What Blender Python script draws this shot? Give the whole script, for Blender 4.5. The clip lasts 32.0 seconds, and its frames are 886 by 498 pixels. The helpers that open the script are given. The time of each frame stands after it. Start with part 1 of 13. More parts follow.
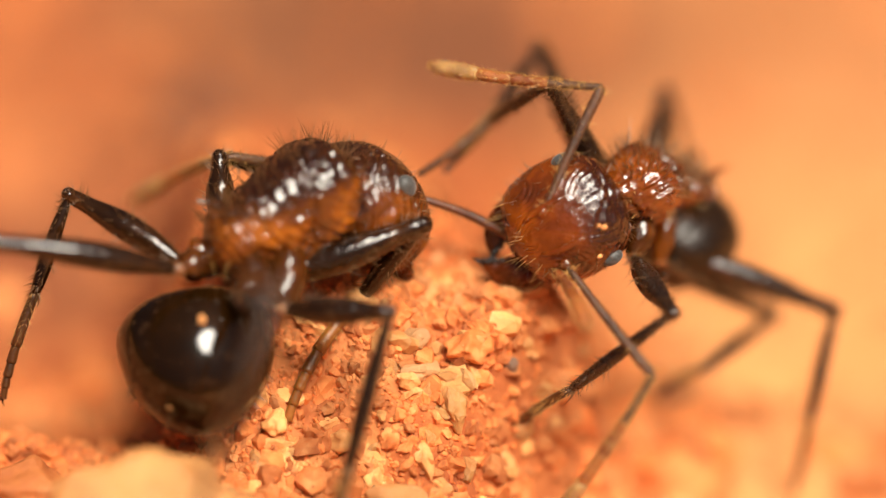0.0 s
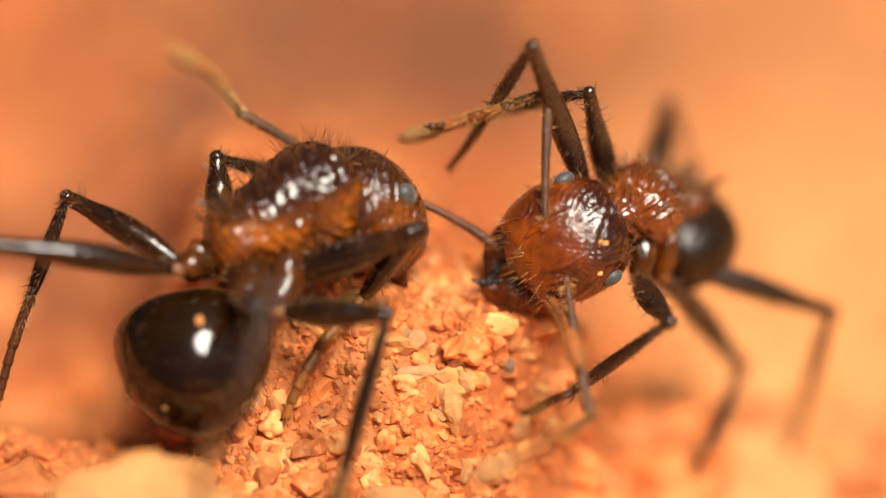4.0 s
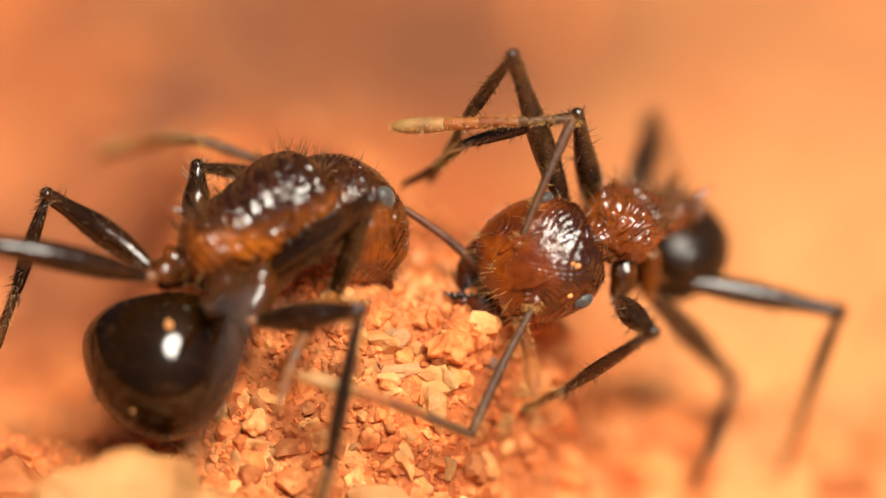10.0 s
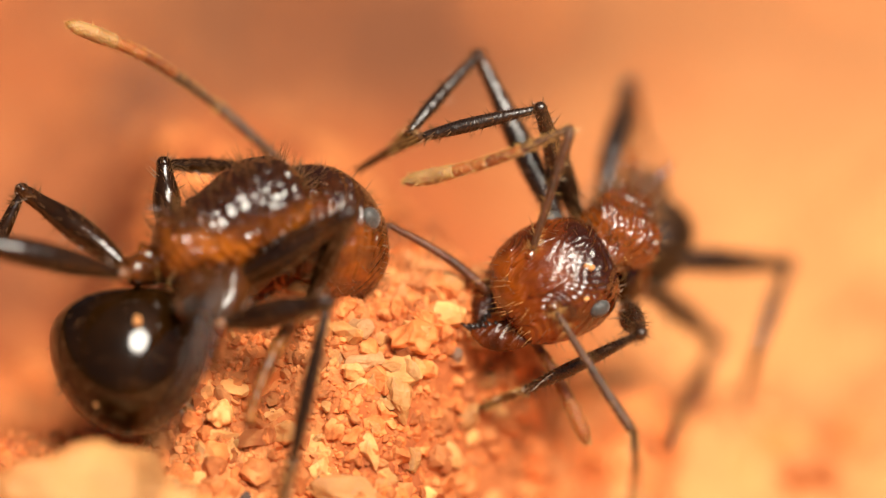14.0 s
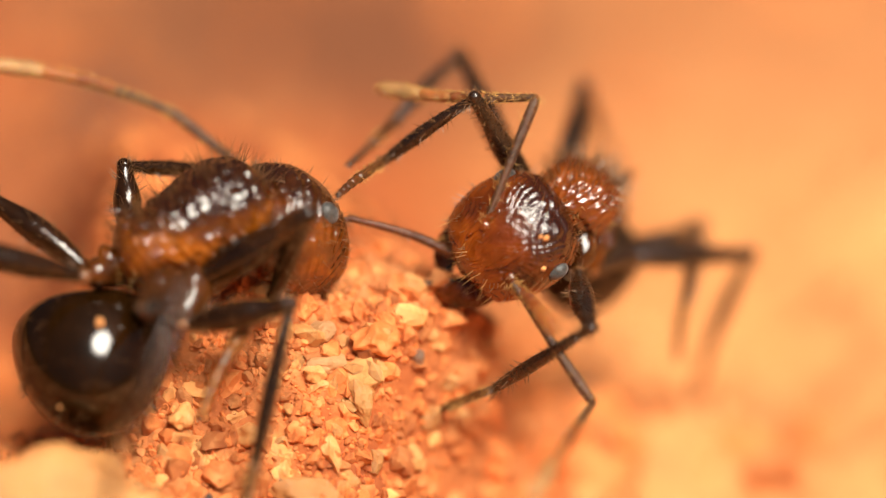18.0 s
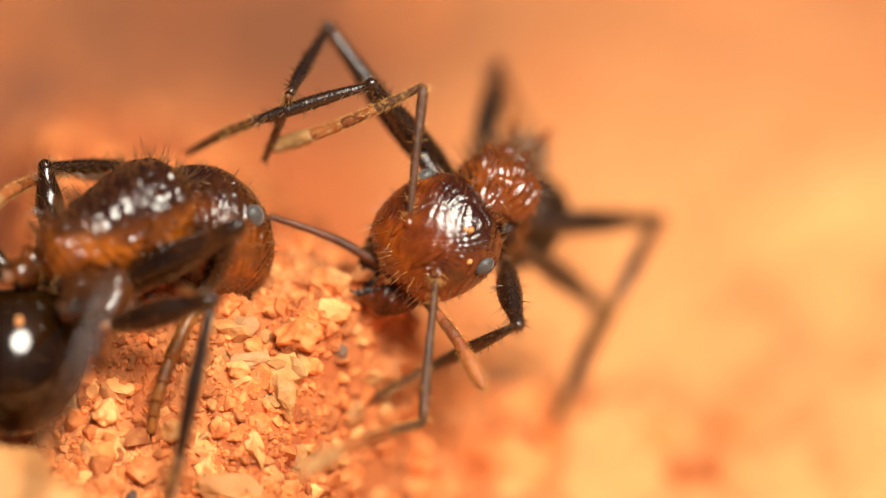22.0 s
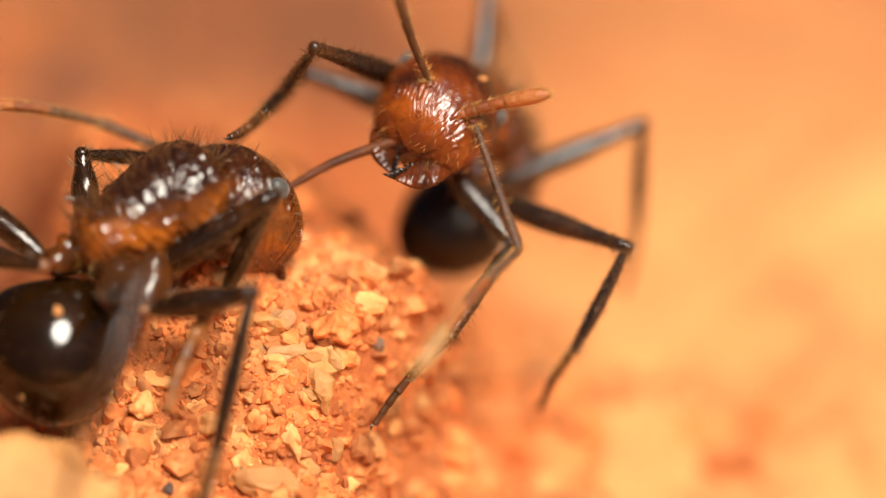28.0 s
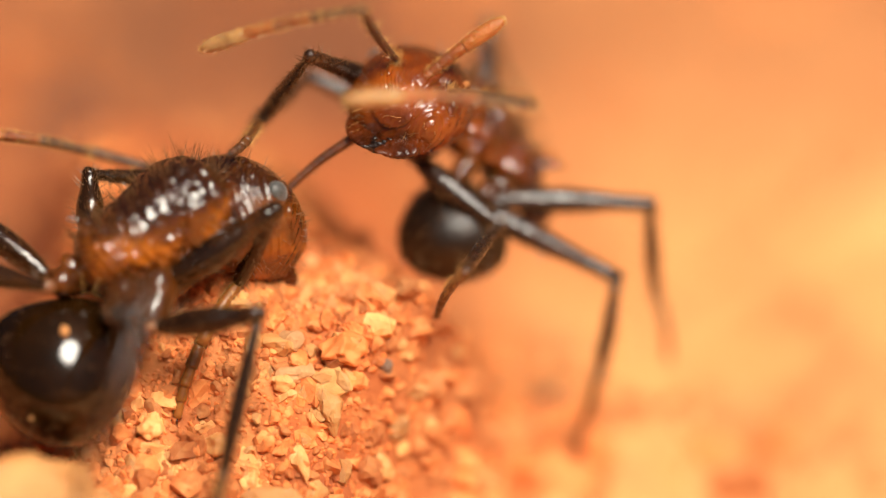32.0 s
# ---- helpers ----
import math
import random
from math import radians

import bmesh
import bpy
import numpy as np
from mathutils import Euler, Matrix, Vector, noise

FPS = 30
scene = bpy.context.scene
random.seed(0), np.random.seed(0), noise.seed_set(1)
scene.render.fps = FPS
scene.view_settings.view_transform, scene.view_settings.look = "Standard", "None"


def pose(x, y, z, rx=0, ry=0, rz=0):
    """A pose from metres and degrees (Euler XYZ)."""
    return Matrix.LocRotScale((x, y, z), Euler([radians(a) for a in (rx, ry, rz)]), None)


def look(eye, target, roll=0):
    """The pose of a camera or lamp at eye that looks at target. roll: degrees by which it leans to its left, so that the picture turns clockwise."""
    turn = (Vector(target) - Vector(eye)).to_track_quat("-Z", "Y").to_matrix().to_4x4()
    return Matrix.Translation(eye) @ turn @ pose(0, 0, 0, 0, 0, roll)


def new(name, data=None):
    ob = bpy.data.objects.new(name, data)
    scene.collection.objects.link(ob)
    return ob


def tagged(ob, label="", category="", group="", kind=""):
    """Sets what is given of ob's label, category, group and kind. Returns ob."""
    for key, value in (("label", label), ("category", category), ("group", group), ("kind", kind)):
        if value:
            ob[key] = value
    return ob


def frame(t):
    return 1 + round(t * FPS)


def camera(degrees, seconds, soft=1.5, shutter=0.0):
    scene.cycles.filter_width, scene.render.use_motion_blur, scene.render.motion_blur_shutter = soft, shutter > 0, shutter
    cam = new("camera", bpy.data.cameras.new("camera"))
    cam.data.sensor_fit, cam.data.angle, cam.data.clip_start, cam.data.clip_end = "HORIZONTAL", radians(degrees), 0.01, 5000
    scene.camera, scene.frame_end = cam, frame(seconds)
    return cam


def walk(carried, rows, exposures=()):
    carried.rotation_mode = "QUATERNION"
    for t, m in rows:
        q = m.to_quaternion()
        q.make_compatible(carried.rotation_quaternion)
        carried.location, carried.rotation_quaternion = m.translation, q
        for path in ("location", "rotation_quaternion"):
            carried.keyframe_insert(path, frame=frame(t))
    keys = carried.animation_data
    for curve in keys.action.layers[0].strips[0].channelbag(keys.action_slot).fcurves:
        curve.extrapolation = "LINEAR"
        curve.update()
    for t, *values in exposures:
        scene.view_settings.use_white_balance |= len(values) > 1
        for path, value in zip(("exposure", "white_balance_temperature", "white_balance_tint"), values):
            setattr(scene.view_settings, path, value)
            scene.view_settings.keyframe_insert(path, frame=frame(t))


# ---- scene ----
cam = camera(5.4, 32.0, soft=1.3, shutter=0.5)
walk(cam, [
    (0, look((0.00000, -0.08192, 0.05736), (0.000000, 0.000000, 0.000000))),
    (0.5, look((0.00000, -0.08192, 0.05736), (0.000000, 0.000007, 0.000010))),
    (1, look((0.00000, -0.08192, 0.05736), (0.000042, 0.000000, 0.000000))),
    (1.5, look((0.00000, -0.08192, 0.05736), (0.000054, 0.000007, 0.000010))),
    (2, look((0.00000, -0.08192, 0.05736), (0.000042, 0.000010, 0.000015))),
    (2.5, look((0.00000, -0.08192, 0.05736), (0.000036, 0.000017, 0.000025))),
    (3, look((0.00000, -0.08192, 0.05736), (0.000060, 0.000010, 0.000015))),
    (3.5, look((0.00000, -0.08192, 0.05736), (0.000036, 0.000010, 0.000015))),
    (5.5, look((0.00000, -0.08192, 0.05736), (0.000054, 0.000010, 0.000015))),
    (6, look((0.00000, -0.08192, 0.05736), (0.000078, 0.000017, 0.000025))),
    (6.5, look((0.00000, -0.08192, 0.05736), (0.000138, 0.000007, 0.000010))),
    (7, look((0.00000, -0.08192, 0.05736), (0.000138, 0.000007, 0.000010))),
    (7.5, look((0.00000, -0.08192, 0.05736), (0.000138, 0.000007, 0.000010))),
    (8, look((0.00000, -0.08192, 0.05736), (0.000156, 0.000010, 0.000015))),
    (8.5, look((0.00000, -0.08192, 0.05736), (0.000217, 0.000007, 0.000010))),
    (9, look((0.00000, -0.08192, 0.05736), (0.000217, 0.000007, 0.000010))),
    (9.5, look((0.00000, -0.08192, 0.05736), (0.000174, 0.000007, 0.000010))),
    (10, look((0.00000, -0.08192, 0.05736), (0.000211, 0.000000, 0.000000))),
    (10.5, look((0.00000, -0.08192, 0.05736), (0.000192, -0.000021, -0.000030))),
    (11, look((0.00000, -0.08192, 0.05736), (0.000192, -0.000041, -0.000059))),
    (11.5, look((0.00000, -0.08192, 0.05736), (0.000192, -0.000038, -0.000054))),
    (12, look((0.00000, -0.08192, 0.05736), (0.000192, -0.000038, -0.000054))),
    (12.5, look((0.00000, -0.08192, 0.05736), (0.000180, -0.000052, -0.000074))),
    (13, look((0.00000, -0.08192, 0.05736), (0.000283, -0.000038, -0.000054))),
    (13.5, look((0.00000, -0.08192, 0.05736), (0.000403, -0.000041, -0.000059))),
    (14, look((0.00000, -0.08192, 0.05736), (0.000596, -0.000059, -0.000084))),
    (14.5, look((0.00000, -0.08192, 0.05736), (0.000529, -0.000048, -0.000069))),
    (15, look((0.00000, -0.08192, 0.05736), (0.000854, -0.000079, -0.000113))),
    (15.5, look((0.00000, -0.08192, 0.05736), (0.000980, -0.000086, -0.000123))),
    (17.5, look((0.00000, -0.08192, 0.05736), (0.000974, -0.000062, -0.000089))),
    (18, look((0.00000, -0.08192, 0.05736), (0.001005, -0.000048, -0.000069))),
    (18.5, look((0.00000, -0.08192, 0.05736), (0.001083, -0.000052, -0.000074))),
    (19, look((0.00000, -0.08192, 0.05736), (0.001185, -0.000062, -0.000089))),
    (19.5, look((0.00000, -0.08192, 0.05736), (0.001185, -0.000059, -0.000084))),
    (20, look((0.00000, -0.08192, 0.05736), (0.001233, -0.000062, -0.000089))),
    (20.5, look((0.00000, -0.08192, 0.05736), (0.001426, -0.000079, -0.000113))),
    (21, look((0.00000, -0.08192, 0.05736), (0.001534, -0.000079, -0.000113))),
    (21.5, look((0.00000, -0.08192, 0.05736), (0.001702, -0.000086, -0.000123))),
    (22, look((0.00000, -0.08192, 0.05736), (0.001829, -0.000086, -0.000123))),
    (22.5, look((0.00000, -0.08192, 0.05736), (0.001859, -0.000090, -0.000128))),
    (23, look((0.00000, -0.08192, 0.05736), (0.001829, -0.000107, -0.000153))),
    (23.5, look((0.00000, -0.08192, 0.05736), (0.001847, -0.000100, -0.000143))),
    (24, look((0.00000, -0.08192, 0.05736), (0.002153, -0.000131, -0.000187))),
    (24.5, look((0.00000, -0.08192, 0.05736), (0.001871, -0.000131, -0.000187))),
    (25, look((0.00000, -0.08192, 0.05736), (0.001570, -0.000121, -0.000172))),
    (25.5, look((0.00000, -0.08192, 0.05736), (0.001498, -0.000117, -0.000168))),
    (27.5, look((0.00000, -0.08192, 0.05736), (0.001450, -0.000124, -0.000177))),
    (28, look((0.00000, -0.08192, 0.05736), (0.001432, -0.000124, -0.000177))),
    (28.5, look((0.00000, -0.08192, 0.05736), (0.001414, -0.000128, -0.000182))),
    (29, look((0.00000, -0.08192, 0.05736), (0.001191, -0.000100, -0.000143))),
    (29.5, look((0.00000, -0.08192, 0.05736), (0.001101, -0.000086, -0.000123))),
    (30, look((0.00000, -0.08192, 0.05736), (0.001516, -0.000097, -0.000138))),
    (30.5, look((0.00000, -0.08192, 0.05736), (0.001762, -0.000086, -0.000123))),
    (31, look((0.00000, -0.08192, 0.05736), (0.001402, -0.000055, -0.000079))),
    (31.5, look((0.00000, -0.08192, 0.05736), (0.001396, -0.000017, -0.000025))),
    (32, look((0.00000, -0.08192, 0.05736), (0.001347, 0.000007, 0.000010))),
])
import mathutils
# lens: a shallow field of sharpness, as close-up lenses have
cam.data.dof.use_dof = True
cam.data.dof.focus_distance = 0.1
cam.data.dof.aperture_fstop = 33

# ---- light ----
SUN_TURN, SUN_HEIGHT = 33.0, 64.0      # degrees: from behind the camera towards its right side, above the horizon
world = bpy.data.worlds.new("world")
scene.world = world
world.use_nodes = True
nt = world.node_tree
sky = nt.nodes.new("ShaderNodeTexSky")
sky.sky_type = "NISHITA"
sky.sun_disc = False
sky.sun_elevation = radians(SUN_HEIGHT)
sky.sun_rotation = radians(180 - SUN_TURN)
sky.dust_density, sky.air_density, sky.ozone_density = 7.0, 0.9, 0.6
nt.links.new(sky.outputs[0], nt.nodes["Background"].inputs[0])
nt.nodes["Background"].inputs[1].default_value = 0.021
sun = new("sun", bpy.data.lights.new("sun", "SUN"))
sun.data.energy, sun.data.angle, sun.data.color = 5.0, radians(27), (1.0, 0.92, 0.79)
_d = Vector((math.sin(radians(SUN_TURN)) * math.cos(radians(SUN_HEIGHT)), -math.cos(radians(SUN_TURN)) * math.cos(radians(SUN_HEIGHT)), math.sin(radians(SUN_HEIGHT))))
sun.matrix_world = look(_d * 3, (0, 0, 0))
scene.view_settings.exposure = 0.37

MM = 0.001
Quaternion = mathutils.Quaternion


# ---- materials ----
def material(name):
    m = bpy.data.materials.new(name)
    m.use_nodes = True
    t = m.node_tree
    return m, t, t.nodes["Principled BSDF"]


def node(t, kind, **inputs):
    n = t.nodes.new(kind)
    for k, v in inputs.items():
        n.inputs[k.replace("_", " ")].default_value = v
    return n


def ramp(t, source, *stops):
    r = t.nodes.new("ShaderNodeValToRGB")
    while len(r.color_ramp.elements) < len(stops):
        r.color_ramp.elements.new(0.5)
    for e, (p, c) in zip(r.color_ramp.elements, stops):
        e.position, e.color = p, (*c, 1)
    t.links.new(source, r.inputs[0])
    return r.outputs[0]


def coords(t, scale):
    c = t.nodes.new("ShaderNodeTexCoord")
    m = t.nodes.new("ShaderNodeMapping")
    m.inputs["Scale"].default_value = (scale, scale, scale)
    t.links.new(c.outputs["Object"], m.inputs[0])
    return m.outputs[0]


def noise_of(t, where, scale, detail=4.0, rough=0.6):
    n = node(t, "ShaderNodeTexNoise", Scale=scale, Detail=detail, Roughness=rough)
    t.links.new(where, n.inputs["Vector"])
    return n.outputs["Fac"]


def bump(t, shader, height, strength, distance):
    b = node(t, "ShaderNodeBump", Strength=strength, Distance=distance)
    t.links.new(height, b.inputs["Height"])
    t.links.new(b.outputs[0], shader.inputs["Normal"])
    return b


def chitin(name, dark, mid, light, rough=0.24, glow=0.0, grain=14.0, strength=0.35, rugae=0.0, back=None, gleam=0.5, face=0.0, brushed=0.0):
    """Insect shell: mottled colour, a waxy gloss, wandering ridges and fine pits; back: a dark saddle, from this height up."""
    m, t, s = material(name)
    w = coords(t, 1000.0)
    big = noise_of(t, w, 1.6, 3.0)
    colour = ramp(t, big, (0.32, dark), (0.5, mid), (0.68, light))
    if back is not None:
        wob = t.nodes.new("ShaderNodeMath")
        wob.operation = "MULTIPLY_ADD"
        wob.inputs[1].default_value = 0.5
        t.links.new(noise_of(t, w, 2.6, 4.0), wob.inputs[0])
        lift = node(t, "ShaderNodeVectorMath")
        lift.operation = "DOT_PRODUCT"
        lift.inputs[1].default_value = (0, -0.55 * face, 1 - 0.35 * face)
        t.links.new(w, lift.inputs[0])
        t.links.new(lift.outputs["Value"], wob.inputs[2])
        mr = t.nodes.new("ShaderNodeMapRange")
        mr.interpolation_type = "SMOOTHSTEP"
        mr.inputs[1].default_value, mr.inputs[2].default_value, mr.inputs[4].default_value = back + 0.25, back + 0.5, 0.9
        t.links.new(wob.outputs[0], mr.inputs[0])
        mix = t.nodes.new("ShaderNodeMixRGB")
        mix.inputs[2].default_value = (dark[0] * 0.6, dark[1] * 0.55, dark[2] * 0.6, 1)
        t.links.new(mr.outputs[0], mix.inputs[0])
        t.links.new(colour, mix.inputs[1])
        colour = mix.outputs[0]
    t.links.new(colour, s.inputs["Base Color"])
    fine = noise_of(t, w, grain, 3.0, 0.65)
    top = bump(t, s, fine, strength, 0.00005)
    if rugae:
        wave = node(t, "ShaderNodeTexWave", Scale=3.4, Distortion=7.0, Detail=2.0, Detail_Scale=0.7)
        wave.bands_direction = "DIAGONAL"
        t.links.new(w, wave.inputs["Vector"])
        worn = t.nodes.new("ShaderNodeMath")
        worn.operation = "MULTIPLY"
        t.links.new(wave.outputs["Fac"], worn.inputs[0])
        t.links.new(ramp(t, noise_of(t, w, 3.0, 2.0), (0.38, (0.1, 0.1, 0.1)), (0.6, (1, 1, 1))), worn.inputs[1])
        b1 = node(t, "ShaderNodeBump", Strength=min(1.0, rugae * 1.3), Distance=0.000022)
        t.links.new(worn.outputs[0], b1.inputs["Height"])
        b2 = node(t, "ShaderNodeBump", Strength=rugae, Distance=0.00011)
        t.links.new(noise_of(t, w, 2.3, 2.0, 0.5), b2.inputs["Height"])
        t.links.new(b1.outputs[0], b2.inputs["Normal"])
        t.links.new(b2.outputs[0], top.inputs["Normal"])
    rr = t.nodes.new("ShaderNodeMapRange")
    rr.inputs[3].default_value, rr.inputs[4].default_value = rough * 0.75, rough * 1.45
    t.links.new(fine, rr.inputs[0])
    t.links.new(rr.outputs[0], s.inputs["Roughness"])
    s.inputs["IOR"].default_value = 1.56
    s.inputs["Specular IOR Level"].default_value = gleam
    if brushed:
        turn = t.nodes.new("ShaderNodeTangent")
        turn.direction_type, turn.axis = "RADIAL", "Y"
        t.links.new(turn.outputs[0], s.inputs["Tangent"])
        s.inputs["Anisotropic"].default_value = brushed
        s.inputs["Anisotropic Rotation"].default_value = 0.12
    if glow:
        s.inputs["Subsurface Weight"].default_value = glow
        s.inputs["Subsurface Radius"].default_value = (1.0, 0.28, 0.06)
        s.inputs["Subsurface Scale"].default_value = 0.00018
    return m


def plain(name, colour, rough, metal=0.0):
    m, t, s = material(name)
    w = coords(t, 1000.0)
    n = noise_of(t, w, 9.0)
    lo = tuple(c * 0.7 for c in colour)
    hi = tuple(min(1, c * 1.25) for c in colour)
    t.links.new(ramp(t, n, (0.3, lo), (0.7, hi)), s.inputs["Base Color"])
    s.inputs["Roughness"].default_value = rough
    s.inputs["Metallic"].default_value = metal
    return m


RED = chitin("red_brown_shell", (0.045, 0.010, 0.0013), (0.15, 0.029, 0.0018), (0.28, 0.062, 0.003), 0.2, 0.08, 13.0, 0.12, 0.7, 0.36, 0.9)
RED_FACE = chitin("red_brown_face", (0.036, 0.007, 0.001), (0.15, 0.0265, 0.0014), (0.29, 0.06, 0.0026), 0.19, 0.08, 15.0, 0.3, 0.45, 0.26, 0.8, 1.0)
AMBER = chitin("amber_brown_shell", (0.024, 0.006, 0.001), (0.14, 0.033, 0.0018), (0.43, 0.115, 0.0045), 0.16, 0.08, 13.0, 0.12, 0.75, 0.22, 0.8)
AMBER_FACE = chitin("amber_brown_face", (0.027, 0.0065, 0.001), (0.14, 0.031, 0.0018), (0.40, 0.10, 0.0045), 0.16, 0.08, 26.0, 0.28, 0.7, 0.06, 0.9, 0.6)
COXA = chitin("brown_hip_shell", (0.02, 0.006, 0.0012), (0.055, 0.015, 0.002), (0.14, 0.036, 0.003), 0.14, 0.05, 13.0, 0.12, 0.3)
RUST = chitin("rust_brown_feeler", (0.05, 0.012, 0.003), (0.11, 0.027, 0.005), (0.2, 0.055, 0.010), 0.36, 0.2, 26.0, 0.4)
BLACK = chitin("black_brown_shell", (0.008, 0.003, 0.0006), (0.014, 0.005, 0.0009), (0.032, 0.0105, 0.0016), 0.09, 0.0, 20.0, 0.04, 0.0, None, 0.38, 0.0, 0.3)
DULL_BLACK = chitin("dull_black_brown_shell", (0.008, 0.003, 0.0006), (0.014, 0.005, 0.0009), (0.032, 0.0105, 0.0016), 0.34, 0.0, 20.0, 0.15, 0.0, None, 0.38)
LEG = chitin("dark_brown_leg", (0.008, 0.0028, 0.0008), (0.02, 0.0068, 0.0015), (0.07, 0.021, 0.003), 0.12, 0.0, 22.0, 0.12, 0.15, None, 0.5)
LEG_DOWNY = chitin("dark_brown_downy_leg", (0.010, 0.004, 0.0016), (0.022, 0.0085, 0.003), (0.065, 0.022, 0.006), 0.25, 0.0, 26.0, 0.2, 0.15, None, 0.75)
JOINT = chitin("amber_joint", (0.10, 0.032, 0.009), (0.22, 0.08, 0.022), (0.38, 0.16, 0.045), 0.36, 0.2)
TARSUS = chitin("golden_brown_foot", (0.13, 0.042, 0.008), (0.30, 0.105, 0.016), (0.5, 0.22, 0.04), 0.36, 0.3)
FOOT = chitin("brown_foot", (0.05, 0.017, 0.004), (0.11, 0.036, 0.008), (0.22, 0.08, 0.016), 0.36, 0.2)
FEELER = chitin("brown_feeler", (0.04, 0.017, 0.008), (0.10, 0.04, 0.016), (0.2, 0.085, 0.03), 0.38, 0.2, 26.0, 0.5)
RING = chitin("orange_brown_feeler", (0.15, 0.037, 0.008), (0.31, 0.078, 0.013), (0.46, 0.14, 0.03), 0.40, 0.3, 26.0, 0.5)
OCHRE = chitin("ochre_feeler", (0.27, 0.078, 0.018), (0.44, 0.14, 0.032), (0.58, 0.23, 0.06), 0.42, 0.3, 26.0, 0.5)
CLUB = chitin("pale_feeler_tip", (0.3, 0.15, 0.05), (0.48, 0.26, 0.095), (0.62, 0.4, 0.17), 0.42, 0.35, 26.0, 0.5)
JAW = chitin("dark_red_jaw", (0.035, 0.007, 0.001), (0.10, 0.018, 0.002), (0.21, 0.042, 0.003), 0.24, 0.0, 13.0, 0.2, 0.7, None, 0.35)
TOOTH = chitin("black_tooth", (0.006, 0.003, 0.002), (0.012, 0.005, 0.003), (0.025, 0.008, 0.003), 0.25)
HAIR = plain("brown_hair", (0.17, 0.08, 0.03), 0.4)
GOLD = plain("golden_hair", (0.6, 0.33, 0.10), 0.35)
DUST = plain("orange_dust", (0.75, 0.32, 0.1), 0.8)


def eye_material():
    m, t, s = material("grey_compound_eye")
    w = coords(t, 1000.0)
    v = node(t, "ShaderNodeTexVoronoi", Scale=55.0)
    t.links.new(w, v.inputs["Vector"])
    t.links.new(ramp(t, v.outputs["Distance"], (0.0, (0.12, 0.115, 0.108)), (0.7, (0.045, 0.043, 0.040))), s.inputs["Base Color"])
    bump(t, s, v.outputs["Distance"], 0.4, -0.00001)
    s.inputs["Roughness"].default_value = 0.42
    s.inputs["Sheen Weight"].default_value = 0.25
    return m


EYE = eye_material()


def soil_material(name, tones, by_object=False, rough=0.85):
    m, t, s = material(name)
    w = coords(t, 1000.0)
    c = ramp(t, noise_of(t, w, 1.1, 6.0, 0.62), *tones)
    if by_object:
        info = t.nodes.new("ShaderNodeObjectInfo")
        rnd = info.outputs["Random"]
    else:
        rnd = t.nodes.new("ShaderNodeNewGeometry").outputs["Random Per Island"]
    hue = node(t, "ShaderNodeHueSaturation")
    mr = t.nodes.new("ShaderNodeMapRange")
    mr.inputs[3].default_value, mr.inputs[4].default_value = 0.6, 1.3
    t.links.new(rnd, mr.inputs[0])
    t.links.new(mr.outputs[0], hue.inputs["Value"])
    t.links.new(c, hue.inputs["Color"])
    t.links.new(hue.outputs[0], s.inputs["Base Color"])
    bump(t, s, noise_of(t, w, 14.0, 6.0, 0.7), 0.6, 0.00006)
    s.inputs["Roughness"].default_value = rough
    return m


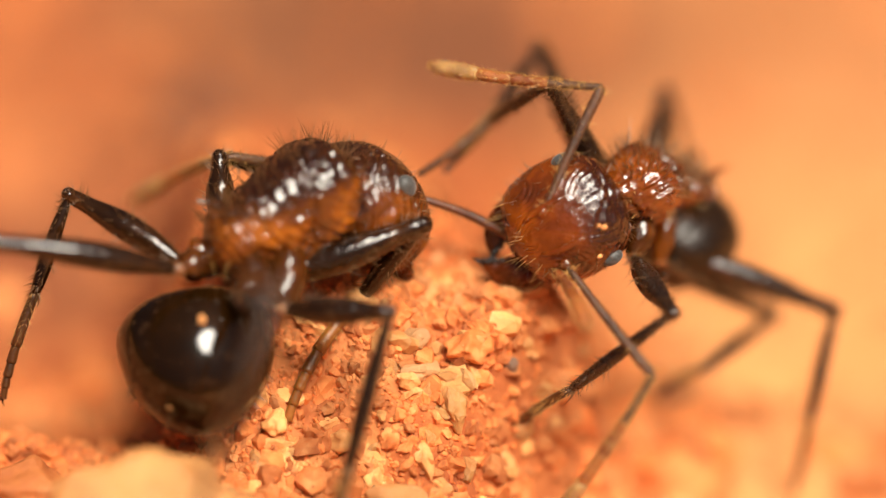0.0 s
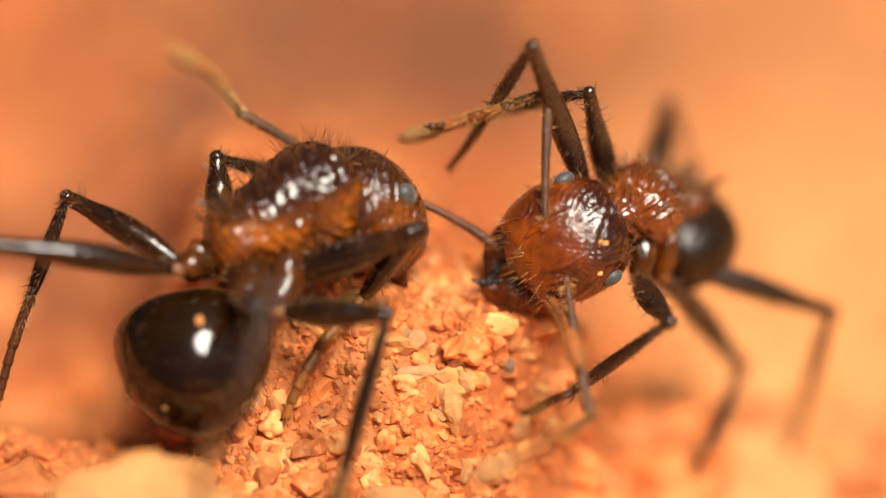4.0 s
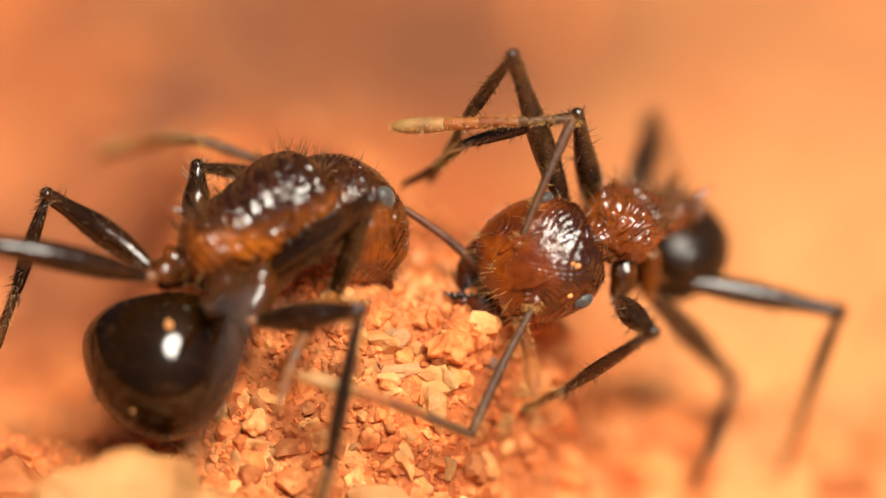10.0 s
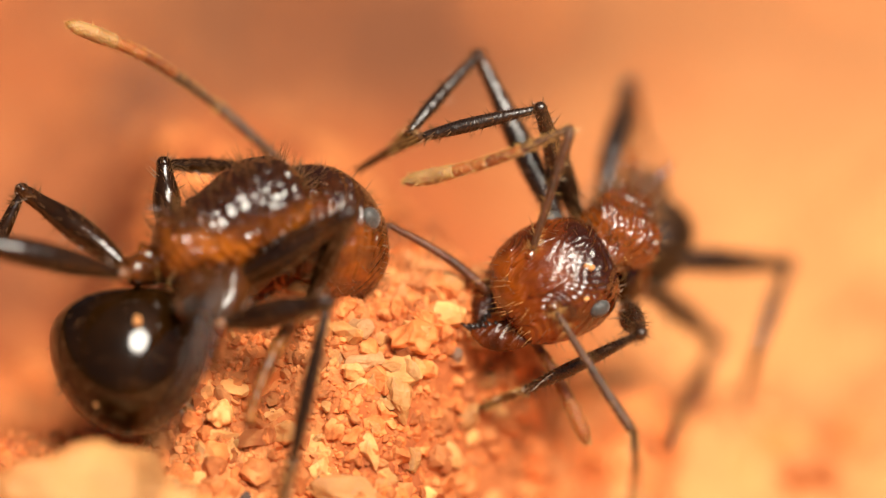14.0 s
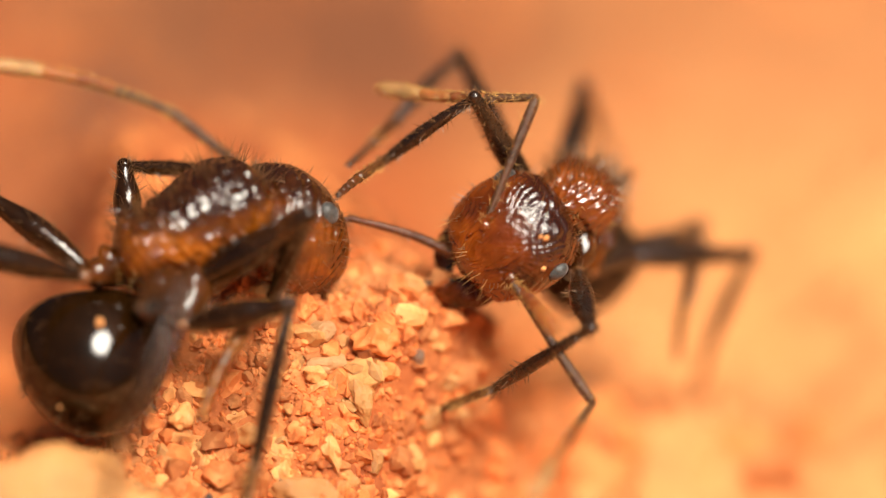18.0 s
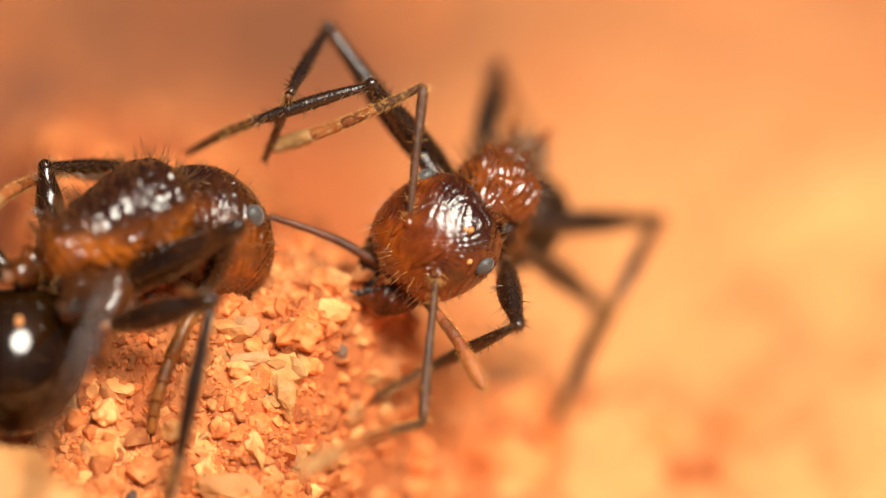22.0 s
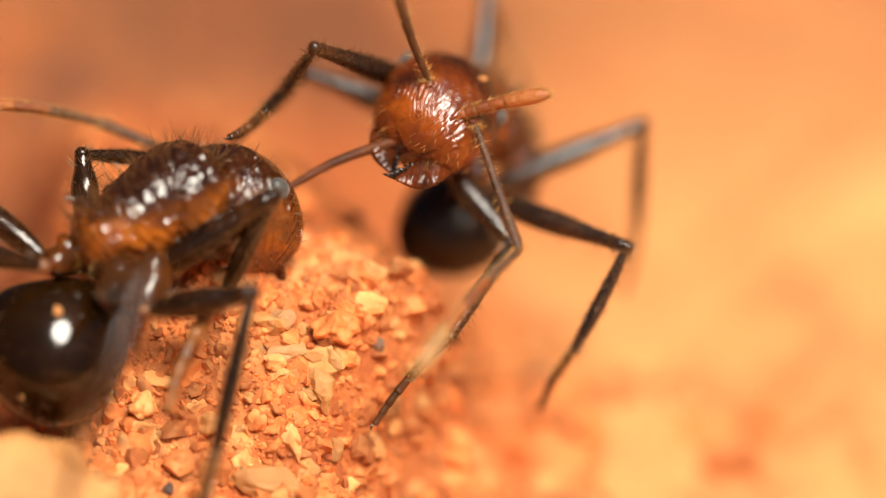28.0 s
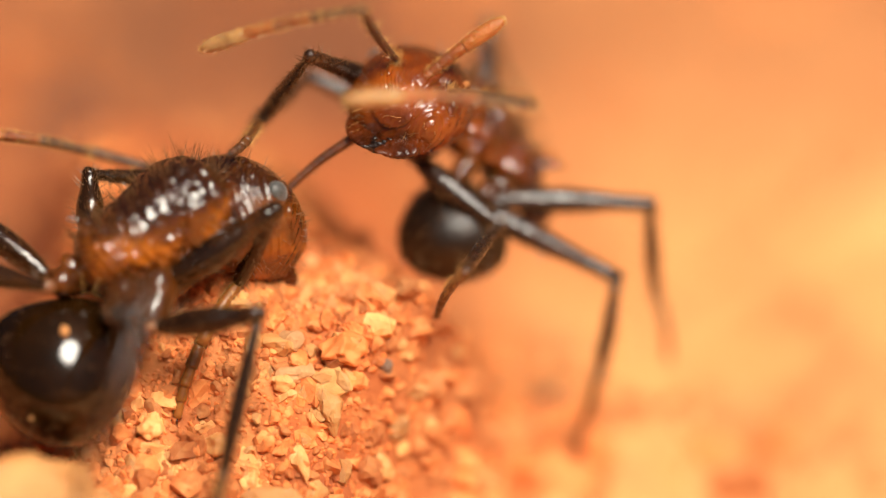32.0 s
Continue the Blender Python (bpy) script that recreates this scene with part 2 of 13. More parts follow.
def zoned_soil():
    """Clay whose tone changes over the ground: paler sand on the low side, darker brown behind, shade painted in below
    the red ant.
    """
    m = soil_material("red_clay_soil", ((0.25, (0.26, 0.052, 0.012)), (0.5, (0.48, 0.122, 0.028)), (0.72, (0.76, 0.28, 0.078))))
    t = m.node_tree
    s = t.nodes["Principled BSDF"]
    link = s.inputs["Base Color"].links[0]
    base = link.from_socket
    w = coords(t, 1000.0)
    xyz = t.nodes.new("ShaderNodeSeparateXYZ")
    t.links.new(w, xyz.inputs[0])
    wob = noise_of(t, w, 0.45, 3.0)

    def blend(fac, colour):
        nonlocal base
        mix = t.nodes.new("ShaderNodeMixRGB")
        mix.inputs[2].default_value = (*colour, 1)
        t.links.new(fac, mix.inputs[0])
        t.links.new(base, mix.inputs[1])
        base = mix.outputs[0]

    def maths(op, a, b):
        n = t.nodes.new("ShaderNodeMath")
        n.operation = op
        for k, v in enumerate((a, b)):
            if isinstance(v, (int, float)):
                n.inputs[k].default_value = v
            else:
                t.links.new(v, n.inputs[k])
        return n.outputs[0]

    def span(v, lo, hi, top=1.0):
        n = t.nodes.new("ShaderNodeMapRange")
        n.interpolation_type = "SMOOTHSTEP"
        n.inputs[1].default_value, n.inputs[2].default_value, n.inputs[4].default_value = lo, hi, top
        t.links.new(v, n.inputs[0])
        return n.outputs[0]

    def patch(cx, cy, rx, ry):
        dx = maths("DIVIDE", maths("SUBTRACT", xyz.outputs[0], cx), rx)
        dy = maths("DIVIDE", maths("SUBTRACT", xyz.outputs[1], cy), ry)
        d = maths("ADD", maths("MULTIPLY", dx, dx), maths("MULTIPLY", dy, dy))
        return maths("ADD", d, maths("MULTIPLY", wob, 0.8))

    pale = maths("ADD", xyz.outputs[0], maths("MULTIPLY", wob, 3.0))
    blend(span(pale, 1.6, 4.6, 0.75), (0.86, 0.376, 0.127))
    wide = noise_of(t, w, 0.28, 2.0)
    blend(span(wide, 0.52, 0.68, 0.6), (0.92, 0.37, 0.13))
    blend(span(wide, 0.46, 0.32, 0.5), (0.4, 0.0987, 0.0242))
    # pale soil between the heads, with the strong light there put into its colour
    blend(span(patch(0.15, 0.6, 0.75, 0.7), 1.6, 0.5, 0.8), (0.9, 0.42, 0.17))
    # shade below the red ant, put into the soil as these two brown patches
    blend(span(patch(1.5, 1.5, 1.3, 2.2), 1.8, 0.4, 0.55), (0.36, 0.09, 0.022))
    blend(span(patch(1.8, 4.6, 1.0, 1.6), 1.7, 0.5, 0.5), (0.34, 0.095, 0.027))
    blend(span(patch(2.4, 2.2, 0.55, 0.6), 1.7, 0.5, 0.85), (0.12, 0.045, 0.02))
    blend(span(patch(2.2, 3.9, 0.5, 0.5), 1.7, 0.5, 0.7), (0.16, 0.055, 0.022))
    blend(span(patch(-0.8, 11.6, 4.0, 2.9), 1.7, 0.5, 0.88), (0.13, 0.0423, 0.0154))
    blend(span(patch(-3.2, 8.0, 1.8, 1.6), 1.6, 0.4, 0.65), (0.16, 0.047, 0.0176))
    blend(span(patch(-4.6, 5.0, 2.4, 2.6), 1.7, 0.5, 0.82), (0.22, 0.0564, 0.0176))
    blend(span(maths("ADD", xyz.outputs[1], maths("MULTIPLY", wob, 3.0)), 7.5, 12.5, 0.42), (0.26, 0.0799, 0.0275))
    far = t.nodes.new("ShaderNodeVectorMath")
    far.operation = "LENGTH"
    t.links.new(w, far.inputs[0])
    plains = ramp(t, noise_of(t, coords(t, 1.0), 3.0, 9.0, 0.7), (0.3, (0.42, 0.11, 0.028)), (0.5, (0.62, 0.2, 0.05)), (0.7, (0.80, 0.33, 0.10)))
    mix = t.nodes.new("ShaderNodeMixRGB")
    t.links.new(span(far.outputs["Value"], 40.0, 140.0), mix.inputs[0])
    t.links.new(base, mix.inputs[1])
    t.links.new(plains, mix.inputs[2])
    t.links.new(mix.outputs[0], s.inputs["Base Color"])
    return m


SOIL = zoned_soil()
GRAIN = soil_material("clay_grain", ((0.3, (0.48, 0.115, 0.026)), (0.5, (0.74, 0.222, 0.054)), (0.72, (0.92, 0.39, 0.135))), False, 0.56)
CRUMB = soil_material("clay_crumb", ((0.3, (0.48, 0.115, 0.026)), (0.5, (0.74, 0.222, 0.054)), (0.72, (0.92, 0.39, 0.135))), True, 0.56)
QUARTZ = soil_material("pale_quartz_grain", ((0.3, (0.78, 0.30, 0.09)), (0.6, (0.90, 0.44, 0.15)), (0.8, (0.95, 0.60, 0.26))), True, 0.3)
GREYSTONE = soil_material("grey_stone", ((0.3, (0.48, 0.21, 0.08)), (0.7, (0.68, 0.37, 0.16))), True, 0.5)
BROWNSTONE = soil_material("brown_stone", ((0.3, (0.13, 0.075, 0.05)), (0.7, (0.25, 0.15, 0.095))), True, 0.5)
DARKGRAIN = soil_material("dark_grain", ((0.3, (0.05, 0.0282, 0.022)), (0.7, (0.13, 0.0705, 0.0495))), True, 0.5)


# ---- mesh helpers (millimetres in, metres out) ----
def mesh_of(name, verts, faces, mat, smooth=True):
    me = bpy.data.meshes.new(name)
    me.from_pydata((np.asarray(verts, float) * MM).tolist(), [], faces)
    me.materials.append(mat)
    if smooth:
        me.polygons.foreach_set("use_smooth", [True] * len(me.polygons))
    me.update()
    return me


def part(name, me, parent=None, label=""):
    ob = new(name, me)
    ob.parent = parent
    return tagged(ob, label) if label else ob


def spline(xs, ys, x):
    """Smooth curve through the stations."""
    xs, ys = np.asarray(xs, float), np.asarray(ys, float)
    d = np.gradient(ys, xs, axis=0)
    i = np.clip(np.searchsorted(xs, x) - 1, 0, len(xs) - 2)
    h = xs[i + 1] - xs[i]
    u = (x - xs[i]) / h
    if ys.ndim > 1:
        h, u = h[:, None], u[:, None]
    return ((2 * u**3 - 3 * u**2 + 1) * ys[i] + (u**3 - 2 * u**2 + u) * h * d[i] + (-2 * u**3 + 3 * u**2) * ys[i + 1] + (u**3 - u**2) * h * d[i + 1])


def ring_faces(rows, n, caps=True):
    f = [(r * n + k, r * n + (k + 1) % n, (r + 1) * n + (k + 1) % n, (r + 1) * n + k) for r in range(rows - 1) for k in range(n)]
    if caps:
        f += [tuple(reversed(range(n))), tuple(range((rows - 1) * n, rows * n))]
    return f


def loft(stations, rows=40, n=48, power=2.0, relief=None):
    """A body along y: stations (y, half width, centre height, half height). Returns verts and faces."""
    st = np.array(stations, float)
    ends = (1 - np.cos(np.linspace(0, math.pi, rows))) / 2
    y = st[0, 0] + (st[-1, 0] - st[0, 0]) * ends
    g = spline(st[:, 0], st[:, 1:], y)
    a = np.linspace(0, 2 * math.pi, n, endpoint=False)
    ca, sa = np.cos(a), np.sin(a)
    ex = 2 / power
    cx, sx = np.sign(ca) * np.abs(ca) ** ex, np.sign(sa) * np.abs(sa) ** ex
    x = np.maximum(g[:, :1], 0.004) * cx
    z = g[:, 1:2] + np.maximum(g[:, 2:3], 0.004) * sx
    v = np.stack([x, np.repeat(y[:, None], n, 1), z], -1)
    if relief:
        nx = np.stack([x, np.zeros_like(x), z - g[:, 1:2]], -1)
        nx /= np.linalg.norm(nx, axis=-1, keepdims=True) + 1e-9
        v = v + nx * relief(v[..., 0], v[..., 1], v[..., 2])[..., None]
    return v.reshape(-1, 3), [tuple(reversed(q)) for q in ring_faces(rows, n)]


def tube(points, radii, n=12, rows=None, flat=1.0):
    """A limb through the points, with the radii given there."""
    p, r = np.array(points, float), np.array(radii, float)
    if rows:
        u = np.linspace(0, len(p) - 1, rows)
        p, r = spline(range(len(p)), p, u), spline(range(len(r)), r, u)
    d = np.gradient(p, axis=0)
    d /= np.linalg.norm(d, axis=1, keepdims=True)
    up = np.array([1.0, 0.0, 0.0]) if abs(d[0][0]) < 0.9 else np.array([0.0, 1.0, 0.0])
    v = []
    a = np.linspace(0, 2 * math.pi, n, endpoint=False)
    for q, t, s in zip(p, d, r):
        e = up - t * (up @ t)
        e /= np.linalg.norm(e)
        f = np.cross(t, e)
        v.append(q + s * (np.cos(a)[:, None] * e + flat * np.sin(a)[:, None] * f))
    return np.concatenate(v), ring_faces(len(p), n)


def ball(rx, ry, rz, centre=(0, 0, 0), rows=14, n=20):
    a = np.linspace(0, math.pi, rows)
    b = np.linspace(0, 2 * math.pi, n, endpoint=False)
    v = np.stack([np.outer(np.sin(a), np.cos(b)) * rx, np.repeat(np.cos(a)[:, None], n, 1) * ry, np.outer(np.sin(a), np.sin(b)) * rz], -1)
    return v.reshape(-1, 3) + np.array(centre, float), ring_faces(rows, n)


def hairs(verts, faces, count, length, rng, lean=(0, -0.3, 0), keep=None, thick=0.004):
    """Tapered bristles on a surface."""
    v = np.asarray(verts)
    quads = [f for f in faces if len(f) == 4]
    vs, fs, k = [], [], 0
    tries = 0
    while k < count * 4 and tries < count * 20:
        tries += 1
        f = quads[rng.integers(len(quads))]
        a, b, c = v[f[0]], v[f[1]], v[f[3]]
        s, t = rng.random(), rng.random()
        p = a + (b - a) * s + (c - a) * t
        nn = np.cross(b - a, c - a)
        m = np.linalg.norm(nn)
        if m < 1e-9 or (keep and not keep(p)):
            continue
        nn /= m
        d = nn + np.array(lean) + rng.normal(0, 0.28, 3)
        d /= np.linalg.norm(d)
        e = np.cross(d, [0.3, 0.5, 0.8])
        e /= np.linalg.norm(e)
        g = np.cross(d, e)
        w = thick * rng.uniform(0.7, 1.2)
        h = length * rng.uniform(0.45, 1.15)
        vs += [p + e * w, p - 0.5 * e * w + 0.87 * g * w, p - 0.5 * e * w - 0.87 * g * w, p + d * h]
        fs += [(k, k + 1, k + 3), (k + 1, k + 2, k + 3), (k + 2, k, k + 3)]
        k += 4
    return np.array(vs), fs


def hair_part(name, piece, parent, count, length, seed, lean=(0, -0.3, 0), keep=None, thick=0.004, mat=None):
    v, f = hairs(*piece, count, length, np.random.default_rng(seed), lean, keep, thick)
    return tagged(part(name, mesh_of(name, v, f, mat or HAIR, False), parent), kind="stuff")


# ---- movement helpers ----
def placed(rows):
    """Rows of (seconds, place in mm, quaternion) as poses."""
    return [(t, Matrix.LocRotScale(Vector(p) * MM, Quaternion(q), None)) for t, p, q in rows]


def aim(a, b, last):
    """The pose of a limb piece that runs along +z from a towards b, turned on as little as possible from the last one."""
    d = (Vector(b) - Vector(a)).normalized()
    z = last @ Vector((0, 0, 1))
    q = z.rotation_difference(d) @ last
    return Matrix.LocRotScale(Vector(a) * MM, q, None), q


def limb(pieces, rows):
    """Keys the pieces of a limb, whose joints stand in the rows."""
    for i, piece in enumerate(pieces):
        q, keys = Matrix.Identity(3).to_quaternion(), []
        for t, *joints in rows:
            m, q = aim(joints[i], joints[i + 1], q)
            keys.append((t, m))
        walk(piece, keys)


# ---- ground ----
def smooth(a, b, x):
    u = np.clip((x - a) / (b - a), 0, 1)
    return u * u * (3 - 2 * u)


def ground_shape(x, y):
    """Height of the ground in mm: a clay mound that drops away on one side and behind."""
    edge = 0.8 + 0.6 * np.clip(y, -2.5, 0.6) + 0.18 * np.sin(y * 2.6 + 0.6)
    side = 1 - smooth(edge - 0.12, edge + 0.75 + 0.9 * smooth(0.5, -0.6, y), x)
    near = np.clip(x + 0.2, 0, 1.4)
    back = 1 - smooth(1.1 - 0.9 * near, 10 - 5.5 * near, y)
    front = 1 - 0.6 * smooth(0.35, -2.0, y)
    far = 1 - smooth(-2.2, -3.7, x) * (0.3 * smooth(-2.1, -0.9, y) + 0.5 * smooth(-0.9, 0.4, y))
    z = -3.9 + 3.55 * side * back * (1 - (1 - front) * 0.78) * far
    z = z + 0.55 * np.exp(-(((x + 3.1) / 1.0) ** 2) ** 1.5 - (((y + 2.4) / 0.6) ** 2) ** 1.5)
    z = z + 1.25 * np.exp(-(((x - 2.2) / 1.7) ** 2) - ((y - 1.2) / 1.5) ** 2) * smooth(0.9, 1.7, x)
    z = z - 0.5 * np.exp(-(((x + 2.85) / 0.7) ** 2) - ((y + 0.7) / 0.7) ** 2)
    z = z - 0.34 * smooth(-0.9, 0.1, x) * smooth(-0.5, 0.5, y)
    return z - 0.10 * np.clip(y - 3, 0, 30)


def lumps(x, y):
    if abs(x) > 30 or abs(y) > 30:
        return 0.0
    p = Vector((x * 1.7, y * 1.7, 0.3))
    crumbs = 0.05 * noise.fractal(p * 4.0, 0.6, 2.0, 3) - 0.09 * noise.voronoi(p * 2.6)[0][0] - 0.05 * noise.voronoi(p * 5.5)[0][0] if abs(x + 1) < 5 and abs(y) < 4 else 0.0
    wide = 0.5 * noise.fractal(p * 0.35, 0.9, 2.0, 4) * min(1.0, max(0.0, (abs(y - 0.5) - 2.5) / 3 + max(0.0, x - 2.2)))
    return crumbs + wide + 0.15 * noise.fractal(p, 0.8, 2.1, 5) - 0.12 * max(0.0, 0.35 - noise.voronoi(p * 1.6)[0][0])


def ground_height(x, y):
    return float(ground_shape(np.float64(x), np.float64(y))) + lumps(x, y)


def ground():
    near = np.concatenate([np.linspace(-8, -3.6, 60)[:-1], np.linspace(-3.6, 2.4, 240)[:-1], np.linspace(2.4, 8, 76)])
    far = np.array([9, 10, 12, 15, 20, 28, 40, 60, 100, 180, 350, 700, 1500, 4000, 12000, 40000.0])
    ax = np.concatenate([-far[::-1], near, far])
    X, Y = np.meshgrid(ax, ax + 0.0)
    Z = ground_shape(X, Y) + np.array([lumps(x, y) for x, y in zip(X.ravel(), Y.ravel())]).reshape(X.shape)
    n = len(ax)
    v = np.stack([X, Y, Z], -1).reshape(-1, 3)
    f = [(r * n + c, r * n + c + 1, (r + 1) * n + c + 1, (r + 1) * n + c) for r in range(n - 1) for c in range(n - 1)]
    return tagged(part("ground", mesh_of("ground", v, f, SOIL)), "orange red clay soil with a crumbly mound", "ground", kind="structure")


soil = ground()


# ---- ants ----
def head(parent, shell, seed, rugged=1.0):
    st = [(-0.65, 0.05, 0.0, 0.04), (-0.61, 0.3, 0.0, 0.26), (-0.5, 0.49, 0.0, 0.42), (-0.3, 0.62, 0.0, 0.51), (-0.05, 0.665, 0.0, 0.53), (0.2, 0.64, -0.02, 0.5), (0.42, 0.56, -0.06, 0.42), (0.56, 0.44, -0.1, 0.31), (0.64, 0.24, -0.14, 0.14)]

    def relief(x, y, z):
        wander = np.array([[noise.noise(Vector((a * 2.2, b * 2.2, c * 2.2)) + Vector((seed, 3, 0))) for a, b, c in zip(*r)] for r in zip(x, y, z)])
        broken = np.array([[noise.noise(Vector((a * 3.1, b * 3.1, c * 3.1)) + Vector((0, 9, seed))) for a, b, c in zip(*r)] for r in zip(x, y, z)])
        fan = np.arctan2(np.abs(x) + 0.25, 1.1 - y)
        lines = np.sin(116 * fan + 15.0 * wander + 5.0 * broken + 1.3 * np.sin(11 * y + 6 * x))
        top = smooth(-0.35, 0.1, z)
        front = smooth(0.15, 0.45, y)
        return rugged * (0.0045 + 0.007 * front) * lines * (0.35 + 0.65 * top) * smooth(-0.3, 0.3, broken + 0.4 * front - 0.15 * np.abs(wander)) - 0.02 * np.exp(-((np.abs(x) - 0.3) / 0.1) ** 2 - ((y - 0.2) / 0.16) ** 2) * top

    piece = loft(st, 190, 330, 2.08, relief)
    ob = part("head", mesh_of("head", *piece, shell), parent, "round ridged glossy head")
    for s in (1, -1):
        e = ball(0.085, 0.125, 0.105, (s * 0.578, -0.235, 0.192), 20, 28)
        part("eye", mesh_of("eye", *e, EYE), ob, "grey compound eye")
        tuck = 0.13 if s > 0 else 0.0  # one jaw lies under the other
        spine = np.array([(s * 0.33, 0.42, -0.14), (s * 0.33, 0.56, -0.18), (s * 0.27, 0.72, -0.22), (s * 0.18, 0.87, -0.25), (s * 0.05, 1.0, -0.26)]) - np.array([0, tuck, tuck / 2])
        girth = np.array((0.12, 0.16, 0.175, 0.14, 0.04))
        blade = tube(spine, girth, 40, 40, 0.4)
        bv = blade[0] + 0.005 * np.sin(120 * (blade[0][:, :1] * 0.8 * s + blade[0][:, 2:] * 0.9)) * np.array([[0.0, 0.4, 1.0]])
        teeth = []
        for k in range(6):
            u = 4 - k * 0.42
            c = spline(range(5), spine, np.array([u - 1e-6]))[0]
            g = spline(range(5), girth, np.array([u - 1e-6]))[0]
            d = np.array([-s * 0.8, 0.55 - 0.09 * k, 0.12])
            d /= np.linalg.norm(d)
            h = 0.13 if k == 0 else 0.1 - 0.008 * k
            a = c + np.array([-s, 0.2, 0.1]) * g * 0.86
            teeth.append(tube([a - d * 0.03, a + d * h * 0.5, a + d * h], (0.03, 0.02, 0.003), 8))
        part("mandible", mesh_of("mandible", bv, blade[1], JAW), ob, "striped dark red jaw")
        for tooth in teeth:
            part("jaw_tooth", mesh_of("jaw_tooth", *tooth, TOOTH), ob)
        lobe = tube([(s * 0.2, 0.42, 0.34), (s * 0.24, 0.25, 0.42), (s * 0.25, 0.05, 0.47), (s * 0.24, -0.15, 0.49)], (0.02, 0.045, 0.035, 0.008), 10, 14)
        part("frontal_ridge", mesh_of("frontal_ridge", *lobe, shell), ob)
        ring = ball(0.07, 0.07, 0.05, (0.2, 0.2, 0.44) if s > 0 else (-0.41, 0.24, 0.37), 10, 16)
        part("feeler_socket", mesh_of("feeler_socket", *ring, shell), ob, "dark red feeler socket")
    shield = loft([(0.34, 0.04, 0.385, 0.03), (0.42, 0.14, 0.30, 0.07), (0.5, 0.2, 0.21, 0.08), (0.58, 0.23, 0.1, 0.085), (0.65, 0.18, -0.02, 0.07), (0.68, 0.06, -0.08, 0.03)], 40, 60, 2.0, lambda x, y, z: 0.004 * np.sin(95 * x))
    part("clypeus", mesh_of("clypeus", *shield, shell), ob, "ridged face shield")
    hair_part("bristles", piece, ob, 330, 0.13, seed, (0, 0.25, 0.2), None, 0.005)
    hair_part("bristles", piece, ob, 40, 0.24, seed + 1, (0, 0.9, 0), lambda p: p[1] > 0.45, 0.004, GOLD)
    return ob


def mesosoma(parent, shell, stations, hips, seed, bulk=1.0):
    def relief(x, y, z):
        wander = np.array([[noise.noise(Vector((a, b, c)) * 2.6 + Vector((seed, 0, 0))) for a, b, c in zip(*r)] for r in zip(x, y, z)])
        knobs = np.array([[noise.fractal(Vector((a, b * 0.7, c)) * 3.3 + Vector((0, seed, 0)), 0.6, 2.1, 3) for a, b, c in zip(*r)] for r in zip(x, y, z)])
        ang = np.arctan2(x, z + 0.25)
        dorsal = smooth(-0.05, 0.25, z)
        lines = np.sin(44 * ang + 9 * wander) * dorsal + np.sin(48 * (y + 0.3 * z) + 6 * wander) * (1 - dorsal) * 0.5
        seam = np.exp(-((y - 0.12 - 0.25 * z) / 0.03) ** 2) + np.exp(-((y + 0.28 + 0.3 * z) / 0.035) ** 2) + np.exp(-((z + 0.12 - 0.1 * np.sin(9 * y)) / 0.03) ** 2) * 0.7
        return ((0.010 if bulk < 1.2 else 0.0035) * lines - (0.05 if bulk < 1.2 else 0.04) * seam + (0.06 if bulk < 1.2 else 0.03) * knobs) * (1 - 0.4 * smooth(0.0, -0.25, z))

    piece = loft(stations, 150, 200, 2.15, relief)
    ob = part("mesosoma", mesh_of("mesosoma", *piece, shell), parent, "wrinkled shiny mid-body")
    top = stations[2]
    for s in (1, -1):
        a = np.array([s * 0.17, top[0] - 0.14, top[2] + top[3] * 0.75])
        part("spine", mesh_of("spine", *tube([a, a + (s * 0.02, -0.12, 0.1), a + (s * 0.06, -0.26, 0.18)], (0.06, 0.035, 0.004), 10, 10), shell), ob, "short pointed spine")
    hair_part("bristles", piece, ob, 380, 0.3, seed, (0, 0.0, 0.35), lambda p: p[2] > stations[3][2] + 0.12, 0.0055)
    hair_part("bristles", piece, ob, 160, 0.09, seed + 1, (0, -0.2, -0.1), lambda p: p[2] < 0.1, 0.004, GOLD)
    for k, hip in hips.items():
        s = 1 if k.startswith("right") else -1
        y0 = {"fore": 0.42, "mid_": -0.02, "hind": -0.45}[(k.split("_")[1][:4] if "mid" not in k else "mid_")]
        h = np.array(hip)
        a = np.array([s * 0.2, y0, -0.2])
        mid = (a + h) / 2 + np.array([s * 0.03, 0, -0.03])
        r = (0.15 if "fore" in k else 0.12) if bulk < 1.2 else (0.26 if "fore" in k else 0.22)
        part("coxa", mesh_of("coxa", *tube([a, a * 0.7 + h * 0.3, mid, h * 0.85 + a * 0.15, h], (r * 0.8, r, r * 0.98, r * 0.72, 0.07), 22, 24), COXA), ob)
    return ob


def petiole(parent, shell, seed):
    stalk = tube([(0, 0, -0.06), (0, 0, 0.08), (0, 0.02, 0.2), (0, 0, 0.3)], (0.12, 0.085, 0.1, 0.1), 18, 18)
    ob = part("petiole", mesh_of("petiole", *stalk, shell), parent, "knobbed brown waist")
    part("node", mesh_of("node", *ball(0.15, 0.17, 0.09, (0, 0.12, 0.1), 18, 26), shell), ob)
    part("node", mesh_of("node", *ball(0.2, 0.19, 0.11, (0, 0.08, 0.33), 18, 26), shell), ob)
    hair_part("bristles", stalk, ob, 40, 0.2, seed, (0, 0.6, 0.1), None, 0.005)
    return ob


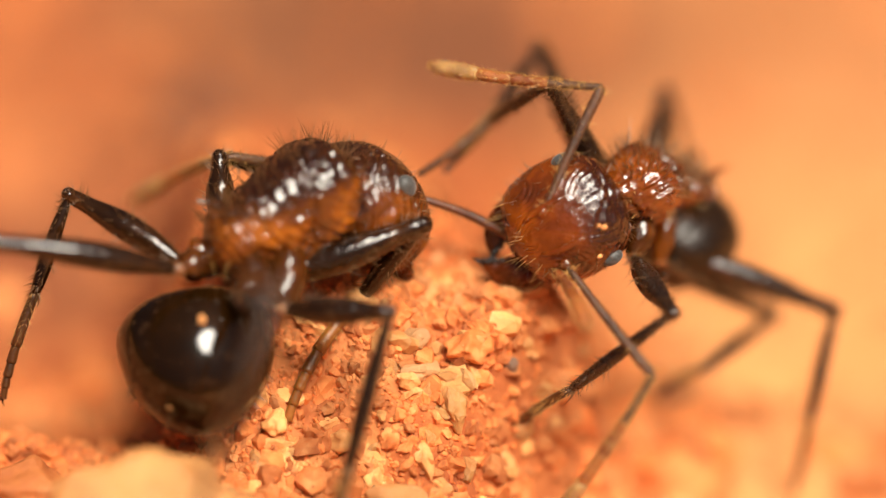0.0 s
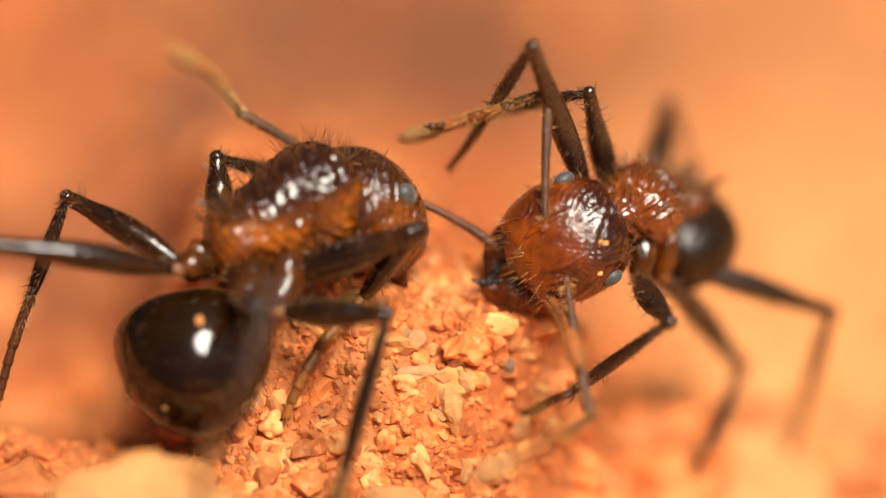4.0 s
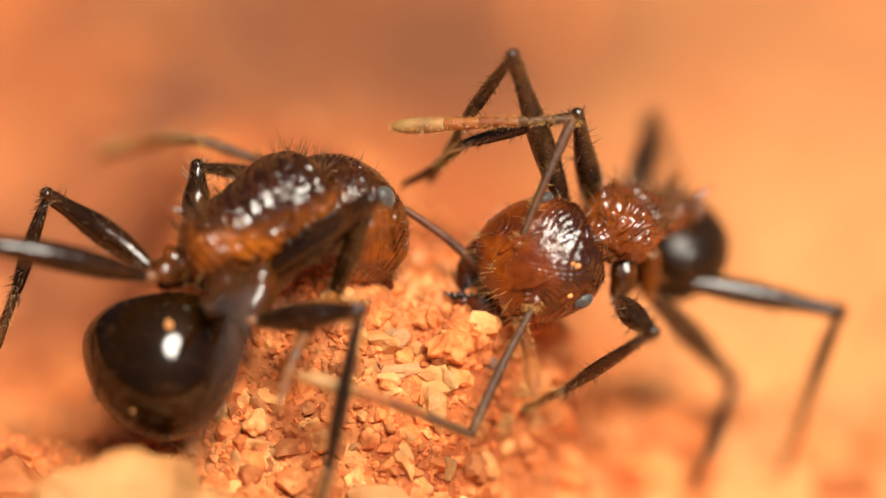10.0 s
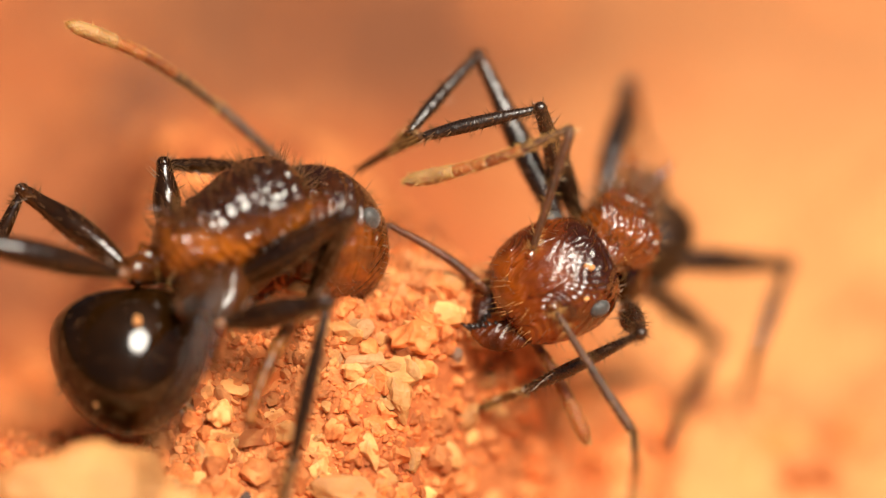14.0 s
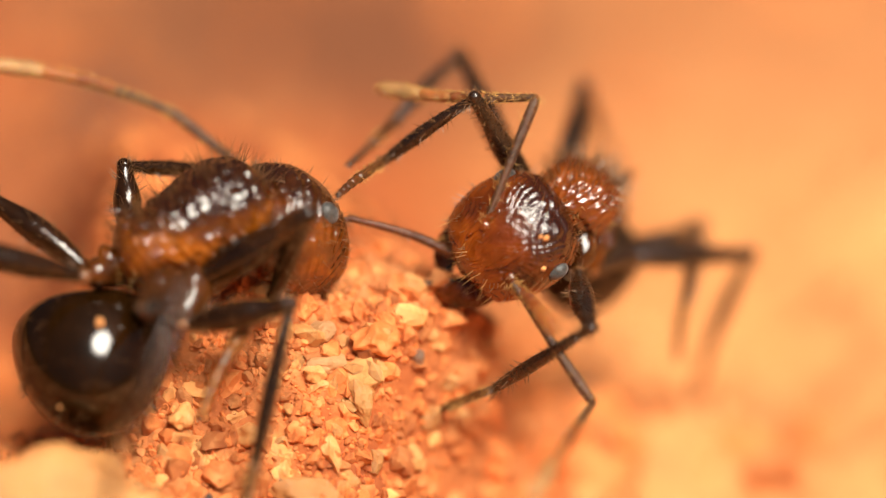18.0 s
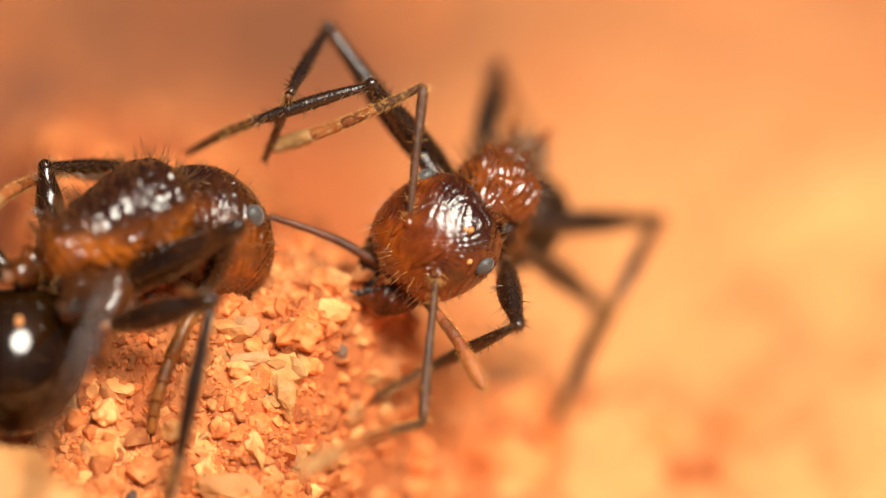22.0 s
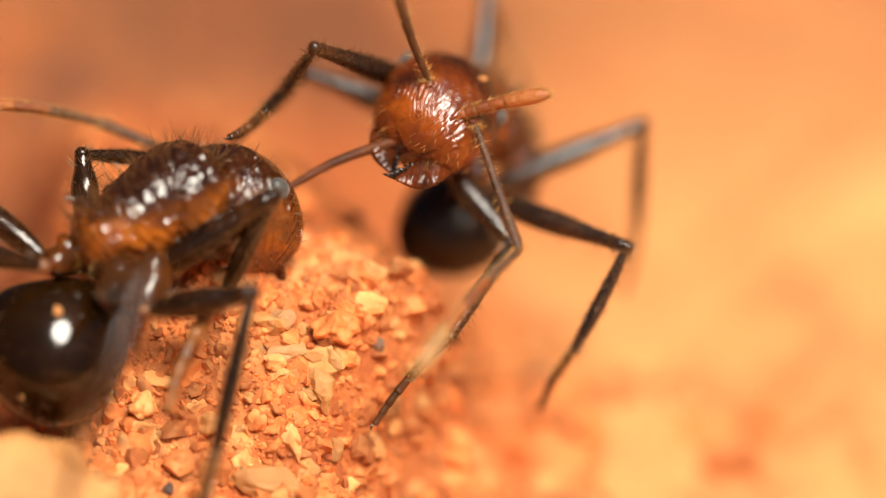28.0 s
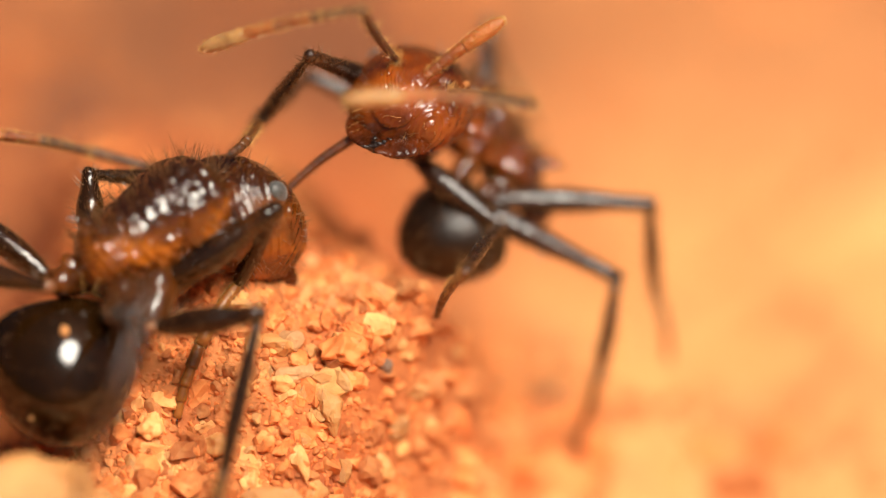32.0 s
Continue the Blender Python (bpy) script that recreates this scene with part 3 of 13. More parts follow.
def gaster(parent, size, seed):
    """Heart-shaped: broad shoulders round the hollow where the waist joins, tapering to the tip."""
    k = size
    ob = None

    def prof(y):
        return (max(0.0, 1 - ((y - 0.2) / 0.5) ** 2)) ** 0.5 if y > 0.2 else max(0.0, 1 - ((0.2 - y) / 1.06) ** 2.0) ** 0.52

    def shoulders(piece):
        v = np.array(piece[0])
        r = np.hypot(v[:, 0] + 0.05 * k, v[:, 2] - 0.2 * k) / k
        front = smooth(0.05 * k, 0.5 * k, v[:, 1])
        v[:, 1] -= 0.22 * k * np.exp(-((r / 0.22) ** 2)) * front
        v[:, 2] -= 0.04 * k * np.sin(3.1 * v[:, 1] / k) * (v[:, 2] > 0)
        return v, piece[1]

    cuts = (0.70, -0.30, -0.54, -0.70, -0.85)
    for i, (a, b) in enumerate(zip(cuts, cuts[1:])):
        lo, hi = b - 0.03, a + (0.0 if i == 0 else 0.02)
        ys = np.concatenate([np.linspace(lo, hi - 0.08, 14), hi - 0.08 * np.array((0.7, 0.4, 0.2, 0.07, 0.0))])
        swell = 1.0 - 0.014 * i
        st = [(y * k, max(0.02, 0.80 * prof(y) * swell) * k, 0.0, max(0.02, 0.72 * prof(y) * swell) * k) for y in ys]
        piece = shoulders(loft(st, 70 if i == 0 else 16, 84))
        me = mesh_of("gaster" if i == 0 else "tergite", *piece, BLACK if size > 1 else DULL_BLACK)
        if i == 0:
            ob = part("gaster", me, parent, "glossy black brown heart-shaped hind-body")
        else:
            part("tergite", me, ob)
        hair_part("bristles", piece, ob, 170 if i == 0 else 30, 0.14, seed + i, (0, -0.6, 0), None, 0.0045)
    return ob


def leg(parent, name, lengths, stout, seed, foot, shell):
    fe, ti, ta = lengths
    kind = name.split("_")[1]
    w = stout
    f = tube([(0, 0, 0.02), (0, 0, 0.1 * fe), (0, 0.015, 0.3 * fe), (0, 0.02, 0.55 * fe), (0, 0.01, 0.82 * fe), (0, 0, 0.97 * fe), (0, 0, fe)], np.array((0.045, 0.06, 0.105, 0.115, 0.075, 0.062, 0.03)) * w, 18, 34)
    fm = part(kind + "_femur", mesh_of("femur", *f, shell), parent)
    part("trochanter", mesh_of("trochanter", *ball(0.06 * w, 0.06 * w, 0.08 * w, (0, 0, 0.03), 12, 16), JOINT), fm, "amber hip joint")
    part("knee", mesh_of("knee", *ball(0.062 * w, 0.062 * w, 0.066 * w, (0, 0, fe), 12, 16), shell), fm)
    hair_part("bristles", f, fm, 150, 0.16, seed, (0, 0, 0.45), None, 0.0052)
    t = tube([(0, 0, 0.03), (0, 0, 0.1 * ti), (0, 0.01, 0.35 * ti), (0, 0.01, 0.65 * ti), (0, 0, 0.93 * ti), (0, 0, ti)], np.array((0.033, 0.04, 0.058, 0.066, 0.048, 0.033)) * w, 16, 30)
    tm = part(kind + "_tibia", mesh_of("tibia", *t, shell), parent)
    part("spur", mesh_of("spur", *tube([(0.02, 0, 0.95 * ti), (0.07, 0, 1.03 * ti), (0.09, 0, 1.12 * ti)], (0.014, 0.01, 0.002), 8), JOINT), tm, "amber spur")
    hair_part("bristles", t, tm, 150, 0.13, seed + 1, (0, 0, 0.6), None, 0.005)
    ends = [0, 0.5, 0.66, 0.79, 0.89, 1.0]
    root = None
    for i, (a, b) in enumerate(zip(ends, ends[1:])):
        r = 0.047 - 0.0035 * i
        bend = lambda u: (0.5 if foot is TARSUS else 0.16) * ta * u * (1 - u)
        seg = tube([(0, bend(a), a * ta), (0, bend(a * 0.6 + b * 0.4), (a * 0.6 + b * 0.4) * ta), (0, bend(b), b * ta)], (r * 0.84 * w, r * 0.9 * w, r * w), 12, 9)
        if i == 0:
            root = part(kind + "_tarsus", mesh_of("tarsus", *seg, foot), parent)
            hair_part("bristles", seg, root, 160, 0.08, seed + 2, (0, 0, 0.8), None, 0.0034, GOLD)
        else:
            part("tarsomere", mesh_of("tarsomere", *seg, foot), root)
    for s in (1, -1):
        part("claw", mesh_of("claw", *tube([(0, 0, ta), (s * 0.03, 0.015, 1.03 * ta), (s * 0.05, -0.01, 1.06 * ta)], (0.014, 0.011, 0.002), 8, 8), shell), root)
    return [fm, tm, root]


def antenna(parent, scape, funicle, seed, orange=False):
    bow = -0.1 if orange else 0.0  # the held shaft is bowed upwards
    a = tube([(0, 0, -0.03), (0.3 * bow, 0, 0.06), (0.6 * bow, 0.0, 0.14), (bow, 0.03 + 0.3 * bow, 0.5 * scape), (0.3 * bow, 0.02, 0.9 * scape), (0, 0, scape)], (0.045, 0.03, 0.036, 0.049, 0.058, 0.038), 16, 30)
    sc = part("scape", mesh_of("scape", *a, RUST if orange else FEELER), parent, "bristly brown feeler shaft")
    hair_part("bristles", a, sc, 190, 0.12, seed, (0, 0, 0.5), None, 0.0036, HAIR if orange else GOLD)
    bend = lambda u: 0.05 * funicle * math.sin(math.pi * u)
    ends = [0, 0.1, 0.165, 0.23, 0.295, 0.36, 0.43, 0.505, 0.59, 0.7, 1.0]
    root = None
    for i, (u, v) in enumerate(zip(ends, ends[1:])):
        r = 0.041 + 0.0033 * i
        at = lambda q: (0, bend(q), q * funicle)
        if i < 9:
            seg = tube([at(u), at(u * 0.75 + v * 0.25), at(u * 0.25 + v * 0.75), at(v)], (r * 0.9, r * 0.98, r * 1.02, r * 0.96), 14, 12)
        else:
            seg = tube([at(u), at(u * 0.8 + v * 0.2), at(u * 0.5 + v * 0.5), at(u * 0.22 + v * 0.78), at(u * 0.05 + v * 0.95), at(v)], (0.070, 0.082, 0.086, 0.074, 0.040, 0.004), 18, 24)
        if orange:
            mat = RUST if i < 5 else (RING if i < 9 else OCHRE)
        else:
            mat = FEELER if i < 4 else (RING if i < 7 else (OCHRE if i < 9 else CLUB))
        if i == 0:
            root = part("funiculus", mesh_of("funiculus", *seg, mat), parent, "beaded feeler whip with a thick tip")
        else:
            part("feeler_club" if i == 9 else "feeler_bead", mesh_of("feeler_bead", *seg, mat), root, ("orange" if orange else "pale") + " thick feeler tip" if i == 9 else "")
        hair_part("bristles", seg, root, 70 if i < 9 else 260, 0.06, seed + i, (0, 0, 0.8), None, 0.003, GOLD)
    return [sc, root]

# where the legs join the bodies (mm, in each ant's space), and the lengths of thigh, shin and foot
LEFT_HIPS = dict(
    right_midleg=(0.74, -0.522, -0.58),
    right_hindleg=(0.679, -0.902, -0.309),
    left_midleg=(-0.112, -1.119, -0.142),
    left_hindleg=(0.035, -1.256, -0.072),
    left_foreleg=(-0.5, -0.507, -0.092),
    right_foreleg=(0.268, -0.39, -0.491))
LEGS_LEFT = dict(
    right_midleg=(1.201, 1.712, 1.01),
    right_hindleg=(2.001, 1.695, 1.163),
    left_midleg=(1.521, 1.117, 1.188),
    left_hindleg=(2.111, 1.414, 1.116),
    left_foreleg=(0.762, 0.904, 0.786),
    right_foreleg=(1.74, 1.15, 1.56))
RIGHT_HIPS = dict(
    right_foreleg=(0.45, 0.62, -0.1),
    right_midleg=(0.42, 0.1, -0.25),
    right_hindleg=(0.32, -0.3, -0.25),
    left_foreleg=(-0.34, 0.6, -0.6),
    left_midleg=(-0.36, 0.05, -0.66),
    left_hindleg=(-0.27, -0.25, -0.58))
LEGS_RIGHT = dict(
    right_foreleg=(2.25, 1.25, 0.95),
    right_midleg=(1.75, 1.3, 1.05),
    right_hindleg=(1.75, 1.2, 1),
    left_foreleg=(1.25, 1.5, 1.2),
    left_midleg=(2.1, 1.25, 0.95),
    left_hindleg=(1.98, 1.15, 0.95))


MESOSOMA_RIGHT = [(-0.84, 0.06, -0.06, 0.07), (-0.74, 0.17, -0.02, 0.17), (-0.45, 0.24, 0.03, 0.23), (-0.1, 0.3, 0.05, 0.3), (0.2, 0.41, 0.07, 0.39), (0.45, 0.45, 0.06, 0.41), (0.66, 0.34, 0.02, 0.3), (0.8, 0.17, -0.02, 0.16), (0.88, 0.12, -0.03, 0.11)]
MESOSOMA_LEFT = [(-0.9, 0.1, -0.1, 0.12), (-0.78, 0.3, -0.06, 0.32), (-0.42, 0.42, -0.02, 0.44), (-0.05, 0.48, 0.0, 0.57), (0.25, 0.56, 0.04, 0.65), (0.55, 0.57, 0.06, 0.63), (0.8, 0.48, 0.04, 0.5), (0.94, 0.25, 0.02, 0.25), (1.0, 0.13, 0.0, 0.12)]


def ant(shell, face, stations, legs, hips, label, size, funicle, seed, stout=1.0):
    root = tagged(new("ant"), label, "ant", "fighting ants")
    parts = {"head": head(root, face, seed, 1.0 if stout < 1.25 else 1.9), "mesosoma": mesosoma(root, shell, stations, hips, seed + 2, stout), "gaster": gaster(root, size, seed + 4)}
    parts["petiole"] = [petiole(root, shell, seed + 9)]
    for i, (k, lengths) in enumerate(legs.items()):
        parts[k] = leg(root, k, lengths, stout * (1.25 if stout > 1.25 and k == "right_foreleg" else 1.0), seed + 20 + i * 3, TARSUS if stout > 1.25 and k == "right_foreleg" else FOOT, LEG if stout > 1.25 else LEG_DOWNY)
    parts["right_antenna"] = antenna(root, 1.6 if funicle[0] < 1.9 else 1.47, funicle[0], seed + 40, funicle[0] < 1.9)
    parts["left_antenna"] = antenna(root, 1.6, funicle[1], seed + 60)
    return root, parts


right_ant, right_ant_parts = ant(RED, RED_FACE, MESOSOMA_RIGHT, LEGS_RIGHT, RIGHT_HIPS, "red brown ant gripping the other ant's feeler in its jaws", 0.76, (2.0, 2.0), 100, 1.18)
left_ant, left_ant_parts = ant(AMBER, AMBER_FACE, MESOSOMA_LEFT, LEGS_LEFT, LEFT_HIPS, "amber and black ant held by one feeler, standing on the mound", 1.06, (1.7, 2.0), 300, 1.32)
left_ant_parts["head"].scale = (1.1, 1.1, 1.1)

# clay dust that sticks to the heads and the hind-body
for owner, x, y, z, r in ((right_ant_parts["head"], -0.24, -0.3, 0.492, 0.03), (right_ant_parts["head"], -0.2, -0.26, 0.505, 0.02), (right_ant_parts["head"], -0.5, -0.12, 0.375, 0.024), (right_ant_parts["head"], 0.1, -0.45, 0.435, 0.018), (right_ant_parts["head"], 0.02, -0.5, 0.398, 0.014), (left_ant_parts["gaster"], 0.147, 0.04, 0.755, 0.045), (left_ant_parts["gaster"], -0.32, -0.71, 0.32, 0.025)):
    v, f = ball(r, r * 1.3, r * 0.8, (x, y, z), 7, 9)
    part("dust_grain", mesh_of("dust_grain", v + np.random.default_rng(3).normal(0, r * 0.12, v.shape), f, DUST), owner, "orange speck of clay dust")


# ---- stones and grains on the ground ----
def rock_mesh(seed, mat, stretch=(1, 1, 1), edges=0.28, level=1):
    """An angular pebble of radius 1 mm."""
    bm = bmesh.new()
    bmesh.ops.create_icosphere(bm, subdivisions=level + 1, radius=1.0)
    rng = np.random.default_rng(seed)
    cuts = rng.normal(0, 1, (7, 3))
    cuts /= np.linalg.norm(cuts, axis=1, keepdims=True)
    for v in bm.verts:
        p = np.array(v.co)
        for c in cuts:
            over = p @ c - (1 - edges)
            if over > 0:
                p -= c * over * 0.97
        q = Vector(p) + Vector((seed * 1.7, 0, 0))
        p *= 1 + 0.34 * noise.noise(q * 1.3) + (0.26 if level == 1 else 0.13) * noise.noise(q * 3.1)
        v.co = Vector(p * np.array(stretch))
    vs = [tuple(v.co) for v in bm.verts]
    fs = [tuple(w.index for w in f.verts) for f in bm.faces]
    bm.free()
    return vs, fs, mat


def set_stone(name, label, mat, x, y, size, seed, stretch=(1, 1, 1), turn=(0, 0, 0), sink=0.35, level=2):
    vs, fs, mat = rock_mesh(seed, mat, stretch, 0.3, level)
    ob = part(name, mesh_of(name, np.array(vs) * size, fs, mat, level > 2), soil, label)
    z = ground_height(x, y) + size * stretch[2] * (1 - 2 * sink)
    ob.matrix_basis = pose(x * MM, y * MM, z * MM, *turn)
    return ob


set_stone("stone", "pale wedge-shaped quartz chip", QUARTZ, 0.13, -0.93, 0.22, 11, (0.75, 0.6, 1.3), (-30, 0, 12), 0.3)
set_stone("stone", "small pale angular chip", QUARTZ, -0.37, -0.82, 0.13, 12, (1.1, 0.7, 0.8), (0, 20, 30))
set_stone("stone", "flat grey stone", GREYSTONE, -0.23, -0.69, 0.2, 13, (1.15, 0.7, 0.55), (20, 5, 10))
set_stone("stone", "long pale grey stone", GREYSTONE, -0.31, -0.5, 0.19, 14, (0.7, 0.6, 0.9), (-20, 35, 0))
set_stone("stone", "round pale pebble", QUARTZ, -1.08, -1.22, 0.17, 15, (1.0, 0.9, 0.85), (0, 0, 0), 0.25, 3)
set_stone("stone", "round pale orange pebble", QUARTZ, -1.79, -1.14, 0.15, 16, (1.0, 0.9, 0.95), (0, 0, 40), 0.25, 3)
set_stone("stone", "flat pale yellow slab", QUARTZ, -0.5, -1.75, 0.46, 17, (1.0, 0.5, 0.3), (38, 0, -14), 0.5, 3)
set_stone("stone", "black speck", DARKGRAIN, -0.74, -1.62, 0.04, 18, (0.7, 0.7, 1.2), (0, 0, 0), 0.0)
set_stone("stone", "black grain", DARKGRAIN, -1.51, -1.87, 0.075, 19, (0.9, 0.9, 1.1), (0, 0, 0), 0.1)
set_stone("stone", "dark grey grain", BROWNSTONE, 0.73, -0.40, 0.1, 20, (0.75, 0.7, 1.3), (0, 15, 0), 0.1)
set_stone("stone", "dark brown lump on the sand", DARKGRAIN, 2.53, 1.68, 0.13, 21, (1.4, 0.8, 0.7), (0, 0, 20), 0.25)
set_stone("stone", "dark lump on the soil", DARKGRAIN, -2.94, 8.3, 0.4, 22, (1.0, 1.0, 1.0), (0, 0, 0), 0.2)
set_stone("rock", "large pale orange rock", QUARTZ, -3.0, -2.5, 1.0, 23, (1.1, 0.5, 0.42), (22, 0, -6), 0.3, 3)
set_stone("rock", "crumbly orange clod", CRUMB, 0.31, -0.5, 0.3, 24, (1.0, 0.7, 0.7), (0, 10, 20), 0.5, 3)
set_stone("rock", "rounded orange clod below the mound", CRUMB, 1.95, 3.6, 0.6, 25, (1.0, 0.8, 0.8), (0, 0, 0), 0.35, 3)
set_stone("rock", "pale orange clod beside the rock", CRUMB, -4.4, -1.6, 0.5, 26, (1.0, 0.8, 0.7), (0, 0, 30), 0.35, 3)


def clods(rng):
    """Crumbled lumps on the slope of the mound and on the sand below it: place, radius and flatness."""
    made = []
    while len(made) < 90:
        x, y = rng.uniform(0.5, 2.0), rng.uniform(-1.6, 1.3)
        edge = 0.8 + 0.6 * min(y, 0.6)
        if edge - 0.3 < x < edge + 1.1:
            made.append((x, y, rng.uniform(0.07, 0.2), rng.uniform(0.7, 1.0)))
    for _ in range(34):
        made.append((rng.uniform(1.6, 3.4), rng.uniform(0.6, 5.0), rng.uniform(0.1, 0.3), rng.uniform(0.6, 0.9)))
    return made


def scatter():
    """Clay crumbs over the mound: the largest and nearest as pieces of their own, the rest as one sheet of grit."""
    rng = np.random.default_rng(77)
    shapes = [rock_mesh(200 + i, None, tuple(rng.uniform(0.65, 1.25, 3)), rng.uniform(0.25, 0.5), 1) for i in range(14)]
    meshes = [(mesh_of("grain", np.array(v) * 0.5, f, CRUMB if i % 4 else QUARTZ, False)) for i, (v, f, _) in enumerate(shapes)]
    spots = []
    while len(spots) < 21000:
        x, y = rng.uniform(-5.2, 3.2), rng.uniform(-3.2, 2.2)
        r = 0.031 * math.exp(rng.normal(0, 0.78))
        spots.append((x, y, min(r, 0.19)))
    core = [s for s in spots if -2.4 < s[0] < 1.1 and -2.0 < s[1] < 0.2]
    core.sort(key=lambda s: -s[2])
    chosen = set(core[:300])
    for x, y, r in core[:300]:
        ob = part("grain", meshes[rng.integers(14)], soil)
        m = pose(x * MM, y * MM, (ground_height(x, y) - r * 0.3) * MM, *rng.uniform(0, 360, 3))
        ob.matrix_basis = m @ Matrix.Diagonal((2 * r, 2 * r, 2 * r, 1))
    for x, y, r, flat in clods(rng):
        ob = part("clod", meshes[rng.integers(14)], soil)
        m = pose(x * MM, y * MM, (ground_height(x, y) + r * 0.05) * MM, *rng.uniform(0, 360, 3))
        ob.matrix_basis = m @ Matrix.Diagonal((2 * r, 2 * r, 2 * r * flat, 1))
    vs, fs, k = [], [], 0
    for x, y, r in spots:
        if (x, y, r) in chosen:
            continue
        v, f, _ = shapes[rng.integers(14)]
        rot = np.array(pose(0, 0, 0, *rng.uniform(0, 360, 3)))[:3, :3]
        vs.append(np.array(v) @ rot.T * r + np.array((x, y, ground_height(x, y) - r * 0.25)))
        fs += [tuple(i + k for i in q) for q in f]
        k += len(v)
    for _ in range(260):
        x, y = rng.uniform(-9, 9), rng.uniform(-2, 14)
        if x < 1.5 and y < 3:
            continue
        r = 0.2 * math.exp(rng.normal(0, 0.5))
        v, f, _ = shapes[rng.integers(14)]
        vs.append(np.array(v) * r + np.array((x, y, ground_height(x, y) - r * 0.3)))
        fs += [tuple(i + k for i in q) for q in f]
        k += len(v)
    me = mesh_of("grit", np.concatenate(vs), fs, GRAIN, False)
    tagged(part("grit", me), "loose orange clay grit on the mound", "grit", kind="stuff")


scatter()


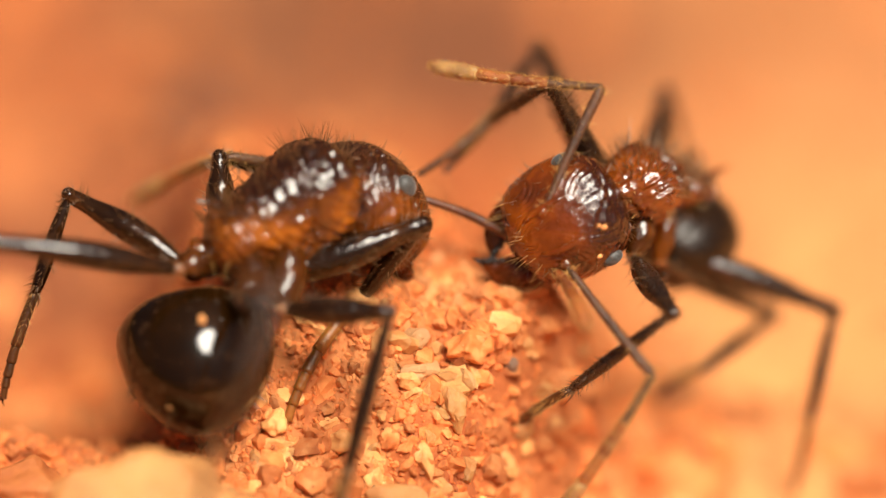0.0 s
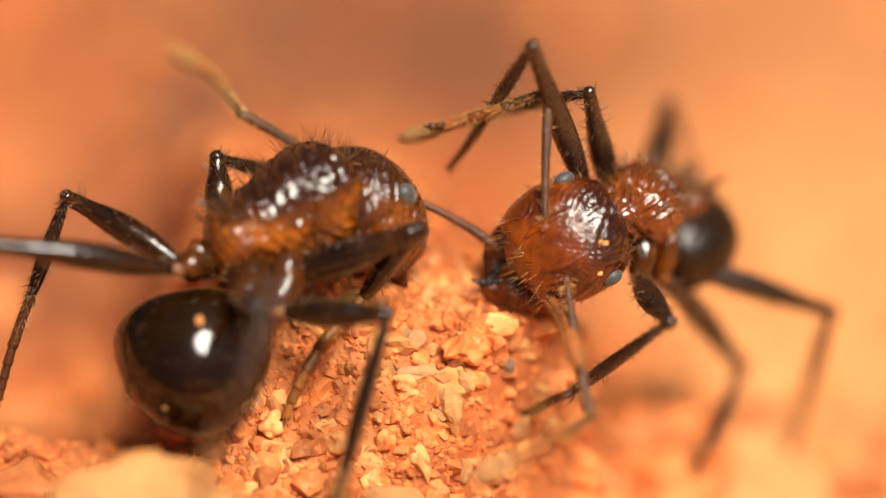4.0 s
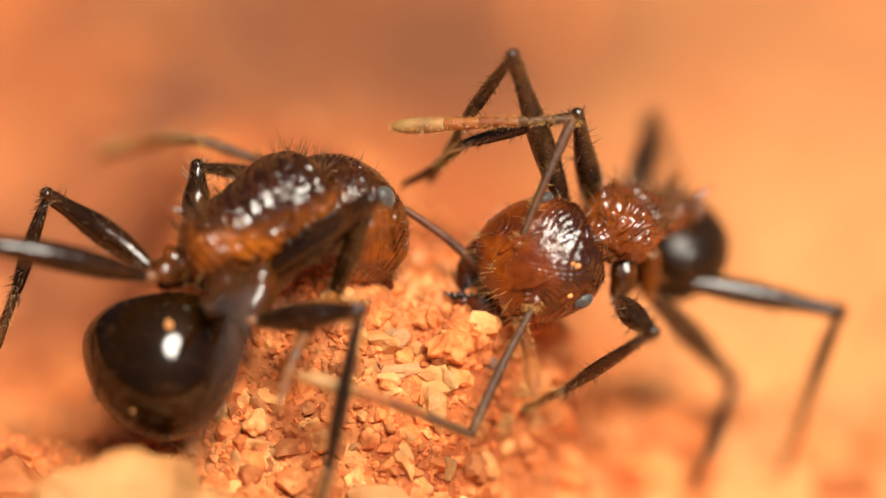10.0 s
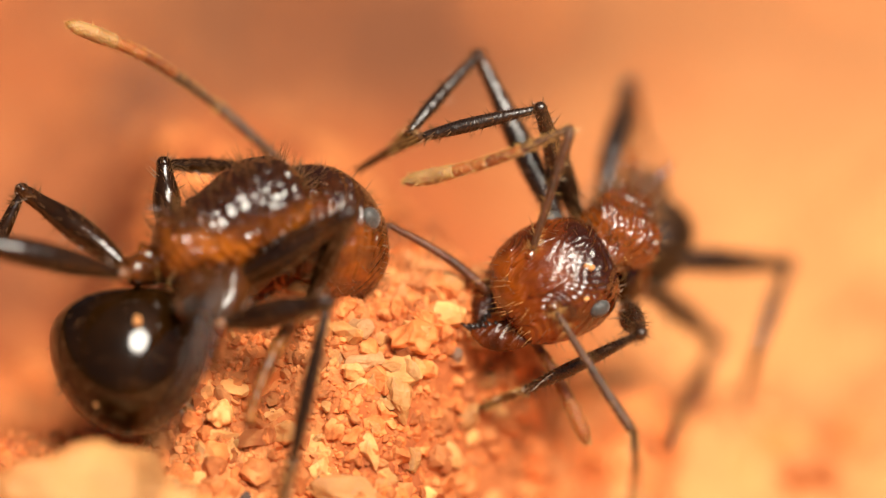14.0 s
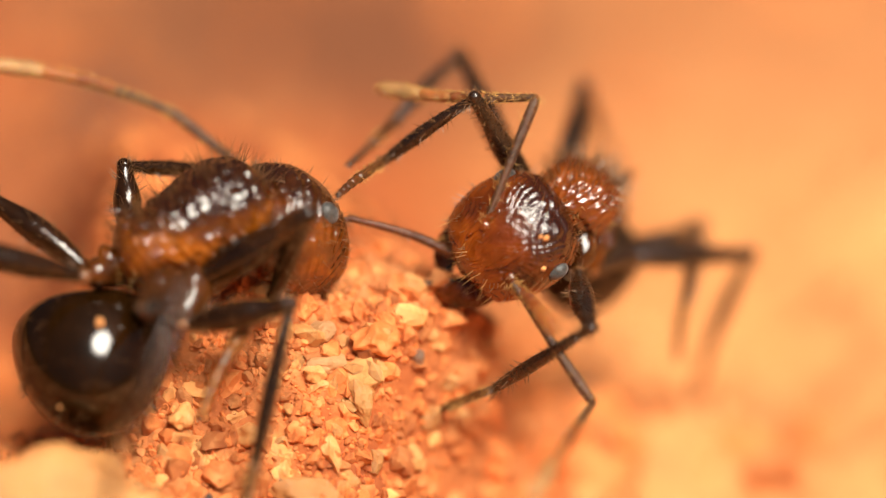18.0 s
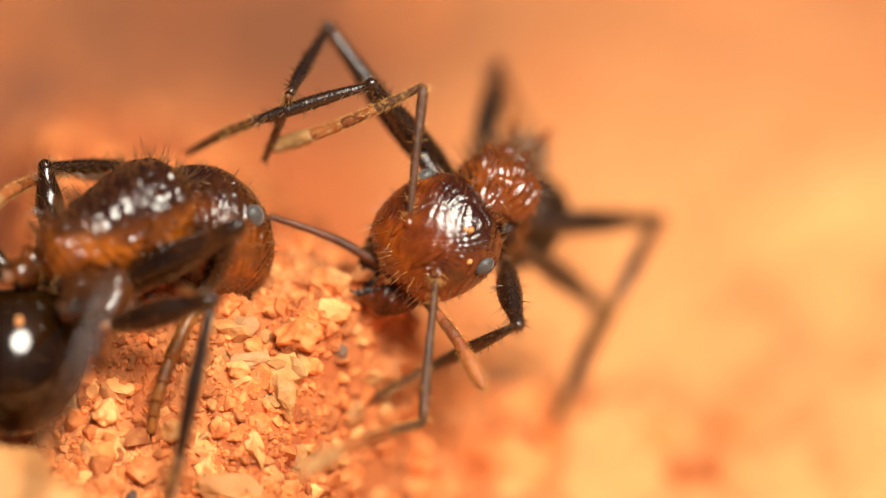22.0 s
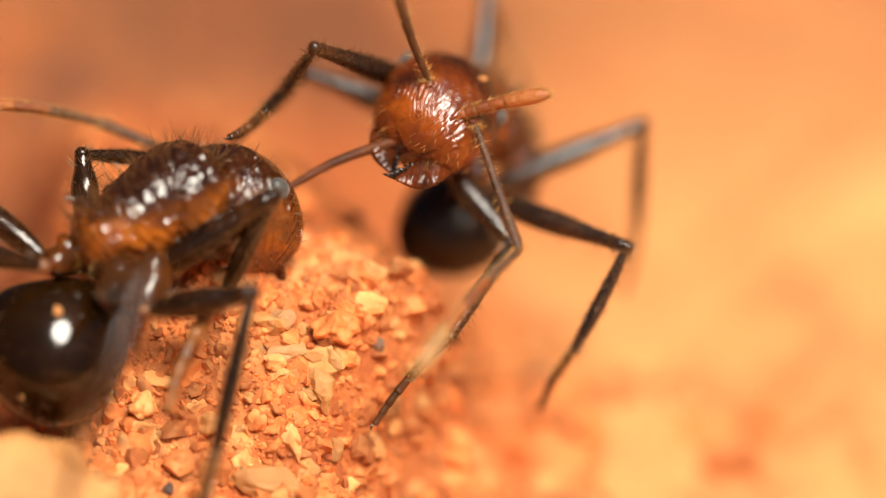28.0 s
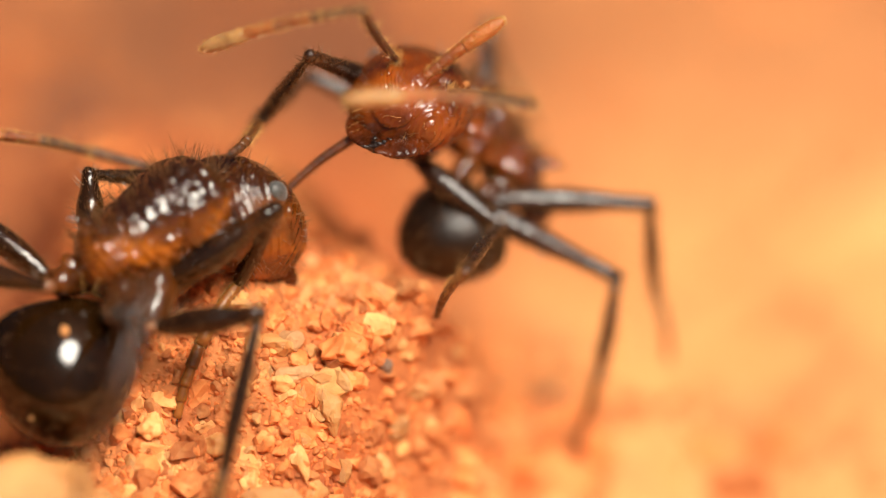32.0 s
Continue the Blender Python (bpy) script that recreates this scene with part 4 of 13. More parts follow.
# ---- everything that moves ----
def motions():
    walk(right_ant, placed([
        (0, (2.316, 1.087, 0.008), (0.335, 0.116, 0.205, 0.912)),
        (1, (2.309, 1.119, -0.014), (0.327, 0.119, 0.208, 0.914)),
        (2, (2.32, 1.093, -0.018), (0.333, 0.118, 0.208, 0.912)),
        (3, (2.333, 1.084, -0.035), (0.337, 0.117, 0.209, 0.911)),
        (3.5, (2.341, 1.053, -0.12), (0.331, 0.105, 0.169, 0.923)),
        (3.75, (2.351, 1.045, -0.132), (0.328, 0.105, 0.166, 0.924)),
        (4, (2.361, 1.037, -0.143), (0.326, 0.105, 0.164, 0.925)),
        (4.25, (2.372, 1.029, -0.155), (0.323, 0.105, 0.162, 0.926)),
        (4.5, (2.382, 1.021, -0.167), (0.321, 0.105, 0.159, 0.928)),
        (4.75, (2.392, 1.013, -0.179), (0.318, 0.104, 0.157, 0.929)),
        (5, (2.403, 1.004, -0.19), (0.316, 0.104, 0.155, 0.93)),
        (5.25, (2.413, 0.996, -0.202), (0.313, 0.104, 0.152, 0.931)),
        (5.5, (2.423, 0.988, -0.213), (0.311, 0.104, 0.15, 0.933)),
        (6, (2.386, 0.977, -0.31), (0.337, 0.08, 0.098, 0.933)),
        (6.5, (2.373, 0.92, -0.307), (0.349, 0.07, 0.08, 0.931)),
        (7, (2.358, 0.859, -0.303), (0.362, 0.058, 0.061, 0.928)),
        (7.5, (2.356, 0.872, -0.308), (0.361, 0.058, 0.061, 0.929)),
        (8, (2.353, 0.885, -0.312), (0.361, 0.059, 0.062, 0.929)),
        (8.5, (2.377, 0.846, -0.239), (0.38, 0.043, 0.041, 0.923)),
        (9, (2.401, 0.798, -0.161), (0.402, 0.024, 0.019, 0.915)),
        (9.5, (2.377, 0.855, -0.206), (0.376, 0.06, 0.08, 0.921)),
        (10, (2.343, 0.853, -0.267), (0.358, 0.076, 0.107, 0.925)),
        (10.5, (2.354, 0.853, -0.302), (0.354, 0.076, 0.104, 0.926)),
        (11, (2.364, 0.852, -0.337), (0.35, 0.076, 0.1, 0.928)),
        (11.5, (2.403, 0.869, -0.347), (0.354, 0.074, 0.098, 0.927)),
        (12, (2.512, 1.033, -0.224), (0.341, 0.121, 0.221, 0.905)),
        (12.5, (2.528, 1.119, -0.273), (0.265, 0.115, 0.149, 0.946)),
        (13, (2.544, 1.157, -0.297), (0.198, 0.114, 0.058, 0.972)),
        (13.5, (2.556, 0.975, -0.345), (0.168, 0.116, 0.009, 0.979)),
        (14, (2.567, 0.927, -0.411), (0.144, 0.124, 0.004, 0.982)),
        (14.5, (2.585, 0.994, -0.391), (0.153, 0.125, 0.044, 0.979)),
        (15, (2.604, 1.056, -0.369), (0.163, 0.127, 0.081, 0.975)),
        (15.5, (2.609, 1.134, -0.317), (0.168, 0.136, 0.149, 0.965)),
        (15.75, (2.604, 1.126, -0.306), (0.171, 0.136, 0.157, 0.963)),
        (16, (2.599, 1.117, -0.294), (0.174, 0.137, 0.164, 0.961)),
        (16.25, (2.593, 1.108, -0.283), (0.177, 0.137, 0.171, 0.959)),
        (16.5, (2.588, 1.098, -0.271), (0.181, 0.138, 0.178, 0.958)),
        (16.75, (2.582, 1.088, -0.259), (0.184, 0.138, 0.184, 0.956)),
        (17, (2.577, 1.077, -0.248), (0.187, 0.139, 0.19, 0.954)),
        (17.25, (2.571, 1.065, -0.236), (0.191, 0.14, 0.197, 0.952)),
        (17.5, (2.565, 1.053, -0.224), (0.194, 0.14, 0.202, 0.95)),
        (18, (2.553, 1.028, -0.201), (0.202, 0.141, 0.213, 0.946)),
        (18.5, (2.563, 1.036, -0.229), (0.202, 0.138, 0.2, 0.949)),
        (19, (2.572, 1.043, -0.258), (0.203, 0.136, 0.185, 0.952)),
        (19.5, (2.576, 1.045, -0.299), (0.209, 0.128, 0.153, 0.957)),
        (20, (2.579, 1.042, -0.339), (0.216, 0.12, 0.118, 0.962)),
        (20.5, (2.57, 1.111, -0.266), (0.165, 0.126, 0.075, 0.975)),
        (21, (2.561, 1.165, -0.185), (0.115, 0.135, 0.027, 0.984)),
        (21.5, (2.544, 1.154, -0.128), (0.138, 0.131, 0.055, 0.98)),
        (22, (2.527, 1.132, -0.068), (0.16, 0.128, 0.078, 0.976)),
        (22.5, (2.535, 1.142, -0.101), (0.164, 0.126, 0.075, 0.975)),
        (23, (2.542, 1.15, -0.133), (0.169, 0.124, 0.072, 0.975)),
        (23.5, (2.535, 1.154, -0.102), (0.184, 0.123, 0.091, 0.971)),
        (24, (2.528, 1.153, -0.067), (0.2, 0.122, 0.109, 0.966)),
        (24.5, (2.49, 1.242, 0.016), (0.143, 0.136, 0.117, 0.973)),
        (25, (2.451, 1.324, 0.105), (0.087, 0.148, 0.122, 0.978)),
        (25.5, (2.383, 1.49, 0.254), (0.09, 0.15, 0.159, 0.972)),
        (25.75, (2.346, 1.6, 0.177), (0.121, 0.168, 0.207, 0.956)),
        (26, (2.306, 1.698, 0.106), (0.156, 0.186, 0.25, 0.937)),
        (26.25, (2.262, 1.782, 0.042), (0.196, 0.203, 0.287, 0.915)),
        (26.5, (2.216, 1.853, -0.015), (0.24, 0.219, 0.32, 0.89)),
        (26.75, (2.166, 1.909, -0.063), (0.288, 0.23, 0.349, 0.861)),
        (27, (2.114, 1.947, -0.102), (0.341, 0.237, 0.374, 0.829)),
        (27.25, (2.06, 1.967, -0.128), (0.399, 0.238, 0.395, 0.793)),
        (27.5, (2.004, 1.962, -0.14), (0.461, 0.23, 0.414, 0.75)),
        (28, (1.992, 1.966, -0.135), (0.46, 0.232, 0.419, 0.748)),
        (28.5, (1.954, 1.963, -0.141), (0.465, 0.23, 0.418, 0.746)),
        (29, (1.917, 1.958, -0.147), (0.471, 0.227, 0.417, 0.744)),
        (29.5, (1.933, 1.97, -0.106), (0.481, 0.223, 0.417, 0.738)),
        (30, (1.949, 1.982, -0.065), (0.492, 0.218, 0.417, 0.732)),
        (30.5, (1.896, 1.972, 0.016), (0.533, 0.2, 0.416, 0.709)),
        (31, (1.845, 1.945, 0.108), (0.579, 0.177, 0.415, 0.679)),
        (31.5, (1.826, 1.893, 0.134), (0.61, 0.153, 0.405, 0.663)),
        (32, (1.808, 1.822, 0.173), (0.648, 0.123, 0.396, 0.639)),
    ]))
    walk(right_ant_parts["head"], placed([
        (0, (0.271, 1.139, -0.443), (0.7866, -0.4867, -0.3758, -0.056)),
        (1, (0.266, 1.156, -0.433), (0.7998, -0.4709, -0.3669, -0.063)),
        (2, (0.266, 1.149, -0.438), (0.7919, -0.4779, -0.376, -0.056)),
        (3, (0.266, 1.157, -0.433), (0.7929, -0.4709, -0.3829, -0.054)),
        (3.5, (0.262, 1.213, -0.382), (0.8303, -0.4152, -0.3621, -0.084)),
        (3.75, (0.265, 1.212, -0.381), (0.8352, -0.4141, -0.3501, -0.092)),
        (4, (0.267, 1.211, -0.38), (0.8401, -0.4131, -0.337, -0.1)),
        (4.25, (0.27, 1.21, -0.379), (0.8448, -0.4119, -0.3239, -0.108)),
        (4.5, (0.272, 1.209, -0.378), (0.8488, -0.4109, -0.3119, -0.116)),
        (4.75, (0.275, 1.209, -0.377), (0.8531, -0.4091, -0.299, -0.124)),
        (5, (0.277, 1.208, -0.376), (0.8569, -0.408, -0.286, -0.132)),
        (5.25, (0.279, 1.207, -0.376), (0.8609, -0.4059, -0.273, -0.14)),
        (5.5, (0.282, 1.206, -0.375), (0.8647, -0.4039, -0.2599, -0.147)),
        (6, (0.231, 1.324, -0.238), (0.9299, -0.255, -0.222, -0.145)),
        (6.5, (0.257, 1.325, -0.208), (0.9239, -0.239, -0.248, -0.167)),
        (7, (0.28, 1.326, -0.173), (0.9174, -0.2211, -0.2721, -0.1881)),
        (7.5, (0.272, 1.332, -0.168), (0.9186, -0.2149, -0.2779, -0.1809)),
        (8, (0.262, 1.338, -0.162), (0.9198, -0.209, -0.2829, -0.174)),
        (8.5, (0.259, 1.339, -0.164), (0.9141, -0.213, -0.302, -0.167)),
        (9, (0.255, 1.342, -0.161), (0.9079, -0.212, -0.3249, -0.159)),
        (9.5, (0.282, 1.294, -0.247), (0.8808, -0.2959, -0.3359, -0.154)),
        (10, (0.292, 1.264, -0.289), (0.8601, -0.34, -0.352, -0.144)),
        (10.5, (0.291, 1.275, -0.272), (0.8744, -0.3201, -0.3291, -0.1571)),
        (11, (0.291, 1.286, -0.253), (0.8879, -0.3, -0.305, -0.169)),
        (11.5, (0.271, 1.306, -0.235), (0.8978, -0.2769, -0.3039, -0.158)),
        (12, (0.202, 1.191, -0.437), (0.8398, -0.4419, -0.3129, -0.038)),
        (12.5, (0.245, 1.254, -0.345), (0.9014, -0.3531, -0.2051, -0.1441)),
        (13, (0.296, 1.298, -0.221), (0.9413, -0.2271, -0.09, -0.2331)),
        (13.5, (0.383, 1.226, -0.239), (0.9122, -0.2461, -0.054, -0.3231)),
        (14, (0.423, 1.193, -0.228), (0.8964, -0.2488, -0.071, -0.3598)),
        (14.5, (0.409, 1.196, -0.246), (0.8956, -0.2719, -0.092, -0.3399)),
        (15, (0.394, 1.2, -0.265), (0.8946, -0.2932, -0.1121, -0.3182)),
        (15.5, (0.37, 1.17, -0.333), (0.8747, -0.3669, -0.148, -0.2799)),
        (15.75, (0.368, 1.156, -0.35), (0.8659, -0.3879, -0.159, -0.273)),
        (16, (0.366, 1.141, -0.367), (0.8568, -0.4089, -0.169, -0.2649)),
        (16.25, (0.364, 1.126, -0.382), (0.8472, -0.4291, -0.179, -0.2571)),
        (16.5, (0.362, 1.11, -0.397), (0.837, -0.449, -0.189, -0.249)),
        (16.75, (0.361, 1.094, -0.41), (0.8263, -0.4681, -0.2001, -0.2411)),
        (17, (0.36, 1.077, -0.423), (0.8154, -0.4867, -0.2099, -0.2328)),
        (17.25, (0.359, 1.06, -0.434), (0.804, -0.505, -0.22, -0.224)),
        (17.5, (0.358, 1.043, -0.445), (0.7925, -0.5223, -0.2291, -0.2161)),
        (18, (0.358, 1.007, -0.462), (0.7682, -0.5552, -0.2491, -0.1991)),
        (18.5, (0.36, 1.045, -0.442), (0.7913, -0.5212, -0.2381, -0.2131)),
        (19, (0.362, 1.082, -0.417), (0.8138, -0.4849, -0.226, -0.227)),
        (19.5, (0.344, 1.148, -0.381), (0.8514, -0.4262, -0.2071, -0.2251)),
        (20, (0.324, 1.211, -0.334), (0.8857, -0.3629, -0.1869, -0.2209)),
        (20.5, (0.354, 1.21, -0.302), (0.8995, -0.3182, -0.1081, -0.2792)),
        (21, (0.385, 1.207, -0.266), (0.9053, -0.2621, -0.026, -0.3331)),
        (21.5, (0.368, 1.174, -0.332), (0.8857, -0.3429, -0.079, -0.3029)),
        (22, (0.357, 1.131, -0.385), (0.8583, -0.4152, -0.132, -0.2711)),
        (22.5, (0.361, 1.158, -0.355), (0.8723, -0.3811, -0.126, -0.2791)),
        (23, (0.364, 1.184, -0.323), (0.886, -0.346, -0.119, -0.285)),
        (23.5, (0.333, 1.173, -0.367), (0.8728, -0.3949, -0.163, -0.236)),
        (24, (0.305, 1.154, -0.408), (0.8548, -0.4389, -0.205, -0.186)),
        (24.5, (0.322, 1.106, -0.433), (0.8491, -0.4541, -0.111, -0.246)),
        (25, (0.334, 1.062, -0.453), (0.8358, -0.4549, -0.018, -0.3069)),
        (25.5, (0.327, 1.062, -0.457), (0.8361, -0.4571, -0.014, -0.303)),
        (25.75, (0.27, 1.098, -0.466), (0.8497, -0.47, -0.0289, -0.2373)),
        (26, (0.2, 1.131, -0.471), (0.8622, -0.4769, -0.0387, -0.1661)),
        (26.25, (0.118, 1.16, -0.472), (0.873, -0.4777, -0.0426, -0.0887)),
        (26.5, (0.026, 1.179, -0.463), (0.8807, -0.4718, -0.0417, -0.0062)),
        (26.75, (-0.073, 1.189, -0.442), (0.884, -0.4589, -0.0374, 0.0807)),
        (27, (-0.176, 1.184, -0.409), (0.8819, -0.4383, -0.0305, 0.171)),
        (27.25, (-0.277, 1.162, -0.363), (0.872, -0.4115, -0.0242, 0.2639)),
        (27.5, (-0.372, 1.116, -0.306), (0.8513, -0.3792, -0.0189, 0.3621)),
        (28, (-0.379, 1.106, -0.308), (0.8464, -0.3797, -0.0241, 0.3727)),
        (28.5, (-0.393, 1.103, -0.292), (0.8464, -0.3644, -0.0246, 0.3875)),
        (29, (-0.407, 1.1, -0.276), (0.8459, -0.3492, -0.0262, 0.4023)),
        (29.5, (-0.413, 1.098, -0.269), (0.8441, -0.3491, -0.0146, 0.4067)),
        (30, (-0.42, 1.095, -0.263), (0.8422, -0.349, -0.003, 0.411)),
        (30.5, (-0.447, 1.084, -0.225), (0.8374, -0.3284, 0.0256, 0.4361)),
        (31, (-0.478, 1.062, -0.187), (0.8253, -0.311, 0.0534, 0.4683)),
        (31.5, (-0.492, 1.051, -0.163), (0.8221, -0.2874, 0.0461, 0.4893)),
        (32, (-0.511, 1.026, -0.14), (0.8117, -0.2632, 0.0348, 0.5203)),
    ]))
    walk(right_ant_parts["gaster"], placed([
        (0, (-0.097, -0.741, -0.546), (0.542, 0.233, 0.562, 0.58)),
        (1, (-0.169, -0.737, -0.518), (0.542, 0.242, 0.57, 0.568)),
        (2, (-0.129, -0.749, -0.499), (0.541, 0.234, 0.564, 0.578)),
        (3, (-0.122, -0.751, -0.484), (0.544, 0.227, 0.558, 0.584)),
        (3.5, (-0.088, -0.676, -0.472), (0.491, 0.207, 0.576, 0.619)),
        (3.75, (-0.081, -0.669, -0.468), (0.495, 0.21, 0.574, 0.618)),
        (4, (-0.073, -0.663, -0.464), (0.498, 0.213, 0.571, 0.617)),
        (4.25, (-0.065, -0.657, -0.459), (0.502, 0.215, 0.568, 0.615)),
        (4.5, (-0.057, -0.65, -0.455), (0.506, 0.218, 0.566, 0.614)),
        (4.75, (-0.049, -0.644, -0.45), (0.509, 0.22, 0.563, 0.612)),
        (5, (-0.039, -0.639, -0.446), (0.513, 0.223, 0.56, 0.611)),
        (5.25, (-0.032, -0.633, -0.441), (0.517, 0.226, 0.557, 0.609)),
        (5.5, (-0.024, -0.627, -0.437), (0.52, 0.228, 0.554, 0.608)),
        (6, (-0.022, -0.595, -0.394), (0.439, 0.178, 0.564, 0.677)),
        (6.5, (-0.028, -0.649, -0.432), (0.414, 0.156, 0.554, 0.705)),
        (7, (0.027, -0.671, -0.471), (0.391, 0.134, 0.541, 0.733)),
        (7.5, (0.02, -0.658, -0.467), (0.383, 0.132, 0.546, 0.733)),
        (8, (0.002, -0.66, -0.455), (0.376, 0.13, 0.551, 0.734)),
        (8.5, (0.015, -0.778, -0.47), (0.332, 0.106, 0.555, 0.755)),
        (9, (0.099, -0.857, -0.506), (0.288, 0.078, 0.553, 0.778)),
        (9.5, (0.039, -0.766, -0.467), (0.364, 0.127, 0.575, 0.722)),
        (10, (-0.026, -0.735, -0.482), (0.409, 0.153, 0.573, 0.693)),
        (10.5, (-0.018, -0.706, -0.468), (0.401, 0.149, 0.576, 0.697)),
        (11, (-0.025, -0.69, -0.45), (0.392, 0.146, 0.578, 0.7)),
        (11.5, (0.003, -0.703, -0.362), (0.384, 0.142, 0.582, 0.703)),
        (12, (-0.035, -0.69, -0.263), (0.578, 0.239, 0.536, 0.567)),
        (12.5, (-0.106, -0.618, -0.527), (0.48, 0.252, 0.61, 0.578)),
        (13, (-0.054, -0.636, -0.59), (0.21, 0.131, 0.704, 0.666)),
        (13.5, (-0.059, -0.706, -0.687), (0.002, -0.009, -0.706, -0.708)),
        (14, (-0.131, -0.704, -0.696), (0.159, 0.084, -0.689, -0.702)),
        (14.5, (-0.123, -0.734, -0.765), (0.145, 0.08, -0.715, -0.679)),
        (15, (-0.115, -0.769, -0.831), (0.129, 0.076, -0.739, -0.657)),
        (15.5, (-0.097, -0.892, -0.832), (0.191, 0.127, -0.773, -0.592)),
        (15.75, (-0.088, -0.904, -0.83), (0.145, 0.098, -0.787, -0.592)),
        (16, (-0.079, -0.914, -0.829), (0.066, 0.045, -0.801, -0.593)),
        (16.25, (-0.07, -0.924, -0.828), (0.072, 0.048, 0.805, 0.588)),
        (16.5, (-0.061, -0.934, -0.826), (0.268, 0.182, 0.766, 0.556)),
        (16.75, (-0.051, -0.942, -0.825), (0.438, 0.295, 0.687, 0.5)),
        (17, (-0.042, -0.951, -0.824), (0.536, 0.356, 0.617, 0.453)),
        (17.25, (-0.033, -0.958, -0.822), (0.589, 0.385, 0.571, 0.423)),
        (17.5, (-0.024, -0.965, -0.82), (0.619, 0.398, 0.542, 0.406)),
        (18, (-0.007, -0.977, -0.818), (0.651, 0.404, 0.51, 0.391)),
        (18.5, (-0.005, -0.982, -0.709), (0.692, 0.431, 0.455, 0.358)),
        (19, (-0.003, -0.992, -0.601), (0.737, 0.458, 0.386, 0.314)),
        (19.5, (0.017, -0.932, -0.635), (0.553, 0.345, 0.584, 0.484)),
        (20, (0.037, -0.863, -0.661), (0.404, 0.244, 0.66, 0.584)),
        (20.5, (0.003, -0.819, -0.674), (0.201, 0.141, 0.728, 0.64)),
        (21, (-0.031, -0.754, -0.678), (0.005, -0.026, -0.727, -0.686)),
        (21.5, (-0.061, -0.771, -0.729), (0.04, 0.007, -0.74, -0.672)),
        (22, (-0.09, -0.786, -0.78), (0.084, 0.046, -0.747, -0.658)),
        (22.5, (-0.065, -0.788, -0.757), (0.008, -0.003, -0.75, -0.661)),
        (23, (-0.039, -0.787, -0.735), (0.068, 0.052, 0.745, 0.662)),
        (23.5, (-0.04, -0.809, -0.748), (0.102, 0.067, 0.751, 0.648)),
        (24, (-0.041, -0.831, -0.762), (0.14, 0.086, 0.754, 0.636)),
        (24.5, (-0.06, -0.886, -0.7), (0.054, 0.023, -0.786, -0.615)),
        (25, (-0.083, -0.927, -0.635), (0.571, 0.367, -0.565, -0.469)),
        (25.5, (-0.113, -0.957, -0.707), (0.67, 0.417, -0.471, -0.394)),
        (25.75, (-0.047, -0.976, -0.7), (0.033, -0.004, -0.811, -0.584)),
        (26, (0.013, -0.975, -0.704), (0.185, 0.117, 0.772, 0.597)),
        (26.25, (0.065, -0.955, -0.722), (0.186, 0.086, 0.743, 0.638)),
        (26.5, (0.102, -0.916, -0.755), (0.15, 0.04, 0.714, 0.683)),
        (26.75, (0.124, -0.86, -0.8), (0.094, -0.007, 0.684, 0.724)),
        (27, (0.123, -0.79, -0.857), (0.025, -0.052, 0.65, 0.758)),
        (27.25, (0.096, -0.708, -0.921), (0.052, 0.095, -0.613, -0.782)),
        (27.5, (0.035, -0.619, -0.989), (0.138, 0.136, -0.573, -0.797)),
        (28, (0.048, -0.612, -0.971), (0.129, 0.134, -0.572, -0.799)),
        (28.5, (0.049, -0.597, -0.938), (0.125, 0.135, -0.565, -0.804)),
        (29, (0.049, -0.58, -0.905), (0.122, 0.136, -0.558, -0.81)),
        (29.5, (0.028, -0.58, -0.937), (0.14, 0.144, -0.558, -0.806)),
        (30, (0.005, -0.581, -0.968), (0.158, 0.152, -0.557, -0.801)),
        (30.5, (-0.067, -0.567, -0.964), (0.203, 0.176, -0.54, -0.797)),
        (31, (-0.153, -0.564, -0.959), (0.254, 0.204, -0.519, -0.79)),
        (31.5, (-0.182, -0.469, -0.947), (0.257, 0.212, -0.488, -0.807)),
        (32, (-0.239, -0.377, -0.927), (0.273, 0.225, -0.452, -0.819)),
    ]))
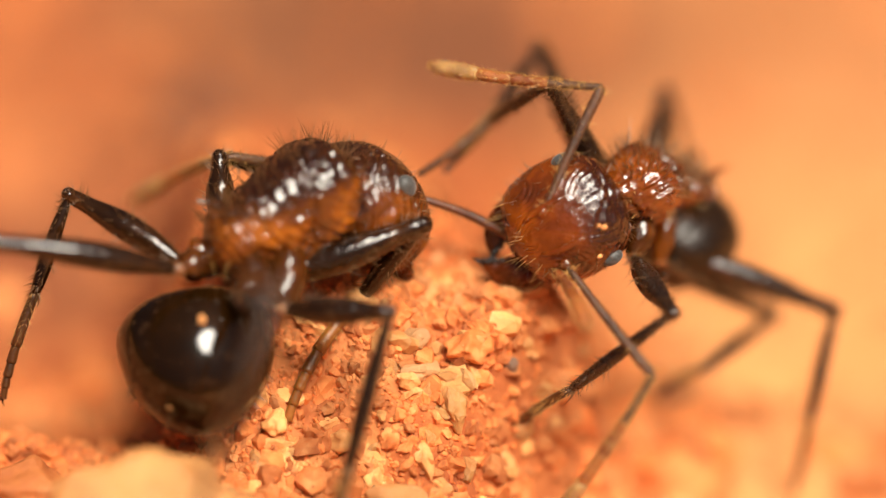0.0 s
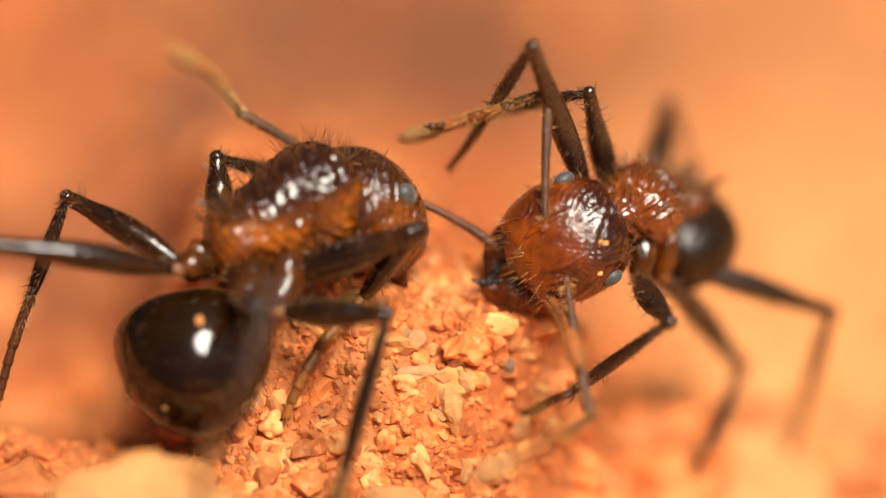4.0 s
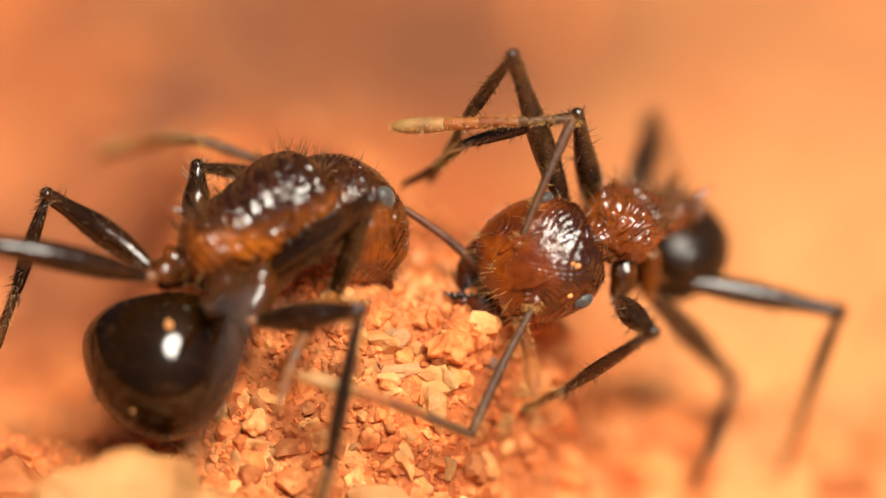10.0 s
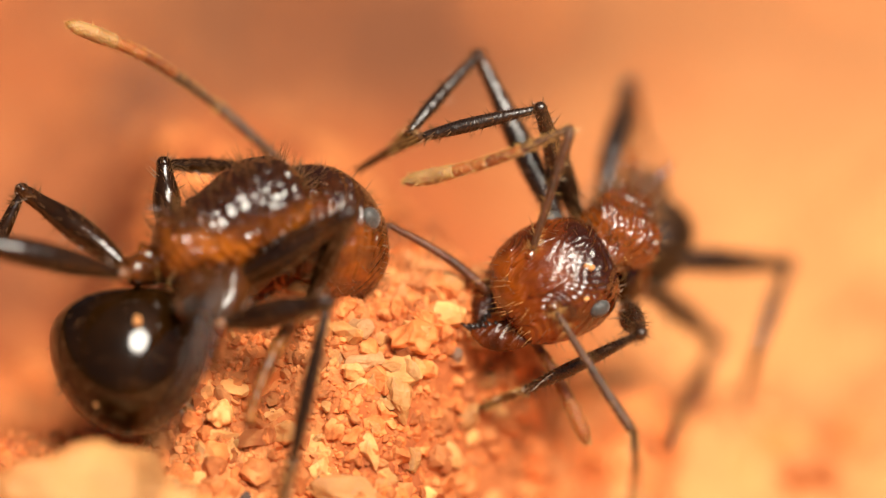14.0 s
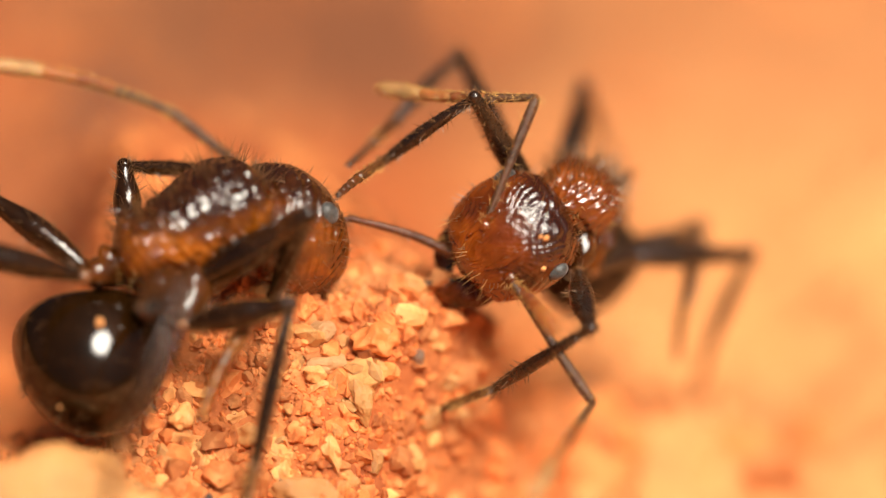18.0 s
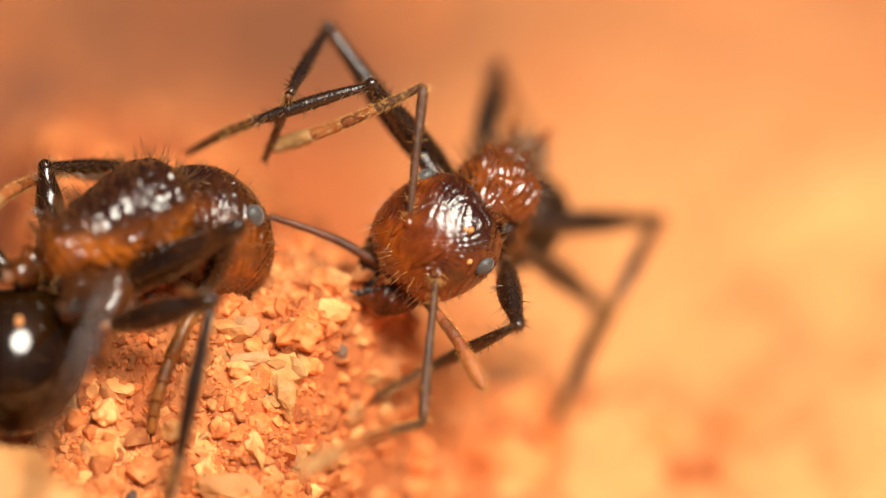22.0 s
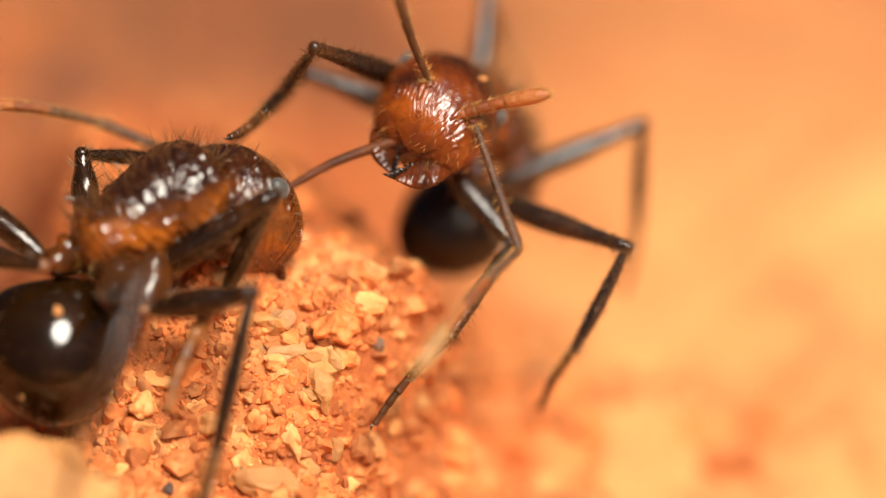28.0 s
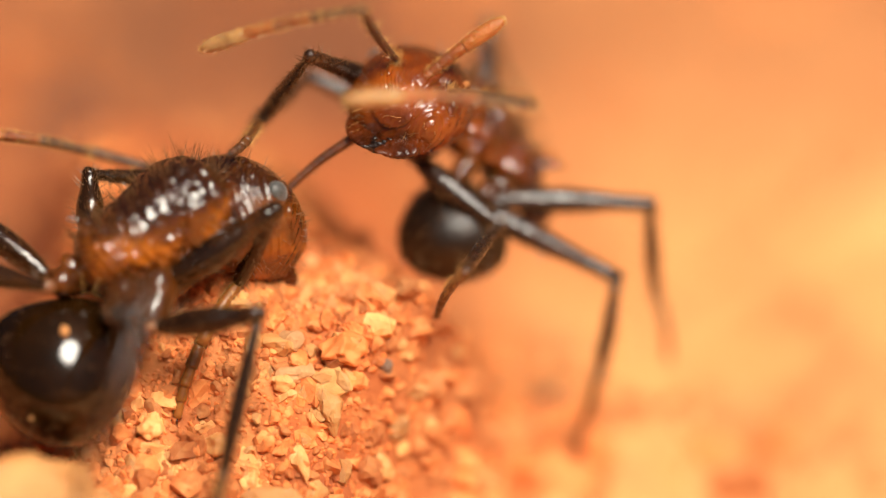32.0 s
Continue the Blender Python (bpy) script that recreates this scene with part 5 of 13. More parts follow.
    limb(right_ant_parts["petiole"], [
        (0, (0, -0.72, -0.08), (-0.049, -0.995, -0.291)),
        (1, (0, -0.72, -0.08), (-0.087, -0.994, -0.28)),
        (2, (0, -0.72, -0.08), (-0.07, -0.997, -0.282)),
        (3, (0, -0.72, -0.08), (-0.069, -0.998, -0.282)),
        (3.5, (0, -0.72, -0.08), (-0.058, -0.98, -0.308)),
        (3.75, (0, -0.72, -0.08), (-0.054, -0.978, -0.311)),
        (4, (0, -0.72, -0.08), (-0.05, -0.976, -0.313)),
        (4.25, (0, -0.72, -0.08), (-0.046, -0.974, -0.316)),
        (4.5, (0, -0.72, -0.08), (-0.041, -0.972, -0.319)),
        (4.75, (0, -0.72, -0.08), (-0.036, -0.97, -0.322)),
        (5, (0, -0.72, -0.08), (-0.029, -0.969, -0.325)),
        (5.25, (0, -0.72, -0.08), (-0.025, -0.967, -0.327)),
        (5.5, (0, -0.72, -0.08), (-0.019, -0.965, -0.33)),
        (6, (0, -0.72, -0.08), (-0.021, -0.951, -0.342)),
        (6.5, (0, -0.72, -0.08), (-0.022, -0.971, -0.323)),
        (7, (0, -0.72, -0.08), (0.018, -0.978, -0.315)),
        (7.5, (0, -0.72, -0.08), (0.014, -0.975, -0.32)),
        (8, (0, -0.72, -0.08), (0.001, -0.975, -0.32)),
        (8.5, (0, -0.72, -0.08), (0.009, -1.005, -0.283)),
        (9, (0, -0.72, -0.08), (0.046, -1.019, -0.256)),
        (9.5, (0, -0.72, -0.08), (0.023, -1.002, -0.285)),
        (10, (0, -0.72, -0.08), (-0.016, -0.995, -0.296)),
        (10.5, (0, -0.72, -0.08), (-0.012, -0.987, -0.305)),
        (11, (0, -0.72, -0.08), (-0.017, -0.983, -0.31)),
        (11.5, (0, -0.72, -0.08), (0.003, -0.985, -0.309)),
        (12, (0, -0.72, -0.08), (-0.051, -0.974, -0.315)),
        (12.5, (0, -0.72, -0.08), (-0.064, -0.968, -0.319)),
        (13, (0, -0.72, -0.08), (-0.028, -0.974, -0.319)),
        (13.5, (0, -0.72, -0.08), (-0.024, -0.989, -0.303)),
        (14, (0, -0.72, -0.08), (-0.052, -0.988, -0.299)),
        (14.5, (0, -0.72, -0.08), (-0.043, -0.993, -0.295)),
        (15, (0, -0.72, -0.08), (-0.036, -0.997, -0.291)),
        (15.5, (0, -0.72, -0.08), (-0.028, -1.012, -0.271)),
        (15.75, (0, -0.72, -0.08), (-0.025, -1.013, -0.269)),
        (16, (0, -0.72, -0.08), (-0.022, -1.015, -0.268)),
        (16.25, (0, -0.72, -0.08), (-0.02, -1.016, -0.266)),
        (16.5, (0, -0.72, -0.08), (-0.017, -1.017, -0.265)),
        (16.75, (0, -0.72, -0.08), (-0.014, -1.018, -0.263)),
        (17, (0, -0.72, -0.08), (-0.012, -1.019, -0.262)),
        (17.25, (0, -0.72, -0.08), (-0.009, -1.02, -0.261)),
        (17.5, (0, -0.72, -0.08), (-0.007, -1.02, -0.26)),
        (18, (0, -0.72, -0.08), (-0.002, -1.022, -0.257)),
        (18.5, (0, -0.72, -0.08), (-0.002, -1.026, -0.249)),
        (19, (0, -0.72, -0.08), (-0.001, -1.033, -0.237)),
        (19.5, (0, -0.72, -0.08), (0.006, -1.024, -0.253)),
        (20, (0, -0.72, -0.08), (0.014, -1.014, -0.27)),
        (20.5, (0, -0.72, -0.08), (0.001, -1.007, -0.28)),
        (21, (0, -0.72, -0.08), (-0.012, -0.997, -0.294)),
        (21.5, (0, -0.72, -0.08), (-0.022, -0.999, -0.291)),
        (22, (0, -0.72, -0.08), (-0.03, -1, -0.288)),
        (22.5, (0, -0.72, -0.08), (-0.022, -1.001, -0.288)),
        (23, (0, -0.72, -0.08), (-0.014, -1.001, -0.288)),
        (23.5, (0, -0.72, -0.08), (-0.014, -1.004, -0.284)),
        (24, (0, -0.72, -0.08), (-0.014, -1.006, -0.281)),
        (24.5, (0, -0.72, -0.08), (-0.02, -1.015, -0.267)),
        (25, (0, -0.72, -0.08), (-0.029, -1.023, -0.253)),
        (25.5, (0, -0.72, -0.08), (-0.035, -1.023, -0.251)),
        (25.75, (0, -0.72, -0.08), (-0.015, -1.026, -0.249)),
        (26, (0, -0.72, -0.08), (0.004, -1.026, -0.25)),
        (26.25, (0, -0.72, -0.08), (0.02, -1.023, -0.254)),
        (26.5, (0, -0.72, -0.08), (0.031, -1.017, -0.263)),
        (26.75, (0, -0.72, -0.08), (0.038, -1.009, -0.274)),
        (27, (0, -0.72, -0.08), (0.037, -1, -0.287)),
        (27.25, (0, -0.72, -0.08), (0.028, -0.99, -0.301)),
        (27.5, (0, -0.72, -0.08), (0.01, -0.98, -0.314)),
        (28, (0, -0.72, -0.08), (0.014, -0.979, -0.315)),
        (28.5, (0, -0.72, -0.08), (0.015, -0.977, -0.318)),
        (29, (0, -0.72, -0.08), (0.016, -0.974, -0.32)),
        (29.5, (0, -0.72, -0.08), (0.009, -0.974, -0.32)),
        (30, (0, -0.72, -0.08), (0.002, -0.975, -0.32)),
        (30.5, (0, -0.72, -0.08), (-0.021, -0.973, -0.32)),
        (31, (0, -0.72, -0.08), (-0.047, -0.973, -0.317)),
        (31.5, (0, -0.72, -0.08), (-0.058, -0.962, -0.326)),
        (32, (0, -0.72, -0.08), (-0.08, -0.951, -0.33)),
    ])
    limb(right_ant_parts["right_antenna"], [
        (0, (0.273, 1.646, -0.354), (0.366, 1.284, 1.068), (2.228, 1.661, 0.442)),
        (1, (0.273, 1.658, -0.322), (0.341, 1.297, 1.102), (2.22, 1.636, 0.507)),
        (2, (0.265, 1.654, -0.339), (0.32, 1.281, 1.082), (2.208, 1.606, 0.509)),
        (3, (0.256, 1.661, -0.329), (0.262, 1.261, 1.085), (2.202, 1.322, 0.602)),
        (3.5, (0.266, 1.696, -0.204), (0.61, 1.512, 1.213), (2.192, 2.071, 0.125)),
        (3.75, (0.283, 1.692, -0.197), (0.78, 1.457, 1.166), (2.342, 1.742, -0.051)),
        (4, (0.299, 1.688, -0.19), (0.884, 1.506, 1.146), (2.392, 1.574, -0.166)),
        (4.25, (0.316, 1.684, -0.183), (0.983, 1.553, 1.12), (2.418, 1.438, -0.268)),
        (4.5, (0.332, 1.679, -0.177), (1.075, 1.594, 1.088), (2.426, 1.335, -0.364)),
        (4.75, (0.349, 1.675, -0.17), (1.16, 1.636, 1.055), (2.422, 1.249, -0.448)),
        (5, (0.365, 1.669, -0.165), (1.238, 1.674, 1.018), (2.409, 1.183, -0.528)),
        (5.25, (0.381, 1.663, -0.16), (1.31, 1.704, 0.978), (2.386, 1.126, -0.606)),
        (5.5, (0.397, 1.656, -0.154), (1.376, 1.733, 0.94), (2.356, 1.083, -0.678)),
        (6, (0.334, 1.69, 0.109), (1.143, 1.509, 1.323), (1.141, 3.431, 0.769)),
        (6.5, (0.344, 1.678, 0.156), (0.826, 1.283, 1.487), (2.181, 1.956, 0.179)),
        (7, (0.35, 1.666, 0.207), (0.899, 1.302, 1.522), (2.195, 2.154, 0.258)),
        (7.5, (0.332, 1.671, 0.215), (0.653, 1.315, 1.605), (2.069, 2.248, 0.544)),
        (8, (0.313, 1.676, 0.223), (0.484, 1.223, 1.611), (1.946, 2.338, 0.824)),
        (8.5, (0.291, 1.685, 0.215), (0.502, 0.894, 1.436), (2.078, 1.948, 0.799)),
        (9, (0.263, 1.694, 0.215), (0.382, 0.772, 1.354), (2.069, 1.749, 0.907)),
        (9.5, (0.306, 1.704, 0.064), (0.418, 0.958, 1.325), (1.995, 2.039, 0.739)),
        (10, (0.313, 1.703, -0.021), (0.453, 1.061, 1.294), (2.099, 1.947, 0.583)),
        (10.5, (0.331, 1.697, 0.021), (0.63, 1.148, 1.351), (2.174, 1.857, 0.296)),
        (11, (0.35, 1.689, 0.062), (1.054, 1.432, 1.327), (2.383, 1.724, -0.138)),
        (11.5, (0.317, 1.697, 0.096), (0.372, 1.277, 1.503), (2.109, 1.615, 0.572)),
        (12, (0.219, 1.684, -0.291), (0.552, 1.515, 1.131), (2.178, 1.661, -0.025)),
        (12.5, (0.386, 1.672, -0.08), (0.953, 2.07, 1.217), (2.31, 2.217, -0.245)),
        (13, (0.54, 1.578, 0.136), (1.975, 1.823, 0.34), (1.235, 3.361, -0.703)),
        (13.5, (0.689, 1.456, 0.105), (1.351, 2.228, 1.166), (1.363, 1.904, -0.807)),
        (14, (0.728, 1.408, 0.127), (0.775, 0.896, 1.504), (2.29, 1.111, 0.215)),
        (14.5, (0.7, 1.445, 0.098), (1.248, 0.815, 1.308), (2.279, 2.41, 0.679)),
        (15, (0.669, 1.481, 0.067), (0.44, 1.222, 1.496), (2.258, 1.133, 0.667)),
        (15.5, (0.627, 1.52, -0.057), (0.772, 1.79, 1.381), (2.217, 2.199, 0.061)),
        (15.75, (0.62, 1.522, -0.091), (0.741, 1.774, 1.353), (2.244, 1.981, 0.049)),
        (16, (0.614, 1.523, -0.126), (0.72, 1.842, 1.305), (2.269, 1.776, 0.04)),
        (16.25, (0.607, 1.522, -0.16), (0.69, 1.818, 1.277), (2.28, 1.661, 0.075)),
        (16.5, (0.6, 1.519, -0.195), (0.662, 1.783, 1.25), (2.293, 1.555, 0.116)),
        (16.75, (0.594, 1.515, -0.227), (0.637, 1.74, 1.225), (2.306, 1.455, 0.162)),
        (17, (0.588, 1.509, -0.26), (0.616, 1.69, 1.199), (2.322, 1.355, 0.211)),
        (17.25, (0.581, 1.502, -0.292), (0.593, 1.635, 1.172), (2.338, 1.267, 0.267)),
        (17.5, (0.576, 1.493, -0.323), (0.58, 1.552, 1.146), (2.359, 1.161, 0.32)),
        (18, (0.564, 1.471, -0.38), (0.61, 1.188, 1.061), (2.412, 0.693, 0.351)),
        (18.5, (0.57, 1.499, -0.319), (1.136, 1.894, 0.978), (2.39, 1.216, -0.425)),
        (19, (0.575, 1.521, -0.253), (1.018, 1.269, 1.126), (2.53, 1.026, -0.16)),
        (19.5, (0.549, 1.566, -0.162), (0.529, 1.832, 1.284), (2.19, 1.896, 0.172)),
        (20, (0.522, 1.6, -0.061), (0.701, 1.481, 1.393), (2.153, 0.918, 0.139)),
        (20.5, (0.625, 1.524, 0.003), (1.167, 1.326, 1.355), (2.381, 0.885, -0.171)),
        (21, (0.719, 1.429, 0.057), (1.229, 1.184, 1.414), (2.508, 1.962, 0.088)),
        (21.5, (0.676, 1.476, -0.051), (1.535, 1.803, 1.096), (1.825, 1.129, -0.765)),
        (22, (0.635, 1.499, -0.156), (1.012, 0.917, 1.14), (2.432, 0.875, -0.268)),
        (22.5, (0.637, 1.507, -0.096), (1.13, 0.949, 1.172), (2.472, 0.934, -0.312)),
        (23, (0.637, 1.512, -0.036), (1.224, 0.979, 1.202), (2.504, 1.029, -0.334)),
        (23.5, (0.566, 1.561, -0.122), (0.984, 1.03, 1.183), (2.463, 1.133, -0.159)),
        (24, (0.493, 1.591, -0.212), (0.721, 1.056, 1.138), (2.382, 1.375, 0.07)),
        (24.5, (0.612, 1.491, -0.252), (0.91, 0.999, 1.101), (2.369, 0.852, -0.259)),
        (25, (0.709, 1.374, -0.289), (1.061, 0.897, 1.056), (2.226, 2.248, 0.153)),
        (25.5, (0.703, 1.375, -0.298), (0.931, 1.719, 1.113), (2.398, 1.266, -0.168)),
        (25.75, (0.608, 1.461, -0.329), (0.898, 2.08, 0.972), (2.317, 1.589, -0.349)),
        (26, (0.492, 1.538, -0.355), (0.813, 2.389, 0.8), (2.18, 1.878, -0.567)),
        (26.25, (0.358, 1.604, -0.373), (0.67, 2.647, 0.615), (1.986, 2.129, -0.799)),
        (26.5, (0.206, 1.654, -0.376), (0.472, 2.848, 0.439), (1.736, 2.34, -1.026)),
        (26.75, (0.042, 1.684, -0.359), (0.22, 2.994, 0.284), (1.433, 2.511, -1.231)),
        (27, (-0.13, 1.689, -0.321), (-0.079, 3.077, 0.162), (1.086, 2.637, -1.403)),
        (27.25, (-0.304, 1.665, -0.26), (-0.419, 3.091, 0.077), (0.703, 2.712, -1.534)),
        (27.5, (-0.477, 1.604, -0.18), (-0.798, 3.023, 0.032), (0.287, 2.732, -1.623)),
        (28, (-0.496, 1.591, -0.183), (-0.55, 2.999, 0.236), (1.046, 3.33, -0.924)),
        (28.5, (-0.52, 1.582, -0.152), (-0.72, 3.024, 0.052), (0.685, 2.832, -1.358)),
        (29, (-0.544, 1.571, -0.121), (-0.187, 2.986, 0.054), (1.438, 2.428, -0.969)),
        (29.5, (-0.548, 1.571, -0.117), (-0.534, 2.995, 0.246), (1.165, 2.888, -0.804)),
        (30, (-0.551, 1.569, -0.112), (-0.78, 2.911, 0.442), (0.85, 3.351, -0.631)),
        (30.5, (-0.578, 1.553, -0.06), (-1.18, 2.819, 0.383), (0.279, 3.432, -0.84)),
        (31, (-0.615, 1.526, -0.011), (-1.539, 2.616, 0.334), (-0.316, 3.42, -1.03)),
        (31.5, (-0.643, 1.501, 0.037), (-1.638, 2.539, 0.341), (-0.479, 3.297, -1.102)),
        (32, (-0.686, 1.455, 0.085), (-1.77, 2.411, 0.35), (-0.721, 3.173, -1.173)),
    ])
    limb(right_ant_parts["left_antenna"], [
        (0, (-0.11, 1.449, -0.791), (-1.604, 1.442, -1.365), (-1.201, 1.595, -3.318)),
        (0.5, (-0.114, 1.466, -0.776), (-1.705, 1.337, -0.886), (-2.015, 1.069, -2.844)),
        (1, (-0.118, 1.483, -0.761), (-1.645, 1.408, -1.235), (-1.51, 1.4, -3.231)),
        (1.5, (-0.119, 1.473, -0.77), (-1.657, 1.556, -1.203), (-1.355, 1.628, -3.179)),
        (2, (-0.119, 1.463, -0.779), (-1.687, 1.516, -1.088), (-1.488, 1.535, -3.078)),
        (2.5, (-0.119, 1.465, -0.777), (-1.714, 1.43, -0.904), (-1.834, 1.264, -2.894)),
        (3, (-0.12, 1.468, -0.775), (-1.59, 2.012, -1.095), (-1.035, 2.191, -3.008)),
        (3.5, (-0.126, 1.578, -0.663), (-1.406, 2.122, -1.453), (-1.142, 3.631, -2.739)),
        (4.5, (-0.099, 1.622, -0.611), (-1.131, 2.242, -1.665), (-0.961, 4.234, -1.712)),
        (4.75, (-0.091, 1.633, -0.598), (-1.037, 2.242, -1.735), (-0.748, 4.22, -1.661)),
        (5, (-0.083, 1.643, -0.584), (-0.927, 2.214, -1.818), (-0.512, 4.162, -1.628)),
        (5.25, (-0.075, 1.653, -0.572), (-0.781, 2.114, -1.931), (-0.231, 4.014, -1.633)),
        (5.5, (-0.066, 1.662, -0.558), (-0.692, 2.138, -1.951), (-0.016, 3.985, -1.585)),
        (6, (-0.155, 1.786, -0.25), (-0.623, 2.503, -1.602), (0.407, 4.202, -1.83)),
        (6.5, (-0.117, 1.796, -0.232), (-0.587, 2.569, -1.552), (0.262, 4.37, -1.36)),
        (7, (-0.083, 1.806, -0.206), (-0.553, 2.631, -1.493), (0.166, 4.412, -0.932)),
        (7.5, (-0.1, 1.805, -0.201), (-0.467, 2.706, -1.471), (0.071, 4.468, -0.693)),
        (8, (-0.118, 1.804, -0.195), (-0.369, 2.766, -1.449), (0.012, 4.478, -0.489)),
        (8.5, (-0.127, 1.798, -0.22), (-0.454, 2.779, -1.44), (0.171, 4.602, -0.903)),
        (9, (-0.139, 1.791, -0.239), (-0.538, 2.792, -1.422), (0.602, 4.428, -1.576)),
        (9.5, (-0.088, 1.741, -0.406), (-1.333, 2.329, -1.222), (-2.811, 3.657, -1.443)),
        (10, (-0.07, 1.696, -0.501), (-0.351, 2.637, -1.764), (0.979, 4.076, -1.363)),
        (10.5, (-0.069, 1.726, -0.445), (-1.169, 2.584, -1.228), (-1.195, 4.537, -0.8)),
        (11, (-0.066, 1.752, -0.385), (-1.476, 1.79, -1.141), (-2.369, 3.579, -1.098)),
        (11.5, (-0.104, 1.764, -0.346), (-1.693, 1.716, -0.524), (-3.012, 3.211, -0.681)),
        (12, (-0.227, 1.533, -0.686), (-1.156, 2.402, -1.655), (-1.049, 4.345, -2.118)),
        (12.5, (-0.116, 1.729, -0.43), (-1.528, 2.316, 0.04), (-2.513, 0.735, -0.689)),
        (13, (0.029, 1.824, -0.101), (-1.494, 1.916, -0.583), (-2.47, 3.639, -0.866)),
        (13.5, (0.231, 1.797, -0.121), (-1.232, 2.117, -0.683), (-1.904, 3.999, -0.601)),
        (14, (0.306, 1.775, -0.128), (-0.985, 2.358, -0.872), (-1.433, 4.298, -0.681)),
        (14.5, (0.266, 1.777, -0.182), (-0.73, 2.451, -1.238), (-0.778, 4.447, -1.115)),
        (15, (0.225, 1.777, -0.235), (-0.404, 2.511, -1.511), (-0.117, 4.488, -1.607)),
        (15.5, (0.166, 1.732, -0.403), (-0.479, 2.275, -1.763), (0.547, 3.88, -2.373)),
        (15.75, (0.159, 1.712, -0.45), (-0.592, 2.182, -1.782), (0.236, 3.92, -2.323)),
        (16, (0.152, 1.689, -0.496), (-0.711, 2.101, -1.779), (-0.069, 3.927, -2.282)),
        (16.25, (0.145, 1.665, -0.539), (-0.826, 2.006, -1.764), (-0.366, 3.89, -2.252)),
        (16.5, (0.139, 1.638, -0.582), (-0.938, 1.916, -1.732), (-0.66, 3.835, -2.224)),
        (16.75, (0.133, 1.609, -0.622), (-1.042, 1.814, -1.689), (-0.947, 3.745, -2.202)),
        (17, (0.128, 1.579, -0.661), (-1.137, 1.713, -1.632), (-1.227, 3.634, -2.18)),
        (17.25, (0.122, 1.547, -0.698), (-1.22, 1.613, -1.566), (-1.502, 3.502, -2.16)),
        (17.5, (0.118, 1.515, -0.732), (-1.29, 1.516, -1.492), (-1.771, 3.347, -2.137)),
        (18, (0.111, 1.444, -0.794), (-1.237, 1.484, -1.655), (-1.439, 3.303, -2.463)),
        (18.5, (0.117, 1.512, -0.734), (-1.077, 1.627, -1.793), (-1.18, 3.512, -2.453)),
        (19, (0.123, 1.576, -0.665), (-0.9, 1.818, -1.871), (-0.926, 3.741, -2.422)),
        (19.5, (0.086, 1.664, -0.552), (-0.97, 2.246, -1.604), (-1.142, 4.229, -1.801)),
        (20, (0.046, 1.738, -0.423), (-1.01, 2.609, -1.251), (-1.35, 4.577, -1.137)),
        (20.5, (0.148, 1.776, -0.291), (-0.491, 2.649, -1.47), (0.163, 4.538, -1.416)),
        (21, (0.262, 1.784, -0.148), (0.008, 2.748, -1.4), (1.632, 3.649, -2.142)),
        (21.5, (0.205, 1.754, -0.33), (-0.154, 2.634, -1.617), (1.088, 4.168, -1.941)),
        (22, (0.159, 1.689, -0.495), (-0.308, 2.476, -1.807), (0.546, 4.277, -1.968)),
        (22.5, (0.165, 1.723, -0.424), (-0.432, 2.474, -1.705), (0.275, 4.326, -1.971)),
        (23, (0.168, 1.753, -0.35), (-0.546, 2.466, -1.592), (0.005, 4.349, -1.978)),
        (23.5, (0.084, 1.711, -0.472), (-1.085, 2.618, -1.082), (-1.216, 4.599, -1.324)),
        (24, (0.008, 1.647, -0.584), (-1.026, 2.797, -0.171), (-1.061, 1.227, -1.411)),
        (24.5, (0.109, 1.653, -0.566), (-1.246, 1.312, 0.213), (-3.142, 1.858, 0.539)),
        (25, (0.221, 1.647, -0.543), (-1.019, 2.64, -0.351), (-1.496, 1.959, -2.17)),
        (25.5, (0.211, 1.646, -0.546), (-0.493, 2.185, -1.878), (0.528, 2.897, -3.444)),
        (25.75, (0.074, 1.66, -0.56), (-0.781, 2.081, -1.844), (0.042, 2.822, -3.51)),
        (26, (-0.075, 1.66, -0.557), (-1.082, 1.958, -1.764), (-0.582, 3.007, -3.391)),
        (26.25, (-0.233, 1.644, -0.535), (-1.392, 1.927, -1.602), (-1.246, 3.039, -3.258)),
        (26.5, (-0.396, 1.609, -0.491), (-1.69, 1.814, -1.409), (-1.908, 2.906, -3.07)),
        (26.75, (-0.554, 1.55, -0.422), (-1.961, 1.635, -1.18), (-2.54, 2.64, -2.809)),
        (27, (-0.702, 1.465, -0.33), (-2.19, 1.399, -0.915), (-3.11, 2.249, -2.474)),
        (27.25, (-0.831, 1.351, -0.222), (-2.359, 1.099, -0.625), (-3.582, 1.726, -2.078)),
        (27.5, (-0.932, 1.199, -0.102), (-2.446, 0.727, -0.319), (-3.91, 1.053, -1.642)),
        (28, (-0.941, 1.175, -0.104), (-2.293, 0.596, -0.734), (-3.169, 1.147, -2.446)),
        (28.5, (-0.952, 1.152, -0.075), (-2.498, 1.096, -0.486), (-3.576, 1.603, -2.092)),
        (29, (-0.963, 1.128, -0.047), (-2.443, 0.777, 0.449), (-4.056, -0.256, -0.129)),
        (29.5, (-0.964, 1.128, -0.028), (-1.748, 0.269, 1.072), (-3.595, -0.001, 1.788)),
        (30, (-0.965, 1.127, -0.009), (-2.346, 0.767, 0.714), (-4.247, 0.527, 0.141)),
        (30.5, (-0.97, 1.1, 0.073), (-2.521, 0.894, -0.262), (-3.46, 1.695, -1.836)),
        (31, (-0.974, 1.056, 0.154), (-1.129, 0.703, 1.707), (-1.4, 2.242, 2.955)),
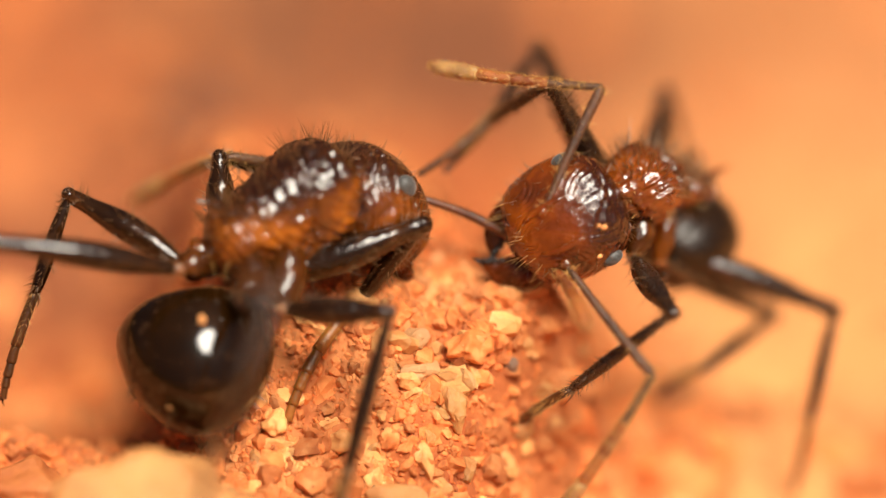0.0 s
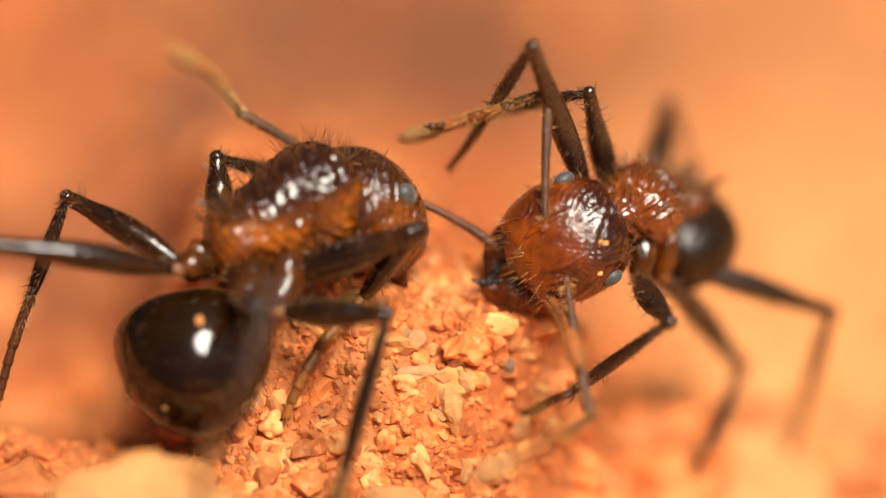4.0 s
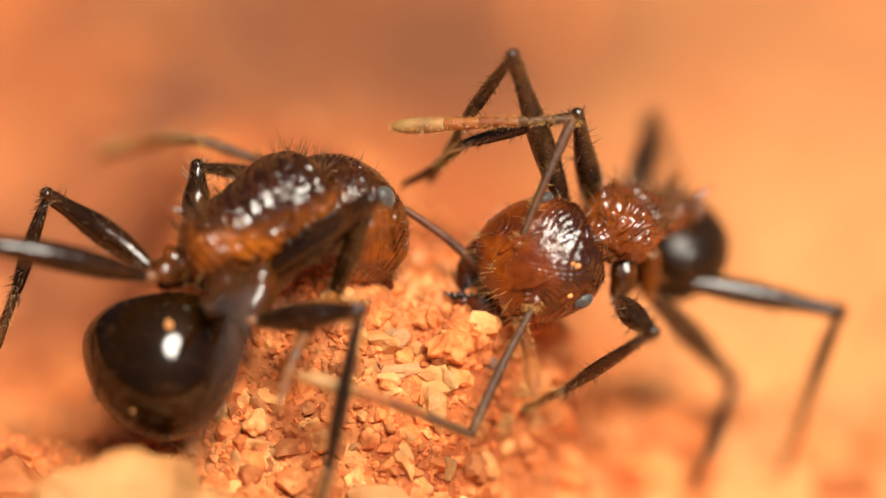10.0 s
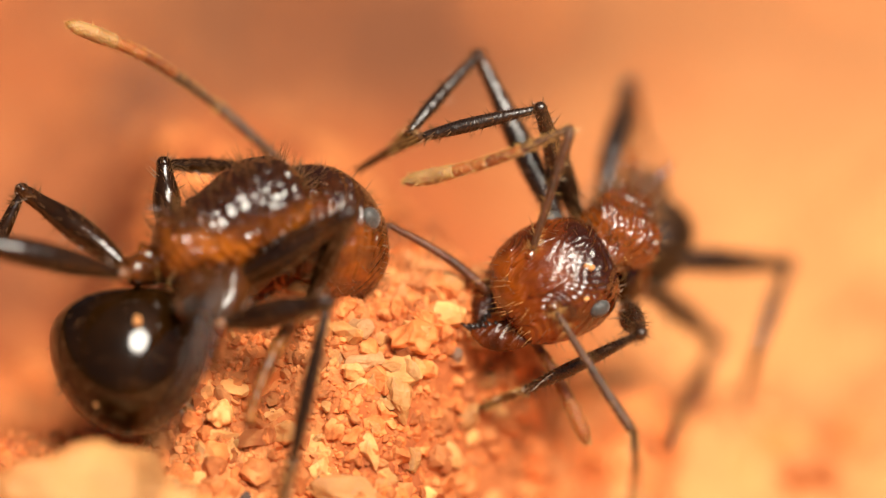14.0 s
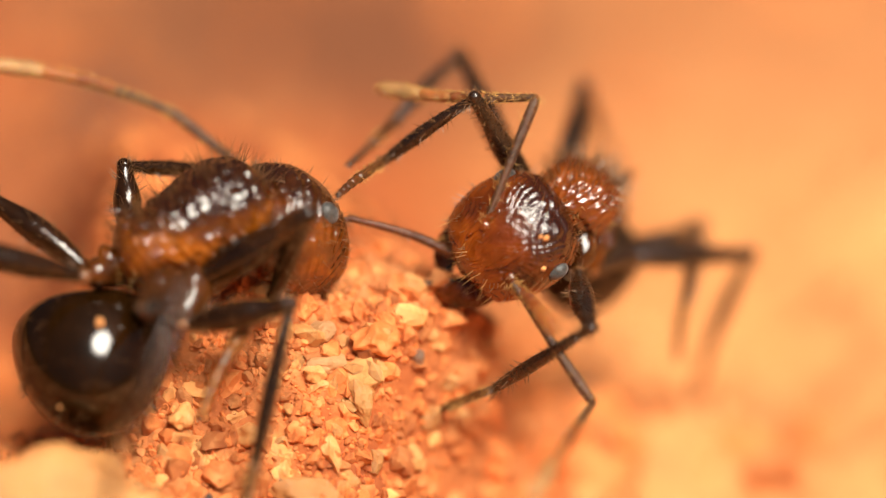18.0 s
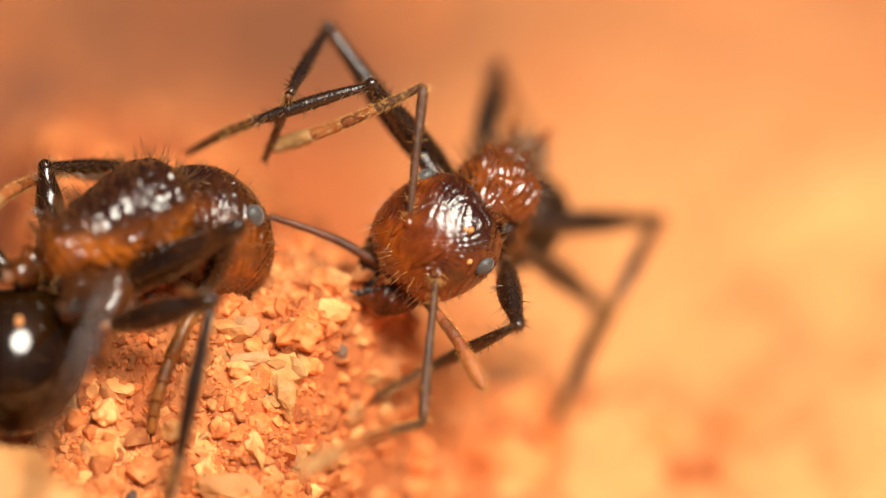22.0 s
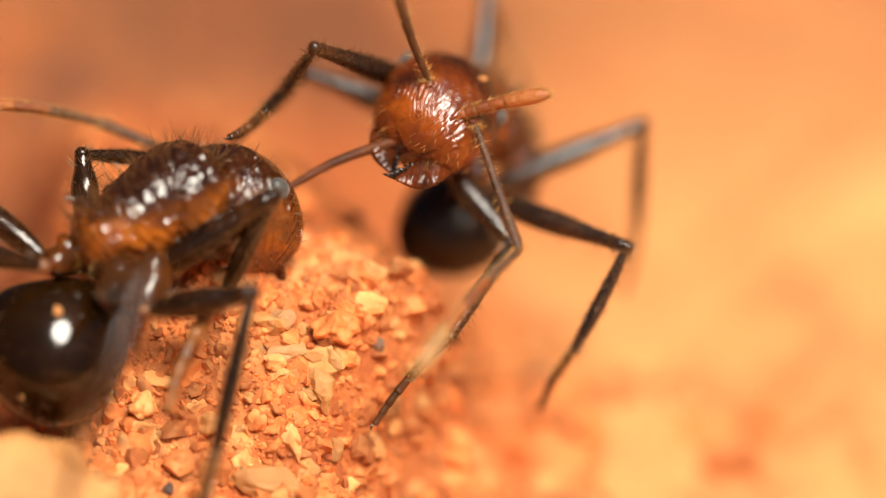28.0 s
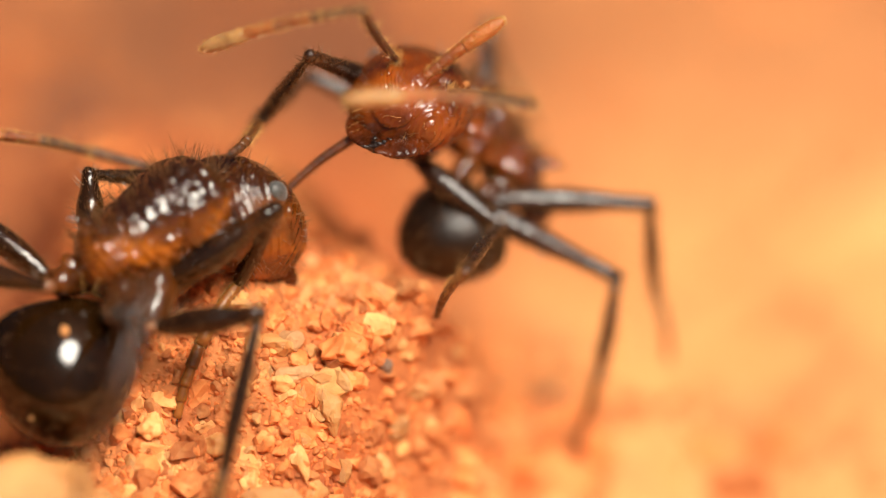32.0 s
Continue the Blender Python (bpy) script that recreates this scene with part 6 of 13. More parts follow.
        (31.5, (-0.979, 1.009, 0.188), (-2.283, 0.082, 0.183), (-2.82, 1.76, -0.764)),
        (32, (-0.985, 0.936, 0.219), (-2.405, 0.491, 0.807), (-2.32, 2.041, -0.454)),
    ])
    limb(right_ant_parts["right_foreleg"], [
        (0, (0.45, 0.62, -0.1), (2.286, -0.453, 0.636), (1.873, 0.595, 0.094), (1.833, 1.231, -0.611)),
        (1, (0.45, 0.62, -0.1), (2.258, -0.465, 0.685), (1.863, 0.586, 0.135), (1.835, 1.215, -0.576)),
        (2, (0.45, 0.62, -0.1), (2.268, -0.454, 0.677), (1.851, 0.6, 0.149), (1.815, 1.23, -0.561)),
        (3, (0.45, 0.62, -0.1), (2.276, -0.445, 0.671), (1.842, 0.612, 0.164), (1.799, 1.242, -0.546)),
        (3.5, (0.45, 0.62, -0.1), (0.878, 1.984, 1.637), (1.397, 1.499, 0.609), (1.744, 1.449, -0.274)),
        (3.75, (0.45, 0.62, -0.1), (0.953, 1.955, 1.64), (1.457, 1.483, 0.598), (1.803, 1.381, -0.281)),
        (4, (0.45, 0.62, -0.1), (1.02, 1.93, 1.638), (1.515, 1.468, 0.587), (1.858, 1.319, -0.286)),
        (4.25, (0.45, 0.62, -0.1), (1.095, 1.9, 1.634), (1.576, 1.448, 0.573), (1.913, 1.252, -0.293)),
        (4.5, (0.45, 0.62, -0.1), (1.172, 1.86, 1.633), (1.638, 1.424, 0.559), (1.966, 1.187, -0.301)),
        (4.75, (0.45, 0.62, -0.1), (1.246, 1.824, 1.626), (1.701, 1.399, 0.543), (1.409, 2.209, 0.143)),
        (5, (0.45, 0.62, -0.1), (1.32, 1.782, 1.619), (1.765, 1.371, 0.526), (1.445, 2.186, 0.156)),
        (5.25, (0.45, 0.62, -0.1), (1.405, 1.726, 1.611), (1.835, 1.331, 0.505), (1.489, 2.148, 0.164)),
        (5.5, (0.45, 0.62, -0.1), (1.488, 1.67, 1.598), (1.904, 1.289, 0.483), (2.174, 0.919, -0.35)),
        (6, (0.45, 0.62, -0.1), (1.706, 1.146, 1.691), (2.093, 0.994, 0.513), (1.628, 1.804, 0.34)),
        (6.5, (0.45, 0.62, -0.1), (1.57, 1.171, 1.772), (2.025, 0.993, 0.621), (1.638, 1.816, 0.349)),
        (7, (0.45, 0.62, -0.1), (1.442, 1.16, 1.846), (1.962, 0.97, 0.726), (1.677, 1.787, 0.334)),
        (7.5, (0.45, 0.62, -0.1), (1.386, 1.19, 1.865), (1.929, 0.975, 0.761), (1.658, 1.803, 0.383)),
        (8, (0.45, 0.62, -0.1), (1.332, 1.216, 1.882), (1.898, 0.977, 0.794), (1.642, 1.816, 0.429)),
        (8.5, (0.45, 0.62, -0.1), (1.249, 1.19, 1.925), (1.769, 1.199, 0.788), (2.129, 1.195, -0.092)),
        (9, (0.45, 0.62, -0.1), (1.163, 1.143, 1.969), (1.596, 1.436, 0.833), (2.015, 1.354, -0.015)),
        (9.5, (0.45, 0.62, -0.1), (1.066, 1.504, 1.875), (1.555, 1.524, 0.724), (1.944, 1.348, -0.124)),
        (10, (0.45, 0.62, -0.1), (1.088, 1.542, 1.851), (1.597, 1.443, 0.713), (1.949, 1.265, -0.151)),
        (10.5, (0.45, 0.62, -0.1), (1.215, 1.474, 1.836), (1.753, 1.267, 0.727), (1.433, 2.075, 0.343)),
        (11, (0.45, 0.62, -0.1), (1.397, 1.315, 1.819), (1.929, 1.056, 0.718), (2.137, 1.125, -0.206)),
        (11.5, (0.45, 0.62, -0.1), (1.631, 1.041, 1.769), (2.136, 0.829, 0.645), (1.95, 1.568, 0.078)),
        (12, (0.45, 0.62, -0.1), (1.401, 1.947, 1.448), (1.875, 1.473, 0.393), (2.051, 1.545, -0.538)),
        (12.5, (0.45, 0.62, -0.1), (1.913, 1.211, 1.504), (2.36, 0.633, 0.49), (2.384, 1.095, -0.34)),
        (13, (0.45, 0.62, -0.1), (2.157, 0.457, 1.356), (2.606, -0.205, 0.395), (2.647, 0.37, -0.36)),
        (13.5, (0.45, 0.62, -0.1), (2.158, -0.218, 1.1), (2.356, 1.015, 1.073), (2.576, 0.867, 0.161)),
        (14, (0.45, 0.62, -0.1), (2.091, -0.333, 1.109), (2.432, 0.754, 0.594), (2.68, 0.245, -0.169)),
        (14.5, (0.45, 0.62, -0.1), (2.114, -0.454, 0.968), (2.457, 0.477, 0.207), (2.507, 1.418, 0.324)),
        (15, (0.45, 0.62, -0.1), (2.105, -0.627, 0.776), (2.518, 0.088, -0.162), (2.535, 1.038, -0.183)),
        (15.5, (0.45, 0.62, -0.1), (2.112, -0.659, 0.715), (2.469, 0.083, -0.226), (2.484, 1.016, -0.404)),
        (15.75, (0.45, 0.62, -0.1), (2.107, -0.662, 0.721), (2.443, 0.115, -0.199), (2.463, 1.042, -0.404)),
        (16, (0.45, 0.62, -0.1), (2.101, -0.666, 0.727), (2.418, 0.14, -0.175), (2.442, 1.061, -0.407)),
        (16.25, (0.45, 0.62, -0.1), (2.096, -0.667, 0.734), (2.393, 0.163, -0.151), (2.423, 1.077, -0.411)),
        (16.5, (0.45, 0.62, -0.1), (2.092, -0.667, 0.742), (2.368, 0.185, -0.129), (2.403, 1.09, -0.416)),
        (16.75, (0.45, 0.62, -0.1), (2.087, -0.669, 0.749), (2.344, 0.205, -0.107), (2.384, 1.101, -0.421)),
        (17, (0.45, 0.62, -0.1), (2.083, -0.669, 0.757), (2.32, 0.222, -0.087), (2.366, 1.108, -0.426)),
        (17.25, (0.45, 0.62, -0.1), (2.078, -0.669, 0.766), (2.297, 0.238, -0.066), (2.348, 1.113, -0.432)),
        (17.5, (0.45, 0.62, -0.1), (2.074, -0.668, 0.775), (2.273, 0.253, -0.046), (2.33, 1.117, -0.436)),
        (18, (0.45, 0.62, -0.1), (2.067, -0.665, 0.793), (2.226, 0.284, -0.005), (2.295, 1.123, -0.445)),
        (18.5, (0.45, 0.62, -0.1), (2.13, -0.56, 0.821), (2.246, 0.462, 0.111), (2.282, 1.316, -0.305)),
        (19, (0.45, 0.62, -0.1), (2.188, -0.437, 0.862), (2.262, 0.646, 0.242), (2.266, 1.511, -0.15)),
        (19.5, (0.45, 0.62, -0.1), (2.262, -0.085, 1.032), (2.345, 0.88, 0.242), (2.617, 0.372, -0.513)),
        (20, (0.45, 0.62, -0.1), (2.242, 0.298, 1.222), (2.438, 1.071, 0.259), (2.619, 0.512, -0.487)),
        (20.5, (0.45, 0.62, -0.1), (2.27, 0.052, 1.095), (2.521, 1.027, 0.355), (2.6, 0.524, -0.447)),
        (21, (0.45, 0.62, -0.1), (2.274, -0.202, 0.93), (2.637, 0.868, 0.395), (2.618, 0.448, -0.458)),
        (21.5, (0.45, 0.62, -0.1), (2.312, -0.046, 0.974), (2.624, -0.236, -0.222), (2.527, 0.689, -0.412)),
        (22, (0.45, 0.62, -0.1), (2.346, -0.107, 0.87), (2.341, 1.103, 0.556), (2.415, 0.933, -0.376)),
        (22.5, (0.45, 0.62, -0.1), (2.33, -0.178, 0.844), (2.345, 0.981, 0.376), (2.518, 0.671, -0.505)),
        (23, (0.45, 0.62, -0.1), (2.313, -0.238, 0.824), (2.356, 0.834, 0.183), (2.625, 0.423, -0.63)),
        (23.5, (0.45, 0.62, -0.1), (2.332, -0.283, 0.74), (2.299, 0.791, 0.1), (2.545, 0.405, -0.732)),
        (24, (0.45, 0.62, -0.1), (2.351, -0.3, 0.676), (2.242, 0.769, 0.038), (2.46, 0.411, -0.814)),
        (24.5, (0.45, 0.62, -0.1), (2.272, -0.464, 0.654), (2.292, 0.658, 0.103), (2.384, 0.431, -0.815)),
        (25, (0.45, 0.62, -0.1), (2.182, -0.61, 0.642), (2.346, 0.537, 0.173), (2.349, 0.578, -0.776)),
        (25.5, (0.45, 0.62, -0.1), (2.135, -0.815, 0.305), (2.284, 0.312, -0.214), (2.319, 0.984, -0.885)),
        (25.75, (0.45, 0.62, -0.1), (2.208, -0.747, 0.223), (2.257, 0.343, -0.387), (2.243, 0.998, -1.075)),
        (26, (0.45, 0.62, -0.1), (1.793, 2.319, 0.511), (2.034, 1.508, -0.409), (2.138, 1.076, -1.249)),
        (26.25, (0.45, 0.62, -0.1), (1.582, 2.537, 0.228), (1.858, 1.673, -0.633), (2.003, 1.16, -1.419)),
        (26.5, (0.45, 0.62, -0.1), (1.32, 2.694, -0.036), (1.646, 1.798, -0.844), (1.846, 1.23, -1.579)),
        (26.75, (0.45, 0.62, -0.1), (1.014, 2.792, -0.264), (1.404, 1.884, -1.03), (1.672, 1.29, -1.721)),
        (27, (0.45, 0.62, -0.1), (0.672, 2.832, -0.449), (1.14, 1.935, -1.183), (1.488, 1.344, -1.841)),
        (27.25, (0.45, 0.62, -0.1), (0.304, 2.812, -0.586), (0.864, 1.953, -1.3), (1.299, 1.396, -1.935)),
        (27.5, (0.45, 0.62, -0.1), (-0.085, 2.728, -0.677), (0.581, 1.939, -1.381), (1.109, 1.451, -2.003)),
        (28, (0.45, 0.62, -0.1), (-0.05, 2.692, -0.82), (0.641, 1.897, -1.493), (0.152, 2.422, -2.116)),
        (28.5, (0.45, 0.62, -0.1), (-0.08, 2.704, -0.763), (0.591, 1.979, -1.529), (1.216, 1.465, -2.027)),
        (29, (0.45, 0.62, -0.1), (-0.11, 2.713, -0.706), (0.529, 2.068, -1.565), (1.17, 1.501, -1.978)),
        (29.5, (0.45, 0.62, -0.1), (-0.187, 2.684, -0.731), (0.47, 2.082, -1.608), (1.118, 1.511, -2.004)),
        (30, (0.45, 0.62, -0.1), (-0.264, 2.65, -0.756), (0.41, 2.096, -1.651), (1.064, 1.521, -2.031)),
        (30.5, (0.45, 0.62, -0.1), (-0.503, 2.56, -0.724), (0.193, 2.072, -1.64), (0.884, 1.576, -2.063)),
        (31, (0.45, 0.62, -0.1), (-0.748, 2.432, -0.688), (-0.027, 2.022, -1.624), (0.696, 1.621, -2.091)),
        (31.5, (0.45, 0.62, -0.1), (-0.859, 2.389, -0.568), (-0.112, 2.05, -1.511), (0.635, 1.724, -1.999)),
        (32, (0.45, 0.62, -0.1), (-0.996, 2.308, -0.447), (-0.218, 2.065, -1.394), (0.552, 1.836, -1.901)),
    ])
    limb(right_ant_parts["right_midleg"], [
        (0, (0.42, 0.1, -0.25), (0.939, 1.362, 0.846), (1.777, 0.832, 0.006), (1.864, 1.645, -0.653)),
        (1, (0.42, 0.1, -0.25), (0.948, 1.362, 0.841), (1.769, 0.84, -0.021), (1.842, 1.661, -0.672)),
        (2, (0.42, 0.1, -0.25), (0.946, 1.349, 0.857), (1.774, 0.83, -0.001), (1.859, 1.647, -0.655)),
        (3, (0.42, 0.1, -0.25), (0.955, 1.333, 0.871), (1.787, 0.813, 0.019), (1.887, 1.624, -0.64)),
        (3.5, (0.42, 0.1, -0.25), (0.831, 1.145, 1.092), (1.776, 0.784, 0.276), (1.92, 1.752, -0.105)),
        (3.75, (0.42, 0.1, -0.25), (0.739, 1.123, 1.133), (1.738, 0.821, 0.359), (1.916, 1.816, 0.075)),
        (4, (0.42, 0.1, -0.25), (0.652, 1.094, 1.172), (1.702, 0.857, 0.442), (1.92, 1.867, 0.251)),
        (4.25, (0.42, 0.1, -0.25), (0.569, 1.058, 1.207), (1.664, 0.896, 0.526), (1.929, 1.907, 0.423)),
        (4.5, (0.42, 0.1, -0.25), (0.489, 1.017, 1.239), (1.625, 0.938, 0.613), (1.943, 1.939, 0.593)),
        (4.75, (0.42, 0.1, -0.25), (0.411, 0.97, 1.268), (1.582, 0.989, 0.703), (1.959, 1.967, 0.762)),
        (5, (0.42, 0.1, -0.25), (0.337, 0.919, 1.295), (1.532, 1.053, 0.8), (1.974, 1.996, 0.933)),
        (5.25, (0.42, 0.1, -0.25), (0.265, 0.861, 1.318), (1.466, 1.147, 0.91), (1.98, 2.04, 1.111)),
        (5.5, (0.42, 0.1, -0.25), (0.196, 0.799, 1.339), (1.342, 1.352, 1.07), (2.387, 1.343, 0.965)),
        (6, (0.42, 0.1, -0.25), (0.934, 0.77, 1.283), (1.987, 1.051, 0.574), (2.232, 2.049, 0.362)),
        (6.5, (0.42, 0.1, -0.25), (0.75, 0.723, 1.352), (1.813, 0.939, 0.635), (1.939, 1.963, 0.439)),
        (7, (0.42, 0.1, -0.25), (0.576, 0.641, 1.407), (1.645, 0.813, 0.687), (1.658, 1.847, 0.502)),
        (7.5, (0.42, 0.1, -0.25), (0.6, 0.709, 1.381), (1.631, 1.137, 0.715), (1.588, 2.179, 0.597)),
        (8, (0.42, 0.1, -0.25), (0.625, 0.773, 1.352), (1.495, 1.602, 0.858), (2.171, 1.645, 0.055)),
        (8.5, (0.42, 0.1, -0.25), (0.56, 0.796, 1.35), (1.448, 1.573, 0.804), (2.112, 1.649, -0.005)),
        (9, (0.42, 0.1, -0.25), (0.489, 0.803, 1.351), (1.38, 1.55, 0.77), (2.036, 1.686, -0.038)),
        (9.5, (0.42, 0.1, -0.25), (0.489, 0.947, 1.28), (1.404, 1.587, 0.615), (2.057, 1.599, -0.208)),
        (10, (0.42, 0.1, -0.25), (0.519, 0.928, 1.288), (1.448, 1.528, 0.605), (2.1, 1.492, -0.217)),
        (10.5, (0.42, 0.1, -0.25), (0.165, 0.747, 1.356), (1.215, 1.463, 1.08), (2.183, 1.329, 0.695)),
        (11, (0.42, 0.1, -0.25), (-0.128, 0.479, 1.368), (1.028, 1.073, 1.397), (1.977, 1.379, 1.726)),
        (11.5, (0.42, 0.1, -0.25), (0.614, 0.997, 1.24), (1.679, 1.051, 0.497), (1.65, 2.099, 0.437)),
        (12, (0.42, 0.1, -0.25), (1.42, 1.155, 0.725), (1.66, 2.309, 0.177), (2.241, 1.807, -0.54)),
        (12.5, (0.42, 0.1, -0.25), (-0.003, 0.776, 1.308), (1.221, 1.191, 1.172), (2.229, 1.485, 1.183)),
        (13, (0.42, 0.1, -0.25), (0.074, 0.456, 1.428), (1.36, 0.641, 1.402), (2.4, 0.783, 1.395)),
        (13.5, (0.42, 0.1, -0.25), (1.865, 0.081, 0.737), (2.733, 1.026, 0.524), (3.386, 0.692, -0.228)),
        (14, (0.42, 0.1, -0.25), (1.2, 0.45, 1.277), (2.273, 0.852, 0.663), (2.848, 0.636, -0.188)),
        (14.5, (0.42, 0.1, -0.25), (1.355, 0.697, 1.103), (2.269, 0.688, 0.179), (2.531, 1.705, 0.206)),
        (15, (0.42, 0.1, -0.25), (1.513, 0.872, 0.877), (2.222, 0.585, -0.175), (2.348, 1.628, -0.166)),
        (15.5, (0.42, 0.1, -0.25), (1.43, 1.123, 0.748), (2.153, 0.764, -0.272), (2.258, 1.799, -0.413)),
        (15.75, (0.42, 0.1, -0.25), (1.41, 1.139, 0.751), (2.136, 0.797, -0.271), (2.237, 1.829, -0.432)),
        (16, (0.42, 0.1, -0.25), (1.39, 1.154, 0.755), (2.119, 0.829, -0.271), (2.215, 1.859, -0.451)),
        (16.25, (0.42, 0.1, -0.25), (1.37, 1.168, 0.759), (2.102, 0.862, -0.27), (2.193, 1.889, -0.47)),
        (16.5, (0.42, 0.1, -0.25), (1.35, 1.182, 0.764), (2.083, 0.895, -0.271), (2.17, 1.919, -0.488)),
        (16.75, (0.42, 0.1, -0.25), (1.33, 1.194, 0.769), (2.064, 0.929, -0.271), (2.146, 1.949, -0.506)),
        (17, (0.42, 0.1, -0.25), (1.31, 1.205, 0.774), (2.045, 0.963, -0.271), (2.122, 1.979, -0.523)),
        (17.25, (0.42, 0.1, -0.25), (1.291, 1.214, 0.78), (2.025, 0.998, -0.271), (2.097, 2.01, -0.54)),
        (17.5, (0.42, 0.1, -0.25), (1.272, 1.223, 0.787), (2.004, 1.033, -0.271), (2.071, 2.041, -0.556)),
        (18, (0.42, 0.1, -0.25), (1.235, 1.237, 0.802), (1.96, 1.107, -0.27), (2.017, 2.107, -0.585)),
        (18.5, (0.42, 0.1, -0.25), (1.276, 1.108, 0.896), (2.098, 0.654, -0.004), (2.237, 1.584, -0.47)),
        (19, (0.42, 0.1, -0.25), (1.321, 0.957, 0.982), (2.199, 0.31, 0.273), (2.441, 1.106, -0.368)),
        (19.5, (0.42, 0.1, -0.25), (1.1, 1.083, 1.029), (2.048, 0.536, 0.327), (2.341, 1.433, -0.133)),
        (20, (0.42, 0.1, -0.25), (-0.329, 0.552, 1.266), (0.866, 0.056, 1.14), (1.678, 0.636, 1.466)),
        (20.5, (0.42, 0.1, -0.25), (0.525, 0.96, 1.271), (1.786, 0.904, 0.96), (2.365, 1.299, 0.179)),
        (21, (0.42, 0.1, -0.25), (-0.018, 0.456, 1.406), (0.852, -0.411, 0.981), (1.747, 0.026, 1.312)),
        (21.5, (0.42, 0.1, -0.25), (1.826, 0.68, 0.615), (2.738, 0.278, -0.22), (3.174, 1.231, -0.278)),
        (22, (0.42, 0.1, -0.25), (1.571, 0.797, 0.868), (2.586, 1.186, 0.154), (3.227, 0.927, -0.636)),
        (22.5, (0.42, 0.1, -0.25), (1.206, 0.833, 1.131), (2.197, 1.023, 0.311), (2.872, 0.914, -0.486)),
        (23, (0.42, 0.1, -0.25), (0.864, 0.723, 1.324), (1.773, 0.6, 0.403), (2.451, 1.158, -0.174)),
        (23.5, (0.42, 0.1, -0.25), (0.909, 0.786, 1.284), (1.838, 0.647, 0.385), (2.426, 1.365, -0.105)),
        (24, (0.42, 0.1, -0.25), (0.955, 0.84, 1.243), (1.903, 0.691, 0.366), (2.384, 1.526, -0.05)),
        (24.5, (0.42, 0.1, -0.25), (1.517, 0.601, 1.018), (2.201, 0.077, 0.045), (2.685, 0.884, -0.42)),
        (25, (0.42, 0.1, -0.25), (1.92, -0.028, 0.642), (2.343, 1.185, 0.443), (2.85, 0.966, -0.45)),
        (25.5, (0.42, 0.1, -0.25), (1.97, 0.411, 0.501), (2.26, 1.636, 0.179), (2.729, 1.245, -0.675)),
        (25.75, (0.42, 0.1, -0.25), (1.954, 0.693, 0.348), (2.137, 1.905, -0.084), (2.584, 1.419, -0.901)),
        (26, (0.42, 0.1, -0.25), (1.9, 0.938, 0.162), (1.962, 2.126, -0.363), (2.4, 1.564, -1.135)),
        (26.25, (0.42, 0.1, -0.25), (1.807, 1.147, -0.04), (1.735, 2.299, -0.639), (2.177, 1.68, -1.363)),
        (26.5, (0.42, 0.1, -0.25), (1.676, 1.319, -0.243), (1.461, 2.423, -0.894), (1.921, 1.766, -1.572)),
        (26.75, (0.42, 0.1, -0.25), (1.513, 1.454, -0.433), (1.146, 2.498, -1.116), (1.64, 1.823, -1.751)),
        (27, (0.42, 0.1, -0.25), (1.325, 1.556, -0.601), (0.802, 2.523, -1.296), (1.345, 1.852, -1.894)),
        (27.25, (0.42, 0.1, -0.25), (1.119, 1.628, -0.74), (0.44, 2.496, -1.43), (1.047, 1.853, -1.996)),
        (27.5, (0.42, 0.1, -0.25), (0.904, 1.671, -0.85), (0.073, 2.412, -1.52), (0.757, 1.829, -2.062)),
        (28, (0.42, 0.1, -0.25), (1.069, 1.539, -1.005), (0.228, 2.281, -1.662), (0.931, 1.656, -2.128)),
        (28.5, (0.42, 0.1, -0.25), (1.039, 1.572, -0.967), (0.202, 2.323, -1.619), (0.916, 1.689, -2.056)),
        (29, (0.42, 0.1, -0.25), (1.01, 1.602, -0.928), (0.177, 2.361, -1.576), (0.903, 1.721, -1.985)),
        (29.5, (0.42, 0.1, -0.25), (1.034, 1.585, -0.943), (0.186, 2.306, -1.614), (-0.588, 2.875, -2.04)),
        (30, (0.42, 0.1, -0.25), (1.071, 1.562, -0.959), (0.209, 2.243, -1.654), (-0.602, 2.77, -2.062)),
        (30.5, (0.42, 0.1, -0.25), (0.868, 1.637, -0.957), (-0.07, 2.228, -1.636), (-0.929, 2.679, -2.037)),
        (31, (0.42, 0.1, -0.25), (0.676, 1.683, -0.951), (-0.336, 2.162, -1.611), (-1.242, 2.519, -2.005)),
        (31.5, (0.42, 0.1, -0.25), (0.795, 1.694, -0.868), (-0.262, 2.09, -1.513), (-1.193, 2.404, -1.885)),
        (32, (0.42, 0.1, -0.25), (0.635, 1.764, -0.747), (-0.44, 2.097, -1.398), (-1.399, 2.343, -1.748)),
    ])
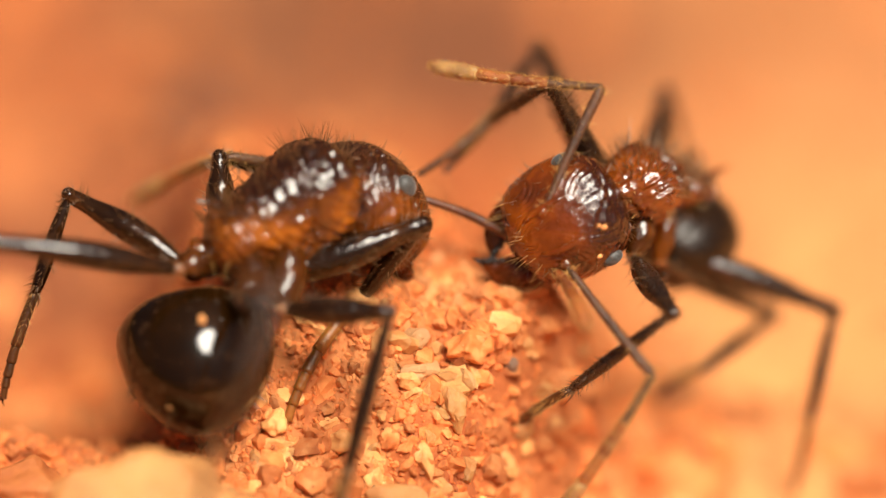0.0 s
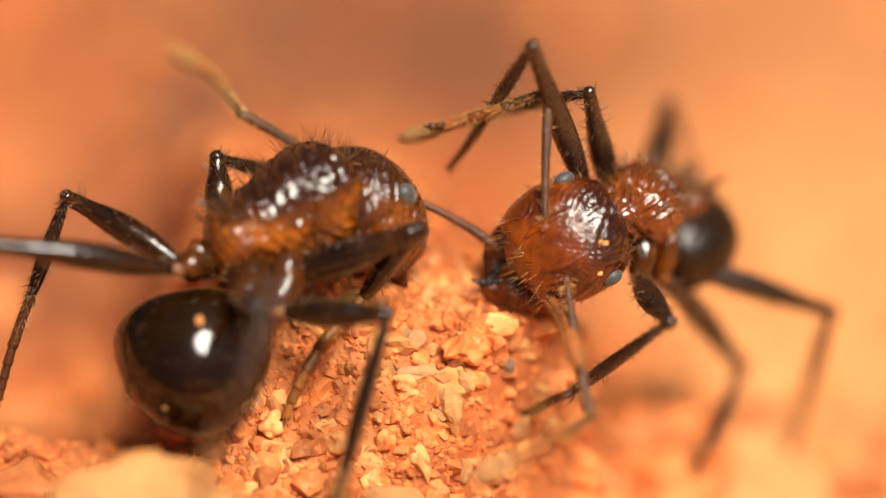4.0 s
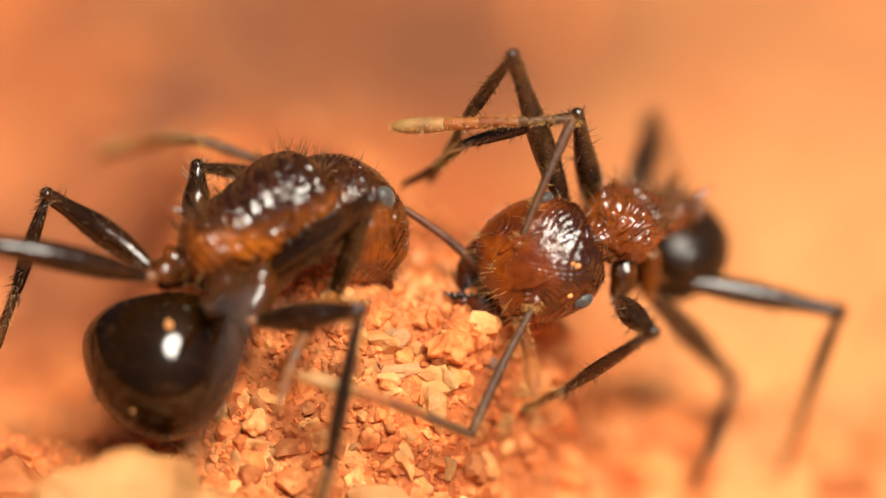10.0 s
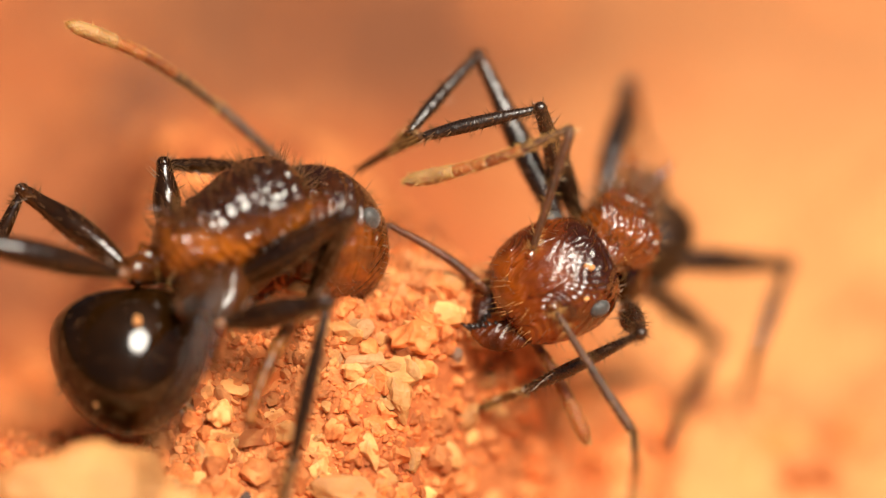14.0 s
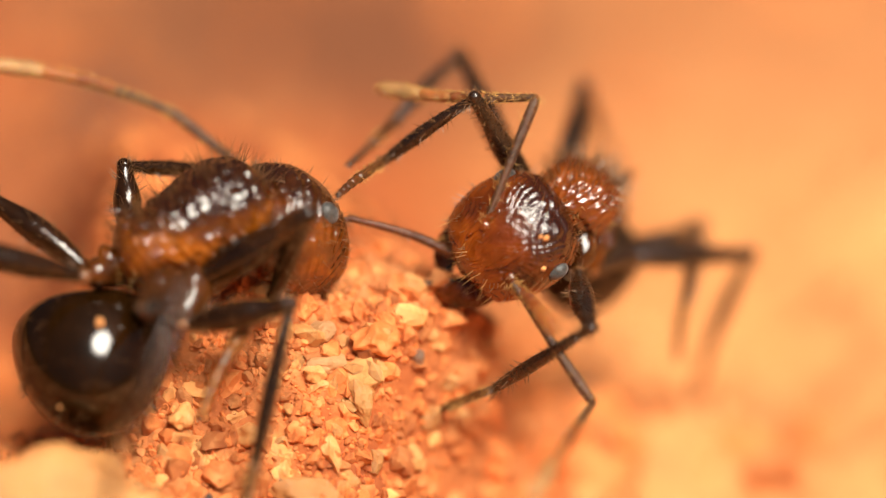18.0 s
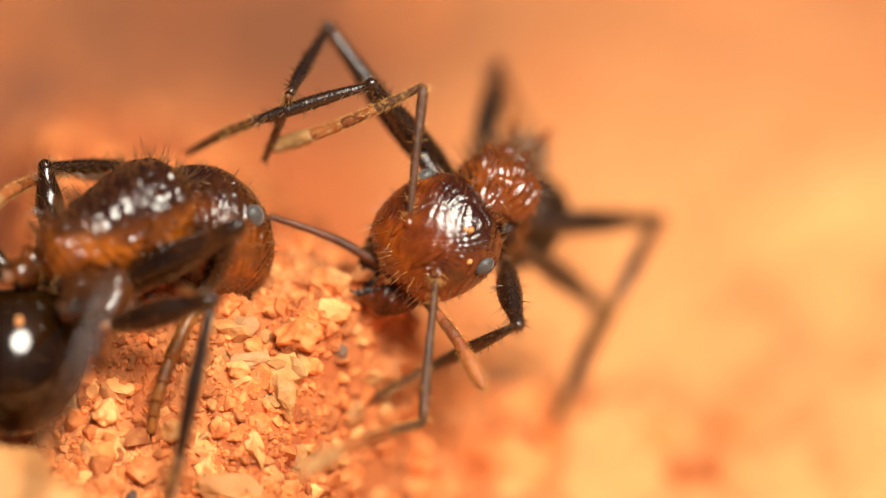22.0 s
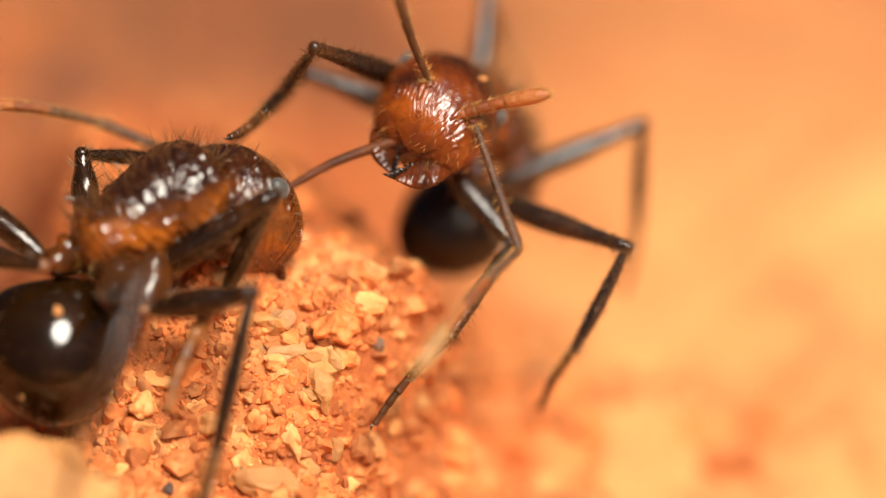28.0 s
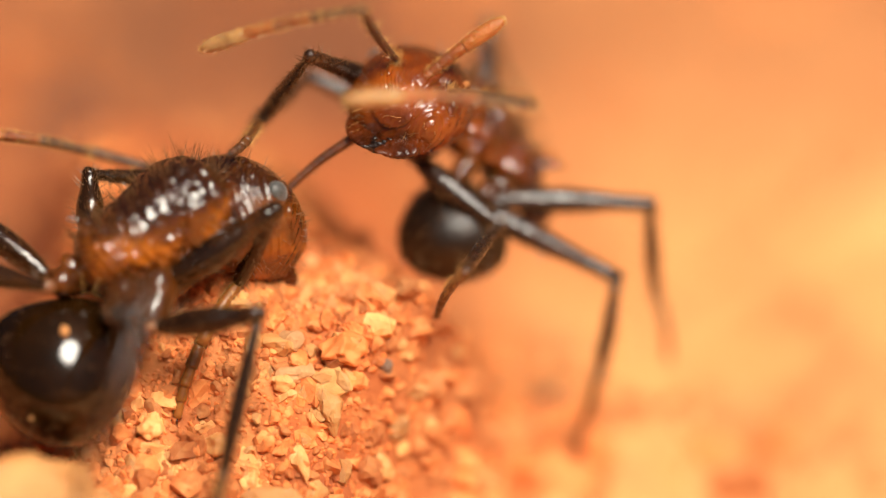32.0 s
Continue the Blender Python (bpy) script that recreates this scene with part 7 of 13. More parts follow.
    limb(right_ant_parts["right_hindleg"], [
        (0, (0.32, -0.3, -0.25), (1.248, -1.553, 0.544), (1.493, -2.527, -0.114), (1.497, -3.294, -0.756)),
        (1, (0.32, -0.3, -0.25), (1.256, -1.57, 0.506), (1.48, -2.577, -0.106), (1.472, -3.35, -0.742)),
        (2, (0.32, -0.3, -0.25), (1.266, -1.554, 0.522), (1.511, -2.563, -0.08), (1.526, -3.329, -0.722)),
        (3, (0.32, -0.3, -0.25), (1.269, -1.54, 0.54), (1.532, -2.552, -0.049), (1.566, -3.312, -0.698)),
        (3.5, (0.32, -0.3, -0.25), (1.229, -1.615, 0.462), (1.477, -2.575, -0.215), (1.515, -3.289, -0.914)),
        (3.75, (0.32, -0.3, -0.25), (1.217, -1.63, 0.45), (1.463, -2.586, -0.233), (1.505, -3.303, -0.929)),
        (4, (0.32, -0.3, -0.25), (1.204, -1.645, 0.437), (1.448, -2.597, -0.251), (1.496, -3.316, -0.944)),
        (4.25, (0.32, -0.3, -0.25), (1.191, -1.66, 0.425), (1.434, -2.608, -0.269), (1.487, -3.33, -0.959)),
        (4.5, (0.32, -0.3, -0.25), (1.178, -1.674, 0.413), (1.419, -2.618, -0.287), (1.477, -3.343, -0.974)),
        (4.75, (0.32, -0.3, -0.25), (1.165, -1.688, 0.4), (1.405, -2.628, -0.306), (1.468, -3.355, -0.989)),
        (5, (0.32, -0.3, -0.25), (1.151, -1.702, 0.387), (1.39, -2.638, -0.324), (1.458, -3.367, -1.005)),
        (5.25, (0.32, -0.3, -0.25), (1.138, -1.715, 0.375), (1.375, -2.647, -0.343), (1.448, -3.379, -1.02)),
        (5.5, (0.32, -0.3, -0.25), (1.125, -1.728, 0.362), (1.361, -2.656, -0.362), (1.438, -3.391, -1.036)),
        (6, (0.32, -0.3, -0.25), (1.171, -1.755, 0.221), (1.459, -2.574, -0.607), (1.59, -3.23, -1.35)),
        (6.5, (0.32, -0.3, -0.25), (1.238, -1.725, 0.185), (1.533, -2.502, -0.68), (1.679, -3.136, -1.44)),
        (7, (0.32, -0.3, -0.25), (1.308, -1.688, 0.15), (1.612, -2.418, -0.753), (1.777, -3.024, -1.531)),
        (7.5, (0.32, -0.3, -0.25), (1.336, -1.668, 0.148), (1.625, -2.4, -0.758), (1.788, -3.019, -1.527)),
        (8, (0.32, -0.3, -0.25), (1.364, -1.648, 0.146), (1.637, -2.381, -0.764), (1.798, -3.012, -1.523)),
        (8.5, (0.32, -0.3, -0.25), (1.485, -1.578, 0.019), (1.781, -2.253, -0.928), (1.973, -2.85, -1.707)),
        (9, (0.32, -0.3, -0.25), (1.606, -1.477, -0.095), (1.932, -2.083, -1.078), (2.161, -2.637, -1.878)),
        (9.5, (0.32, -0.3, -0.25), (1.444, -1.591, 0.111), (1.727, -2.342, -0.781), (1.925, -3.007, -1.501)),
        (10, (0.32, -0.3, -0.25), (1.297, -1.652, 0.28), (1.552, -2.463, -0.567), (1.735, -3.171, -1.249)),
        (10.5, (0.32, -0.3, -0.25), (1.237, -1.688, 0.294), (1.49, -2.492, -0.56), (1.678, -3.19, -1.251)),
        (11, (0.32, -0.3, -0.25), (1.176, -1.721, 0.308), (1.426, -2.518, -0.553), (1.619, -3.205, -1.253)),
        (11.5, (0.32, -0.3, -0.25), (1.147, -1.776, 0.199), (1.444, -2.596, -0.624), (1.689, -3.276, -1.316)),
        (12, (0.32, -0.3, -0.25), (1.089, -1.742, 0.378), (1.424, -2.767, -0.147), (0.742, -2.036, -0.165)),
        (12.5, (0.32, -0.3, -0.25), (0.836, -1.902, 0.228), (0.97, -2.864, -0.477), (0.401, -2.045, -0.398)),
        (13, (0.32, -0.3, -0.25), (0.607, -2.008, 0), (0.559, -2.81, -0.892), (0.101, -1.949, -0.673)),
        (13.5, (0.32, -0.3, -0.25), (0.578, -1.99, 0.122), (0.442, -2.657, -0.866), (0.279, -3.281, -1.63)),
        (14, (0.32, -0.3, -0.25), (0.582, -1.905, 0.396), (0.383, -2.51, -0.621), (0.144, -3.114, -1.381)),
        (14.5, (0.32, -0.3, -0.25), (0.694, -1.828, 0.516), (0.494, -2.521, -0.443), (0.265, -3.162, -1.175)),
        (15, (0.32, -0.3, -0.25), (0.805, -1.737, 0.623), (0.602, -2.509, -0.273), (0.384, -3.183, -0.978)),
        (15.5, (0.32, -0.3, -0.25), (0.825, -1.654, 0.736), (0.651, -2.549, -0.044), (0.46, -3.326, -0.644)),
        (15.75, (0.32, -0.3, -0.25), (0.829, -1.644, 0.748), (0.664, -2.553, -0.018), (0.482, -3.344, -0.603)),
        (16, (0.32, -0.3, -0.25), (0.833, -1.635, 0.759), (0.677, -2.557, 0.008), (0.504, -3.361, -0.562)),
        (16.25, (0.32, -0.3, -0.25), (0.837, -1.625, 0.77), (0.69, -2.561, 0.033), (0.526, -3.376, -0.522)),
        (16.5, (0.32, -0.3, -0.25), (0.841, -1.616, 0.78), (0.703, -2.564, 0.057), (0.549, -3.391, -0.483)),
        (16.75, (0.32, -0.3, -0.25), (0.845, -1.606, 0.789), (0.716, -2.566, 0.08), (0.572, -3.405, -0.445)),
        (17, (0.32, -0.3, -0.25), (0.849, -1.597, 0.798), (0.73, -2.568, 0.103), (0.596, -3.417, -0.408)),
        (17.25, (0.32, -0.3, -0.25), (0.854, -1.589, 0.807), (0.744, -2.57, 0.125), (0.619, -3.428, -0.372)),
        (17.5, (0.32, -0.3, -0.25), (0.859, -1.58, 0.815), (0.758, -2.571, 0.146), (0.643, -3.439, -0.337)),
        (18, (0.32, -0.3, -0.25), (0.868, -1.563, 0.83), (0.788, -2.573, 0.186), (0.693, -3.457, -0.271)),
        (18.5, (0.32, -0.3, -0.25), (0.83, -1.629, 0.767), (0.776, -2.635, 0.114), (0.649, -3.509, -0.355)),
        (19, (0.32, -0.3, -0.25), (0.791, -1.691, 0.701), (0.764, -2.69, 0.037), (0.605, -3.552, -0.445)),
        (19.5, (0.32, -0.3, -0.25), (0.926, -1.856, 0.272), (0.914, -2.857, -0.39), (0.774, -3.736, -0.846)),
        (20, (0.32, -0.3, -0.25), (1.043, -1.89, -0.146), (1.046, -2.889, -0.812), (0.441, -2.152, -0.51)),
        (20.5, (0.32, -0.3, -0.25), (0.823, -1.976, -0.232), (0.696, -2.909, -0.976), (0.201, -2.107, -0.644)),
        (21, (0.32, -0.3, -0.25), (0.595, -2.026, -0.34), (0.343, -2.864, -1.161), (-0.032, -2.017, -0.785)),
        (21.5, (0.32, -0.3, -0.25), (0.665, -2.001, -0.029), (0.452, -2.833, -0.867), (0.18, -3.562, -1.495)),
        (22, (0.32, -0.3, -0.25), (0.722, -1.917, 0.286), (0.541, -2.732, -0.576), (0.287, -3.455, -1.219)),
        (22.5, (0.32, -0.3, -0.25), (0.793, -1.901, 0.274), (0.613, -2.726, -0.578), (0.365, -3.446, -1.227)),
        (23, (0.32, -0.3, -0.25), (0.864, -1.883, 0.262), (0.684, -2.716, -0.583), (0.444, -3.432, -1.238)),
        (23.5, (0.32, -0.3, -0.25), (0.89, -1.86, 0.301), (0.753, -2.714, -0.531), (0.513, -3.462, -1.149)),
        (24, (0.32, -0.3, -0.25), (0.917, -1.838, 0.335), (0.822, -2.707, -0.486), (0.582, -3.484, -1.068)),
        (24.5, (0.32, -0.3, -0.25), (0.75, -1.816, 0.51), (0.544, -2.66, -0.318), (0.271, -3.427, -0.898)),
        (25, (0.32, -0.3, -0.25), (0.603, -1.753, 0.684), (0.297, -2.552, -0.157), (-0.004, -3.308, -0.739)),
        (25.5, (0.32, -0.3, -0.25), (0.575, -1.795, 0.623), (0.28, -2.664, -0.15), (-0.035, -3.429, -0.711)),
        (25.75, (0.32, -0.3, -0.25), (0.726, -1.644, 0.794), (0.465, -2.602, 0.12), (0.169, -3.419, -0.374)),
        (26, (0.32, -0.3, -0.25), (0.885, -1.468, 0.924), (0.672, -2.497, 0.345), (0.404, -3.359, -0.085)),
        (26.25, (0.32, -0.3, -0.25), (1.044, -1.268, 1.015), (0.897, -2.353, 0.525), (0.666, -3.251, 0.151)),
        (26.5, (0.32, -0.3, -0.25), (1.195, -1.042, 1.071), (1.131, -2.168, 0.659), (0.947, -3.095, 0.334)),
        (26.75, (0.32, -0.3, -0.25), (1.326, -0.788, 1.096), (1.362, -1.936, 0.749), (1.237, -2.887, 0.464)),
        (27, (0.32, -0.3, -0.25), (1.419, -0.499, 1.098), (1.572, -1.652, 0.801), (1.519, -2.617, 0.546)),
        (27.25, (0.32, -0.3, -0.25), (1.444, -0.165, 1.085), (1.734, -1.3, 0.823), (1.765, -2.271, 0.587)),
        (27.5, (0.32, -0.3, -0.25), (1.339, 0.238, 1.068), (1.785, -0.85, 0.826), (1.921, -1.814, 0.598)),
        (28, (0.32, -0.3, -0.25), (1.195, 0.469, 1.056), (1.646, -0.621, 0.834), (1.715, -1.588, 0.588)),
        (28.5, (0.32, -0.3, -0.25), (1.328, 0.337, 1.031), (1.797, -0.741, 0.791), (1.913, -1.707, 0.562)),
        (29, (0.32, -0.3, -0.25), (1.41, 0.253, 1.002), (1.9, -0.812, 0.746), (2.062, -1.776, 0.534)),
        (29.5, (0.32, -0.3, -0.25), (1.412, 0.278, 0.989), (1.91, -0.787, 0.748), (2.128, -1.743, 0.553)),
        (30, (0.32, -0.3, -0.25), (1.412, 0.305, 0.977), (1.918, -0.759, 0.751), (2.191, -1.704, 0.572)),
        (30.5, (0.32, -0.3, -0.25), (1.514, 0.232, 0.914), (2.139, -0.76, 0.659), (2.48, -1.683, 0.481)),
        (31, (0.32, -0.3, -0.25), (1.575, 0.24, 0.843), (2.323, -0.653, 0.556), (2.744, -1.543, 0.377)),
        (31.5, (0.32, -0.3, -0.25), (1.497, 0.349, 0.871), (2.295, -0.481, 0.532), (2.749, -1.339, 0.293)),
        (32, (0.32, -0.3, -0.25), (1.37, 0.483, 0.911), (2.232, -0.254, 0.52), (2.735, -1.065, 0.221)),
    ])
    limb(right_ant_parts["left_foreleg"], [
        (0, (-0.34, 0.6, -0.6), (-1.418, 1.22, -0.725), (-0.653, 1.316, -2.011), (0.059, 1.067, -2.945)),
        (1, (-0.34, 0.6, -0.6), (-1.412, 1.23, -0.728), (-0.593, 0.976, -1.959), (0.036, 1.044, -2.979)),
        (2, (-0.34, 0.6, -0.6), (-1.402, 1.247, -0.731), (-0.597, 1.072, -1.984), (0.085, 0.987, -2.968)),
        (3, (-0.34, 0.6, -0.6), (-1.404, 1.246, -0.716), (-0.669, 1.345, -2.02), (0.098, 1.011, -2.88)),
        (3.5, (-0.34, 0.6, -0.6), (-1.351, 1.334, -0.556), (-0.567, 1.446, -1.83), (0.203, 1.184, -2.712)),
        (3.75, (-0.34, 0.6, -0.6), (-1.339, 1.35, -0.55), (-0.536, 1.429, -1.815), (0.236, 1.175, -2.698)),
        (4, (-0.34, 0.6, -0.6), (-1.329, 1.363, -0.548), (-0.507, 1.411, -1.802), (0.268, 1.164, -2.684)),
        (4.25, (-0.34, 0.6, -0.6), (-1.317, 1.378, -0.548), (-0.477, 1.391, -1.79), (0.302, 1.152, -2.671)),
        (4.5, (-0.34, 0.6, -0.6), (-1.306, 1.391, -0.541), (-0.45, 1.377, -1.773), (0.331, 1.146, -2.654)),
        (4.75, (-0.34, 0.6, -0.6), (-1.295, 1.405, -0.54), (-0.423, 1.361, -1.76), (0.362, 1.138, -2.64)),
        (5, (-0.34, 0.6, -0.6), (-1.285, 1.416, -0.538), (-0.397, 1.346, -1.745), (0.391, 1.13, -2.625)),
        (5.25, (-0.34, 0.6, -0.6), (-1.312, 1.384, -0.543), (-0.39, 1.348, -1.725), (0.401, 1.147, -2.605)),
        (5.5, (-0.34, 0.6, -0.6), (-1.302, 1.396, -0.54), (-0.364, 1.334, -1.709), (0.43, 1.141, -2.588)),
        (6, (-0.34, 0.6, -0.6), (-1.346, 1.301, -0.356), (-0.372, 1.367, -1.495), (0.44, 1.331, -2.378)),
        (6.5, (-0.34, 0.6, -0.6), (-1.361, 1.254, -0.298), (-0.385, 1.389, -1.429), (0.401, 1.248, -2.325)),
        (7, (-0.34, 0.6, -0.6), (-1.378, 1.198, -0.242), (-0.399, 1.408, -1.359), (0.355, 1.185, -2.265)),
        (7.5, (-0.34, 0.6, -0.6), (-1.375, 1.203, -0.243), (-0.418, 1.455, -1.37), (0.362, 1.295, -2.268)),
        (8, (-0.34, 0.6, -0.6), (-1.373, 1.207, -0.244), (-0.439, 1.503, -1.38), (0.364, 1.411, -2.267)),
        (8.5, (-0.34, 0.6, -0.6), (-1.398, 1.17, -0.256), (-0.444, 1.449, -1.38), (0.37, 1.479, -2.26)),
        (9, (-0.34, 0.6, -0.6), (-1.424, 1.126, -0.269), (-0.451, 1.413, -1.373), (0.37, 1.574, -2.234)),
        (9.5, (-0.34, 0.6, -0.6), (-1.412, 1.196, -0.36), (-0.455, 1.303, -1.51), (0.342, 1.354, -2.406)),
        (10, (-0.34, 0.6, -0.6), (-1.35, 1.286, -0.331), (-0.431, 1.259, -1.516), (0.345, 1.282, -2.431)),
        (10.5, (-0.34, 0.6, -0.6), (-1.383, 1.241, -0.347), (-0.434, 1.31, -1.506), (0.355, 1.347, -2.41)),
        (11, (-0.34, 0.6, -0.6), (-1.38, 1.245, -0.344), (-0.426, 1.357, -1.496), (0.376, 1.404, -2.388)),
        (11.5, (-0.34, 0.6, -0.6), (-1.357, 1.28, -0.341), (-0.382, 1.366, -1.478), (0.45, 1.376, -2.342)),
        (12, (-0.34, 0.6, -0.6), (-1.341, 1.298, -0.869), (-0.374, 0.984, -1.972), (0.485, 0.728, -2.77)),
        (12.5, (-0.34, 0.6, -0.6), (-1.127, 1.567, -0.696), (-0.182, 1.502, -1.86), (0.632, 1.101, -2.645)),
        (13, (-0.34, 0.6, -0.6), (-0.854, 1.729, -0.447), (0.071, 1.987, -1.599), (0.787, 1.5, -2.431)),
        (13.5, (-0.34, 0.6, -0.6), (-0.729, 1.712, -0.183), (0.219, 1.939, -1.323), (0.908, 1.576, -2.236)),
        (14, (-0.34, 0.6, -0.6), (-0.675, 1.698, -0.105), (0.287, 1.822, -1.249), (0.97, 1.536, -2.194)),
        (14.5, (-0.34, 0.6, -0.6), (-0.732, 1.743, -0.281), (0.217, 1.693, -1.441), (0.928, 1.416, -2.367)),
        (15, (-0.34, 0.6, -0.6), (-0.791, 1.758, -0.463), (0.15, 1.553, -1.613), (0.884, 1.291, -2.526)),
        (15.5, (-0.34, 0.6, -0.6), (-0.86, 1.727, -0.75), (0.078, 1.397, -1.873), (0.828, 1.045, -2.741)),
        (15.75, (-0.34, 0.6, -0.6), (-0.875, 1.717, -0.77), (0.06, 1.38, -1.893), (0.815, 1.025, -2.756)),
        (16, (-0.34, 0.6, -0.6), (-0.889, 1.707, -0.788), (0.043, 1.366, -1.913), (0.801, 1.007, -2.771)),
        (16.25, (-0.34, 0.6, -0.6), (-0.904, 1.696, -0.806), (0.024, 1.348, -1.932), (0.788, 0.989, -2.785)),
        (16.5, (-0.34, 0.6, -0.6), (-0.919, 1.685, -0.823), (0.006, 1.33, -1.949), (0.774, 0.971, -2.798)),
        (16.75, (-0.34, 0.6, -0.6), (-0.934, 1.674, -0.838), (-0.012, 1.316, -1.966), (0.76, 0.955, -2.811)),
        (17, (-0.34, 0.6, -0.6), (-0.949, 1.662, -0.852), (-0.031, 1.3, -1.982), (0.746, 0.94, -2.823)),
        (17.25, (-0.34, 0.6, -0.6), (-0.964, 1.65, -0.865), (-0.05, 1.284, -1.997), (0.731, 0.925, -2.834)),
        (17.5, (-0.34, 0.6, -0.6), (-0.925, 1.671, -0.871), (-0.053, 1.241, -2.013), (0.731, 0.876, -2.846)),
        (18, (-0.34, 0.6, -0.6), (-0.959, 1.646, -0.892), (-0.092, 1.212, -2.037), (0.7, 0.852, -2.864)),
        (18.5, (-0.34, 0.6, -0.6), (-0.935, 1.681, -0.799), (-0.07, 1.3, -1.964), (0.695, 0.957, -2.822)),
        (19, (-0.34, 0.6, -0.6), (-0.969, 1.676, -0.7), (-0.074, 1.426, -1.877), (0.666, 1.115, -2.769)),
        (19.5, (-0.34, 0.6, -0.6), (-0.976, 1.676, -0.606), (-0.059, 1.378, -1.755), (0.716, 1.225, -2.658)),
        (20, (-0.34, 0.6, -0.6), (-0.985, 1.667, -0.509), (-0.049, 1.34, -1.634), (0.755, 1.368, -2.525)),
        (20.5, (-0.34, 0.6, -0.6), (-0.796, 1.757, -0.472), (0.087, 1.435, -1.641), (0.859, 1.379, -2.558)),
        (21, (-0.34, 0.6, -0.6), (-0.608, 1.809, -0.427), (0.215, 1.513, -1.646), (0.932, 1.399, -2.601)),
        (21.5, (-0.34, 0.6, -0.6), (-0.731, 1.787, -0.561), (0.09, 1.367, -1.744), (0.844, 1.421, -2.676)),
        (22, (-0.34, 0.6, -0.6), (-0.851, 1.738, -0.683), (-0.025, 1.215, -1.821), (0.728, 1.549, -2.693)),
        (22.5, (-0.34, 0.6, -0.6), (-0.836, 1.746, -0.651), (0.008, 1.326, -1.817), (0.759, 1.415, -2.749)),
        (23, (-0.34, 0.6, -0.6), (-0.822, 1.753, -0.615), (0.037, 1.448, -1.806), (0.775, 1.388, -2.75)),
        (23.5, (-0.34, 0.6, -0.6), (-0.897, 1.717, -0.66), (-0.036, 1.417, -1.851), (0.719, 1.377, -2.783)),
        (24, (-0.34, 0.6, -0.6), (-0.97, 1.675, -0.7), (-0.109, 1.38, -1.892), (0.659, 1.365, -2.814)),
        (24.5, (-0.34, 0.6, -0.6), (-0.769, 1.766, -0.736), (0.038, 1.628, -1.993), (0.695, 1.366, -2.962)),
        (25, (-0.34, 0.6, -0.6), (-0.559, 1.818, -0.776), (0.244, 2.097, -2.012), (0.751, 1.649, -3.003)),
        (25.5, (-0.34, 0.6, -0.6), (-0.651, 1.727, -1.042), (0.075, 1.703, -2.354), (0.583, 1.269, -3.351)),
        (25.75, (-0.34, 0.6, -0.6), (-0.815, 1.638, -1.109), (-0.171, 1.469, -2.453), (0.32, 1.02, -3.452)),
        (26, (-0.34, 0.6, -0.6), (-0.992, 1.516, -1.146), (-0.423, 1.22, -2.502), (0.047, 0.768, -3.509)),
        (26.25, (-0.34, 0.6, -0.6), (-1.172, 1.355, -1.148), (-0.667, 0.947, -2.5), (-0.224, 0.505, -3.524)),
        (26.5, (-0.34, 0.6, -0.6), (-1.339, 1.149, -1.113), (-0.884, 0.649, -2.452), (-0.474, 0.227, -3.498)),
        (26.75, (-0.34, 0.6, -0.6), (-1.472, 0.89, -1.043), (-1.048, 0.316, -2.362), (-0.681, -0.077, -3.435)),
        (27, (-0.34, 0.6, -0.6), (-1.542, 0.57, -0.943), (-1.128, -0.061, -2.239), (-0.813, -0.414, -3.342)),
        (27.25, (-0.34, 0.6, -0.6), (-1.493, 0.172, -0.823), (-1.065, -0.498, -2.095), (-1.275, -0.244, -3.249)),
        (27.5, (-0.34, 0.6, -0.6), (-1.26, -0.241, -0.694), (-1.966, 0.075, -1.979), (-1.805, -0.168, -3.143)),
        (28, (-0.34, 0.6, -0.6), (-1.372, -0.1, -0.677), (-2.144, 0.227, -1.921), (-2.107, 0.042, -3.106)),
        (28.5, (-0.34, 0.6, -0.6), (-1.382, -0.089, -0.646), (-1.027, -0.756, -1.942), (-1.43, -0.565, -3.056)),
        (29, (-0.34, 0.6, -0.6), (-1.387, -0.083, -0.615), (-1.186, -0.603, -2.008), (-1.766, -0.274, -3.006)),
        (29.5, (-0.34, 0.6, -0.6), (-1.263, -0.243, -0.639), (-1.665, -0.318, -2.082), (-1.194, -0.85, -3.049)),
        (30, (-0.34, 0.6, -0.6), (-1.201, -0.304, -0.665), (-1.545, -0.52, -2.109), (-1.091, -1.013, -3.105)),
        (30.5, (-0.34, 0.6, -0.6), (-1.103, -0.387, -0.675), (-1.653, -0.581, -2.057), (-1.253, -1.026, -3.097)),
        (31, (-0.34, 0.6, -0.6), (-0.99, -0.464, -0.689), (-1.744, -0.682, -1.967), (-1.485, -1.054, -3.078)),
        (31.5, (-0.34, 0.6, -0.6), (-0.906, -0.514, -0.614), (-2.108, -0.328, -1.492), (-1.423, -0.76, -2.378)),
        (32, (-0.34, 0.6, -0.6), (-0.85, -0.538, -0.519), (-2.229, -0.208, -1.01), (-1.292, -0.57, -1.667)),
    ])
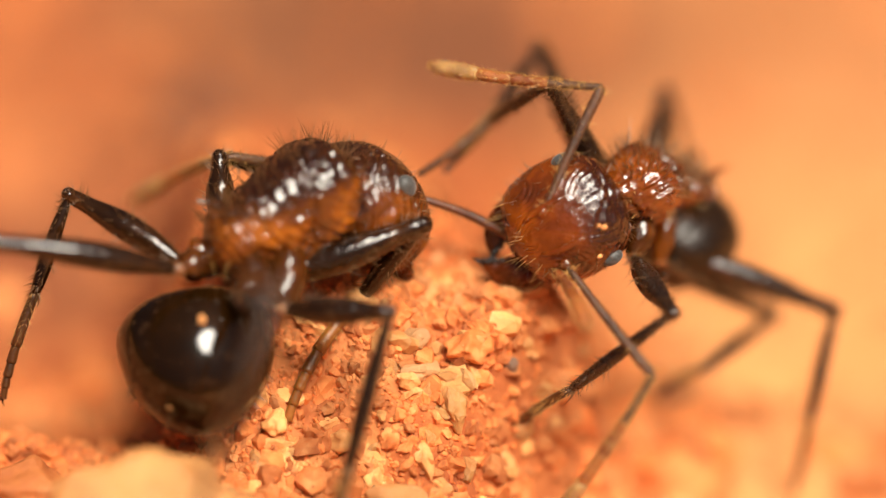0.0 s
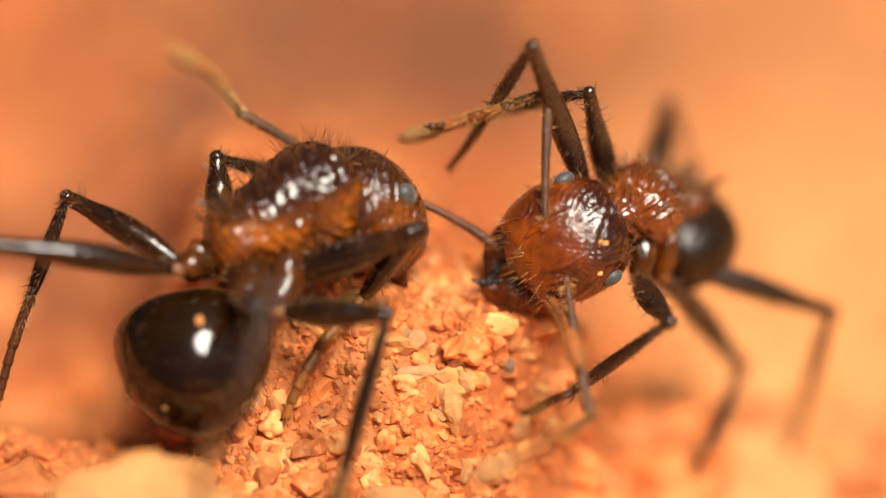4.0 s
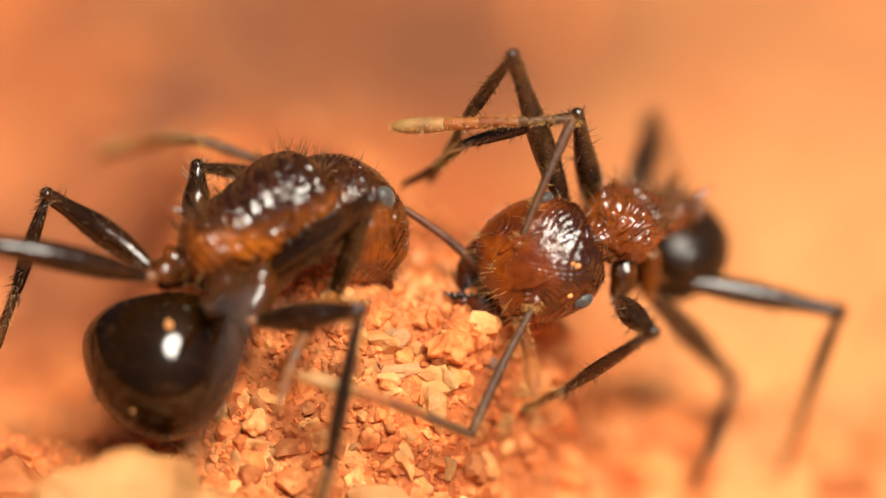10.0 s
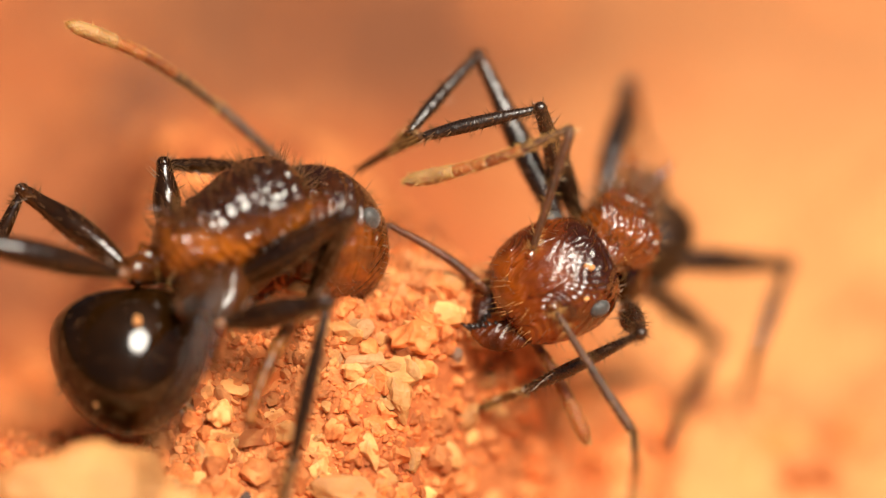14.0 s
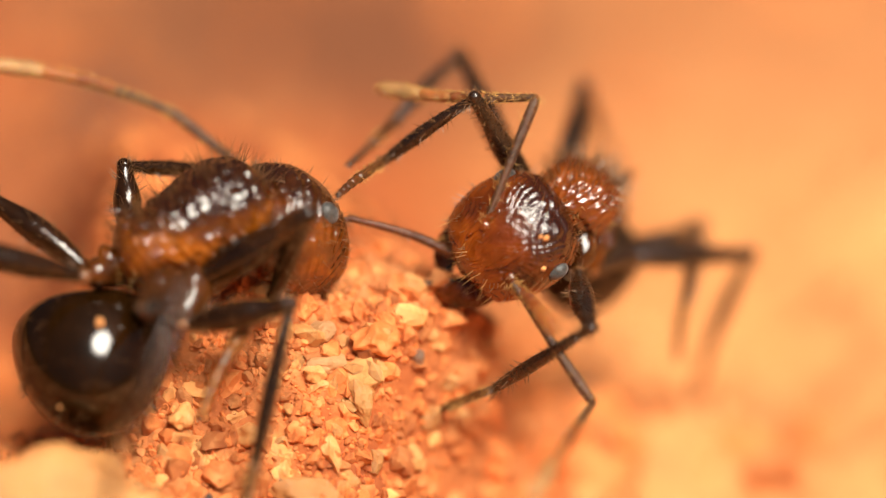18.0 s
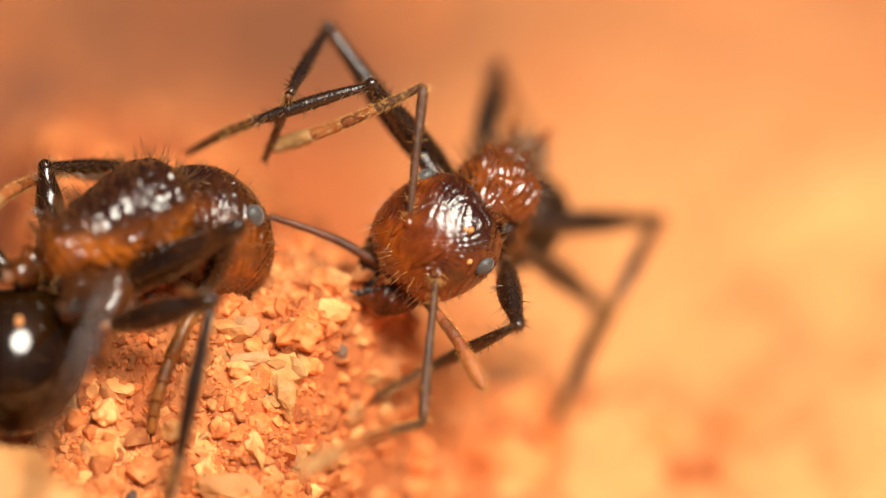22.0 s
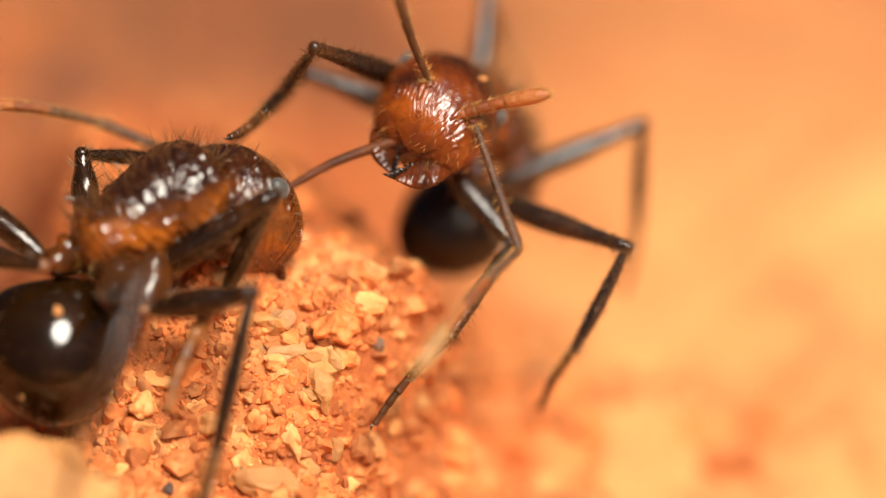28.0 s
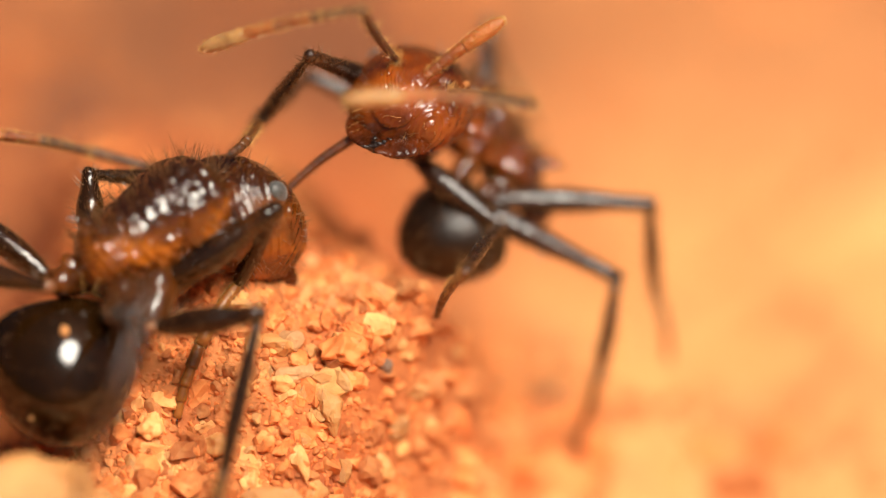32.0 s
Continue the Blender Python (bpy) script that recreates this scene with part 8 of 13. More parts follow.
    limb(right_ant_parts["left_midleg"], [
        (0, (-0.36, 0.05, -0.66), (-0.8, -1.939, -1.172), (-0.897, -0.813, -1.708), (-0.279, -1.098, -2.371)),
        (1, (-0.36, 0.05, -0.66), (-0.896, -1.83, -1.427), (-1.271, -0.996, -2.279), (-0.998, -1.337, -3.122)),
        (2, (-0.36, 0.05, -0.66), (-0.598, -2.035, -0.579), (-1.534, -1.447, -1.163), (-1.666, -1.976, -1.941)),
        (3, (-0.36, 0.05, -0.66), (-0.717, -2.018, -0.729), (-1.561, -1.261, -1.255), (-1.638, -1.763, -2.058)),
        (3.5, (-0.36, 0.05, -0.66), (-0.726, -1.669, -1.809), (-1.238, -0.657, -2.335), (-0.918, -1.101, -3.111)),
        (3.75, (-0.36, 0.05, -0.66), (-0.719, -1.665, -1.818), (-1.228, -0.647, -2.335), (-0.914, -1.094, -3.112)),
        (4, (-0.36, 0.05, -0.66), (-0.713, -1.66, -1.827), (-1.219, -0.635, -2.334), (-0.912, -1.086, -3.112)),
        (4.25, (-0.36, 0.05, -0.66), (-0.707, -1.655, -1.835), (-1.209, -0.625, -2.334), (-0.908, -1.079, -3.112)),
        (4.5, (-0.36, 0.05, -0.66), (-0.7, -1.651, -1.844), (-1.2, -0.615, -2.333), (-0.906, -1.072, -3.112)),
        (4.75, (-0.36, 0.05, -0.66), (-0.694, -1.646, -1.853), (-1.191, -0.604, -2.332), (-0.903, -1.063, -3.112)),
        (5, (-0.36, 0.05, -0.66), (-0.688, -1.641, -1.861), (-1.181, -0.593, -2.332), (-0.9, -1.057, -3.113)),
        (5.25, (-0.36, 0.05, -0.66), (-0.682, -1.636, -1.87), (-1.172, -0.582, -2.331), (-0.899, -1.049, -3.112)),
        (5.5, (-0.36, 0.05, -0.66), (-0.676, -1.631, -1.879), (-1.163, -0.571, -2.33), (-0.897, -1.04, -3.112)),
        (6, (-0.36, 0.05, -0.66), (-0.557, -1.529, -2.03), (-1.096, -0.447, -2.348), (-0.815, -0.818, -3.176)),
        (6.5, (-0.36, 0.05, -0.66), (-0.551, -1.491, -2.074), (-1.104, -0.412, -2.378), (-0.78, -0.751, -3.204)),
        (7, (-0.36, 0.05, -0.66), (-0.537, -1.447, -2.122), (-1.107, -0.373, -2.413), (-0.737, -0.674, -3.235)),
        (7.5, (-0.36, 0.05, -0.66), (-0.555, -1.448, -2.119), (-1.111, -0.356, -2.369), (-0.731, -0.647, -3.191)),
        (8, (-0.36, 0.05, -0.66), (-0.574, -1.448, -2.116), (-1.114, -0.34, -2.325), (-0.726, -0.619, -3.147)),
        (8.5, (-0.36, 0.05, -0.66), (-0.509, -1.325, -2.24), (-1.098, -0.231, -2.378), (-0.683, -0.439, -3.207)),
        (9, (-0.36, 0.05, -0.66), (-0.434, -1.18, -2.361), (-1.078, -0.11, -2.425), (-0.635, -0.237, -3.256)),
        (9.5, (-0.36, 0.05, -0.66), (-0.59, -1.423, -2.139), (-1.21, -0.359, -2.356), (-0.815, -0.665, -3.164)),
        (10, (-0.36, 0.05, -0.66), (-0.665, -1.535, -2.003), (-1.277, -0.484, -2.291), (-0.928, -0.892, -3.075)),
        (10.5, (-0.36, 0.05, -0.66), (-0.601, -1.5, -2.056), (-1.204, -0.442, -2.338), (-0.88, -0.873, -3.12)),
        (11, (-0.36, 0.05, -0.66), (-0.539, -1.461, -2.107), (-1.133, -0.396, -2.382), (-0.834, -0.847, -3.163)),
        (11.5, (-0.36, 0.05, -0.66), (-0.431, -1.503, -2.071), (-1.008, -0.453, -2.425), (-0.705, -0.851, -3.233)),
        (12, (-0.36, 0.05, -0.66), (-0.509, -1.784, -1.673), (-1.054, -0.905, -2.376), (-0.755, -1.467, -3.081)),
        (12.5, (-0.36, 0.05, -0.66), (-0.707, -1.643, -1.853), (-1.14, -0.553, -2.284), (-0.914, -1.083, -3.039)),
        (13, (-0.36, 0.05, -0.66), (-1.067, -1.379, -2.027), (-1.299, -0.155, -2.133), (-1.444, 0.784, -2.114)),
        (13.5, (-0.36, 0.05, -0.66), (-1.167, -1.289, -2.062), (-1.256, -0.043, -2.101), (-1.347, 0.896, -1.991)),
        (14, (-0.36, 0.05, -0.66), (-1.271, -1.298, -1.987), (-1.245, -0.051, -2.071), (-1.301, 0.89, -1.956)),
        (14.5, (-0.36, 0.05, -0.66), (-1.271, -1.393, -1.884), (-1.2, -0.165, -2.107), (-1.286, 0.781, -2.122)),
        (15, (-0.36, 0.05, -0.66), (-1.276, -1.466, -1.788), (-1.159, -0.272, -2.14), (-1.274, 0.661, -2.279)),
        (15.5, (-0.36, 0.05, -0.66), (-1.265, -1.584, -1.62), (-1.195, -0.468, -2.18), (-1.329, 0.44, -2.424)),
        (15.75, (-0.36, 0.05, -0.66), (-1.114, -1.653, -1.63), (-1.131, -0.542, -2.203), (-1.034, -1.111, -2.958)),
        (16, (-0.36, 0.05, -0.66), (-1.103, -1.669, -1.61), (-1.136, -0.58, -2.223), (-1.029, -1.167, -2.963)),
        (16.25, (-0.36, 0.05, -0.66), (-1.093, -1.684, -1.59), (-1.141, -0.619, -2.242), (-1.024, -1.22, -2.968)),
        (16.5, (-0.36, 0.05, -0.66), (-1.083, -1.699, -1.571), (-1.145, -0.658, -2.261), (-1.018, -1.275, -2.972)),
        (16.75, (-0.36, 0.05, -0.66), (-1.073, -1.712, -1.552), (-1.149, -0.699, -2.28), (-1.012, -1.33, -2.976)),
        (17, (-0.36, 0.05, -0.66), (-1.062, -1.726, -1.533), (-1.152, -0.743, -2.299), (-1.005, -1.387, -2.981)),
        (17.25, (-0.36, 0.05, -0.66), (-1.052, -1.739, -1.515), (-1.154, -0.785, -2.317), (-0.998, -1.443, -2.985)),
        (17.5, (-0.36, 0.05, -0.66), (-1.042, -1.751, -1.497), (-1.156, -0.831, -2.335), (-0.99, -1.5, -2.989)),
        (18, (-0.36, 0.05, -0.66), (-0.837, -1.933, -0.159), (-1.219, -0.88, -0.715), (-1.263, -1.412, -1.501)),
        (18.5, (-0.36, 0.05, -0.66), (-1.115, -1.752, -1.43), (-1.245, -0.827, -2.261), (-1.07, -1.49, -2.919)),
        (19, (-0.36, 0.05, -0.66), (-1.12, -1.628, -1.669), (-1.247, -0.679, -2.473), (-1.125, -1.35, -3.134)),
        (19.5, (-0.36, 0.05, -0.66), (-1.009, -1.76, -1.505), (-1.405, -0.701, -2.039), (-1.378, -1.345, -2.737)),
        (20, (-0.36, 0.05, -0.66), (-0.911, -1.856, -1.348), (-1.549, -0.822, -1.641), (-1.618, -1.422, -2.374)),
        (20.5, (-0.36, 0.05, -0.66), (-1.276, -1.616, -1.552), (-1.55, -0.441, -1.878), (-1.767, 0.483, -1.93)),
        (21, (-0.36, 0.05, -0.66), (-1.481, -1.33, -1.777), (-1.449, -0.133, -2.137), (-1.446, 0.816, -2.157)),
        (21.5, (-0.36, 0.05, -0.66), (-1.433, -1.381, -1.76), (-1.426, -0.2, -2.17), (-1.476, 0.746, -2.235)),
        (22, (-0.36, 0.05, -0.66), (-1.265, -1.467, -1.796), (-1.347, -0.291, -2.213), (-1.273, -0.746, -3.044)),
        (22.5, (-0.36, 0.05, -0.66), (-1.272, -1.463, -1.796), (-1.302, -0.293, -2.235), (-1.224, -0.74, -3.069)),
        (23, (-0.36, 0.05, -0.66), (-1.413, -1.407, -1.745), (-1.326, -0.267, -2.248), (-1.439, 0.672, -2.336)),
        (23.5, (-0.36, 0.05, -0.66), (-1.239, -1.519, -1.745), (-1.379, -0.373, -2.226), (-1.302, -0.853, -3.042)),
        (24, (-0.36, 0.05, -0.66), (-1.2, -1.573, -1.694), (-1.499, -0.47, -2.2), (-1.427, -0.988, -2.993)),
        (24.5, (-0.36, 0.05, -0.66), (-0.859, -1.634, -1.811), (-0.858, -0.496, -2.329), (-0.712, -1.043, -3.092)),
        (25, (-0.36, 0.05, -0.66), (-0.607, 2.124, -0.44), (-0.277, 1.69, -1.565), (-0.057, 1.119, -2.292)),
        (25.5, (-0.36, 0.05, -0.66), (-0.893, 2.081, -0.695), (-0.583, 1.638, -1.822), (-0.368, 1.049, -2.536)),
        (25.75, (-0.36, 0.05, -0.66), (-1.16, 1.989, -0.77), (-0.878, 1.499, -1.885), (-0.659, 0.876, -2.568)),
        (26, (-0.36, 0.05, -0.66), (-1.44, 1.846, -0.799), (-1.188, 1.321, -1.905), (-0.959, 0.675, -2.563)),
        (26.25, (-0.36, 0.05, -0.66), (-1.718, 1.648, -0.775), (-1.498, 1.098, -1.876), (-1.256, 0.438, -2.515)),
        (26.5, (-0.36, 0.05, -0.66), (-1.978, 1.388, -0.696), (-1.79, 0.825, -1.796), (-1.532, 0.159, -2.422)),
        (26.75, (-0.36, 0.05, -0.66), (-2.197, 1.063, -0.566), (-2.041, 0.494, -1.668), (-1.761, -0.168, -2.289)),
        (27, (-0.36, 0.05, -0.66), (-2.348, 0.671, -0.393), (-2.225, 0.103, -1.5), (-1.919, -0.546, -2.122)),
        (27.25, (-0.36, 0.05, -0.66), (-2.401, 0.207, -0.191), (-2.308, -0.352, -1.305), (-1.969, -0.977, -1.935)),
        (27.5, (-0.36, 0.05, -0.66), (-2.309, -0.331, 0.022), (-2.244, -0.876, -1.101), (-1.863, -1.463, -1.743)),
        (28, (-0.36, 0.05, -0.66), (-2.206, -0.525, 0.161), (-2.337, -0.971, -0.999), (-2.003, -1.564, -1.663)),
        (28.5, (-0.36, 0.05, -0.66), (-2.095, -0.452, 0.411), (-2.119, -0.943, -0.738), (-1.817, -1.525, -1.425)),
        (29, (-0.36, 0.05, -0.66), (-1.917, -0.437, 0.662), (-1.857, -0.95, -0.476), (-1.588, -1.521, -1.186)),
        (29.5, (-0.36, 0.05, -0.66), (-2.257, -0.418, 0.11), (-1.84, -1.513, -0.325), (-1.704, -2.289, -0.856)),
        (30, (-0.36, 0.05, -0.66), (-2.081, -0.794, 0.198), (-1.938, -1.717, -0.633), (-1.684, -2.457, -1.172)),
        (30.5, (-0.36, 0.05, -0.66), (-1.757, -1.315, 0.11), (-1.535, -2.159, -0.785), (-1.307, -2.861, -1.383)),
        (31, (-0.36, 0.05, -0.66), (-1.383, -1.672, -0.029), (-1.166, -2.48, -0.958), (-0.974, -3.14, -1.614)),
        (31.5, (-0.36, 0.05, -0.66), (-0.843, -1.911, -0.085), (-0.571, -2.673, -1.038), (-0.34, -3.243, -1.762)),
        (32, (-0.36, 0.05, -0.66), (-0.63, -1.965, -0.134), (-0.289, -2.671, -1.108), (-0.029, -3.132, -1.897)),
    ])
    limb(right_ant_parts["left_hindleg"], [
        (0, (-0.27, -0.25, -0.58), (-1.637, -1.678, -0.694), (-1.878, -1.6, -1.816), (-1.871, -1.865, -2.728)),
        (1, (-0.27, -0.25, -0.58), (-1.672, -1.642, -0.712), (-1.64, -2.01, -1.801), (-1.742, -2.174, -2.731)),
        (2, (-0.27, -0.25, -0.58), (-1.584, -1.718, -0.774), (-1.567, -2.109, -1.855), (-1.477, -2.573, -2.68)),
        (3, (-0.27, -0.25, -0.58), (-1.472, -1.812, -0.768), (-1.27, -2.339, -1.77), (-1.136, -2.758, -2.612)),
        (3.5, (-0.27, -0.25, -0.58), (-1.433, -1.83, -0.849), (-1.264, -2.238, -1.911), (-1.149, -2.553, -2.8)),
        (3.75, (-0.27, -0.25, -0.58), (-1.438, -1.829, -0.832), (-1.284, -2.214, -1.905), (-1.176, -2.509, -2.802)),
        (4, (-0.27, -0.25, -0.58), (-1.443, -1.828, -0.815), (-1.303, -2.189, -1.898), (-1.203, -2.462, -2.803)),
        (4.25, (-0.27, -0.25, -0.58), (-1.449, -1.826, -0.798), (-1.324, -2.162, -1.891), (-1.232, -2.413, -2.802)),
        (4.5, (-0.27, -0.25, -0.58), (-1.455, -1.824, -0.781), (-1.344, -2.133, -1.883), (-1.261, -2.362, -2.801)),
        (4.75, (-0.27, -0.25, -0.58), (-1.461, -1.821, -0.763), (-1.366, -2.103, -1.874), (-1.29, -2.308, -2.798)),
        (5, (-0.27, -0.25, -0.58), (-1.468, -1.818, -0.745), (-1.388, -2.071, -1.864), (-1.321, -2.252, -2.794)),
        (5.25, (-0.27, -0.25, -0.58), (-1.475, -1.814, -0.727), (-1.411, -2.038, -1.853), (-1.352, -2.193, -2.788)),
        (5.5, (-0.27, -0.25, -0.58), (-1.483, -1.81, -0.708), (-1.434, -2.002, -1.841), (-1.385, -2.131, -2.781)),
        (6, (-0.27, -0.25, -0.58), (-1.405, -1.855, -0.819), (-1.378, -1.853, -1.969), (-1.34, -1.819, -2.918)),
        (6.5, (-0.27, -0.25, -0.58), (-1.395, -1.853, -0.873), (-1.361, -1.795, -2.021), (-1.302, -1.753, -2.968)),
        (7, (-0.27, -0.25, -0.58), (-1.378, -1.853, -0.934), (-1.335, -1.733, -2.077), (-1.256, -1.677, -3.022)),
        (7.5, (-0.27, -0.25, -0.58), (-1.444, -1.81, -0.909), (-1.398, -1.684, -2.051), (-1.304, -1.658, -2.996)),
        (8, (-0.27, -0.25, -0.58), (-1.516, -1.76, -0.879), (-1.467, -1.627, -2.02), (-1.358, -1.629, -2.964)),
        (8.5, (-0.27, -0.25, -0.58), (-1.408, -1.798, -1.06), (-1.302, -1.634, -2.193), (-1.183, -1.584, -3.135)),
        (9, (-0.27, -0.25, -0.58), (-1.285, -1.812, -1.251), (-1.122, -1.603, -2.37), (-0.992, -1.494, -3.305)),
        (9.5, (-0.27, -0.25, -0.58), (-1.531, -1.75, -0.864), (-1.373, -1.728, -2.003), (-1.267, -1.724, -2.947)),
        (10, (-0.27, -0.25, -0.58), (-1.702, -1.617, -0.616), (-1.546, -1.69, -1.753), (-1.46, -1.714, -2.699)),
        (10.5, (-0.27, -0.25, -0.58), (-1.613, -1.701, -0.684), (-1.454, -1.787, -1.82), (-1.383, -1.766, -2.767)),
        (11, (-0.27, -0.25, -0.58), (-1.546, -1.756, -0.735), (-1.385, -1.853, -1.87), (-1.331, -1.783, -2.816)),
        (11.5, (-0.27, -0.25, -0.58), (-1.359, -1.889, -0.797), (-1.25, -1.846, -1.941), (-1.127, -1.893, -2.881)),
        (12, (-0.27, -0.25, -0.58), (-1.376, -1.883, -0.404), (-1.346, -1.979, -1.549), (-1.172, -2.367, -2.399)),
        (12.5, (-0.27, -0.25, -0.58), (-1.297, -1.898, -0.965), (-1.721, -0.966, -1.487), (-1.624, -1.341, -2.355)),
        (13, (-0.27, -0.25, -0.58), (-1.321, -1.662, -1.486), (-1.691, -0.575, -1.538), (-1.696, -0.884, -2.436)),
        (13.5, (-0.27, -0.25, -0.58), (-1.518, -1.626, -1.264), (-1.719, -0.509, -1.446), (-1.733, -0.722, -2.371)),
        (14, (-0.27, -0.25, -0.58), (-1.716, -1.574, -0.861), (-1.768, -0.525, -1.33), (-1.778, -0.721, -2.26)),
        (14.5, (-0.27, -0.25, -0.58), (-1.673, -1.641, -0.716), (-1.733, -0.623, -1.248), (-1.715, -0.926, -2.148)),
        (15, (-0.27, -0.25, -0.58), (-1.633, -1.687, -0.569), (-1.701, -0.702, -1.159), (-1.653, -1.102, -2.019)),
        (15.5, (-0.27, -0.25, -0.58), (-1.615, -1.691, -0.393), (-1.705, -0.81, -1.127), (-1.642, -1.321, -1.925)),
        (15.75, (-0.27, -0.25, -0.58), (-1.605, -1.697, -0.369), (-1.701, -0.835, -1.124), (-1.632, -1.357, -1.915)),
        (16, (-0.27, -0.25, -0.58), (-1.595, -1.703, -0.346), (-1.696, -0.86, -1.121), (-1.623, -1.392, -1.905)),
        (16.25, (-0.27, -0.25, -0.58), (-1.585, -1.708, -0.323), (-1.69, -0.884, -1.118), (-1.613, -1.426, -1.895)),
        (16.5, (-0.27, -0.25, -0.58), (-1.574, -1.713, -0.301), (-1.685, -0.908, -1.115), (-1.604, -1.46, -1.884)),
        (16.75, (-0.27, -0.25, -0.58), (-1.564, -1.718, -0.279), (-1.68, -0.933, -1.111), (-1.594, -1.492, -1.874)),
        (17, (-0.27, -0.25, -0.58), (-1.554, -1.722, -0.257), (-1.674, -0.957, -1.107), (-1.583, -1.525, -1.863)),
        (17.25, (-0.27, -0.25, -0.58), (-1.544, -1.726, -0.236), (-1.668, -0.981, -1.103), (-1.573, -1.557, -1.852)),
        (17.5, (-0.27, -0.25, -0.58), (-1.534, -1.73, -0.215), (-1.662, -1.005, -1.099), (-1.562, -1.588, -1.842)),
        (18, (-0.27, -0.25, -0.58), (-1.513, -1.737, -0.175), (-1.4, -1.964, -1.297), (-1.291, -2.56, -2.028)),
        (18.5, (-0.27, -0.25, -0.58), (-1.529, -1.742, -0.249), (-1.406, -1.919, -1.379), (-1.28, -2.52, -2.104)),
        (19, (-0.27, -0.25, -0.58), (-1.544, -1.744, -0.325), (-1.642, -1.024, -1.216), (-1.5, -1.627, -1.936)),
        (19.5, (-0.27, -0.25, -0.58), (-1.461, -1.829, -0.484), (-1.607, -0.847, -1.065), (-1.467, -1.365, -1.849)),
        (20, (-0.27, -0.25, -0.58), (-1.377, -1.89, -0.658), (-1.544, -0.787, -0.939), (-1.407, -1.209, -1.779)),
        (20.5, (-0.27, -0.25, -0.58), (-1.419, -1.822, -0.937), (-1.521, -0.727, -1.272), (-1.449, -0.966, -2.189)),
        (21, (-0.27, -0.25, -0.58), (-1.486, -1.684, -1.2), (-1.534, -0.606, -1.598), (-1.501, -0.607, -2.547)),
        (21.5, (-0.27, -0.25, -0.58), (-1.487, -1.767, -0.949), (-1.492, -0.72, -1.425), (-1.445, -0.332, -2.291)),
        (22, (-0.27, -0.25, -0.58), (-1.5, -1.798, -0.689), (-1.458, -0.788, -1.237), (-1.391, -0.43, -2.114)),
        (22.5, (-0.27, -0.25, -0.58), (-1.466, -1.826, -0.672), (-1.431, -0.848, -1.276), (-1.369, -0.483, -2.151)),
        (23, (-0.27, -0.25, -0.58), (-1.431, -1.852, -0.656), (-1.402, -0.914, -1.321), (-1.291, -0.926, -2.264)),
        (23.5, (-0.27, -0.25, -0.58), (-1.413, -1.867, -0.602), (-1.403, -1.011, -1.37), (-1.294, -1.199, -2.295)),
        (24, (-0.27, -0.25, -0.58), (-1.397, -1.878, -0.552), (-1.395, -1.133, -1.428), (-1.286, -1.465, -2.311)),
        (24.5, (-0.27, -0.25, -0.58), (-1.53, -1.762, -0.369), (-1.469, -1.209, -1.376), (-1.44, -1.483, -2.285)),
        (25, (-0.27, -0.25, -0.58), (-1.647, -1.62, -0.198), (-1.566, -1.104, -1.223), (-1.599, -1.214, -2.166)),
        (25.5, (-0.27, -0.25, -0.58), (-1.668, -1.595, -0.185), (-1.638, -1.156, -1.248), (-1.684, -1.373, -2.171)),
        (25.75, (-0.27, -0.25, -0.58), (-1.554, -1.595, 0.1), (-1.618, -1.258, -0.997), (-1.688, -1.579, -1.889)),
        (26, (-0.27, -0.25, -0.58), (-1.427, -1.549, 0.366), (-1.587, -1.315, -0.749), (-1.671, -1.728, -1.6)),
        (26.25, (-0.27, -0.25, -0.58), (-1.296, -1.461, 0.604), (-1.549, -1.33, -0.509), (-1.636, -1.824, -1.316)),
        (26.5, (-0.27, -0.25, -0.58), (-1.174, -1.329, 0.813), (-1.514, -1.303, -0.285), (-1.591, -1.865, -1.047)),
        (26.75, (-0.27, -0.25, -0.58), (-1.088, -1.137, 0.989), (-1.406, -1.426, -0.077), (-1.457, -2.045, -0.796)),
        (27, (-0.27, -0.25, -0.58), (-1.046, -0.916, 1.116), (-1.411, -1.31, 0.099), (-1.407, -1.984, -0.57)),
        (27.25, (-0.27, -0.25, -0.58), (-0.859, -0.927, 1.185), (-1.264, -1.458, 0.249), (-1.156, -2.177, -0.362)),
        (27.5, (-0.27, -0.25, -0.58), (-0.668, -0.936, 1.234), (-0.897, -1.721, 0.425), (-0.721, -2.432, -0.179)),
        (28, (-0.27, -0.25, -0.58), (-0.617, -0.858, 1.272), (-0.817, -1.702, 0.517), (-0.669, -2.415, -0.094)),
        (28.5, (-0.27, -0.25, -0.58), (-0.592, -0.854, 1.278), (-0.587, -1.785, 0.604), (-0.471, -2.46, -0.054)),
        (29, (-0.27, -0.25, -0.58), (-0.567, -0.849, 1.284), (-0.406, -1.819, 0.688), (-0.332, -2.451, -0.018)),
        (29.5, (-0.27, -0.25, -0.58), (-0.546, -0.87, 1.28), (-0.442, -1.797, 0.608), (-0.311, -2.485, -0.034)),
        (30, (-0.27, -0.25, -0.58), (-0.525, -0.89, 1.276), (-0.495, -1.764, 0.53), (-0.317, -2.496, -0.05)),
        (30.5, (-0.27, -0.25, -0.58), (-0.634, -1.269, 1.078), (-0.634, -2.12, 0.304), (-0.436, -2.899, -0.203)),
        (31, (-0.27, -0.25, -0.58), (-0.636, -1.63, 0.792), (-0.662, -2.525, 0.07), (-0.439, -3.339, -0.367)),
        (31.5, (-0.27, -0.25, -0.58), (-0.513, -1.704, 0.741), (-0.335, -2.588, 0.028), (-0.056, -3.365, -0.443)),
